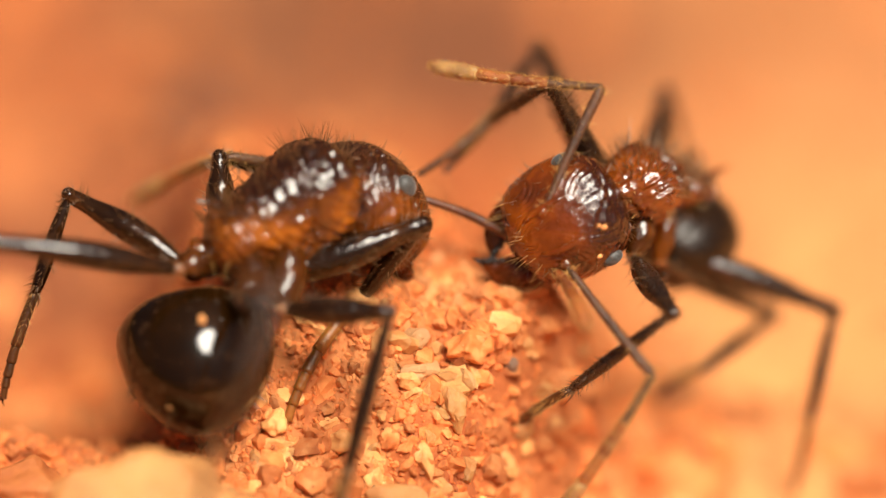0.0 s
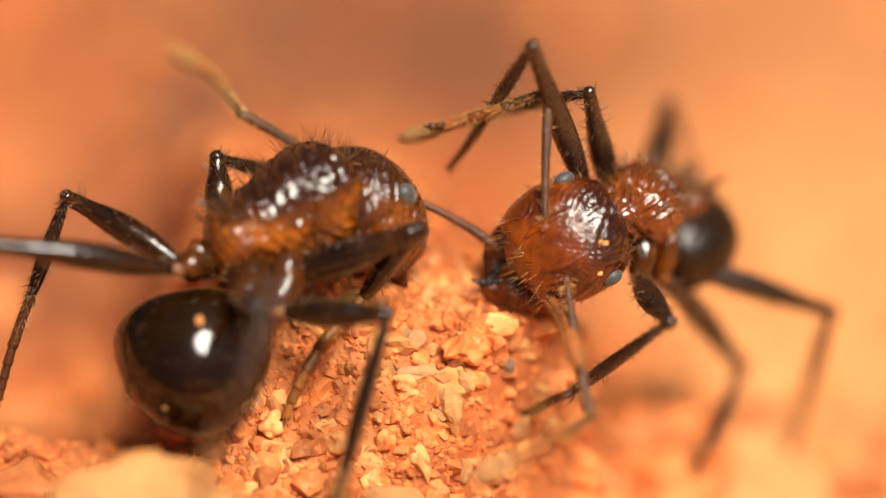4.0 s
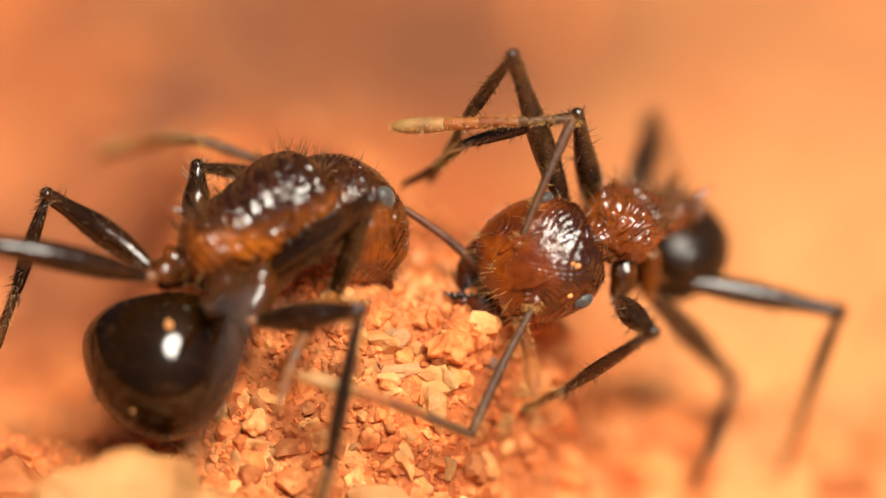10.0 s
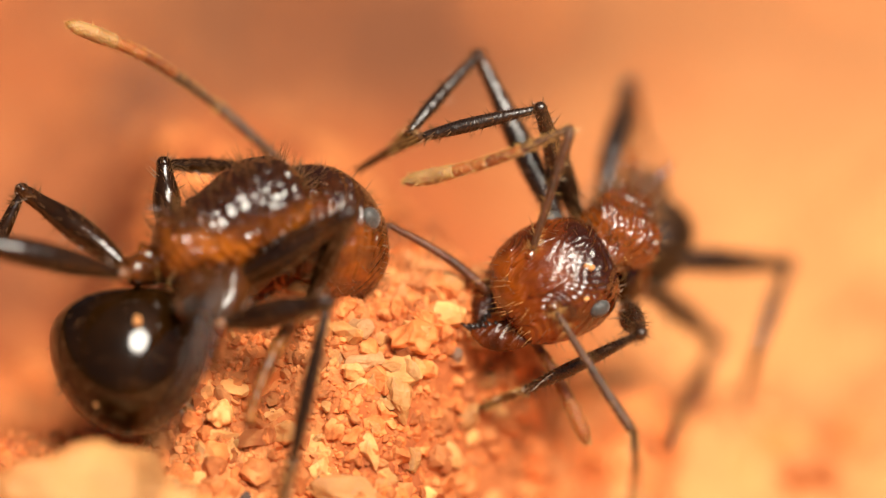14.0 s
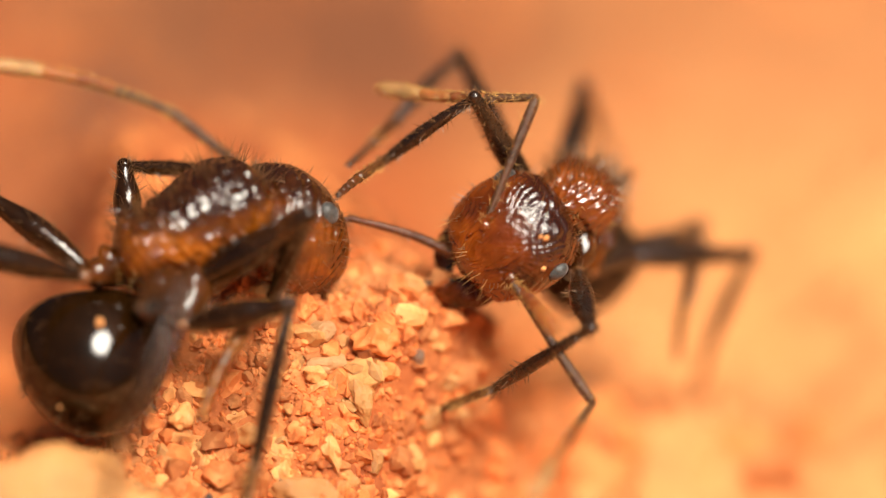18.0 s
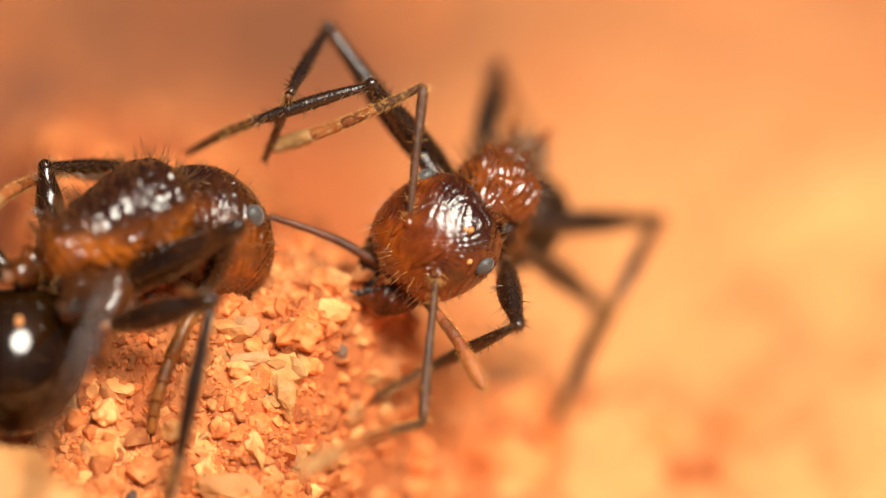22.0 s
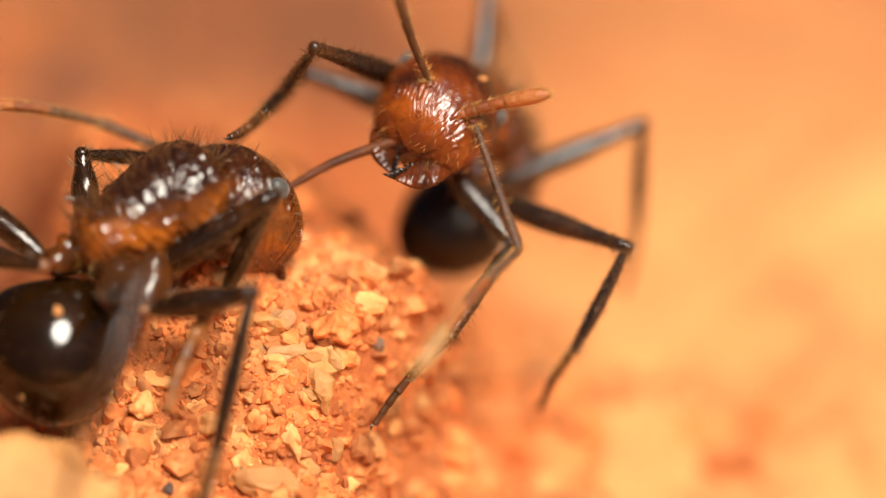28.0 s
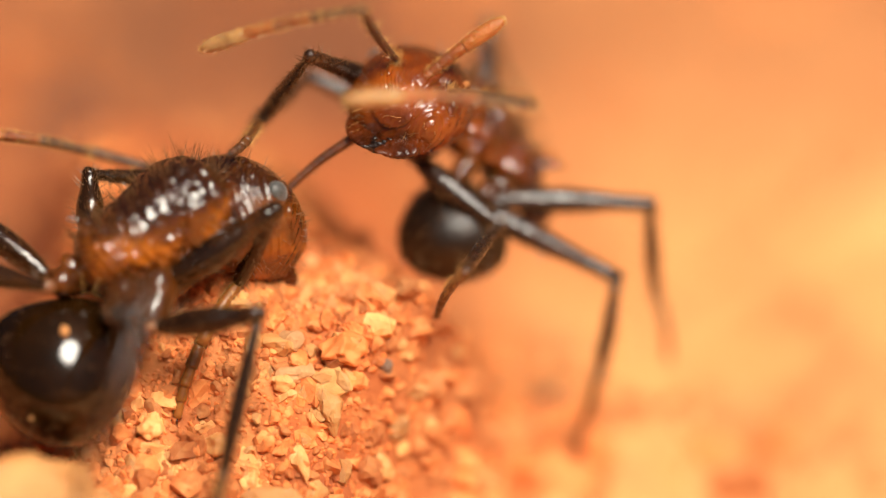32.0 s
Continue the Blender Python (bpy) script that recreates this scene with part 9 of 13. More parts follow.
        (32, (-0.27, -0.25, -0.58), (-0.35, -1.775, 0.68), (0.019, -2.604, -0.026), (0.37, -3.328, -0.53)),
    ])
    walk(left_ant, placed([
        (0, (-1.732, -0.017, 0.412), (0.867, 0.01, -0.084, -0.491)),
        (0.5, (-1.724, -0.019, 0.409), (0.8672, 0.0104, -0.0846, -0.4906)),
        (1, (-1.732, -0.016, 0.412), (0.8665, 0.009, -0.0824, -0.4922)),
        (1.5, (-1.72, -0.014, 0.414), (0.8665, 0.0089, -0.0822, -0.4923)),
        (2, (-1.719, -0.015, 0.414), (0.8665, 0.0088, -0.0821, -0.4923)),
        (2.5, (-1.71, -0.015, 0.414), (0.8659, 0.0076, -0.0803, -0.4937)),
        (3, (-1.72, -0.017, 0.411), (0.8664, 0.0086, -0.0818, -0.4926)),
        (3.5, (-1.694, -0.014, 0.416), (0.8656, 0.0069, -0.0792, -0.4945)),
        (4.2, (-1.698, -0.03, 0.393), (0.864, 0.0038, -0.0743, -0.4979)),
        (4.85, (-1.704, -0.056, 0.355), (0.8614, -0.0014, -0.0661, -0.5037)),
        (5.5, (-1.707, -0.07, 0.335), (0.8599, -0.0041, -0.0618, -0.5067)),
        (6, (-1.771, -0.087, 0.31), (0.8604, -0.0033, -0.0631, -0.5058)),
        (6.5, (-1.791, -0.092, 0.301), (0.8615, -0.0012, -0.0665, -0.5034)),
        (7, (-1.788, -0.083, 0.314), (0.862, -0.0001, -0.0681, -0.5022)),
        (7.5, (-1.789, -0.086, 0.309), (0.8619, -0.0004, -0.0677, -0.5026)),
        (8, (-1.794, -0.092, 0.3), (0.8612, -0.0017, -0.0655, -0.5041)),
        (8.5, (-1.803, -0.086, 0.306), (0.8621, 0, -0.0683, -0.5022)),
        (9, (-1.79, -0.079, 0.317), (0.8613, -0.0015, -0.0659, -0.5038)),
        (9.5, (-1.786, -0.085, 0.31), (0.8614, -0.0013, -0.0661, -0.5036)),
        (10, (-1.793, -0.084, 0.309), (0.8621, -0, -0.0682, -0.5022)),
        (10.5, (-1.789, -0.082, 0.313), (0.8612, -0.0016, -0.0658, -0.5039)),
        (11, (-1.765, -0.088, 0.304), (0.8606, -0.0029, -0.0638, -0.5053)),
        (11.5, (-1.729, -0.096, 0.293), (0.8586, -0.0065, -0.058, -0.5093)),
        (12, (-1.661, -0.138, 0.233), (0.8564, -0.0105, -0.0517, -0.5136)),
        (12.5, (-1.701, -0.143, 0.227), (0.8565, -0.0104, -0.052, -0.5135)),
        (13, (-1.68, -0.148, 0.216), (0.8552, -0.0126, -0.0483, -0.5159)),
        (13.5, (-1.691, -0.153, 0.204), (0.8549, -0.0131, -0.0474, -0.5165)),
        (14, (-1.676, -0.152, 0.2), (0.8543, -0.014, -0.0458, -0.5176)),
        (14.5, (-1.677, -0.155, 0.197), (0.854, -0.0145, -0.045, -0.5181)),
        (15, (-1.674, -0.141, 0.205), (0.8545, -0.0136, -0.0462, -0.5173)),
        (15.5, (-1.691, -0.138, 0.202), (0.8554, -0.0118, -0.0489, -0.5155)),
        (16.2, (-1.693, -0.138, 0.203), (0.8555, -0.0118, -0.049, -0.5154)),
        (16.85, (-1.696, -0.137, 0.204), (0.8555, -0.0116, -0.0492, -0.5153)),
        (17.5, (-1.698, -0.137, 0.205), (0.8556, -0.0116, -0.0493, -0.5152)),
        (18, (-1.684, -0.133, 0.21), (0.8558, -0.0112, -0.0499, -0.5148)),
        (18.5, (-1.68, -0.124, 0.219), (0.8556, -0.0115, -0.0493, -0.5152)),
        (19, (-1.686, -0.124, 0.213), (0.8563, -0.0102, -0.0513, -0.5138)),
        (19.5, (-1.666, -0.123, 0.215), (0.8562, -0.0104, -0.051, -0.514)),
        (20, (-1.65, -0.13, 0.204), (0.8549, -0.0126, -0.0475, -0.5164)),
        (20.5, (-1.652, -0.142, 0.176), (0.8538, -0.0144, -0.0442, -0.5186)),
        (21, (-1.655, -0.146, 0.164), (0.854, -0.014, -0.0448, -0.5182)),
        (21.5, (-1.642, -0.153, 0.146), (0.8543, -0.0134, -0.0457, -0.5176)),
        (22, (-1.68, -0.145, 0.149), (0.8544, -0.0131, -0.0459, -0.5174)),
        (22.5, (-1.699, -0.143, 0.149), (0.8542, -0.0135, -0.0453, -0.5178)),
        (23, (-1.685, -0.15, 0.141), (0.8547, -0.0127, -0.0467, -0.5169)),
        (23.5, (-1.686, -0.147, 0.144), (0.854, -0.0138, -0.0448, -0.5182)),
        (24, (-1.691, -0.124, 0.157), (0.8547, -0.0124, -0.0468, -0.5168)),
        (24.5, (-1.672, -0.141, 0.151), (0.8542, -0.0135, -0.0453, -0.5179)),
        (25, (-1.676, -0.154, 0.15), (0.8544, -0.0132, -0.0461, -0.5173)),
        (25.5, (-1.708, -0.132, 0.184), (0.857, -0.0088, -0.0534, -0.5124)),
        (26.2, (-1.707, -0.124, 0.197), (0.858, -0.0072, -0.056, -0.5106)),
        (26.85, (-1.707, -0.109, 0.219), (0.8595, -0.0045, -0.0604, -0.5076)),
        (27.5, (-1.706, -0.102, 0.23), (0.8602, -0.0031, -0.0627, -0.506)),
        (28, (-1.709, -0.101, 0.233), (0.8609, -0.002, -0.0645, -0.5047)),
        (28.5, (-1.716, -0.101, 0.233), (0.8614, -0.0009, -0.0662, -0.5036)),
        (29, (-1.721, -0.11, 0.232), (0.8607, -0.0023, -0.0641, -0.505)),
        (29.5, (-1.718, -0.115, 0.229), (0.8613, -0.0012, -0.066, -0.5037)),
        (30, (-1.703, -0.095, 0.237), (0.8611, -0.0016, -0.0652, -0.5043)),
        (30.5, (-1.741, -0.069, 0.259), (0.863, 0.002, -0.071, -0.5002)),
        (31, (-1.734, -0.079, 0.265), (0.8639, 0.0038, -0.0739, -0.4981)),
        (31.5, (-1.753, -0.068, 0.282), (0.8647, 0.0053, -0.0764, -0.4964)),
        (32, (-1.761, -0.077, 0.271), (0.8649, 0.0056, -0.0769, -0.496)),
    ]))
    limb(left_ant_parts["left_antenna"], [
        (0, (-0.609, 1.278, -0.381), (-0.872, -0.083, 0.418), (-2.503, -0.56, -0.637)),
        (0.5, (-0.613, 1.272, -0.379), (-0.856, -0.085, 0.432), (-2.488, -0.561, -0.621)),
        (1, (-0.617, 1.266, -0.378), (-0.812, -0.091, 0.447), (-2.441, -0.566, -0.613)),
        (1.5, (-0.62, 1.257, -0.38), (-0.804, -0.097, 0.451), (-2.434, -0.571, -0.606)),
        (2, (-0.617, 1.261, -0.381), (-0.795, -0.091, 0.455), (-2.427, -0.563, -0.601)),
        (2.5, (-0.622, 1.256, -0.377), (-0.786, -0.098, 0.459), (-2.415, -0.569, -0.601)),
        (3, (-0.622, 1.253, -0.379), (-0.747, -0.09, 0.481), (-2.38, -0.559, -0.574)),
        (3.5, (-0.612, 1.263, -0.388), (-0.965, 0.107, 0.661), (-2.945, 0.305, 0.464)),
        (3.75, (-0.61, 1.265, -0.389), (-1.027, 0.172, 0.702), (-3.009, 0.372, 0.524)),
        (4, (-0.606, 1.27, -0.392), (-1.117, 0.251, 0.731), (-3.102, 0.447, 0.576)),
        (4.2, (-0.604, 1.272, -0.393), (-1.187, 0.315, 0.75), (-3.172, 0.515, 0.614)),
        (4.25, (-0.604, 1.272, -0.393), (-1.204, 0.331, 0.754), (-3.19, 0.533, 0.623)),
        (4.5, (-0.599, 1.278, -0.396), (-1.452, 0.473, 0.692), (-3.439, 0.668, 0.58)),
        (4.75, (-0.593, 1.286, -0.4), (-1.567, 0.593, 0.663), (-3.561, 0.744, 0.621)),
        (4.85, (-0.592, 1.287, -0.401), (-1.565, 0.617, 0.679), (-3.56, 0.759, 0.664)),
        (5, (-0.591, 1.288, -0.401), (-1.562, 0.654, 0.701), (-3.558, 0.783, 0.726)),
        (5.25, (-0.588, 1.292, -0.403), (-1.555, 0.712, 0.732), (-3.55, 0.804, 0.835)),
        (5.5, (-0.586, 1.295, -0.405), (-1.546, 0.77, 0.762), (-3.537, 0.843, 0.944)),
        (6, (-0.596, 1.302, -0.384), (-1.527, 0.97, 0.874), (-3.141, 1.449, 1.953)),
        (6.5, (-0.607, 1.306, -0.364), (-1.552, 0.903, 0.863), (-3.536, 0.948, 0.617)),
        (7, (-0.615, 1.297, -0.359), (-1.425, 0.121, 0.363), (-3.029, -0.153, -0.8)),
        (7.5, (-0.616, 1.298, -0.356), (-0.874, 0.11, 0.684), (-2.734, -0.453, 0.21)),
        (8, (-0.617, 1.301, -0.353), (-0.783, 0.396, 0.956), (-2.766, 0.135, 0.936)),
        (8.5, (-0.611, 1.308, -0.356), (-0.853, 0.225, 0.797), (-2.786, -0.012, 0.34)),
        (9, (-0.62, 1.294, -0.353), (-1.542, 0.18, 0.33), (-3.105, -0.038, -0.898)),
        (9.5, (-0.617, 1.303, -0.351), (-1.55, 0.227, 0.377), (-3.311, -0.301, -0.411)),
        (10, (-0.609, 1.31, -0.359), (-1.532, 0.198, 0.329), (-3.308, -0.255, -0.471)),
        (10.5, (-0.617, 1.306, -0.35), (-1.234, 0.134, 0.548), (-3.069, -0.454, 0.015)),
        (11, (-0.619, 1.298, -0.352), (-0.685, 0.262, 0.866), (-2.453, -0.671, 0.915)),
        (11.5, (-0.592, 1.314, -0.382), (-0.872, 0.295, 0.82), (-2.789, -0.27, 0.736)),
        (12, (-0.571, 1.348, -0.389), (-1.545, 0.526, 0.578), (-3.287, -0.427, 0.819)),
        (12.5, (-0.543, 1.397, -0.396), (-1.52, 0.685, 0.652), (-3.501, 0.514, 0.868)),
        (13, (-0.531, 1.402, -0.41), (-1.507, 0.757, 0.682), (-1.057, -0.354, 2.283)),
        (13.5, (-0.533, 1.404, -0.404), (-1.302, 0.454, 0.629), (-0.959, -1.27, 1.582)),
        (14, (-0.537, 1.391, -0.408), (-1.516, 0.654, 0.621), (-1.881, -0.815, 1.929)),
        (14.5, (-0.547, 1.381, -0.4), (-1.526, 0.655, 0.637), (-2.137, -0.861, 1.789)),
        (15, (-0.547, 1.381, -0.399), (-1.526, 0.656, 0.638), (-2.644, -0.777, 1.474)),
        (15.5, (-0.55, 1.38, -0.396), (-1.478, 0.662, 0.692), (-2.376, -0.757, 1.779)),
        (15.75, (-0.551, 1.379, -0.395), (-1.529, 0.673, 0.656), (-2.396, -0.78, 1.722)),
        (16, (-0.552, 1.378, -0.394), (-1.531, 0.664, 0.651), (-2.368, -0.822, 1.695)),
        (16.2, (-0.552, 1.378, -0.393), (-1.531, 0.654, 0.645), (-2.354, -0.856, 1.667)),
        (16.25, (-0.553, 1.378, -0.393), (-1.531, 0.652, 0.644), (-2.351, -0.863, 1.659)),
        (16.5, (-0.554, 1.376, -0.392), (-1.533, 0.64, 0.638), (-2.346, -0.902, 1.618)),
        (16.75, (-0.557, 1.374, -0.39), (-1.535, 0.629, 0.633), (-2.332, -0.942, 1.581)),
        (16.85, (-0.557, 1.374, -0.389), (-1.535, 0.625, 0.631), (-2.332, -0.954, 1.564)),
        (17, (-0.557, 1.374, -0.389), (-1.535, 0.62, 0.628), (-2.333, -0.972, 1.538)),
        (17.25, (-0.558, 1.373, -0.388), (-1.536, 0.61, 0.623), (-2.339, -1.002, 1.493)),
        (17.5, (-0.559, 1.372, -0.387), (-1.537, 0.598, 0.615), (-2.364, -1.03, 1.43)),
        (18, (-0.559, 1.371, -0.388), (-1.535, 0.569, 0.593), (-2.584, -1.018, 1.209)),
        (18.5, (-0.561, 1.364, -0.39), (-1.538, 0.575, 0.601), (-2.618, -0.951, 1.311)),
        (19, (-0.555, 1.37, -0.395), (-1.533, 0.61, 0.618), (-2.643, -0.842, 1.429)),
        (19.5, (-0.55, 1.376, -0.398), (-1.528, 0.653, 0.642), (-2.381, -0.758, 1.774)),
        (20, (-0.552, 1.371, -0.399), (-1.529, 0.692, 0.671), (-2.241, -0.605, 2.017)),
        (20.5, (-0.542, 1.388, -0.4), (-1.517, 0.77, 0.708), (-1.664, -0.406, 2.319)),
        (21, (-0.526, 1.404, -0.412), (-1.496, 0.862, 0.74), (-1.302, -0.089, 2.488)),
        (21.5, (-0.518, 1.403, -0.425), (-1.377, 0.138, 0.049), (-0.352, -1.509, 0.535)),
        (22, (-0.544, 1.396, -0.391), (-1.396, 0.118, 0.059), (-0.322, -1.498, 0.543)),
        (22.5, (-0.555, 1.391, -0.377), (-1.059, 0.572, 0.902), (-0.601, -0.485, 2.536)),
        (23, (-0.556, 1.386, -0.38), (-1.534, 0.704, 0.687), (-1.513, -0.422, 2.34)),
        (23.5, (-0.558, 1.386, -0.377), (-1.534, 0.557, 0.583), (-1.454, -1.027, 1.801)),
        (24, (-0.55, 1.393, -0.382), (-1.511, 0.432, 0.462), (-1.753, -1.467, 1.041)),
        (24.5, (-0.559, 1.379, -0.38), (-1.535, 0.578, 0.603), (-2.136, -0.873, 1.841)),
        (25, (-0.556, 1.384, -0.382), (-1.532, 0.56, 0.582), (-1.613, -0.913, 1.932)),
        (25.5, (-0.572, 1.362, -0.375), (-1.548, 0.553, 0.602), (-1.659, -0.893, 1.979)),
        (25.75, (-0.574, 1.359, -0.374), (-1.548, 0.521, 0.579), (-1.647, -0.969, 1.91)),
        (26, (-0.577, 1.354, -0.374), (-1.548, 0.489, 0.558), (-1.631, -1.042, 1.843)),
        (26.2, (-0.578, 1.352, -0.373), (-1.547, 0.466, 0.541), (-1.632, -1.099, 1.784)),
        (26.25, (-0.578, 1.351, -0.373), (-1.547, 0.46, 0.536), (-1.633, -1.113, 1.768)),
        (26.5, (-0.582, 1.344, -0.373), (-1.548, 0.428, 0.515), (-1.625, -1.181, 1.701)),
        (26.75, (-0.587, 1.335, -0.372), (-1.549, 0.394, 0.493), (-1.618, -1.252, 1.628)),
        (26.85, (-0.588, 1.334, -0.372), (-1.548, 0.383, 0.484), (-1.625, -1.278, 1.595)),
        (27, (-0.589, 1.333, -0.371), (-1.547, 0.367, 0.471), (-1.637, -1.318, 1.544)),
        (27.25, (-0.591, 1.328, -0.371), (-1.545, 0.339, 0.449), (-1.651, -1.383, 1.462)),
        (27.5, (-0.593, 1.325, -0.371), (-1.542, 0.314, 0.427), (-1.679, -1.443, 1.373)),
        (28, (-0.597, 1.321, -0.368), (-1.537, 0.27, 0.388), (-1.766, -1.55, 1.186)),
        (28.5, (-0.594, 1.329, -0.366), (-1.535, 0.282, 0.394), (-1.61, -1.495, 1.308)),
        (29, (-0.6, 1.323, -0.361), (-1.542, 0.279, 0.402), (-1.474, -1.45, 1.405)),
        (29.5, (-0.601, 1.323, -0.36), (-1.542, 0.276, 0.401), (-1.536, -1.473, 1.37)),
        (30, (-0.607, 1.321, -0.353), (-1.541, 0.249, 0.381), (-1.603, -1.527, 1.298)),
        (30.5, (-0.617, 1.313, -0.344), (-1.54, 0.204, 0.347), (-1.624, -1.598, 1.212)),
        (31, (-0.627, 1.301, -0.338), (-1.539, 0.16, 0.316), (-1.771, -1.672, 1.083)),
        (31.5, (-0.628, 1.299, -0.338), (-1.537, 0.149, 0.305), (-1.774, -1.666, 1.11)),
        (32, (-0.634, 1.298, -0.329), (-1.541, 0.146, 0.31), (-1.824, -1.656, 1.131)),
    ])
    limb(left_ant_parts["right_antenna"], [
        (0, (0.103, 1.306, -0.242), (0.958, 2.405, -1.03), (2.62, 2.057, -1.103)),
        (0.5, (0.094, 1.305, -0.228), (0.952, 2.392, -1.03), (2.617, 2.055, -1.096)),
        (1, (0.095, 1.307, -0.227), (0.951, 2.405, -1.016), (2.618, 2.082, -1.079)),
        (1.5, (0.098, 1.309, -0.23), (0.954, 2.406, -1.021), (2.62, 2.069, -1.073)),
        (2, (0.105, 1.325, -0.229), (0.962, 2.416, -1.026), (2.625, 2.066, -1.067)),
        (2.5, (0.087, 1.312, -0.211), (0.943, 2.409, -1.002), (2.607, 2.074, -1.085)),
        (3, (0.086, 1.303, -0.214), (0.938, 2.412, -0.991), (2.6, 2.08, -1.127)),
        (3.5, (0.097, 1.351, -0.199), (0.982, 2.284, -1.152), (2.642, 1.951, -1.303)),
        (4.2, (0.126, 1.367, -0.233), (1.008, 2.334, -1.155), (2.639, 1.947, -1.438)),
        (4.85, (0.147, 1.365, -0.269), (1.016, 2.416, -1.107), (2.604, 1.993, -1.539)),
        (5.5, (0.176, 1.388, -0.298), (1.04, 2.46, -1.112), (2.574, 2.009, -1.691)),
        (6, (0.167, 1.451, -0.236), (1.057, 2.35, -1.215), (2.573, 1.895, -1.837)),
        (6.5, (0.143, 1.459, -0.189), (1.035, 2.318, -1.201), (2.545, 1.813, -1.797)),
        (7, (0.117, 1.435, -0.165), (1.009, 2.272, -1.196), (2.513, 1.723, -1.77)),
        (7.5, (0.115, 1.44, -0.158), (1.007, 2.28, -1.187), (2.529, 1.736, -1.714)),
        (8, (0.107, 1.437, -0.148), (0.998, 2.31, -1.15), (2.534, 1.771, -1.641)),
        (8.5, (0.117, 1.432, -0.163), (1.008, 2.294, -1.174), (2.534, 1.753, -1.693)),
        (9, (0.106, 1.405, -0.164), (0.995, 2.286, -1.161), (2.515, 1.759, -1.71)),
        (9.5, (0.102, 1.426, -0.146), (0.99, 2.334, -1.12), (2.536, 1.786, -1.567)),
        (10, (0.141, 1.485, -0.163), (1.035, 2.297, -1.212), (2.614, 1.75, -1.522)),
        (10.5, (0.145, 1.493, -0.163), (1.039, 2.291, -1.223), (2.609, 1.76, -1.6)),
        (11, (0.135, 1.466, -0.168), (1.029, 2.281, -1.215), (2.581, 1.759, -1.673)),
        (11.5, (0.138, 1.47, -0.17), (1.032, 2.271, -1.228), (2.673, 1.881, -1.447)),
        (12, (0.165, 1.472, -0.216), (1.012, 2.612, -0.952), (2.676, 2.285, -1.075)),
        (12.5, (0.256, 1.621, -0.252), (1.126, 2.684, -1.074), (2.759, 2.479, -1.502)),
        (13, (0.32, 1.688, -0.3), (1.193, 2.742, -1.128), (2.67, 2.725, -1.97)),
        (13.5, (0.339, 1.708, -0.309), (1.233, 2.636, -1.257), (2.298, 2.954, -2.544)),
        (14, (0.314, 1.644, -0.303), (1.201, 2.621, -1.207), (2.268, 2.944, -2.49)),
        (14.5, (0.309, 1.638, -0.303), (1.181, 2.698, -1.126), (2.293, 3.069, -2.357)),
        (15, (0.325, 1.635, -0.309), (1.183, 2.75, -1.071), (2.73, 2.868, -1.764)),
        (15.5, (0.325, 1.629, -0.304), (1.142, 2.855, -0.928), (2.731, 2.921, -1.529)),
        (16.2, (0.318, 1.633, -0.291), (1.138, 2.854, -0.921), (2.791, 2.88, -1.316)),
        (16.85, (0.309, 1.635, -0.276), (1.13, 2.854, -0.91), (2.815, 2.861, -1.136)),
        (17.5, (0.303, 1.638, -0.265), (1.122, 2.861, -0.893), (2.82, 2.854, -0.964)),
        (18, (0.303, 1.639, -0.262), (1.12, 2.864, -0.887), (2.819, 2.831, -0.834)),
        (18.5, (0.306, 1.626, -0.272), (1.132, 2.833, -0.922), (2.825, 2.795, -1.067)),
        (19, (0.32, 1.625, -0.287), (1.151, 2.817, -0.957), (2.812, 2.764, -1.32)),
        (19.5, (0.334, 1.648, -0.293), (1.195, 2.75, -1.071), (2.823, 2.67, -1.554)),
        (20, (0.339, 1.655, -0.295), (1.214, 2.7, -1.134), (2.788, 2.631, -1.774)),
        (20.5, (0.325, 1.651, -0.265), (1.188, 2.746, -1.049), (2.664, 2.835, -1.888)),
        (21, (0.316, 1.638, -0.253), (1.17, 2.763, -1.004), (2.249, 3.159, -2.257)),
        (21.5, (0.337, 1.625, -0.283), (1.173, 2.803, -0.97), (2.672, 2.899, -1.767)),
        (22, (0.304, 1.641, -0.212), (1.147, 2.8, -0.924), (2.714, 2.899, -1.575)),
        (22.5, (0.293, 1.652, -0.185), (1.133, 2.816, -0.891), (2.71, 2.889, -1.523)),
        (23, (0.299, 1.651, -0.195), (1.129, 2.843, -0.867), (2.726, 2.823, -1.449)),
        (23.5, (0.291, 1.637, -0.192), (1.118, 2.835, -0.855), (2.742, 2.815, -1.359)),
        (24, (0.304, 1.621, -0.203), (1.135, 2.809, -0.881), (2.778, 2.773, -1.312)),
        (24.5, (0.289, 1.641, -0.184), (1.1, 2.878, -0.794), (2.676, 3.207, -1.34)),
        (25, (0.286, 1.68, -0.171), (1.082, 2.95, -0.732), (2.186, 3.846, -1.664)),
        (25.5, (0.268, 1.653, -0.167), (1.008, 3.01, -0.583), (2.533, 3.651, -0.972)),
        (26.2, (0.246, 1.504, -0.146), (0.865, 2.969, -0.318), (2.44, 3.607, -0.329)),
        (26.85, (0.015, 1.458, -0.322), (0.703, 2.881, -0.069), (2.153, 3.75, 0.108)),
        (27.5, (0.068, 1.422, -0.371), (0.56, 2.838, 0.188), (1.729, 4.029, 0.51)),
        (28, (0.054, 1.416, -0.354), (0.582, 2.838, 0.155), (1.507, 4.19, 0.608)),
        (28.5, (0.047, 1.448, -0.321), (0.613, 2.874, 0.134), (1.653, 4.095, 0.697)),
        (29, (0.034, 1.486, -0.283), (0.618, 2.912, 0.143), (1.721, 4.026, 0.803)),
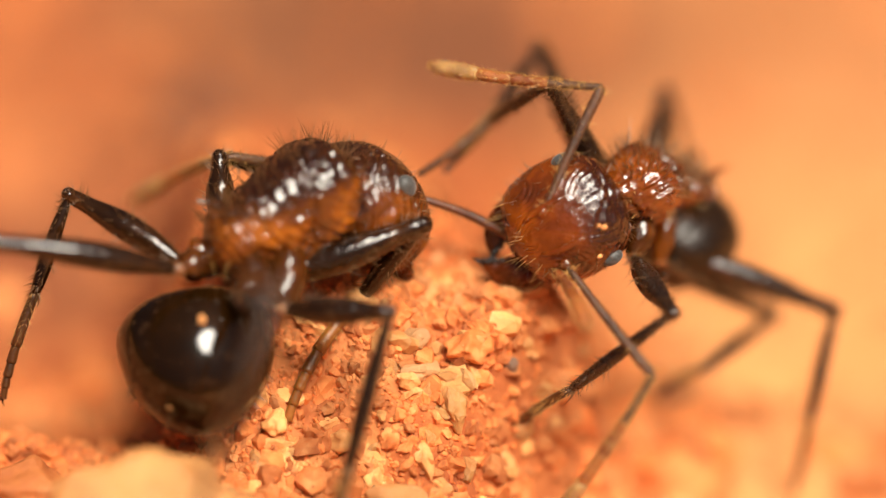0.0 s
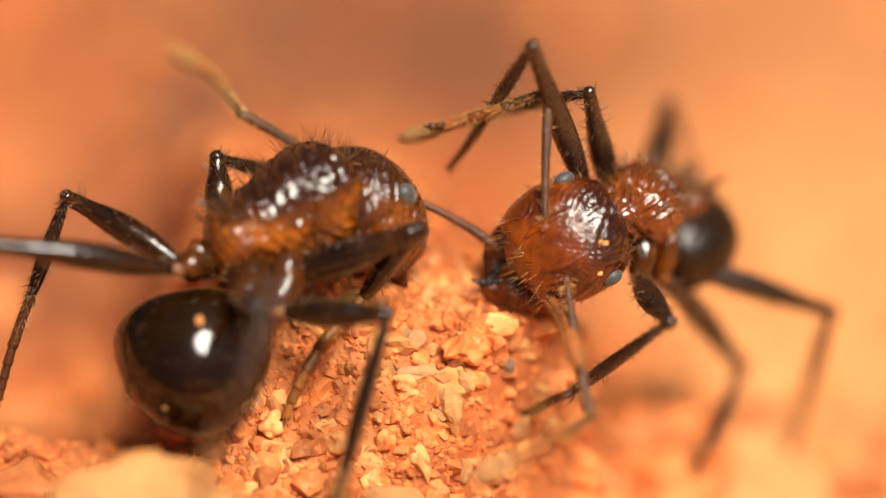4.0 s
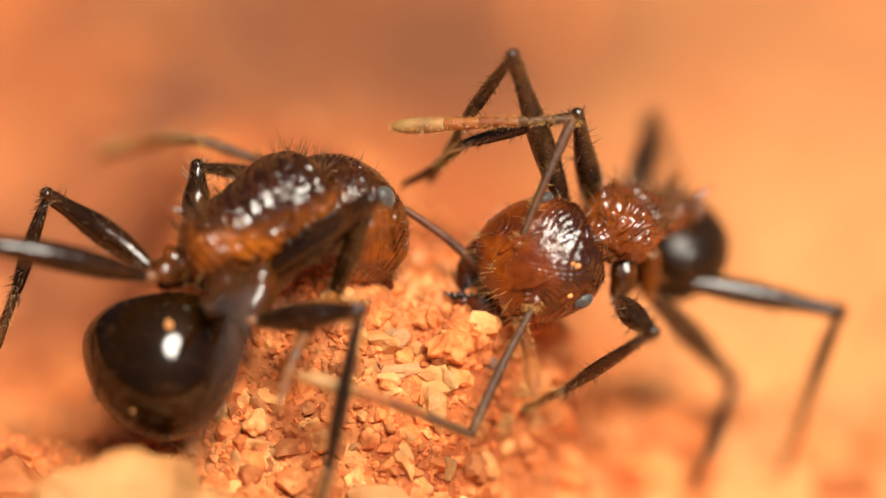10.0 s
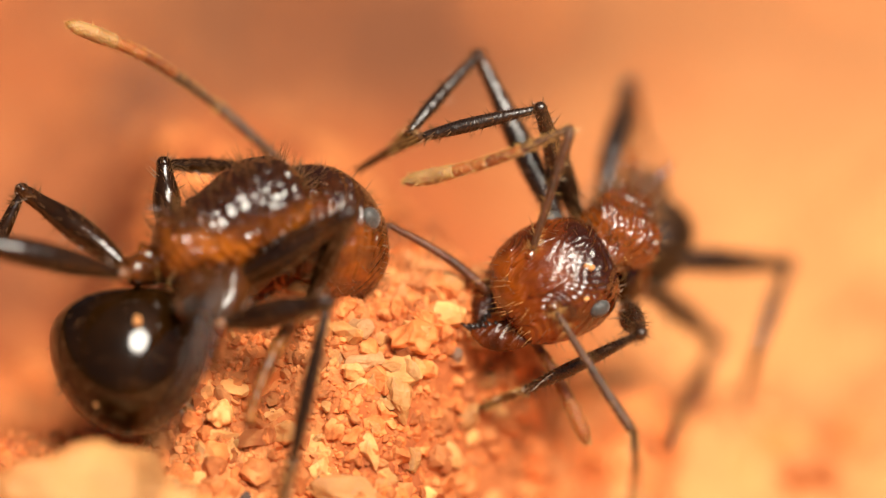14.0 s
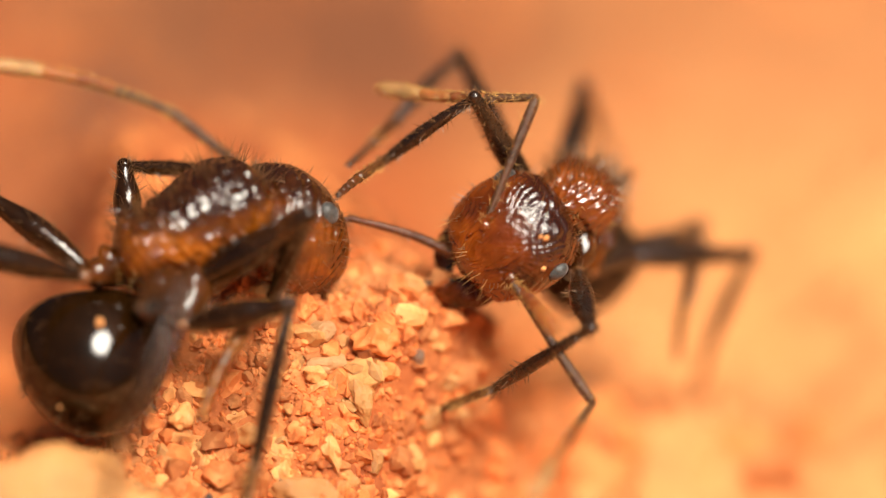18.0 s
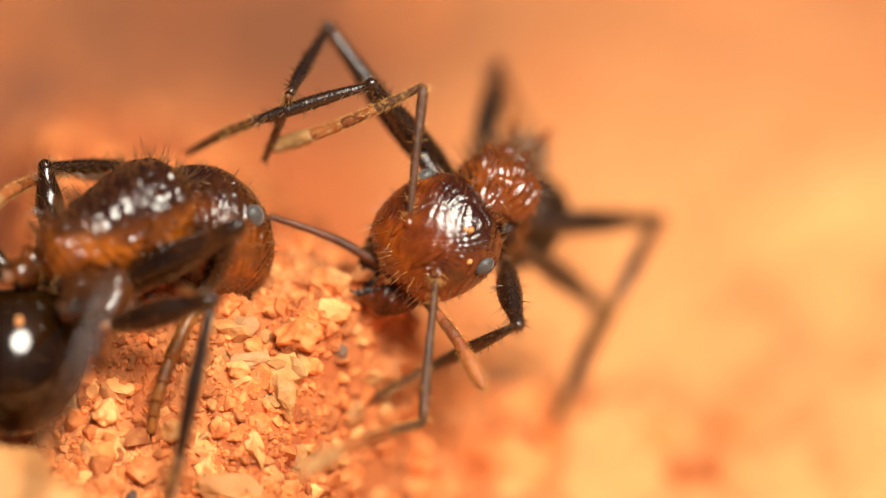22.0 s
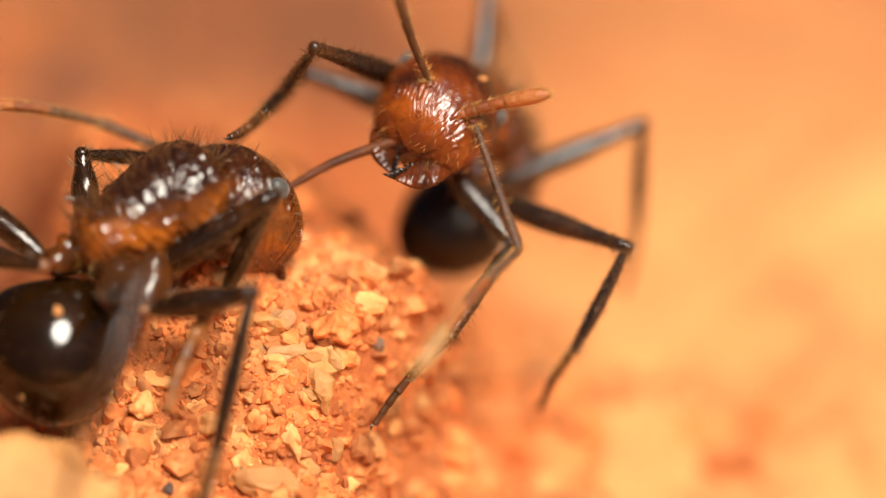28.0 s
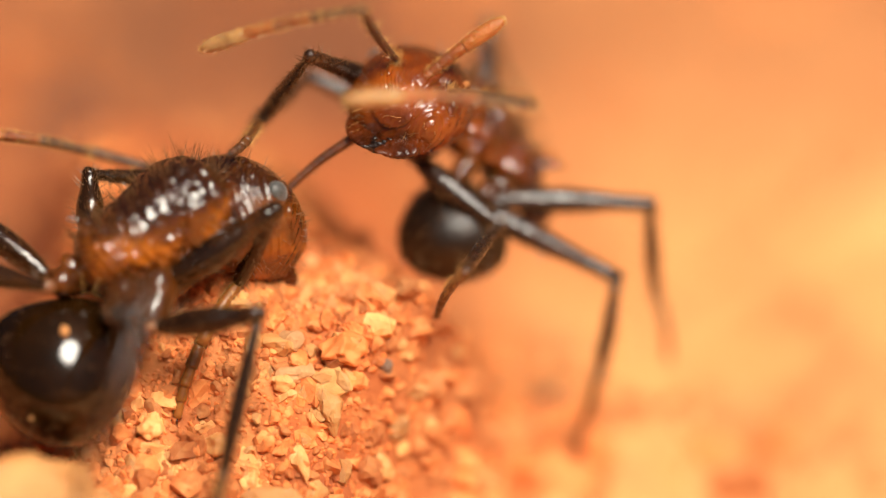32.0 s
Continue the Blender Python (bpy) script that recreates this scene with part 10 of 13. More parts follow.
        (29.5, (0.024, 1.463, -0.291), (0.572, 2.888, 0.19), (1.608, 4.08, 0.819)),
        (30, (0.009, 1.42, -0.28), (0.527, 2.84, 0.243), (1.476, 4.12, 0.835)),
        (30.5, (0.004, 1.376, -0.295), (0.49, 2.79, 0.274), (1.244, 4.176, 0.909)),
        (31, (0.008, 1.335, -0.348), (0.387, 2.719, 0.359), (0.79, 4.261, 0.951)),
        (31.5, (0.015, 1.351, -0.348), (0.387, 2.732, 0.369), (0.732, 4.256, 1.038)),
        (32, (0.016, 1.378, -0.332), (0.36, 2.747, 0.42), (0.781, 4.164, 1.261)),
    ])
    limb(left_ant_parts["right_foreleg"], [
        (0, (0.268, -0.39, -0.491), (0.868, 1.225, -0.247), (0.385, 0.595, -1.079), (0.679, -0.669, -1.944)),
        (0.5, (0.268, -0.39, -0.491), (0.871, 1.225, -0.252), (0.38, 0.595, -1.079), (0.69, -0.673, -1.934)),
        (1, (0.268, -0.39, -0.491), (0.87, 1.225, -0.251), (0.371, 0.62, -1.092), (0.703, -0.643, -1.946)),
        (1.5, (0.268, -0.39, -0.491), (0.874, 1.224, -0.257), (0.366, 0.615, -1.09), (0.675, -0.646, -1.956)),
        (2, (0.268, -0.39, -0.491), (0.875, 1.224, -0.258), (0.357, 0.623, -1.091), (0.64, -0.633, -1.971)),
        (2.5, (0.268, -0.39, -0.491), (0.869, 1.225, -0.249), (0.353, 0.627, -1.085), (0.619, -0.623, -1.98)),
        (3, (0.268, -0.39, -0.491), (0.872, 1.224, -0.254), (0.34, 0.646, -1.093), (0.573, -0.602, -1.999)),
        (3.5, (0.268, -0.39, -0.491), (0.878, 1.224, -0.263), (0.337, 0.645, -1.097), (0.505, -0.587, -2.039)),
        (4.2, (0.268, -0.39, -0.491), (1.195, 0.994, 0.013), (0.623, 0.565, -0.888), (0.854, -0.699, -1.773)),
        (4.85, (0.268, -0.39, -0.491), (1.155, 1.014, 0.027), (0.551, 0.66, -0.885), (0.785, -0.598, -1.778)),
        (5.5, (0.268, -0.39, -0.491), (1.138, 1.06, -0.079), (0.437, 0.757, -0.939), (0.655, -0.499, -1.839)),
        (6, (0.268, -0.39, -0.491), (1.045, 1.129, -0.15), (0.328, 0.897, -1.019), (0.512, -0.364, -1.918)),
        (6.5, (0.268, -0.39, -0.491), (0.86, 1.227, -0.239), (0.149, 0.931, -1.094), (0.271, -0.278, -2.071)),
        (7, (0.268, -0.39, -0.491), (0.884, 1.173, -0.037), (0.311, 0.785, -0.956), (0.535, -0.427, -1.911)),
        (7.5, (0.268, -0.39, -0.491), (0.887, 1.156, 0.012), (0.346, 0.714, -0.901), (0.593, -0.473, -1.883)),
        (8, (0.268, -0.39, -0.491), (0.918, 1.113, 0.096), (0.407, 0.644, -0.821), (0.767, -0.541, -1.769)),
        (8.5, (0.268, -0.39, -0.491), (0.852, 1.081, 0.231), (0.537, 0.583, -0.756), (1.163, -0.633, -1.507)),
        (9, (0.268, -0.39, -0.491), (0.855, 0.999, 0.378), (0.711, 0.492, -0.645), (1.498, -0.688, -1.292)),
        (9.5, (0.268, -0.39, -0.491), (0.858, 0.987, 0.393), (0.724, 0.487, -0.634), (1.499, -0.706, -1.274)),
        (10, (0.268, -0.39, -0.491), (0.861, 0.994, 0.38), (0.729, 0.491, -0.645), (1.488, -0.72, -1.272)),
        (10.5, (0.268, -0.39, -0.491), (0.847, 0.995, 0.388), (0.735, 0.495, -0.641), (1.478, -0.72, -1.278)),
        (11, (0.268, -0.39, -0.491), (0.859, 0.99, 0.388), (0.704, 0.497, -0.64), (1.429, -0.724, -1.284)),
        (11.5, (0.268, -0.39, -0.491), (0.915, 0.939, 0.426), (0.813, 0.415, -0.592), (0.532, -0.317, -1.941)),
        (12, (0.268, -0.39, -0.491), (0.911, 0.941, 0.426), (0.675, 0.443, -0.583), (1.405, -0.723, -1.318)),
        (12.5, (0.268, -0.39, -0.491), (0.927, 0.961, 0.386), (0.659, 0.573, -0.663), (1.473, -0.581, -1.326)),
        (13, (0.268, -0.39, -0.491), (0.94, 0.97, 0.362), (0.652, 0.643, -0.702), (1.547, -0.484, -1.306)),
        (13.5, (0.268, -0.39, -0.491), (0.916, 0.975, 0.372), (0.662, 0.626, -0.694), (1.467, -0.526, -1.372)),
        (14, (0.268, -0.39, -0.491), (0.912, 0.989, 0.352), (0.662, 0.584, -0.695), (1.365, -0.582, -1.456)),
        (14.5, (0.268, -0.39, -0.491), (0.922, 0.972, 0.371), (0.653, 0.588, -0.679), (1.341, -0.583, -1.445)),
        (15, (0.268, -0.39, -0.491), (0.929, 0.979, 0.356), (0.646, 0.577, -0.684), (1.313, -0.603, -1.457)),
        (15.5, (0.268, -0.39, -0.491), (0.933, 0.975, 0.358), (0.659, 0.585, -0.688), (1.319, -0.611, -1.441)),
        (16.2, (0.268, -0.39, -0.491), (0.593, 1.197, 0.145), (0.382, 0.712, -0.876), (1.028, -0.498, -1.619)),
        (16.85, (0.268, -0.39, -0.491), (0.59, 1.196, 0.149), (0.39, 0.713, -0.875), (1.032, -0.509, -1.603)),
        (17.5, (0.268, -0.39, -0.491), (0.933, 0.976, 0.358), (0.67, 0.585, -0.691), (1.32, -0.649, -1.39)),
        (18, (0.268, -0.39, -0.491), (0.972, 0.945, 0.375), (0.709, 0.548, -0.671), (1.354, -0.698, -1.353)),
        (18.5, (0.268, -0.39, -0.491), (0.948, 0.967, 0.359), (0.681, 0.526, -0.669), (1.337, -0.691, -1.391)),
        (19, (0.268, -0.39, -0.491), (0.998, 0.922, 0.389), (0.688, 0.495, -0.633), (1.344, -0.7, -1.393)),
        (19.5, (0.268, -0.39, -0.491), (0.994, 0.922, 0.392), (0.744, 0.453, -0.628), (1.437, -0.742, -1.353)),
        (20, (0.268, -0.39, -0.491), (0.987, 0.928, 0.389), (0.756, 0.446, -0.63), (1.492, -0.739, -1.328)),
        (20.5, (0.268, -0.39, -0.491), (1.003, 0.921, 0.386), (0.666, 0.538, -0.644), (1.334, -0.59, -1.49)),
        (21, (0.268, -0.39, -0.491), (0.995, 0.944, 0.357), (0.603, 0.603, -0.668), (1.115, -0.445, -1.705)),
        (21.5, (0.268, -0.39, -0.491), (1.013, 0.951, 0.33), (0.571, 0.65, -0.688), (1.045, -0.364, -1.775)),
        (22, (0.268, -0.39, -0.491), (1.01, 0.988, 0.268), (0.539, 0.749, -0.753), (1.017, -0.243, -1.858)),
        (22.5, (0.268, -0.39, -0.491), (0.977, 1.017, 0.247), (0.537, 0.805, -0.794), (0.972, -0.241, -1.867)),
        (23, (0.268, -0.39, -0.491), (0.965, 1.027, 0.24), (0.543, 0.815, -0.809), (0.925, -0.286, -1.845)),
        (23.5, (0.268, -0.39, -0.491), (0.952, 1.033, 0.24), (0.541, 0.802, -0.809), (0.909, -0.31, -1.839)),
        (24, (0.268, -0.39, -0.491), (0.995, 1.002, 0.259), (0.613, 0.746, -0.795), (0.954, -0.388, -1.81)),
        (24.5, (0.268, -0.39, -0.491), (0.992, 0.997, 0.272), (0.605, 0.71, -0.773), (0.964, -0.442, -1.762)),
        (25, (0.268, -0.39, -0.491), (0.97, 1.005, 0.276), (0.6, 0.694, -0.767), (0.965, -0.478, -1.729)),
        (25.5, (0.268, -0.39, -0.491), (0.97, 1.005, 0.276), (0.672, 0.648, -0.775), (1.131, -0.563, -1.646)),
        (26.2, (0.268, -0.39, -0.491), (0.738, 1.178, 0.099), (0.463, 0.701, -0.91), (1.011, -0.517, -1.717)),
        (26.85, (0.268, -0.39, -0.491), (0.81, 1.134, 0.15), (0.587, 0.595, -0.841), (1.207, -0.629, -1.583)),
        (27.5, (0.268, -0.39, -0.491), (0.869, 1.079, 0.222), (0.704, 0.501, -0.758), (1.389, -0.719, -1.449)),
        (28, (0.268, -0.39, -0.491), (0.843, 1.084, 0.233), (0.723, 0.466, -0.729), (1.447, -0.745, -1.395)),
        (28.5, (0.268, -0.39, -0.491), (0.836, 1.087, 0.232), (0.707, 0.483, -0.738), (1.413, -0.74, -1.4)),
        (29, (0.268, -0.39, -0.491), (0.78, 1.113, 0.22), (0.639, 0.536, -0.764), (1.33, -0.69, -1.437)),
        (29.5, (0.268, -0.39, -0.491), (0.709, 1.15, 0.188), (0.574, 0.566, -0.793), (1.24, -0.671, -1.472)),
        (30, (0.268, -0.39, -0.491), (0.771, 1.11, 0.234), (0.643, 0.527, -0.749), (1.294, -0.715, -1.432)),
        (30.5, (0.268, -0.39, -0.491), (0.745, 1.153, 0.156), (0.505, 0.627, -0.838), (1.063, -0.601, -1.621)),
        (31, (0.268, -0.39, -0.491), (0.816, 1.104, 0.212), (0.488, 0.633, -0.784), (0.929, -0.558, -1.691)),
        (31.5, (0.268, -0.39, -0.491), (0.854, 1.091, 0.209), (0.446, 0.679, -0.784), (0.764, -0.462, -1.8)),
        (32, (0.268, -0.39, -0.491), (0.818, 1.104, 0.212), (0.346, 0.749, -0.775), (0.665, -0.375, -1.809)),
    ])
    walk(left_ant_parts["head"], placed([
        (0, (-0.019, 0.988, -0.3), (0.839, -0.512, -0.121, 0.139)),
        (0.5, (-0.023, 0.983, -0.298), (0.8398, -0.5102, -0.1229, 0.1394)),
        (1, (-0.026, 0.978, -0.297), (0.8401, -0.5093, -0.1237, 0.1396)),
        (1.5, (-0.03, 0.967, -0.299), (0.8391, -0.5117, -0.1213, 0.1391)),
        (2, (-0.027, 0.971, -0.3), (0.8386, -0.5129, -0.1201, 0.1388)),
        (2.5, (-0.031, 0.968, -0.296), (0.8402, -0.5091, -0.1239, 0.1396)),
        (3, (-0.032, 0.964, -0.297), (0.8396, -0.5106, -0.1224, 0.1393)),
        (3.5, (-0.025, 0.967, -0.306), (0.8356, -0.5197, -0.1131, 0.1373)),
        (4.2, (-0.019, 0.973, -0.311), (0.834, -0.5234, -0.1093, 0.1364)),
        (4.85, (-0.009, 0.984, -0.319), (0.8312, -0.5295, -0.1029, 0.135)),
        (5.5, (-0.004, 0.989, -0.322), (0.8296, -0.5327, -0.0995, 0.1343)),
        (6, (-0.006, 1.011, -0.303), (0.8384, -0.5135, -0.1195, 0.1387)),
        (6.5, (-0.011, 1.028, -0.283), (0.8459, -0.4949, -0.1383, 0.1427)),
        (7, (-0.017, 1.023, -0.277), (0.848, -0.4895, -0.1437, 0.1439)),
        (7.5, (-0.018, 1.026, -0.275), (0.8489, -0.4869, -0.1463, 0.1444)),
        (8, (-0.017, 1.031, -0.272), (0.8499, -0.4843, -0.1488, 0.1449)),
        (8.5, (-0.013, 1.036, -0.274), (0.8488, -0.4871, -0.1461, 0.1444)),
        (9, (-0.02, 1.024, -0.272), (0.8498, -0.4844, -0.1488, 0.1449)),
        (9.5, (-0.017, 1.034, -0.269), (0.8507, -0.4821, -0.1511, 0.1454)),
        (10, (-0.011, 1.035, -0.277), (0.8478, -0.4898, -0.1434, 0.1438)),
        (10.5, (-0.016, 1.038, -0.268), (0.851, -0.481, -0.1521, 0.1456)),
        (11, (-0.019, 1.029, -0.27), (0.8503, -0.483, -0.1502, 0.1453)),
        (11.5, (-0.001, 1.025, -0.3), (0.8396, -0.5106, -0.1225, 0.1393)),
        (12, (0.018, 1.055, -0.308), (0.8376, -0.5153, -0.1176, 0.1383)),
        (12.5, (0.045, 1.102, -0.314), (0.8363, -0.5182, -0.1146, 0.1376)),
        (13, (0.053, 1.101, -0.328), (0.832, -0.5276, -0.1047, 0.1354)),
        (13.5, (0.052, 1.105, -0.323), (0.8337, -0.524, -0.1085, 0.1363)),
        (14, (0.047, 1.089, -0.326), (0.8322, -0.5273, -0.105, 0.1355)),
        (14.5, (0.039, 1.083, -0.318), (0.8346, -0.5221, -0.1105, 0.1367)),
        (15, (0.039, 1.084, -0.317), (0.8349, -0.5213, -0.1112, 0.1369)),
        (15.5, (0.037, 1.084, -0.314), (0.8359, -0.5192, -0.1134, 0.1374)),
        (16.2, (0.035, 1.083, -0.312), (0.8366, -0.5176, -0.1152, 0.1377)),
        (16.85, (0.032, 1.082, -0.308), (0.8378, -0.5148, -0.1181, 0.1384)),
        (17.5, (0.03, 1.081, -0.306), (0.8384, -0.5133, -0.1196, 0.1387)),
        (18, (0.03, 1.08, -0.307), (0.8381, -0.5142, -0.1187, 0.1385)),
        (18.5, (0.027, 1.07, -0.309), (0.8373, -0.5161, -0.1167, 0.1381)),
        (19, (0.032, 1.074, -0.314), (0.8358, -0.5194, -0.1132, 0.1373)),
        (19.5, (0.036, 1.08, -0.316), (0.8351, -0.521, -0.1115, 0.137)),
        (20, (0.034, 1.073, -0.317), (0.8345, -0.5223, -0.1102, 0.1367)),
        (20.5, (0.044, 1.089, -0.319), (0.8344, -0.5225, -0.1098, 0.1366)),
        (21, (0.057, 1.1, -0.33), (0.8311, -0.5298, -0.1019, 0.1349)),
        (21.5, (0.061, 1.092, -0.343), (0.8267, -0.539, -0.0919, 0.1328)),
        (22, (0.044, 1.103, -0.309), (0.8376, -0.5153, -0.1175, 0.1383)),
        (22.5, (0.037, 1.106, -0.296), (0.8418, -0.5052, -0.1281, 0.1405)),
        (23, (0.035, 1.099, -0.299), (0.8408, -0.5076, -0.1257, 0.14)),
        (23.5, (0.034, 1.101, -0.295), (0.8419, -0.505, -0.1284, 0.1405)),
        (24, (0.04, 1.105, -0.301), (0.8402, -0.5092, -0.124, 0.1396)),
        (24.5, (0.032, 1.092, -0.299), (0.8407, -0.5079, -0.1253, 0.1399)),
        (25, (0.035, 1.096, -0.3), (0.8403, -0.5088, -0.1244, 0.1397)),
        (25.5, (0.021, 1.078, -0.293), (0.8425, -0.5034, -0.13, 0.1409)),
        (26.2, (0.015, 1.068, -0.292), (0.8428, -0.5026, -0.1308, 0.1411)),
        (26.85, (0.006, 1.052, -0.29), (0.8434, -0.5012, -0.1322, 0.1414)),
        (27.5, (0.001, 1.043, -0.289), (0.8437, -0.5005, -0.133, 0.1415)),
        (28, (-0.002, 1.041, -0.286), (0.8447, -0.4978, -0.1358, 0.1421)),
        (28.5, (0.001, 1.05, -0.285), (0.8452, -0.4967, -0.1369, 0.1424)),
        (29, (-0.004, 1.047, -0.28), (0.8469, -0.4921, -0.1415, 0.1433)),
        (29.5, (-0.004, 1.047, -0.279), (0.8472, -0.4913, -0.1423, 0.1435)),
        (30, (-0.008, 1.051, -0.271), (0.8498, -0.4843, -0.1496, 0.1449)),
        (30.5, (-0.014, 1.05, -0.261), (0.8529, -0.4752, -0.1589, 0.1468)),
        (31, (-0.023, 1.042, -0.254), (0.8552, -0.4683, -0.1655, 0.1482)),
        (31.5, (-0.024, 1.04, -0.254), (0.8553, -0.4681, -0.1656, 0.1481)),
        (32, (-0.027, 1.047, -0.244), (0.8582, -0.4589, -0.1747, 0.1499)),
    ]))
    walk(left_ant_parts["gaster"], placed([
        (0, (0.066, -1.283, -1.117), (0.825, 0.239, 0.153, 0.488)),
        (0.5, (0.066, -1.279, -1.113), (0.825, 0.239, 0.153, 0.488)),
        (1, (0.07, -1.28, -1.121), (0.825, 0.239, 0.153, 0.488)),
        (1.5, (0.067, -1.276, -1.113), (0.825, 0.239, 0.153, 0.488)),
        (2, (0.066, -1.284, -1.117), (0.825, 0.239, 0.153, 0.488)),
        (2.5, (0.074, -1.281, -1.127), (0.825, 0.239, 0.153, 0.488)),
        (3, (0.072, -1.271, -1.116), (0.825, 0.239, 0.153, 0.488)),
        (3.5, (0.073, -1.281, -1.126), (0.825, 0.239, 0.153, 0.488)),
        (4.2, (0.062, -1.285, -1.111), (0.825, 0.239, 0.153, 0.488)),
        (4.85, (0.042, -1.291, -1.086), (0.825, 0.239, 0.153, 0.488)),
        (5.5, (0.032, -1.294, -1.073), (0.825, 0.239, 0.153, 0.488)),
        (6, (0.028, -1.289, -1.064), (0.825, 0.239, 0.153, 0.488)),
        (6.5, (0.03, -1.284, -1.062), (0.825, 0.239, 0.153, 0.488)),
        (7, (0.031, -1.295, -1.072), (0.825, 0.239, 0.153, 0.488)),
        (7.5, (0.032, -1.294, -1.073), (0.825, 0.239, 0.153, 0.488)),
        (8, (0.031, -1.302, -1.077), (0.825, 0.239, 0.153, 0.488)),
        (8.5, (0.025, -1.301, -1.066), (0.825, 0.239, 0.153, 0.488)),
        (9, (0.041, -1.292, -1.085), (0.825, 0.239, 0.153, 0.488)),
        (9.5, (0.032, -1.299, -1.076), (0.825, 0.239, 0.153, 0.488)),
        (10, (0.035, -1.3, -1.082), (0.825, 0.239, 0.153, 0.488)),
        (10.5, (0.044, -1.297, -1.093), (0.825, 0.239, 0.153, 0.488)),
        (11, (0.054, -1.29, -1.104), (0.825, 0.239, 0.153, 0.488)),
        (11.5, (0.062, -1.29, -1.115), (0.825, 0.239, 0.153, 0.488)),
        (12, (0.056, -1.291, -1.107), (0.825, 0.239, 0.153, 0.488)),
        (12.5, (0.03, -1.304, -1.078), (0.825, 0.239, 0.153, 0.488)),
        (13, (0.021, -1.31, -1.068), (0.825, 0.239, 0.153, 0.488)),
        (13.5, (0.021, -1.301, -1.061), (0.825, 0.239, 0.153, 0.488)),
        (14, (0.023, -1.3, -1.064), (0.825, 0.239, 0.153, 0.488)),
        (14.5, (0.024, -1.298, -1.064), (0.825, 0.239, 0.153, 0.488)),
        (15, (0.019, -1.309, -1.065), (0.825, 0.239, 0.153, 0.488)),
        (15.5, (0.024, -1.299, -1.066), (0.825, 0.239, 0.153, 0.488)),
        (16.2, (0.024, -1.298, -1.065), (0.825, 0.239, 0.153, 0.488)),
        (16.85, (0.025, -1.295, -1.064), (0.825, 0.239, 0.153, 0.488)),
        (17.5, (0.025, -1.294, -1.063), (0.825, 0.239, 0.153, 0.488)),
        (18, (0.023, -1.296, -1.06), (0.825, 0.239, 0.153, 0.488)),
        (18.5, (0.021, -1.304, -1.065), (0.825, 0.239, 0.153, 0.488)),
        (19, (0.021, -1.303, -1.063), (0.825, 0.239, 0.153, 0.488)),
        (19.5, (0.016, -1.309, -1.06), (0.825, 0.239, 0.153, 0.488)),
        (20, (0.021, -1.306, -1.066), (0.825, 0.239, 0.153, 0.488)),
        (20.5, (0.016, -1.31, -1.062), (0.825, 0.239, 0.153, 0.488)),
        (21, (0.005, -1.316, -1.051), (0.825, 0.239, 0.153, 0.488)),
        (21.5, (-0.009, -1.325, -1.035), (0.825, 0.239, 0.153, 0.488)),
        (22, (-0.005, -1.317, -1.036), (0.825, 0.239, 0.153, 0.488)),
        (22.5, (0.003, -1.305, -1.039), (0.825, 0.239, 0.153, 0.488)),
        (23, (-0.003, -1.314, -1.038), (0.825, 0.239, 0.153, 0.488)),
        (23.5, (0.001, -1.31, -1.04), (0.825, 0.239, 0.153, 0.488)),
        (24, (0.002, -1.307, -1.04), (0.825, 0.239, 0.153, 0.488)),
        (24.5, (0.001, -1.31, -1.04), (0.825, 0.239, 0.153, 0.488)),
        (25, (0, -1.312, -1.039), (0.825, 0.239, 0.153, 0.488)),
        (25.5, (0, -1.31, -1.038), (0.825, 0.239, 0.153, 0.488)),
        (26.2, (0.001, -1.314, -1.042), (0.825, 0.239, 0.153, 0.488)),
        (26.85, (0.003, -1.32, -1.05), (0.825, 0.239, 0.153, 0.488)),
        (27.5, (0.004, -1.323, -1.054), (0.825, 0.239, 0.153, 0.488)),
        (28, (0.002, -1.325, -1.052), (0.825, 0.239, 0.153, 0.488)),
        (28.5, (0.001, -1.32, -1.047), (0.825, 0.239, 0.153, 0.488)),
        (29, (0.008, -1.315, -1.053), (0.825, 0.239, 0.153, 0.488)),
        (29.5, (0.003, -1.32, -1.049), (0.825, 0.239, 0.153, 0.488)),
        (30, (0.004, -1.323, -1.053), (0.825, 0.239, 0.153, 0.488)),
        (30.5, (0.004, -1.32, -1.052), (0.825, 0.239, 0.153, 0.488)),
        (31, (0.007, -1.323, -1.058), (0.825, 0.239, 0.153, 0.488)),
        (31.5, (0.008, -1.315, -1.053), (0.825, 0.239, 0.153, 0.488)),
        (32, (0.004, -1.32, -1.052), (0.825, 0.239, 0.153, 0.488)),
    ]))
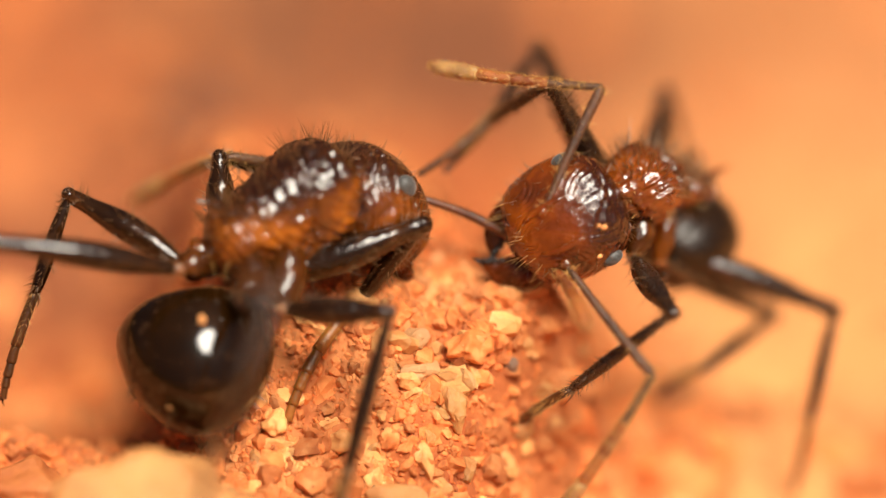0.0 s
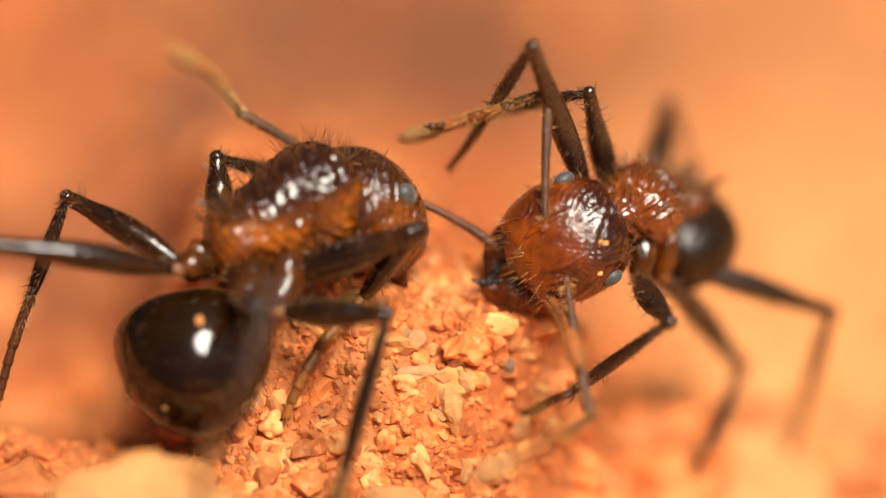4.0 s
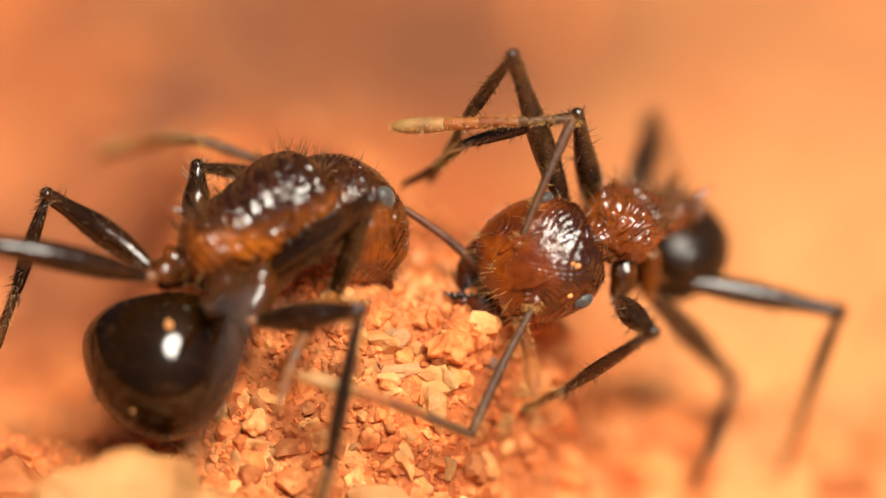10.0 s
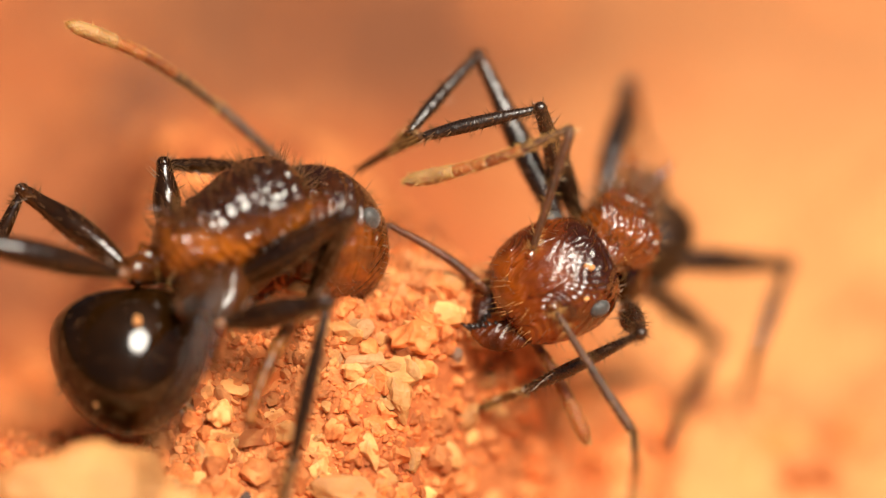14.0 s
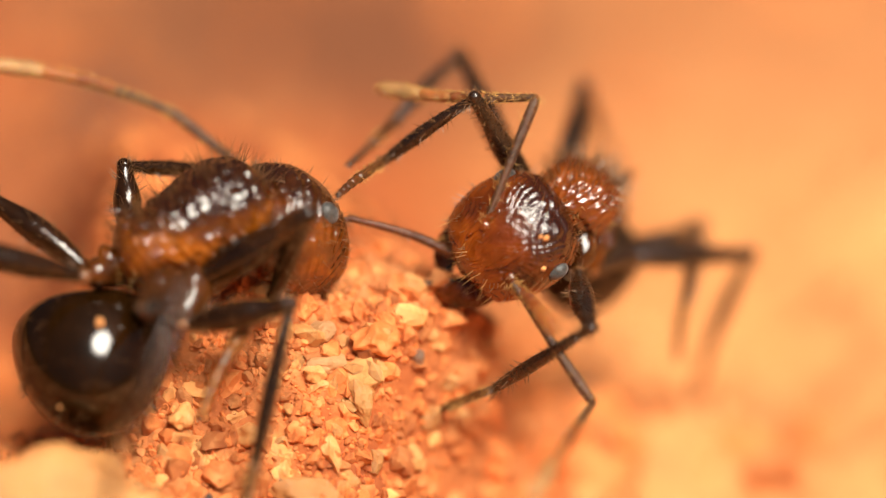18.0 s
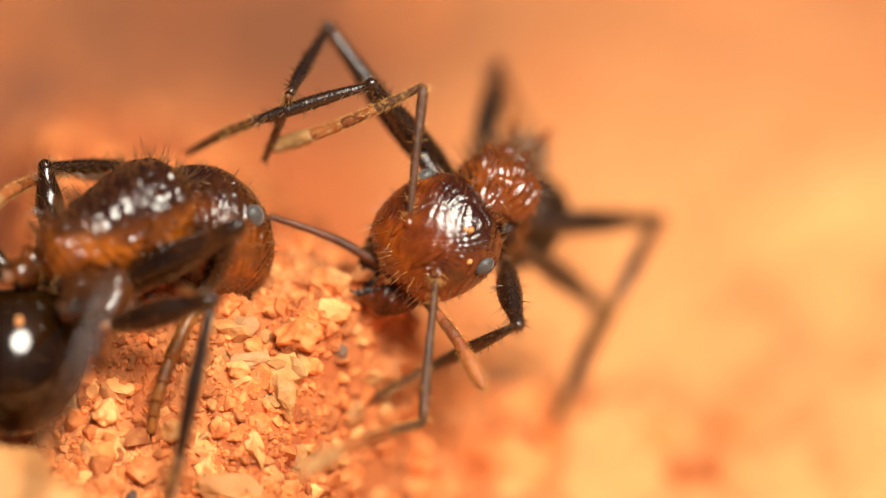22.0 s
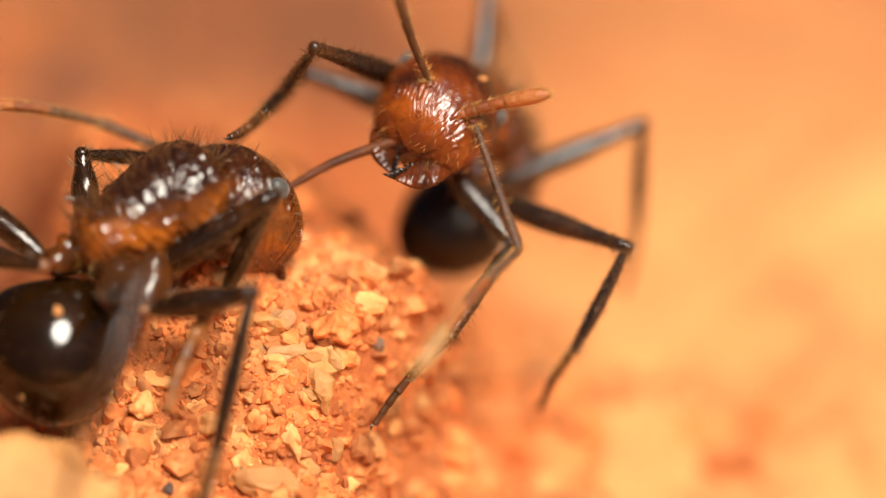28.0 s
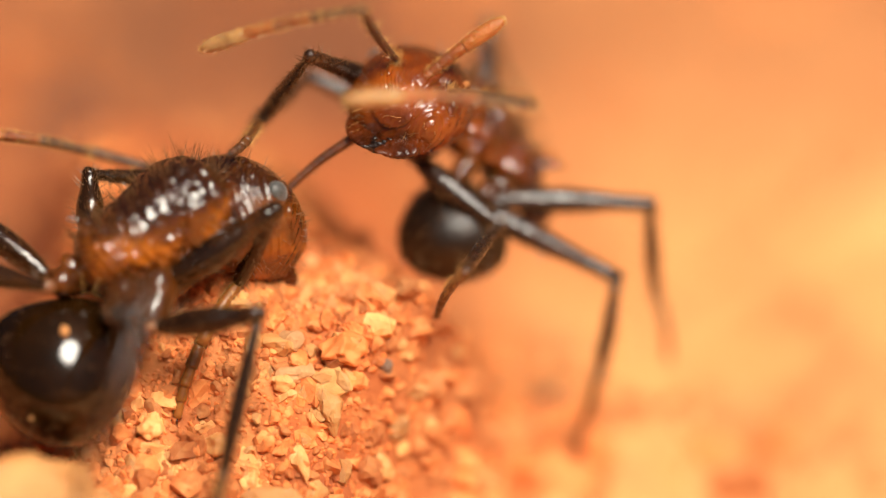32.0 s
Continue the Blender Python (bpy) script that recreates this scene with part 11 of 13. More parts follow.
    limb(left_ant_parts["petiole"], [
        (0, (0, -0.8, -0.08), (-0.179, -1.295, -0.411)),
        (0.5, (0, -0.8, -0.08), (-0.18, -1.294, -0.409)),
        (1, (0, -0.8, -0.08), (-0.177, -1.294, -0.413)),
        (1.5, (0, -0.8, -0.08), (-0.179, -1.292, -0.409)),
        (2, (0, -0.8, -0.08), (-0.18, -1.296, -0.411)),
        (2.5, (0, -0.8, -0.08), (-0.175, -1.294, -0.416)),
        (3, (0, -0.8, -0.08), (-0.177, -1.29, -0.411)),
        (3.5, (0, -0.8, -0.08), (-0.176, -1.295, -0.416)),
        (4.2, (0, -0.8, -0.08), (-0.182, -1.296, -0.408)),
        (4.85, (0, -0.8, -0.08), (-0.191, -1.299, -0.396)),
        (5.5, (0, -0.8, -0.08), (-0.197, -1.301, -0.389)),
        (6, (0, -0.8, -0.08), (-0.198, -1.299, -0.384)),
        (6.5, (0, -0.8, -0.08), (-0.198, -1.296, -0.384)),
        (7, (0, -0.8, -0.08), (-0.197, -1.301, -0.388)),
        (7.5, (0, -0.8, -0.08), (-0.196, -1.301, -0.389)),
        (8, (0, -0.8, -0.08), (-0.197, -1.305, -0.391)),
        (8.5, (0, -0.8, -0.08), (-0.2, -1.304, -0.386)),
        (9, (0, -0.8, -0.08), (-0.192, -1.3, -0.395)),
        (9.5, (0, -0.8, -0.08), (-0.197, -1.304, -0.391)),
        (10, (0, -0.8, -0.08), (-0.195, -1.304, -0.393)),
        (10.5, (0, -0.8, -0.08), (-0.19, -1.302, -0.399)),
        (11, (0, -0.8, -0.08), (-0.185, -1.299, -0.404)),
        (11.5, (0, -0.8, -0.08), (-0.182, -1.299, -0.41)),
        (12, (0, -0.8, -0.08), (-0.184, -1.299, -0.406)),
        (12.5, (0, -0.8, -0.08), (-0.197, -1.306, -0.391)),
        (13, (0, -0.8, -0.08), (-0.202, -1.309, -0.386)),
        (13.5, (0, -0.8, -0.08), (-0.202, -1.305, -0.383)),
        (14, (0, -0.8, -0.08), (-0.201, -1.304, -0.385)),
        (14.5, (0, -0.8, -0.08), (-0.201, -1.303, -0.384)),
        (15, (0, -0.8, -0.08), (-0.203, -1.308, -0.385)),
        (15.5, (0, -0.8, -0.08), (-0.2, -1.304, -0.385)),
        (16.2, (0, -0.8, -0.08), (-0.2, -1.303, -0.385)),
        (16.85, (0, -0.8, -0.08), (-0.2, -1.302, -0.384)),
        (17.5, (0, -0.8, -0.08), (-0.2, -1.301, -0.384)),
        (18, (0, -0.8, -0.08), (-0.201, -1.302, -0.383)),
        (18.5, (0, -0.8, -0.08), (-0.202, -1.306, -0.385)),
        (19, (0, -0.8, -0.08), (-0.202, -1.306, -0.384)),
        (19.5, (0, -0.8, -0.08), (-0.205, -1.308, -0.383)),
        (20, (0, -0.8, -0.08), (-0.202, -1.307, -0.386)),
        (20.5, (0, -0.8, -0.08), (-0.205, -1.309, -0.383)),
        (21, (0, -0.8, -0.08), (-0.21, -1.312, -0.378)),
        (21.5, (0, -0.8, -0.08), (-0.217, -1.316, -0.37)),
        (22, (0, -0.8, -0.08), (-0.215, -1.313, -0.371)),
        (22.5, (0, -0.8, -0.08), (-0.211, -1.307, -0.372)),
        (23, (0, -0.8, -0.08), (-0.214, -1.311, -0.371)),
        (23.5, (0, -0.8, -0.08), (-0.212, -1.309, -0.372)),
        (24, (0, -0.8, -0.08), (-0.211, -1.308, -0.373)),
        (24.5, (0, -0.8, -0.08), (-0.212, -1.309, -0.372)),
        (25, (0, -0.8, -0.08), (-0.212, -1.31, -0.372)),
        (25.5, (0, -0.8, -0.08), (-0.213, -1.309, -0.372)),
        (26.2, (0, -0.8, -0.08), (-0.212, -1.311, -0.374)),
        (26.85, (0, -0.8, -0.08), (-0.211, -1.314, -0.377)),
        (27.5, (0, -0.8, -0.08), (-0.211, -1.316, -0.379)),
        (28, (0, -0.8, -0.08), (-0.211, -1.316, -0.379)),
        (28.5, (0, -0.8, -0.08), (-0.212, -1.314, -0.376)),
        (29, (0, -0.8, -0.08), (-0.209, -1.311, -0.379)),
        (29.5, (0, -0.8, -0.08), (-0.211, -1.314, -0.377)),
        (30, (0, -0.8, -0.08), (-0.211, -1.315, -0.379)),
        (30.5, (0, -0.8, -0.08), (-0.211, -1.314, -0.378)),
        (31, (0, -0.8, -0.08), (-0.209, -1.316, -0.381)),
        (31.5, (0, -0.8, -0.08), (-0.209, -1.312, -0.379)),
        (32, (0, -0.8, -0.08), (-0.21, -1.314, -0.378)),
    ])
    limb(left_ant_parts["right_midleg"], [
        (0, (0.74, -0.522, -0.58), (1.59, 0.327, -0.605), (1.993, -0.674, -1.935), (2.068, -1.105, -2.845)),
        (0.5, (0.74, -0.522, -0.58), (1.59, 0.326, -0.606), (1.986, -0.684, -1.931), (2.06, -1.116, -2.841)),
        (1, (0.74, -0.522, -0.58), (1.587, 0.329, -0.601), (1.999, -0.663, -1.934), (2.076, -1.091, -2.846)),
        (1.5, (0.74, -0.522, -0.58), (1.589, 0.327, -0.605), (1.995, -0.673, -1.934), (2.072, -1.101, -2.846)),
        (2, (0.74, -0.522, -0.58), (1.589, 0.328, -0.604), (1.994, -0.673, -1.933), (2.071, -1.1, -2.845)),
        (2.5, (0.74, -0.522, -0.58), (1.587, 0.329, -0.601), (1.995, -0.668, -1.932), (2.075, -1.091, -2.845)),
        (3, (0.74, -0.522, -0.58), (1.587, 0.33, -0.6), (1.994, -0.669, -1.93), (2.072, -1.095, -2.842)),
        (3.5, (0.74, -0.522, -0.58), (1.588, 0.329, -0.602), (1.991, -0.674, -1.93), (2.073, -1.095, -2.844)),
        (4.2, (0.74, -0.522, -0.58), (1.567, 0.349, -0.563), (1.996, -0.626, -1.904), (2.086, -1.037, -2.822)),
        (4.85, (0.74, -0.522, -0.58), (1.531, 0.378, -0.498), (2.004, -0.547, -1.859), (2.106, -0.94, -2.783)),
        (5.5, (0.74, -0.522, -0.58), (1.511, 0.392, -0.463), (2.007, -0.507, -1.834), (2.116, -0.89, -2.762)),
        (6, (0.74, -0.522, -0.58), (1.492, 0.403, -0.43), (2.023, -0.45, -1.816), (2.13, -0.836, -2.743)),
        (6.5, (0.74, -0.522, -0.58), (1.49, 0.404, -0.428), (2.021, -0.453, -1.813), (2.123, -0.846, -2.737)),
        (7, (0.74, -0.522, -0.58), (1.502, 0.397, -0.447), (2.021, -0.472, -1.828), (2.121, -0.87, -2.751)),
        (7.5, (0.74, -0.522, -0.58), (1.498, 0.399, -0.441), (2.021, -0.467, -1.823), (2.12, -0.863, -2.746)),
        (8, (0.74, -0.522, -0.58), (1.488, 0.405, -0.424), (2.024, -0.444, -1.81), (2.127, -0.835, -2.736)),
        (8.5, (0.74, -0.522, -0.58), (1.496, 0.401, -0.438), (2.026, -0.458, -1.821), (2.125, -0.856, -2.744)),
        (9, (0.74, -0.522, -0.58), (1.5, 0.398, -0.444), (2.031, -0.458, -1.828), (2.133, -0.85, -2.753)),
        (9.5, (0.74, -0.522, -0.58), (1.496, 0.401, -0.438), (2.024, -0.459, -1.821), (2.126, -0.852, -2.746)),
        (10, (0.74, -0.522, -0.58), (1.499, 0.399, -0.443), (2.023, -0.468, -1.824), (2.122, -0.866, -2.747)),
        (10.5, (0.74, -0.522, -0.58), (1.498, 0.4, -0.44), (2.029, -0.456, -1.825), (2.132, -0.848, -2.75)),
        (11, (0.74, -0.522, -0.58), (1.49, 0.404, -0.429), (2.018, -0.459, -1.81), (2.124, -0.847, -2.737)),
        (11.5, (0.74, -0.522, -0.58), (1.475, 0.412, -0.406), (2.01, -0.446, -1.788), (2.124, -0.821, -2.719)),
        (12, (0.74, -0.522, -0.58), (1.428, 0.434, -0.342), (1.963, -0.441, -1.714), (2.087, -0.803, -2.649)),
        (12.5, (0.74, -0.522, -0.58), (1.419, 0.436, -0.327), (1.977, -0.406, -1.71), (2.101, -0.767, -2.645)),
        (13, (0.74, -0.522, -0.58), (1.407, 0.44, -0.311), (1.972, -0.397, -1.694), (2.102, -0.751, -2.631)),
        (13.5, (0.74, -0.522, -0.58), (1.395, 0.444, -0.296), (1.976, -0.379, -1.68), (2.106, -0.731, -2.618)),
        (14, (0.74, -0.522, -0.58), (1.391, 0.446, -0.293), (1.975, -0.382, -1.673), (2.108, -0.731, -2.612)),
        (14.5, (0.74, -0.522, -0.58), (1.387, 0.447, -0.286), (1.974, -0.375, -1.669), (2.109, -0.721, -2.608)),
        (15, (0.74, -0.522, -0.58), (1.398, 0.444, -0.305), (1.982, -0.394, -1.679), (2.115, -0.743, -2.617)),
        (15.5, (0.74, -0.522, -0.58), (1.4, 0.444, -0.309), (1.987, -0.396, -1.681), (2.116, -0.752, -2.617)),
        (16.2, (0.74, -0.522, -0.58), (1.401, 0.444, -0.309), (1.988, -0.396, -1.682), (2.116, -0.752, -2.618)),
        (16.85, (0.74, -0.522, -0.58), (1.402, 0.443, -0.311), (1.989, -0.395, -1.683), (2.117, -0.751, -2.62)),
        (17.5, (0.74, -0.522, -0.58), (1.403, 0.443, -0.311), (1.99, -0.395, -1.684), (2.118, -0.751, -2.621)),
        (18, (0.74, -0.522, -0.58), (1.409, 0.441, -0.321), (1.985, -0.413, -1.689), (2.112, -0.771, -2.625)),
        (18.5, (0.74, -0.522, -0.58), (1.416, 0.439, -0.331), (1.992, -0.417, -1.697), (2.12, -0.774, -2.634)),
        (19, (0.74, -0.522, -0.58), (1.416, 0.44, -0.332), (1.99, -0.424, -1.695), (2.115, -0.786, -2.63)),
        (19.5, (0.74, -0.522, -0.58), (1.419, 0.439, -0.338), (1.982, -0.441, -1.695), (2.108, -0.801, -2.63)),
        (20, (0.74, -0.522, -0.58), (1.405, 0.444, -0.32), (1.979, -0.428, -1.678), (2.11, -0.781, -2.615)),
        (20.5, (0.74, -0.522, -0.58), (1.378, 0.453, -0.288), (1.979, -0.399, -1.646), (2.115, -0.745, -2.585)),
        (21, (0.74, -0.522, -0.58), (1.37, 0.456, -0.28), (1.977, -0.398, -1.634), (2.112, -0.746, -2.573)),
        (21.5, (0.74, -0.522, -0.58), (1.359, 0.46, -0.272), (1.965, -0.413, -1.615), (2.098, -0.762, -2.553)),
        (22, (0.74, -0.522, -0.58), (1.36, 0.46, -0.27), (1.988, -0.385, -1.621), (2.122, -0.735, -2.559)),
        (22.5, (0.74, -0.522, -0.58), (1.357, 0.459, -0.266), (2, -0.365, -1.622), (2.135, -0.714, -2.56)),
        (23, (0.74, -0.522, -0.58), (1.354, 0.461, -0.265), (1.985, -0.382, -1.615), (2.118, -0.734, -2.552)),
        (23.5, (0.74, -0.522, -0.58), (1.353, 0.461, -0.262), (1.992, -0.371, -1.615), (2.128, -0.718, -2.554)),
        (24, (0.74, -0.522, -0.58), (1.371, 0.457, -0.288), (2.009, -0.391, -1.632), (2.142, -0.743, -2.569)),
        (24.5, (0.74, -0.522, -0.58), (1.362, 0.459, -0.274), (1.989, -0.389, -1.622), (2.124, -0.738, -2.561)),
        (25, (0.74, -0.522, -0.58), (1.358, 0.459, -0.266), (1.978, -0.384, -1.622), (2.111, -0.734, -2.56)),
        (25.5, (0.74, -0.522, -0.58), (1.398, 0.447, -0.313), (1.991, -0.414, -1.669), (2.114, -0.78, -2.603)),
        (26.2, (0.74, -0.522, -0.58), (1.414, 0.441, -0.333), (1.991, -0.436, -1.686), (2.109, -0.808, -2.617)),
        (26.85, (0.74, -0.522, -0.58), (1.439, 0.432, -0.368), (1.99, -0.473, -1.713), (2.102, -0.854, -2.642)),
        (27.5, (0.74, -0.522, -0.58), (1.452, 0.426, -0.386), (1.989, -0.493, -1.727), (2.097, -0.879, -2.654)),
        (28, (0.74, -0.522, -0.58), (1.457, 0.423, -0.393), (1.987, -0.504, -1.732), (2.092, -0.894, -2.658)),
        (28.5, (0.74, -0.522, -0.58), (1.46, 0.422, -0.398), (1.986, -0.509, -1.735), (2.088, -0.903, -2.66)),
        (29, (0.74, -0.522, -0.58), (1.452, 0.425, -0.384), (1.986, -0.485, -1.732), (2.091, -0.874, -2.658)),
        (29.5, (0.74, -0.522, -0.58), (1.454, 0.425, -0.386), (1.975, -0.498, -1.731), (2.078, -0.891, -2.655)),
        (30, (0.74, -0.522, -0.58), (1.464, 0.42, -0.403), (1.987, -0.517, -1.737), (2.091, -0.908, -2.662)),
        (30.5, (0.74, -0.522, -0.58), (1.489, 0.407, -0.44), (2.01, -0.537, -1.77), (2.105, -0.941, -2.691)),
        (31, (0.74, -0.522, -0.58), (1.496, 0.403, -0.449), (1.989, -0.558, -1.778), (2.079, -0.968, -2.696)),
        (31.5, (0.74, -0.522, -0.58), (1.509, 0.394, -0.468), (2, -0.565, -1.8), (2.086, -0.98, -2.716)),
        (32, (0.74, -0.522, -0.58), (1.502, 0.399, -0.458), (1.995, -0.557, -1.79), (2.081, -0.973, -2.707)),
    ])
    limb(left_ant_parts["right_hindleg"], [
        (0, (0.679, -0.902, -0.309), (2.331, -1.222, 0.774), (2.799, -2.378, -0.374), (2.835, -2.919, -1.402)),
        (0.5, (0.679, -0.902, -0.309), (2.331, -1.222, 0.774), (2.792, -2.386, -0.369), (2.827, -2.929, -1.397)),
        (1, (0.679, -0.902, -0.309), (2.331, -1.222, 0.774), (2.806, -2.371, -0.378), (2.845, -2.908, -1.408)),
        (1.5, (0.679, -0.902, -0.309), (2.332, -1.227, 0.77), (2.802, -2.381, -0.379), (2.842, -2.918, -1.409)),
        (2, (0.679, -0.902, -0.309), (2.332, -1.226, 0.771), (2.801, -2.381, -0.378), (2.841, -2.918, -1.409)),
        (2.5, (0.679, -0.902, -0.309), (2.333, -1.228, 0.769), (2.804, -2.38, -0.382), (2.847, -2.913, -1.415)),
        (3, (0.679, -0.902, -0.309), (2.331, -1.224, 0.773), (2.802, -2.378, -0.376), (2.842, -2.914, -1.407)),
        (3.5, (0.679, -0.902, -0.309), (2.335, -1.232, 0.765), (2.801, -2.389, -0.383), (2.846, -2.919, -1.417)),
        (4.2, (0.679, -0.902, -0.309), (2.326, -1.211, 0.785), (2.811, -2.352, -0.371), (2.865, -2.87, -1.411)),
        (4.85, (0.679, -0.902, -0.309), (2.308, -1.178, 0.819), (2.826, -2.291, -0.351), (2.895, -2.79, -1.399)),
        (5.5, (0.679, -0.902, -0.309), (2.299, -1.162, 0.837), (2.834, -2.259, -0.339), (2.91, -2.748, -1.391)),
        (6, (0.679, -0.902, -0.309), (2.279, -1.132, 0.871), (2.848, -2.2, -0.317), (2.922, -2.691, -1.368)),
        (6.5, (0.679, -0.902, -0.309), (2.273, -1.123, 0.88), (2.842, -2.195, -0.303), (2.911, -2.695, -1.351)),
        (7, (0.679, -0.902, -0.309), (2.28, -1.133, 0.868), (2.841, -2.211, -0.313), (2.907, -2.715, -1.359)),
        (7.5, (0.679, -0.902, -0.309), (2.278, -1.13, 0.872), (2.841, -2.207, -0.31), (2.907, -2.71, -1.356)),
        (8, (0.679, -0.902, -0.309), (2.272, -1.122, 0.882), (2.847, -2.188, -0.304), (2.917, -2.686, -1.353)),
        (8.5, (0.679, -0.902, -0.309), (2.275, -1.126, 0.877), (2.846, -2.197, -0.307), (2.911, -2.701, -1.353)),
        (9, (0.679, -0.902, -0.309), (2.281, -1.136, 0.867), (2.853, -2.202, -0.321), (2.922, -2.7, -1.369)),
        (9.5, (0.679, -0.902, -0.309), (2.278, -1.131, 0.872), (2.846, -2.203, -0.313), (2.915, -2.702, -1.361)),
        (10, (0.679, -0.902, -0.309), (2.278, -1.13, 0.872), (2.843, -2.207, -0.309), (2.908, -2.711, -1.355)),
        (10.5, (0.679, -0.902, -0.309), (2.279, -1.133, 0.87), (2.851, -2.2, -0.318), (2.921, -2.698, -1.366)),
        (11, (0.679, -0.902, -0.309), (2.278, -1.13, 0.872), (2.842, -2.207, -0.309), (2.916, -2.701, -1.359)),
        (11.5, (0.679, -0.902, -0.309), (2.276, -1.126, 0.875), (2.84, -2.206, -0.304), (2.923, -2.685, -1.36)),
        (12, (0.679, -0.902, -0.309), (2.261, -1.092, 0.902), (2.799, -2.214, -0.249), (2.894, -2.678, -1.311)),
        (12.5, (0.679, -0.902, -0.309), (2.25, -1.08, 0.918), (2.813, -2.178, -0.245), (2.908, -2.643, -1.306)),
        (13, (0.679, -0.902, -0.309), (2.248, -1.076, 0.921), (2.812, -2.177, -0.238), (2.913, -2.633, -1.304)),
        (13.5, (0.679, -0.902, -0.309), (2.24, -1.066, 0.932), (2.816, -2.16, -0.228), (2.919, -2.614, -1.294)),
        (14, (0.679, -0.902, -0.309), (2.242, -1.067, 0.93), (2.817, -2.166, -0.225), (2.923, -2.616, -1.292)),
        (14.5, (0.679, -0.902, -0.309), (2.239, -1.064, 0.933), (2.817, -2.16, -0.223), (2.924, -2.608, -1.291)),
        (15, (0.679, -0.902, -0.309), (2.247, -1.074, 0.923), (2.824, -2.176, -0.229), (2.929, -2.628, -1.295)),
        (15.5, (0.679, -0.902, -0.309), (2.244, -1.071, 0.926), (2.826, -2.174, -0.222), (2.926, -2.632, -1.287)),
        (16.2, (0.679, -0.902, -0.309), (2.244, -1.071, 0.926), (2.826, -2.173, -0.223), (2.926, -2.631, -1.287)),
        (16.85, (0.679, -0.902, -0.309), (2.244, -1.071, 0.926), (2.827, -2.172, -0.224), (2.927, -2.631, -1.288)),
        (17.5, (0.679, -0.902, -0.309), (2.244, -1.072, 0.926), (2.828, -2.171, -0.225), (2.927, -2.63, -1.289)),
        (18, (0.679, -0.902, -0.309), (2.25, -1.078, 0.918), (2.823, -2.188, -0.228), (2.921, -2.649, -1.291)),
        (18.5, (0.679, -0.902, -0.309), (2.255, -1.086, 0.91), (2.83, -2.193, -0.238), (2.929, -2.653, -1.301)),
        (19, (0.679, -0.902, -0.309), (2.253, -1.082, 0.913), (2.826, -2.197, -0.229), (2.922, -2.661, -1.291)),
        (19.5, (0.679, -0.902, -0.309), (2.258, -1.087, 0.906), (2.818, -2.214, -0.23), (2.915, -2.677, -1.292)),
        (20, (0.679, -0.902, -0.309), (2.255, -1.081, 0.911), (2.818, -2.208, -0.223), (2.921, -2.663, -1.288)),
        (20.5, (0.679, -0.902, -0.309), (2.242, -1.062, 0.93), (2.822, -2.185, -0.2), (2.931, -2.632, -1.268)),
        (21, (0.679, -0.902, -0.309), (2.238, -1.054, 0.936), (2.819, -2.183, -0.186), (2.927, -2.632, -1.254)),
        (21.5, (0.679, -0.902, -0.309), (2.236, -1.043, 0.94), (2.805, -2.195, -0.164), (2.912, -2.646, -1.231)),
        (22, (0.679, -0.902, -0.309), (2.229, -1.042, 0.948), (2.829, -2.167, -0.169), (2.935, -2.619, -1.235)),
        (22.5, (0.679, -0.902, -0.309), (2.225, -1.041, 0.954), (2.841, -2.149, -0.172), (2.949, -2.599, -1.239)),
        (23, (0.679, -0.902, -0.309), (2.225, -1.035, 0.954), (2.825, -2.163, -0.161), (2.93, -2.616, -1.226)),
        (23.5, (0.679, -0.902, -0.309), (2.225, -1.038, 0.954), (2.834, -2.155, -0.166), (2.942, -2.604, -1.234)),
        (24, (0.679, -0.902, -0.309), (2.235, -1.053, 0.94), (2.848, -2.171, -0.177), (2.953, -2.625, -1.242)),
        (24.5, (0.679, -0.902, -0.309), (2.232, -1.046, 0.944), (2.831, -2.172, -0.173), (2.938, -2.622, -1.24)),
        (25, (0.679, -0.902, -0.309), (2.228, -1.039, 0.95), (2.818, -2.166, -0.17), (2.924, -2.618, -1.237)),
        (25.5, (0.679, -0.902, -0.309), (2.241, -1.06, 0.932), (2.825, -2.182, -0.197), (2.918, -2.652, -1.257)),
        (26.2, (0.679, -0.902, -0.309), (2.248, -1.07, 0.921), (2.822, -2.199, -0.205), (2.91, -2.675, -1.263)),
        (26.85, (0.679, -0.902, -0.309), (2.26, -1.087, 0.904), (2.817, -2.227, -0.22), (2.897, -2.714, -1.273)),
        (27.5, (0.679, -0.902, -0.309), (2.266, -1.096, 0.894), (2.814, -2.242, -0.227), (2.89, -2.734, -1.279)),
        (28, (0.679, -0.902, -0.309), (2.268, -1.097, 0.892), (2.809, -2.249, -0.227), (2.882, -2.745, -1.276)),
        (28.5, (0.679, -0.902, -0.309), (2.267, -1.096, 0.892), (2.807, -2.251, -0.225), (2.876, -2.751, -1.273)),
        (29, (0.679, -0.902, -0.309), (2.263, -1.091, 0.9), (2.809, -2.232, -0.228), (2.882, -2.727, -1.278)),
        (29.5, (0.679, -0.902, -0.309), (2.263, -1.088, 0.9), (2.797, -2.241, -0.222), (2.866, -2.74, -1.27)),
        (30, (0.679, -0.902, -0.309), (2.272, -1.103, 0.885), (2.809, -2.261, -0.23), (2.88, -2.759, -1.279)),
        (30.5, (0.679, -0.902, -0.309), (2.279, -1.119, 0.872), (2.827, -2.269, -0.247), (2.888, -2.78, -1.289)),
        (31, (0.679, -0.902, -0.309), (2.281, -1.119, 0.87), (2.803, -2.284, -0.246), (2.858, -2.802, -1.285)),
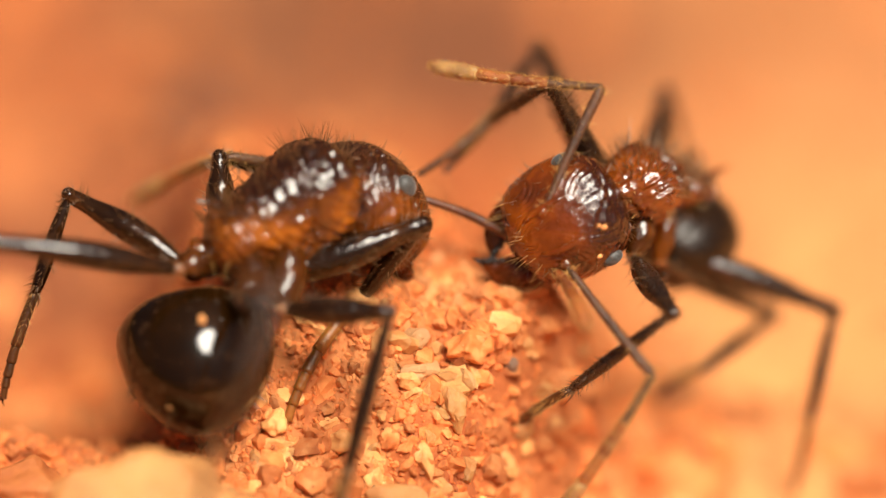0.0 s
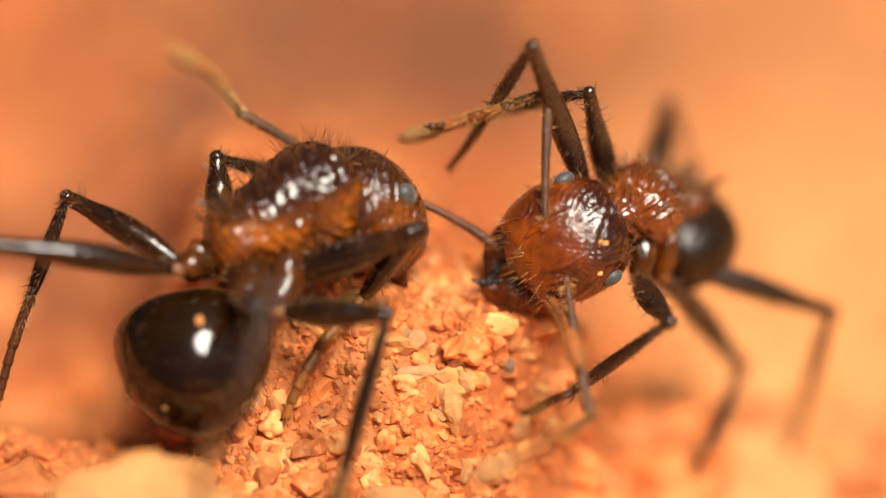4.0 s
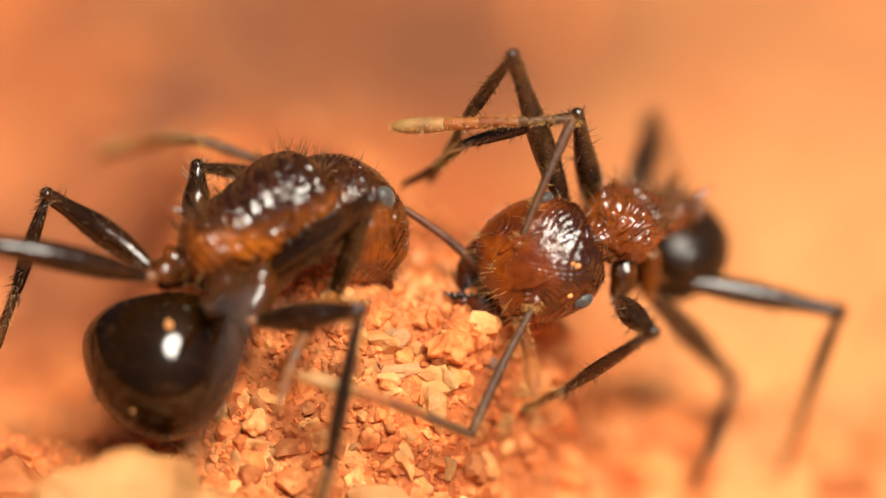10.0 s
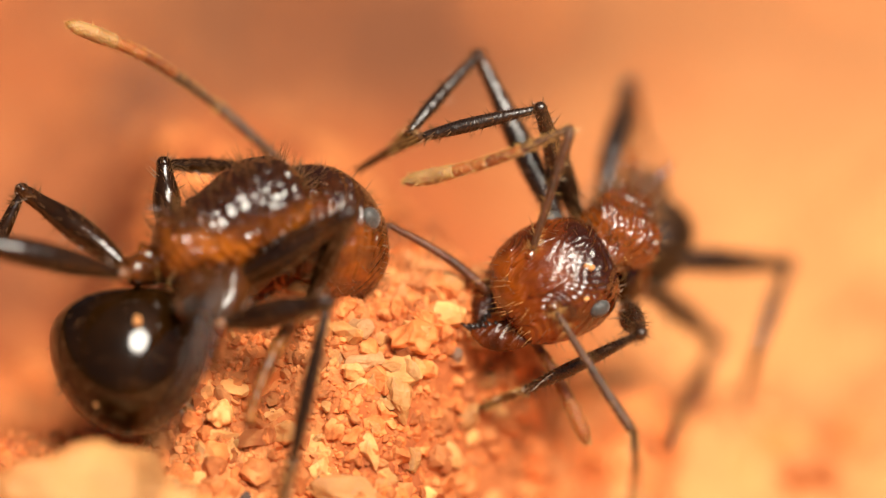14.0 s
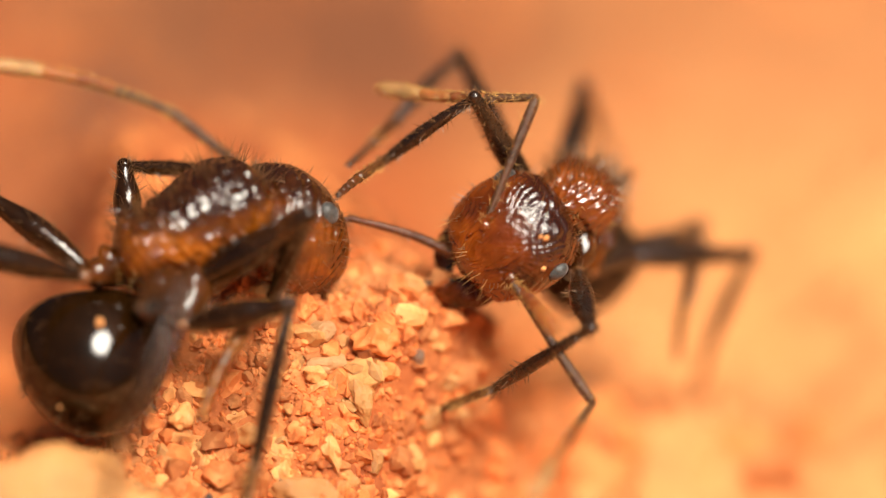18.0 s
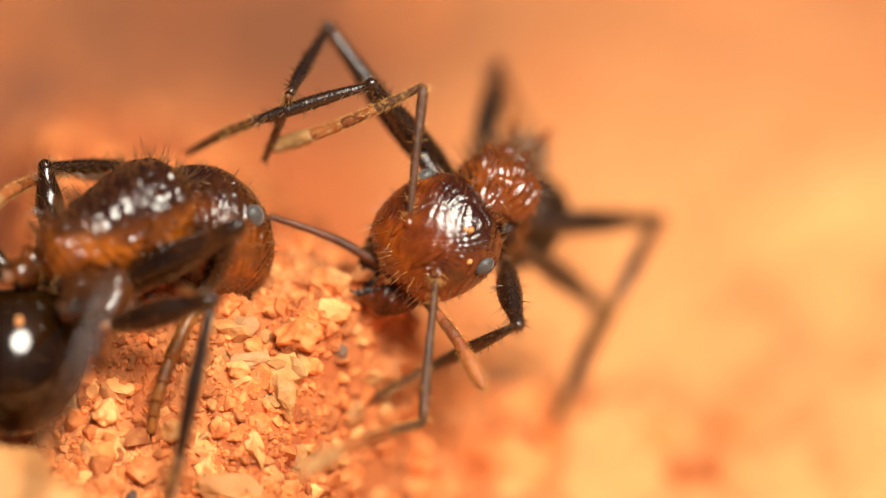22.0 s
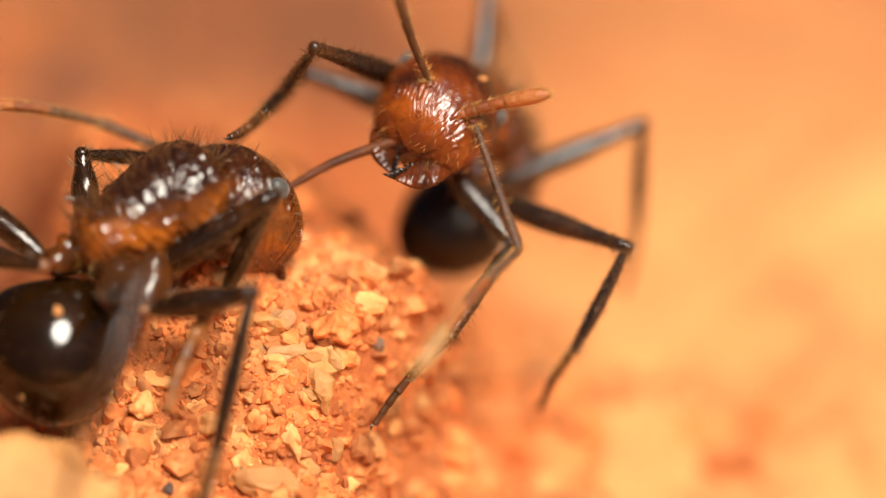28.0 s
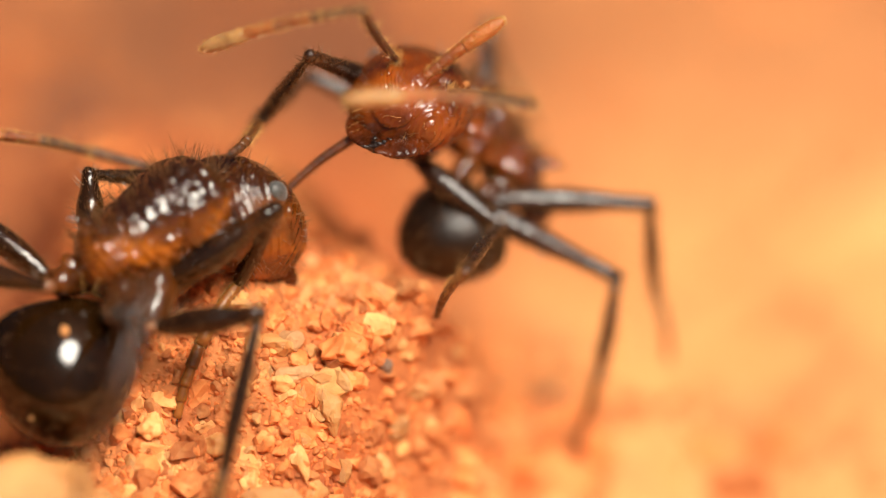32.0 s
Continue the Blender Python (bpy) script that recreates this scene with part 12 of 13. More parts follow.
        (31.5, (0.679, -0.902, -0.309), (2.286, -1.129, 0.862), (2.812, -2.286, -0.261), (2.862, -2.809, -1.298)),
        (32, (0.679, -0.902, -0.309), (2.28, -1.119, 0.871), (2.807, -2.276, -0.25), (2.856, -2.802, -1.286)),
    ])
    limb(left_ant_parts["left_midleg"], [
        (0, (-0.112, -1.119, -0.142), (-1.342, -1.759, 0.482), (-1.204, -2.432, -0.399), (-1.115, -3.081, -1.39)),
        (0.5, (-0.112, -1.119, -0.142), (-1.342, -1.756, 0.485), (-1.212, -2.437, -0.391), (-1.124, -3.087, -1.382)),
        (1, (-0.112, -1.119, -0.142), (-1.343, -1.765, 0.473), (-1.197, -2.434, -0.41), (-1.105, -3.079, -1.403)),
        (1.5, (-0.112, -1.119, -0.142), (-1.343, -1.771, 0.468), (-1.201, -2.445, -0.411), (-1.108, -3.09, -1.405)),
        (2, (-0.112, -1.119, -0.142), (-1.344, -1.77, 0.467), (-1.202, -2.446, -0.411), (-1.109, -3.09, -1.405)),
        (2.5, (-0.112, -1.119, -0.142), (-1.344, -1.78, 0.455), (-1.199, -2.455, -0.423), (-1.102, -3.095, -1.419)),
        (3, (-0.112, -1.119, -0.142), (-1.344, -1.769, 0.468), (-1.201, -2.444, -0.411), (-1.108, -3.088, -1.404)),
        (3.5, (-0.112, -1.119, -0.142), (-1.344, -1.789, 0.445), (-1.201, -2.47, -0.429), (-1.103, -3.108, -1.427)),
        (4.2, (-0.112, -1.119, -0.142), (-1.34, -1.796, 0.446), (-1.191, -2.461, -0.439), (-1.083, -3.087, -1.443)),
        (4.85, (-0.112, -1.119, -0.142), (-1.34, -1.799, 0.442), (-1.173, -2.446, -0.454), (-1.049, -3.053, -1.468)),
        (5.5, (-0.112, -1.119, -0.142), (-1.357, -1.784, 0.423), (-1.164, -2.438, -0.462), (-1.032, -3.034, -1.481)),
        (6, (-0.112, -1.119, -0.142), (-1.359, -1.742, 0.465), (-1.15, -2.371, -0.435), (-1.02, -2.971, -1.452)),
        (6.5, (-0.112, -1.119, -0.142), (-1.358, -1.716, 0.493), (-1.157, -2.348, -0.406), (-1.034, -2.956, -1.419)),
        (7, (-0.112, -1.119, -0.142), (-1.356, -1.722, 0.491), (-1.158, -2.355, -0.408), (-1.038, -2.967, -1.419)),
        (7.5, (-0.112, -1.119, -0.142), (-1.355, -1.722, 0.494), (-1.159, -2.353, -0.407), (-1.038, -2.964, -1.418)),
        (8, (-0.112, -1.119, -0.142), (-1.354, -1.723, 0.495), (-1.152, -2.347, -0.411), (-1.027, -2.952, -1.425)),
        (8.5, (-0.112, -1.119, -0.142), (-1.355, -1.713, 0.502), (-1.154, -2.34, -0.401), (-1.034, -2.952, -1.412)),
        (9, (-0.112, -1.119, -0.142), (-1.355, -1.737, 0.479), (-1.146, -2.358, -0.426), (-1.022, -2.964, -1.44)),
        (9.5, (-0.112, -1.119, -0.142), (-1.354, -1.731, 0.486), (-1.153, -2.358, -0.417), (-1.029, -2.964, -1.43)),
        (10, (-0.112, -1.119, -0.142), (-1.353, -1.72, 0.498), (-1.157, -2.35, -0.404), (-1.037, -2.962, -1.415)),
        (10.5, (-0.112, -1.119, -0.142), (-1.353, -1.736, 0.483), (-1.148, -2.357, -0.423), (-1.023, -2.963, -1.437)),
        (11, (-0.112, -1.119, -0.142), (-1.352, -1.744, 0.477), (-1.156, -2.376, -0.424), (-1.028, -2.977, -1.44)),
        (11.5, (-0.112, -1.119, -0.142), (-1.354, -1.767, 0.45), (-1.157, -2.406, -0.445), (-1.017, -2.993, -1.469)),
        (12, (-0.112, -1.119, -0.142), (-1.359, -1.76, 0.446), (-1.194, -2.449, -0.419), (-1.042, -3.02, -1.449)),
        (12.5, (-0.112, -1.119, -0.142), (-1.374, -1.728, 0.449), (-1.18, -2.411, -0.413), (-1.029, -2.984, -1.443)),
        (13, (-0.112, -1.119, -0.142), (-1.377, -1.738, 0.43), (-1.179, -2.43, -0.425), (-1.021, -2.993, -1.458)),
        (13.5, (-0.112, -1.119, -0.142), (-1.377, -1.73, 0.439), (-1.174, -2.418, -0.418), (-1.014, -2.979, -1.453)),
        (14, (-0.112, -1.119, -0.142), (-1.375, -1.742, 0.431), (-1.172, -2.433, -0.423), (-1.009, -2.99, -1.46)),
        (14.5, (-0.112, -1.119, -0.142), (-1.373, -1.744, 0.433), (-1.172, -2.431, -0.426), (-1.007, -2.986, -1.463)),
        (15, (-0.112, -1.119, -0.142), (-1.369, -1.753, 0.432), (-1.166, -2.44, -0.426), (-1.004, -2.999, -1.461)),
        (15.5, (-0.112, -1.119, -0.142), (-1.34, -1.766, 0.479), (-1.166, -2.423, -0.407), (-1.009, -2.989, -1.44)),
        (16.2, (-0.112, -1.119, -0.142), (-1.34, -1.765, 0.48), (-1.165, -2.422, -0.407), (-1.008, -2.988, -1.44)),
        (16.85, (-0.112, -1.119, -0.142), (-1.34, -1.764, 0.48), (-1.164, -2.419, -0.408), (-1.008, -2.986, -1.44)),
        (17.5, (-0.112, -1.119, -0.142), (-1.34, -1.764, 0.481), (-1.164, -2.418, -0.408), (-1.007, -2.985, -1.44)),
        (18, (-0.112, -1.119, -0.142), (-1.34, -1.769, 0.475), (-1.17, -2.432, -0.408), (-1.014, -3, -1.44)),
        (18.5, (-0.112, -1.119, -0.142), (-1.34, -1.781, 0.463), (-1.162, -2.44, -0.421), (-1.005, -3.007, -1.453)),
        (19, (-0.112, -1.119, -0.142), (-1.34, -1.767, 0.478), (-1.167, -2.433, -0.403), (-1.014, -3.005, -1.433)),
        (19.5, (-0.112, -1.119, -0.142), (-1.34, -1.775, 0.469), (-1.175, -2.451, -0.405), (-1.021, -3.022, -1.435)),
        (20, (-0.112, -1.119, -0.142), (-1.34, -1.787, 0.457), (-1.172, -2.465, -0.415), (-1.012, -3.027, -1.449)),
        (20.5, (-0.112, -1.119, -0.142), (-1.34, -1.781, 0.463), (-1.167, -2.459, -0.408), (-1, -3.014, -1.445)),
        (21, (-0.112, -1.119, -0.142), (-1.34, -1.77, 0.475), (-1.17, -2.454, -0.392), (-1.005, -3.01, -1.429)),
        (21.5, (-0.112, -1.119, -0.142), (-1.34, -1.757, 0.488), (-1.184, -2.461, -0.366), (-1.02, -3.02, -1.402)),
        (22, (-0.112, -1.119, -0.142), (-1.34, -1.749, 0.496), (-1.161, -2.432, -0.37), (-0.998, -2.991, -1.405)),
        (22.5, (-0.112, -1.119, -0.142), (-1.34, -1.747, 0.498), (-1.148, -2.416, -0.376), (-0.983, -2.974, -1.412)),
        (23, (-0.112, -1.119, -0.142), (-1.34, -1.738, 0.507), (-1.165, -2.424, -0.358), (-1.003, -2.985, -1.392)),
        (23.5, (-0.112, -1.119, -0.142), (-1.34, -1.749, 0.496), (-1.155, -2.426, -0.373), (-0.99, -2.982, -1.409)),
        (24, (-0.112, -1.119, -0.142), (-1.34, -1.753, 0.492), (-1.142, -2.431, -0.374), (-0.98, -2.993, -1.409)),
        (24.5, (-0.112, -1.119, -0.142), (-1.34, -1.757, 0.488), (-1.159, -2.441, -0.377), (-0.994, -2.998, -1.413)),
        (25, (-0.112, -1.119, -0.142), (-1.34, -1.747, 0.498), (-1.172, -2.43, -0.37), (-1.008, -2.989, -1.405)),
        (25.5, (-0.112, -1.119, -0.142), (-1.34, -1.733, 0.513), (-1.169, -2.407, -0.361), (-1.02, -2.984, -1.389)),
        (26.2, (-0.112, -1.119, -0.142), (-1.339, -1.731, 0.514), (-1.173, -2.41, -0.358), (-1.029, -2.993, -1.383)),
        (26.85, (-0.112, -1.119, -0.142), (-1.339, -1.729, 0.516), (-1.18, -2.414, -0.352), (-1.045, -3.008, -1.372)),
        (27.5, (-0.112, -1.119, -0.142), (-1.339, -1.728, 0.517), (-1.184, -2.417, -0.349), (-1.053, -3.016, -1.366)),
        (28, (-0.112, -1.119, -0.142), (-1.339, -1.721, 0.524), (-1.189, -2.413, -0.339), (-1.062, -3.017, -1.355)),
        (28.5, (-0.112, -1.119, -0.142), (-1.339, -1.712, 0.533), (-1.192, -2.406, -0.33), (-1.068, -3.013, -1.343)),
        (29, (-0.112, -1.119, -0.142), (-1.339, -1.716, 0.529), (-1.189, -2.398, -0.343), (-1.061, -3.001, -1.358)),
        (29.5, (-0.112, -1.119, -0.142), (-1.338, -1.706, 0.54), (-1.202, -2.397, -0.328), (-1.078, -3.004, -1.341)),
        (30, (-0.112, -1.119, -0.142), (-1.339, -1.724, 0.52), (-1.19, -2.421, -0.34), (-1.064, -3.027, -1.354)),
        (30.5, (-0.112, -1.119, -0.142), (-1.339, -1.709, 0.535), (-1.174, -2.397, -0.33), (-1.059, -3.016, -1.338)),
        (31, (-0.112, -1.119, -0.142), (-1.338, -1.698, 0.547), (-1.199, -2.395, -0.315), (-1.09, -3.021, -1.319)),
        (31.5, (-0.112, -1.119, -0.142), (-1.337, -1.696, 0.549), (-1.19, -2.383, -0.32), (-1.086, -3.014, -1.32)),
        (32, (-0.112, -1.119, -0.142), (-1.336, -1.682, 0.563), (-1.195, -2.371, -0.306), (-1.092, -3.003, -1.306)),
    ])
    limb(left_ant_parts["left_hindleg"], [
        (0, (0.035, -1.256, -0.072), (-0.618, -3.065, 0.799), (-0.201, -4.141, -0.018), (-0.077, -4.683, -0.986)),
        (0.5, (0.035, -1.256, -0.072), (-0.62, -3.063, 0.802), (-0.21, -4.146, -0.009), (-0.087, -4.69, -0.976)),
        (1, (0.035, -1.256, -0.072), (-0.612, -3.072, 0.789), (-0.19, -4.142, -0.033), (-0.064, -4.68, -1.003)),
        (1.5, (0.035, -1.256, -0.072), (-0.609, -3.076, 0.782), (-0.194, -4.153, -0.035), (-0.067, -4.691, -1.005)),
        (2, (0.035, -1.256, -0.072), (-0.609, -3.076, 0.782), (-0.195, -4.153, -0.035), (-0.067, -4.691, -1.005)),
        (2.5, (0.035, -1.256, -0.072), (-0.601, -3.086, 0.768), (-0.188, -4.162, -0.052), (-0.057, -4.695, -1.024)),
        (3, (0.035, -1.256, -0.072), (-0.609, -3.076, 0.783), (-0.193, -4.152, -0.036), (-0.065, -4.689, -1.006)),
        (3.5, (0.035, -1.256, -0.072), (-0.593, -3.095, 0.754), (-0.188, -4.176, -0.061), (-0.056, -4.707, -1.035)),
        (4.2, (0.035, -1.256, -0.072), (-0.589, -3.1, 0.746), (-0.167, -4.164, -0.084), (-0.026, -4.683, -1.062)),
        (4.85, (0.035, -1.256, -0.072), (-0.581, -3.108, 0.733), (-0.133, -4.142, -0.121), (0.023, -4.642, -1.107)),
        (5.5, (0.035, -1.256, -0.072), (-0.576, -3.113, 0.725), (-0.115, -4.131, -0.14), (0.049, -4.621, -1.13)),
        (6, (0.035, -1.256, -0.072), (-0.603, -3.082, 0.774), (-0.103, -4.066, -0.11), (0.058, -4.558, -1.098)),
        (6.5, (0.035, -1.256, -0.072), (-0.623, -3.059, 0.807), (-0.117, -4.045, -0.072), (0.038, -4.546, -1.057)),
        (7, (0.035, -1.256, -0.072), (-0.622, -3.061, 0.805), (-0.122, -4.053, -0.07), (0.03, -4.558, -1.054)),
        (7.5, (0.035, -1.256, -0.072), (-0.622, -3.06, 0.806), (-0.121, -4.051, -0.069), (0.032, -4.555, -1.054)),
        (8, (0.035, -1.256, -0.072), (-0.62, -3.062, 0.803), (-0.111, -4.043, -0.079), (0.046, -4.541, -1.065)),
        (8.5, (0.035, -1.256, -0.072), (-0.628, -3.054, 0.815), (-0.118, -4.038, -0.062), (0.034, -4.543, -1.046)),
        (9, (0.035, -1.256, -0.072), (-0.612, -3.072, 0.789), (-0.105, -4.054, -0.093), (0.051, -4.554, -1.079)),
        (9.5, (0.035, -1.256, -0.072), (-0.616, -3.067, 0.796), (-0.113, -4.054, -0.083), (0.043, -4.554, -1.069)),
        (10, (0.035, -1.256, -0.072), (-0.624, -3.058, 0.809), (-0.121, -4.048, -0.065), (0.031, -4.553, -1.049)),
        (10.5, (0.035, -1.256, -0.072), (-0.613, -3.071, 0.791), (-0.107, -4.053, -0.091), (0.05, -4.552, -1.077)),
        (11, (0.035, -1.256, -0.072), (-0.607, -3.078, 0.78), (-0.111, -4.07, -0.097), (0.049, -4.564, -1.085)),
        (11.5, (0.035, -1.256, -0.072), (-0.586, -3.101, 0.745), (-0.099, -4.096, -0.134), (0.071, -4.577, -1.127)),
        (12, (0.035, -1.256, -0.072), (-0.581, -3.107, 0.735), (-0.123, -4.133, -0.123), (0.058, -4.598, -1.122)),
        (12.5, (0.035, -1.256, -0.072), (-0.593, -3.094, 0.756), (-0.109, -4.096, -0.117), (0.071, -4.562, -1.116)),
        (13, (0.035, -1.256, -0.072), (-0.581, -3.107, 0.735), (-0.101, -4.111, -0.138), (0.086, -4.568, -1.139)),
        (13.5, (0.035, -1.256, -0.072), (-0.585, -3.103, 0.743), (-0.094, -4.098, -0.133), (0.094, -4.553, -1.135)),
        (14, (0.035, -1.256, -0.072), (-0.577, -3.111, 0.73), (-0.089, -4.111, -0.142), (0.102, -4.562, -1.145)),
        (14.5, (0.035, -1.256, -0.072), (-0.576, -3.112, 0.728), (-0.087, -4.109, -0.146), (0.106, -4.558, -1.15)),
        (15, (0.035, -1.256, -0.072), (-0.573, -3.115, 0.724), (-0.084, -4.119, -0.143), (0.107, -4.572, -1.145)),
        (15.5, (0.035, -1.256, -0.072), (-0.586, -3.101, 0.746), (-0.089, -4.105, -0.117), (0.097, -4.564, -1.118)),
        (16.2, (0.035, -1.256, -0.072), (-0.586, -3.1, 0.746), (-0.089, -4.104, -0.117), (0.097, -4.563, -1.117)),
        (16.85, (0.035, -1.256, -0.072), (-0.587, -3.1, 0.748), (-0.088, -4.101, -0.117), (0.097, -4.561, -1.117)),
        (17.5, (0.035, -1.256, -0.072), (-0.587, -3.099, 0.748), (-0.088, -4.1, -0.116), (0.097, -4.56, -1.116)),
        (18, (0.035, -1.256, -0.072), (-0.584, -3.103, 0.742), (-0.095, -4.115, -0.115), (0.089, -4.576, -1.115)),
        (18.5, (0.035, -1.256, -0.072), (-0.576, -3.111, 0.729), (-0.086, -4.122, -0.129), (0.099, -4.582, -1.129)),
        (19, (0.035, -1.256, -0.072), (-0.586, -3.101, 0.746), (-0.095, -4.117, -0.106), (0.087, -4.582, -1.104)),
        (19.5, (0.035, -1.256, -0.072), (-0.58, -3.107, 0.736), (-0.102, -4.135, -0.109), (0.08, -4.599, -1.107)),
        (20, (0.035, -1.256, -0.072), (-0.57, -3.118, 0.718), (-0.093, -4.145, -0.128), (0.096, -4.601, -1.129)),
        (20.5, (0.035, -1.256, -0.072), (-0.57, -3.117, 0.72), (-0.08, -4.137, -0.128), (0.114, -4.585, -1.132)),
        (21, (0.035, -1.256, -0.072), (-0.577, -3.109, 0.733), (-0.085, -4.132, -0.111), (0.108, -4.581, -1.114)),
        (21.5, (0.035, -1.256, -0.072), (-0.585, -3.101, 0.746), (-0.101, -4.14, -0.082), (0.091, -4.592, -1.085)),
        (22, (0.035, -1.256, -0.072), (-0.59, -3.095, 0.755), (-0.079, -4.11, -0.085), (0.113, -4.563, -1.087)),
        (22.5, (0.035, -1.256, -0.072), (-0.591, -3.094, 0.757), (-0.064, -4.095, -0.093), (0.128, -4.546, -1.095)),
        (23, (0.035, -1.256, -0.072), (-0.598, -3.087, 0.767), (-0.084, -4.103, -0.071), (0.106, -4.558, -1.073)),
        (23.5, (0.035, -1.256, -0.072), (-0.59, -3.096, 0.754), (-0.07, -4.103, -0.091), (0.123, -4.553, -1.094)),
        (24, (0.035, -1.256, -0.072), (-0.586, -3.099, 0.75), (-0.061, -4.11, -0.087), (0.129, -4.566, -1.088)),
        (24.5, (0.035, -1.256, -0.072), (-0.584, -3.101, 0.746), (-0.074, -4.119, -0.093), (0.118, -4.57, -1.096)),
        (25, (0.035, -1.256, -0.072), (-0.593, -3.093, 0.759), (-0.089, -4.109, -0.085), (0.102, -4.562, -1.087)),
        (25.5, (0.035, -1.256, -0.072), (-0.608, -3.076, 0.783), (-0.102, -4.093, -0.059), (0.077, -4.563, -1.055)),
        (26.2, (0.035, -1.256, -0.072), (-0.611, -3.073, 0.788), (-0.111, -4.098, -0.049), (0.062, -4.574, -1.043)),
        (26.85, (0.035, -1.256, -0.072), (-0.616, -3.068, 0.795), (-0.128, -4.106, -0.032), (0.039, -4.593, -1.022)),
        (27.5, (0.035, -1.256, -0.072), (-0.618, -3.065, 0.799), (-0.136, -4.11, -0.023), (0.026, -4.603, -1.011)),
        (28, (0.035, -1.256, -0.072), (-0.624, -3.058, 0.808), (-0.145, -4.108, -0.009), (0.013, -4.605, -0.996)),
        (28.5, (0.035, -1.256, -0.072), (-0.631, -3.05, 0.82), (-0.152, -4.102, 0.005), (0.004, -4.603, -0.98)),
        (29, (0.035, -1.256, -0.072), (-0.628, -3.054, 0.815), (-0.145, -4.093, -0.014), (0.015, -4.589, -1.001)),
        (29.5, (0.035, -1.256, -0.072), (-0.635, -3.044, 0.828), (-0.162, -4.093, 0.006), (-0.005, -4.593, -0.979)),
        (30, (0.035, -1.256, -0.072), (-0.621, -3.061, 0.805), (-0.147, -4.117, -0.008), (0.01, -4.615, -0.994)),
        (30.5, (0.035, -1.256, -0.072), (-0.635, -3.046, 0.825), (-0.143, -4.097, 0.017), (0.004, -4.609, -0.964)),
        (31, (0.035, -1.256, -0.072), (-0.645, -3.033, 0.843), (-0.175, -4.098, 0.039), (-0.033, -4.616, -0.939)),
        (31.5, (0.035, -1.256, -0.072), (-0.649, -3.029, 0.849), (-0.171, -4.087, 0.041), (-0.034, -4.611, -0.934)),
        (32, (0.035, -1.256, -0.072), (-0.658, -3.018, 0.863), (-0.178, -4.075, 0.056), (-0.041, -4.601, -0.919)),
    ])
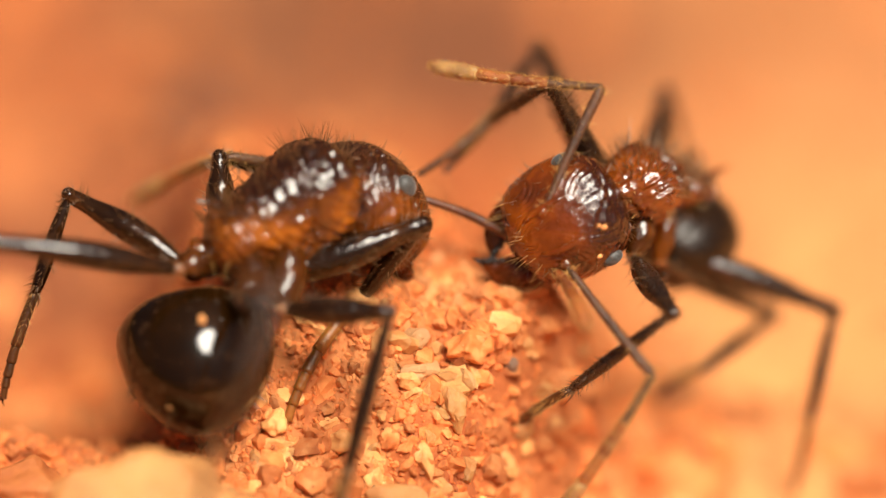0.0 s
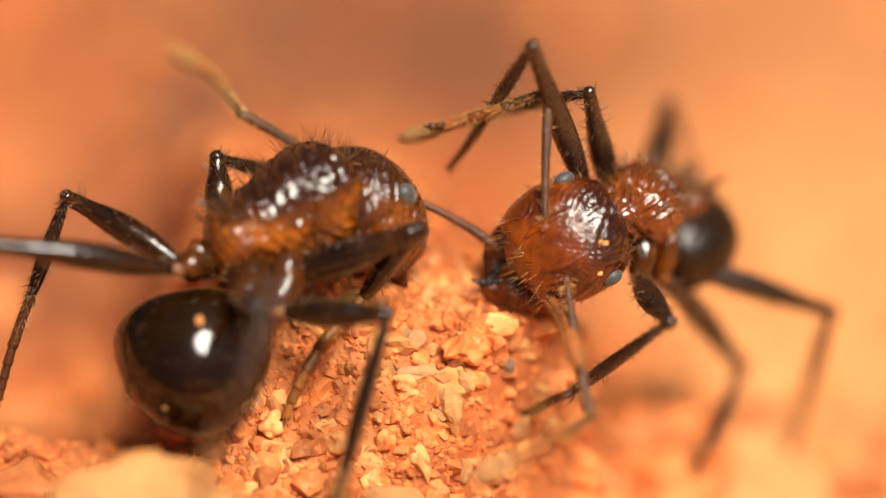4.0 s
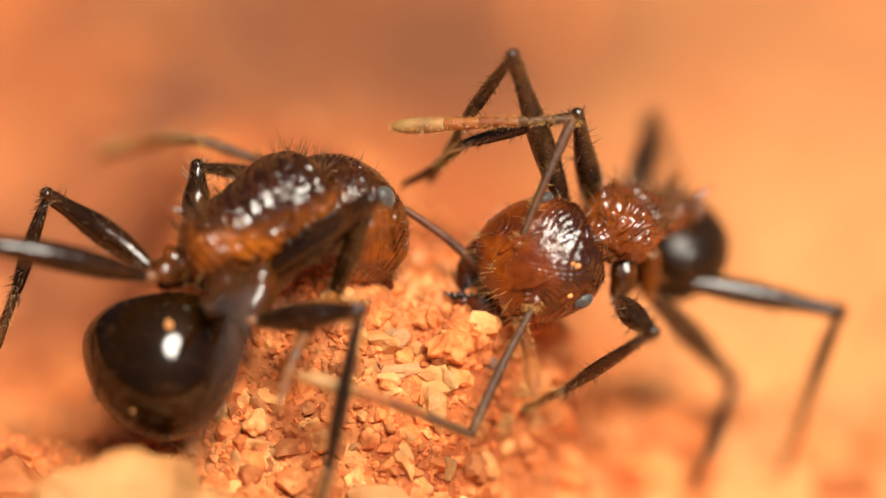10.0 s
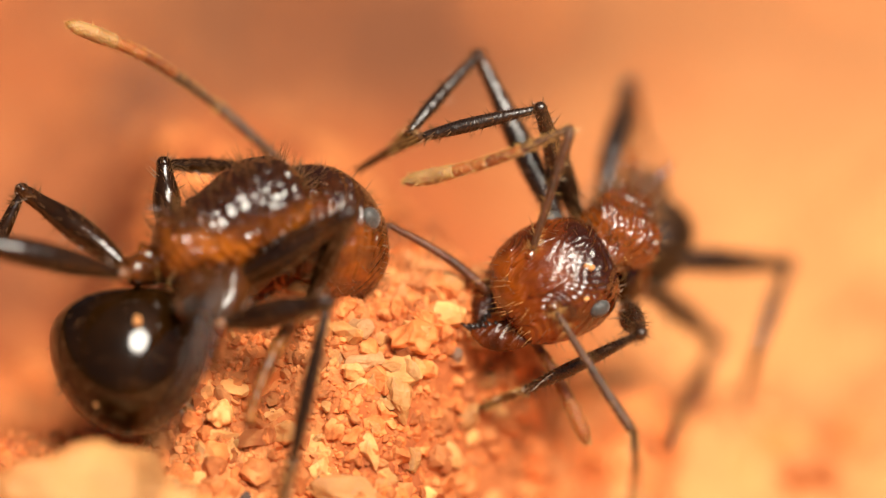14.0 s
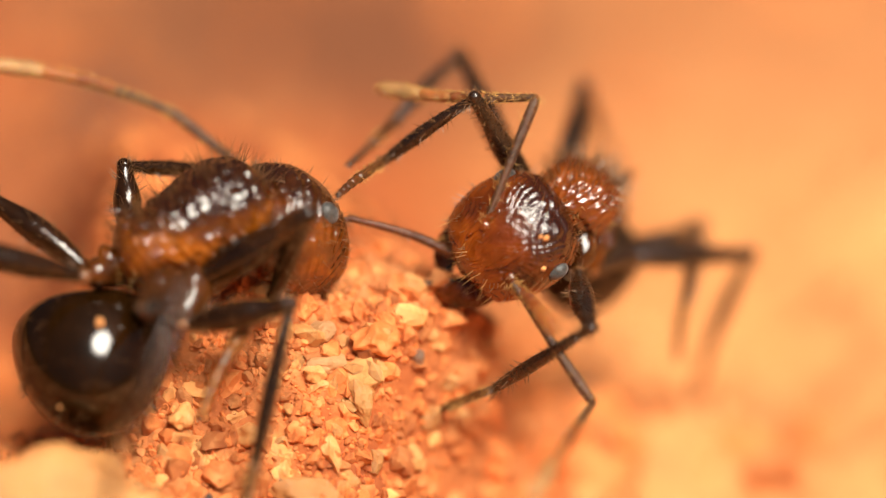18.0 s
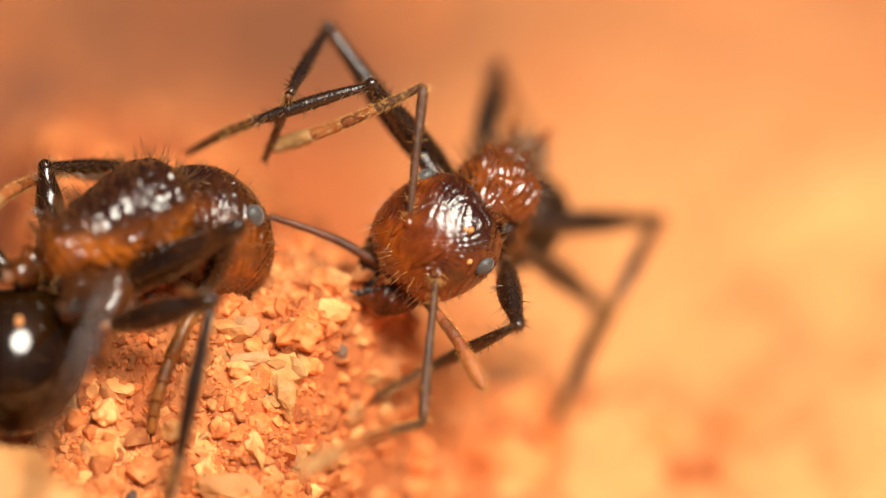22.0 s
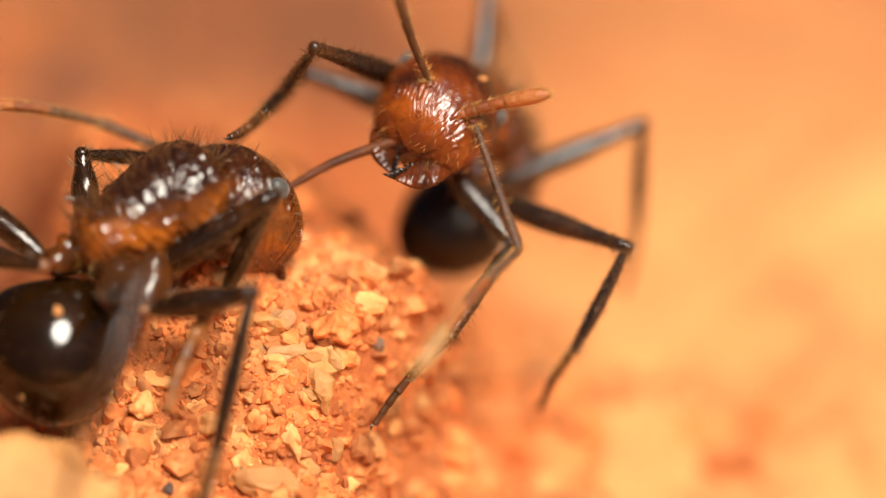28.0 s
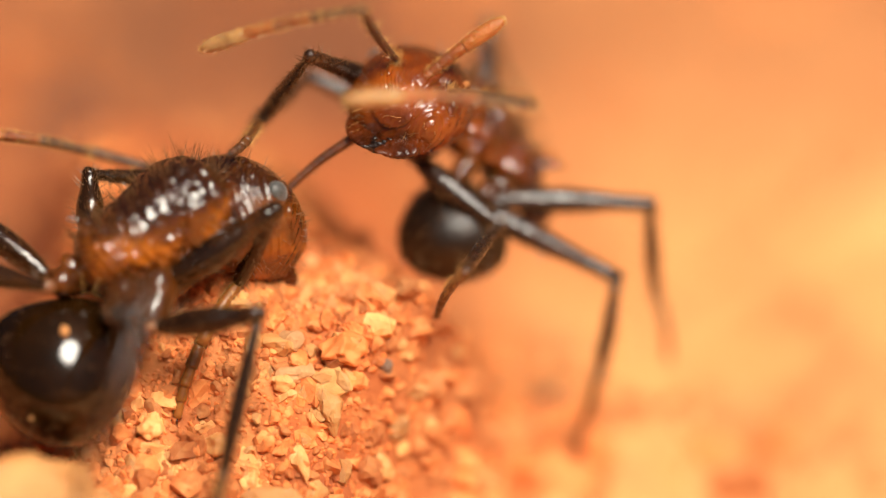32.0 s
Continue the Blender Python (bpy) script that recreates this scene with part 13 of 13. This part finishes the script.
    limb(left_ant_parts["left_foreleg"], [
        (0, (-0.5, -0.507, -0.092), (-0.926, -0.144, 0.425), (-0.769, 0.601, -0.063), (-0.555, 0.914, -0.751)),
        (0.5, (-0.5, -0.507, -0.092), (-0.927, -0.15, 0.428), (-0.774, 0.596, -0.059), (-0.56, 0.908, -0.748)),
        (1, (-0.5, -0.507, -0.092), (-0.926, -0.146, 0.426), (-0.769, 0.599, -0.063), (-0.555, 0.915, -0.749)),
        (1.5, (-0.5, -0.507, -0.092), (-0.927, -0.154, 0.431), (-0.774, 0.588, -0.063), (-0.56, 0.904, -0.749)),
        (2, (-0.5, -0.507, -0.092), (-0.928, -0.155, 0.431), (-0.775, 0.587, -0.062), (-0.561, 0.904, -0.748)),
        (2.5, (-0.5, -0.507, -0.092), (-0.929, -0.164, 0.436), (-0.781, 0.577, -0.061), (-0.566, 0.897, -0.745)),
        (3, (-0.5, -0.507, -0.092), (-0.928, -0.156, 0.432), (-0.777, 0.588, -0.059), (-0.562, 0.905, -0.745)),
        (3.5, (-0.5, -0.507, -0.092), (-0.93, -0.177, 0.444), (-0.79, 0.562, -0.059), (-0.574, 0.884, -0.742)),
        (4.2, (-0.5, -0.507, -0.092), (-0.931, -0.185, 0.448), (-0.802, 0.57, -0.034), (-0.586, 0.9, -0.713)),
        (4.85, (-0.5, -0.507, -0.092), (-0.932, -0.198, 0.454), (-0.824, 0.582, 0.008), (-0.606, 0.927, -0.663)),
        (5.5, (-0.5, -0.507, -0.092), (-0.933, -0.205, 0.457), (-0.836, 0.587, 0.031), (-0.617, 0.94, -0.636)),
        (6, (-0.5, -0.507, -0.092), (-0.928, -0.157, 0.432), (-0.816, 0.654, 0.049), (-0.597, 1.005, -0.619)),
        (6.5, (-0.5, -0.507, -0.092), (-0.925, -0.138, 0.422), (-0.806, 0.679, 0.054), (-0.588, 1.024, -0.617)),
        (7, (-0.5, -0.507, -0.092), (-0.925, -0.137, 0.421), (-0.8, 0.673, 0.04), (-0.582, 1.015, -0.633)),
        (7.5, (-0.5, -0.507, -0.092), (-0.925, -0.138, 0.422), (-0.802, 0.675, 0.045), (-0.584, 1.017, -0.628)),
        (8, (-0.5, -0.507, -0.092), (-0.925, -0.138, 0.422), (-0.806, 0.681, 0.056), (-0.588, 1.027, -0.615)),
        (8.5, (-0.5, -0.507, -0.092), (-0.922, -0.127, 0.416), (-0.795, 0.688, 0.046), (-0.577, 1.03, -0.627)),
        (9, (-0.5, -0.507, -0.092), (-0.925, -0.139, 0.422), (-0.798, 0.669, 0.038), (-0.58, 1.015, -0.633)),
        (9.5, (-0.5, -0.507, -0.092), (-0.926, -0.142, 0.424), (-0.804, 0.67, 0.046), (-0.586, 1.015, -0.625)),
        (10, (-0.5, -0.507, -0.092), (-0.924, -0.134, 0.42), (-0.798, 0.678, 0.044), (-0.58, 1.02, -0.629)),
        (10.5, (-0.5, -0.507, -0.092), (-0.925, -0.14, 0.423), (-0.801, 0.67, 0.042), (-0.583, 1.016, -0.629)),
        (11, (-0.5, -0.507, -0.092), (-0.929, -0.163, 0.435), (-0.819, 0.651, 0.055), (-0.6, 1, -0.613)),
        (11.5, (-0.5, -0.507, -0.092), (-0.934, -0.2, 0.454), (-0.848, 0.616, 0.074), (-0.628, 0.976, -0.589)),
        (12, (-0.5, -0.507, -0.092), (-0.935, -0.268, 0.486), (-0.916, 0.569, 0.144), (-0.696, 0.94, -0.513)),
        (12.5, (-0.5, -0.507, -0.092), (-0.937, -0.237, 0.471), (-0.901, 0.607, 0.148), (-0.68, 0.977, -0.509)),
        (13, (-0.5, -0.507, -0.092), (-0.937, -0.26, 0.481), (-0.918, 0.585, 0.161), (-0.697, 0.962, -0.492)),
        (13.5, (-0.5, -0.507, -0.092), (-0.938, -0.255, 0.478), (-0.917, 0.597, 0.173), (-0.696, 0.975, -0.479)),
        (14, (-0.5, -0.507, -0.092), (-0.938, -0.27, 0.485), (-0.924, 0.58, 0.179), (-0.702, 0.961, -0.472)),
        (14.5, (-0.5, -0.507, -0.092), (-0.938, -0.27, 0.485), (-0.927, 0.581, 0.182), (-0.706, 0.964, -0.468)),
        (15, (-0.5, -0.507, -0.092), (-0.938, -0.274, 0.486), (-0.915, 0.573, 0.172), (-0.694, 0.953, -0.478)),
        (15.5, (-0.5, -0.507, -0.092), (-0.939, -0.258, 0.478), (-0.902, 0.593, 0.173), (-0.681, 0.968, -0.481)),
        (16.2, (-0.5, -0.507, -0.092), (-0.939, -0.256, 0.478), (-0.901, 0.594, 0.172), (-0.68, 0.969, -0.482)),
        (16.85, (-0.5, -0.507, -0.092), (-0.939, -0.253, 0.476), (-0.899, 0.597, 0.17), (-0.678, 0.971, -0.484)),
        (17.5, (-0.5, -0.507, -0.092), (-0.939, -0.252, 0.476), (-0.898, 0.598, 0.169), (-0.676, 0.972, -0.485)),
        (18, (-0.5, -0.507, -0.092), (-0.939, -0.262, 0.48), (-0.9, 0.584, 0.165), (-0.679, 0.958, -0.49)),
        (18.5, (-0.5, -0.507, -0.092), (-0.939, -0.266, 0.482), (-0.896, 0.576, 0.156), (-0.674, 0.951, -0.498)),
        (19, (-0.5, -0.507, -0.092), (-0.94, -0.26, 0.479), (-0.891, 0.585, 0.16), (-0.67, 0.956, -0.496)),
        (19.5, (-0.5, -0.507, -0.092), (-0.939, -0.276, 0.486), (-0.9, 0.566, 0.16), (-0.679, 0.938, -0.496)),
        (20, (-0.5, -0.507, -0.092), (-0.938, -0.295, 0.494), (-0.915, 0.55, 0.173), (-0.693, 0.927, -0.479)),
        (20.5, (-0.5, -0.507, -0.092), (-0.94, -0.303, 0.496), (-0.926, 0.552, 0.202), (-0.703, 0.935, -0.447)),
        (21, (-0.5, -0.507, -0.092), (-0.941, -0.301, 0.494), (-0.927, 0.558, 0.214), (-0.704, 0.94, -0.436)),
        (21.5, (-0.5, -0.507, -0.092), (-0.942, -0.313, 0.498), (-0.936, 0.552, 0.233), (-0.714, 0.932, -0.417)),
        (22, (-0.5, -0.507, -0.092), (-0.944, -0.284, 0.485), (-0.912, 0.582, 0.227), (-0.689, 0.962, -0.424)),
        (22.5, (-0.5, -0.507, -0.092), (-0.945, -0.27, 0.48), (-0.902, 0.597, 0.225), (-0.679, 0.977, -0.425)),
        (23, (-0.5, -0.507, -0.092), (-0.945, -0.278, 0.483), (-0.912, 0.591, 0.234), (-0.69, 0.969, -0.417)),
        (23.5, (-0.5, -0.507, -0.092), (-0.945, -0.281, 0.484), (-0.911, 0.587, 0.232), (-0.689, 0.969, -0.418)),
        (24, (-0.5, -0.507, -0.092), (-0.946, -0.279, 0.482), (-0.888, 0.584, 0.216), (-0.666, 0.962, -0.435)),
        (24.5, (-0.5, -0.507, -0.092), (-0.944, -0.292, 0.488), (-0.913, 0.572, 0.225), (-0.69, 0.953, -0.425)),
        (25, (-0.5, -0.507, -0.092), (-0.943, -0.283, 0.486), (-0.921, 0.584, 0.227), (-0.699, 0.963, -0.424)),
        (25.5, (-0.5, -0.507, -0.092), (-0.942, -0.244, 0.47), (-0.883, 0.613, 0.187), (-0.662, 0.98, -0.472)),
        (26.2, (-0.5, -0.507, -0.092), (-0.941, -0.24, 0.469), (-0.874, 0.612, 0.172), (-0.654, 0.974, -0.489)),
        (26.85, (-0.5, -0.507, -0.092), (-0.94, -0.232, 0.466), (-0.859, 0.61, 0.148), (-0.64, 0.965, -0.517)),
        (27.5, (-0.5, -0.507, -0.092), (-0.939, -0.229, 0.465), (-0.852, 0.609, 0.136), (-0.633, 0.96, -0.532)),
        (28, (-0.5, -0.507, -0.092), (-0.939, -0.223, 0.462), (-0.848, 0.614, 0.132), (-0.629, 0.961, -0.538)),
        (28.5, (-0.5, -0.507, -0.092), (-0.938, -0.215, 0.459), (-0.843, 0.622, 0.13), (-0.625, 0.967, -0.542)),
        (29, (-0.5, -0.507, -0.092), (-0.937, -0.211, 0.457), (-0.85, 0.628, 0.132), (-0.632, 0.977, -0.537)),
        (29.5, (-0.5, -0.507, -0.092), (-0.937, -0.21, 0.457), (-0.854, 0.631, 0.135), (-0.636, 0.976, -0.536)),
        (30, (-0.5, -0.507, -0.092), (-0.939, -0.228, 0.464), (-0.846, 0.606, 0.127), (-0.627, 0.952, -0.543)),
        (30.5, (-0.5, -0.507, -0.092), (-0.935, -0.19, 0.447), (-0.801, 0.633, 0.096), (-0.584, 0.969, -0.579)),
        (31, (-0.5, -0.507, -0.092), (-0.934, -0.187, 0.446), (-0.812, 0.636, 0.091), (-0.595, 0.967, -0.588)),
        (31.5, (-0.5, -0.507, -0.092), (-0.931, -0.166, 0.436), (-0.792, 0.649, 0.07), (-0.576, 0.975, -0.611)),
        (32, (-0.5, -0.507, -0.092), (-0.929, -0.16, 0.433), (-0.794, 0.661, 0.079), (-0.578, 0.987, -0.602)),
    ])


motions()
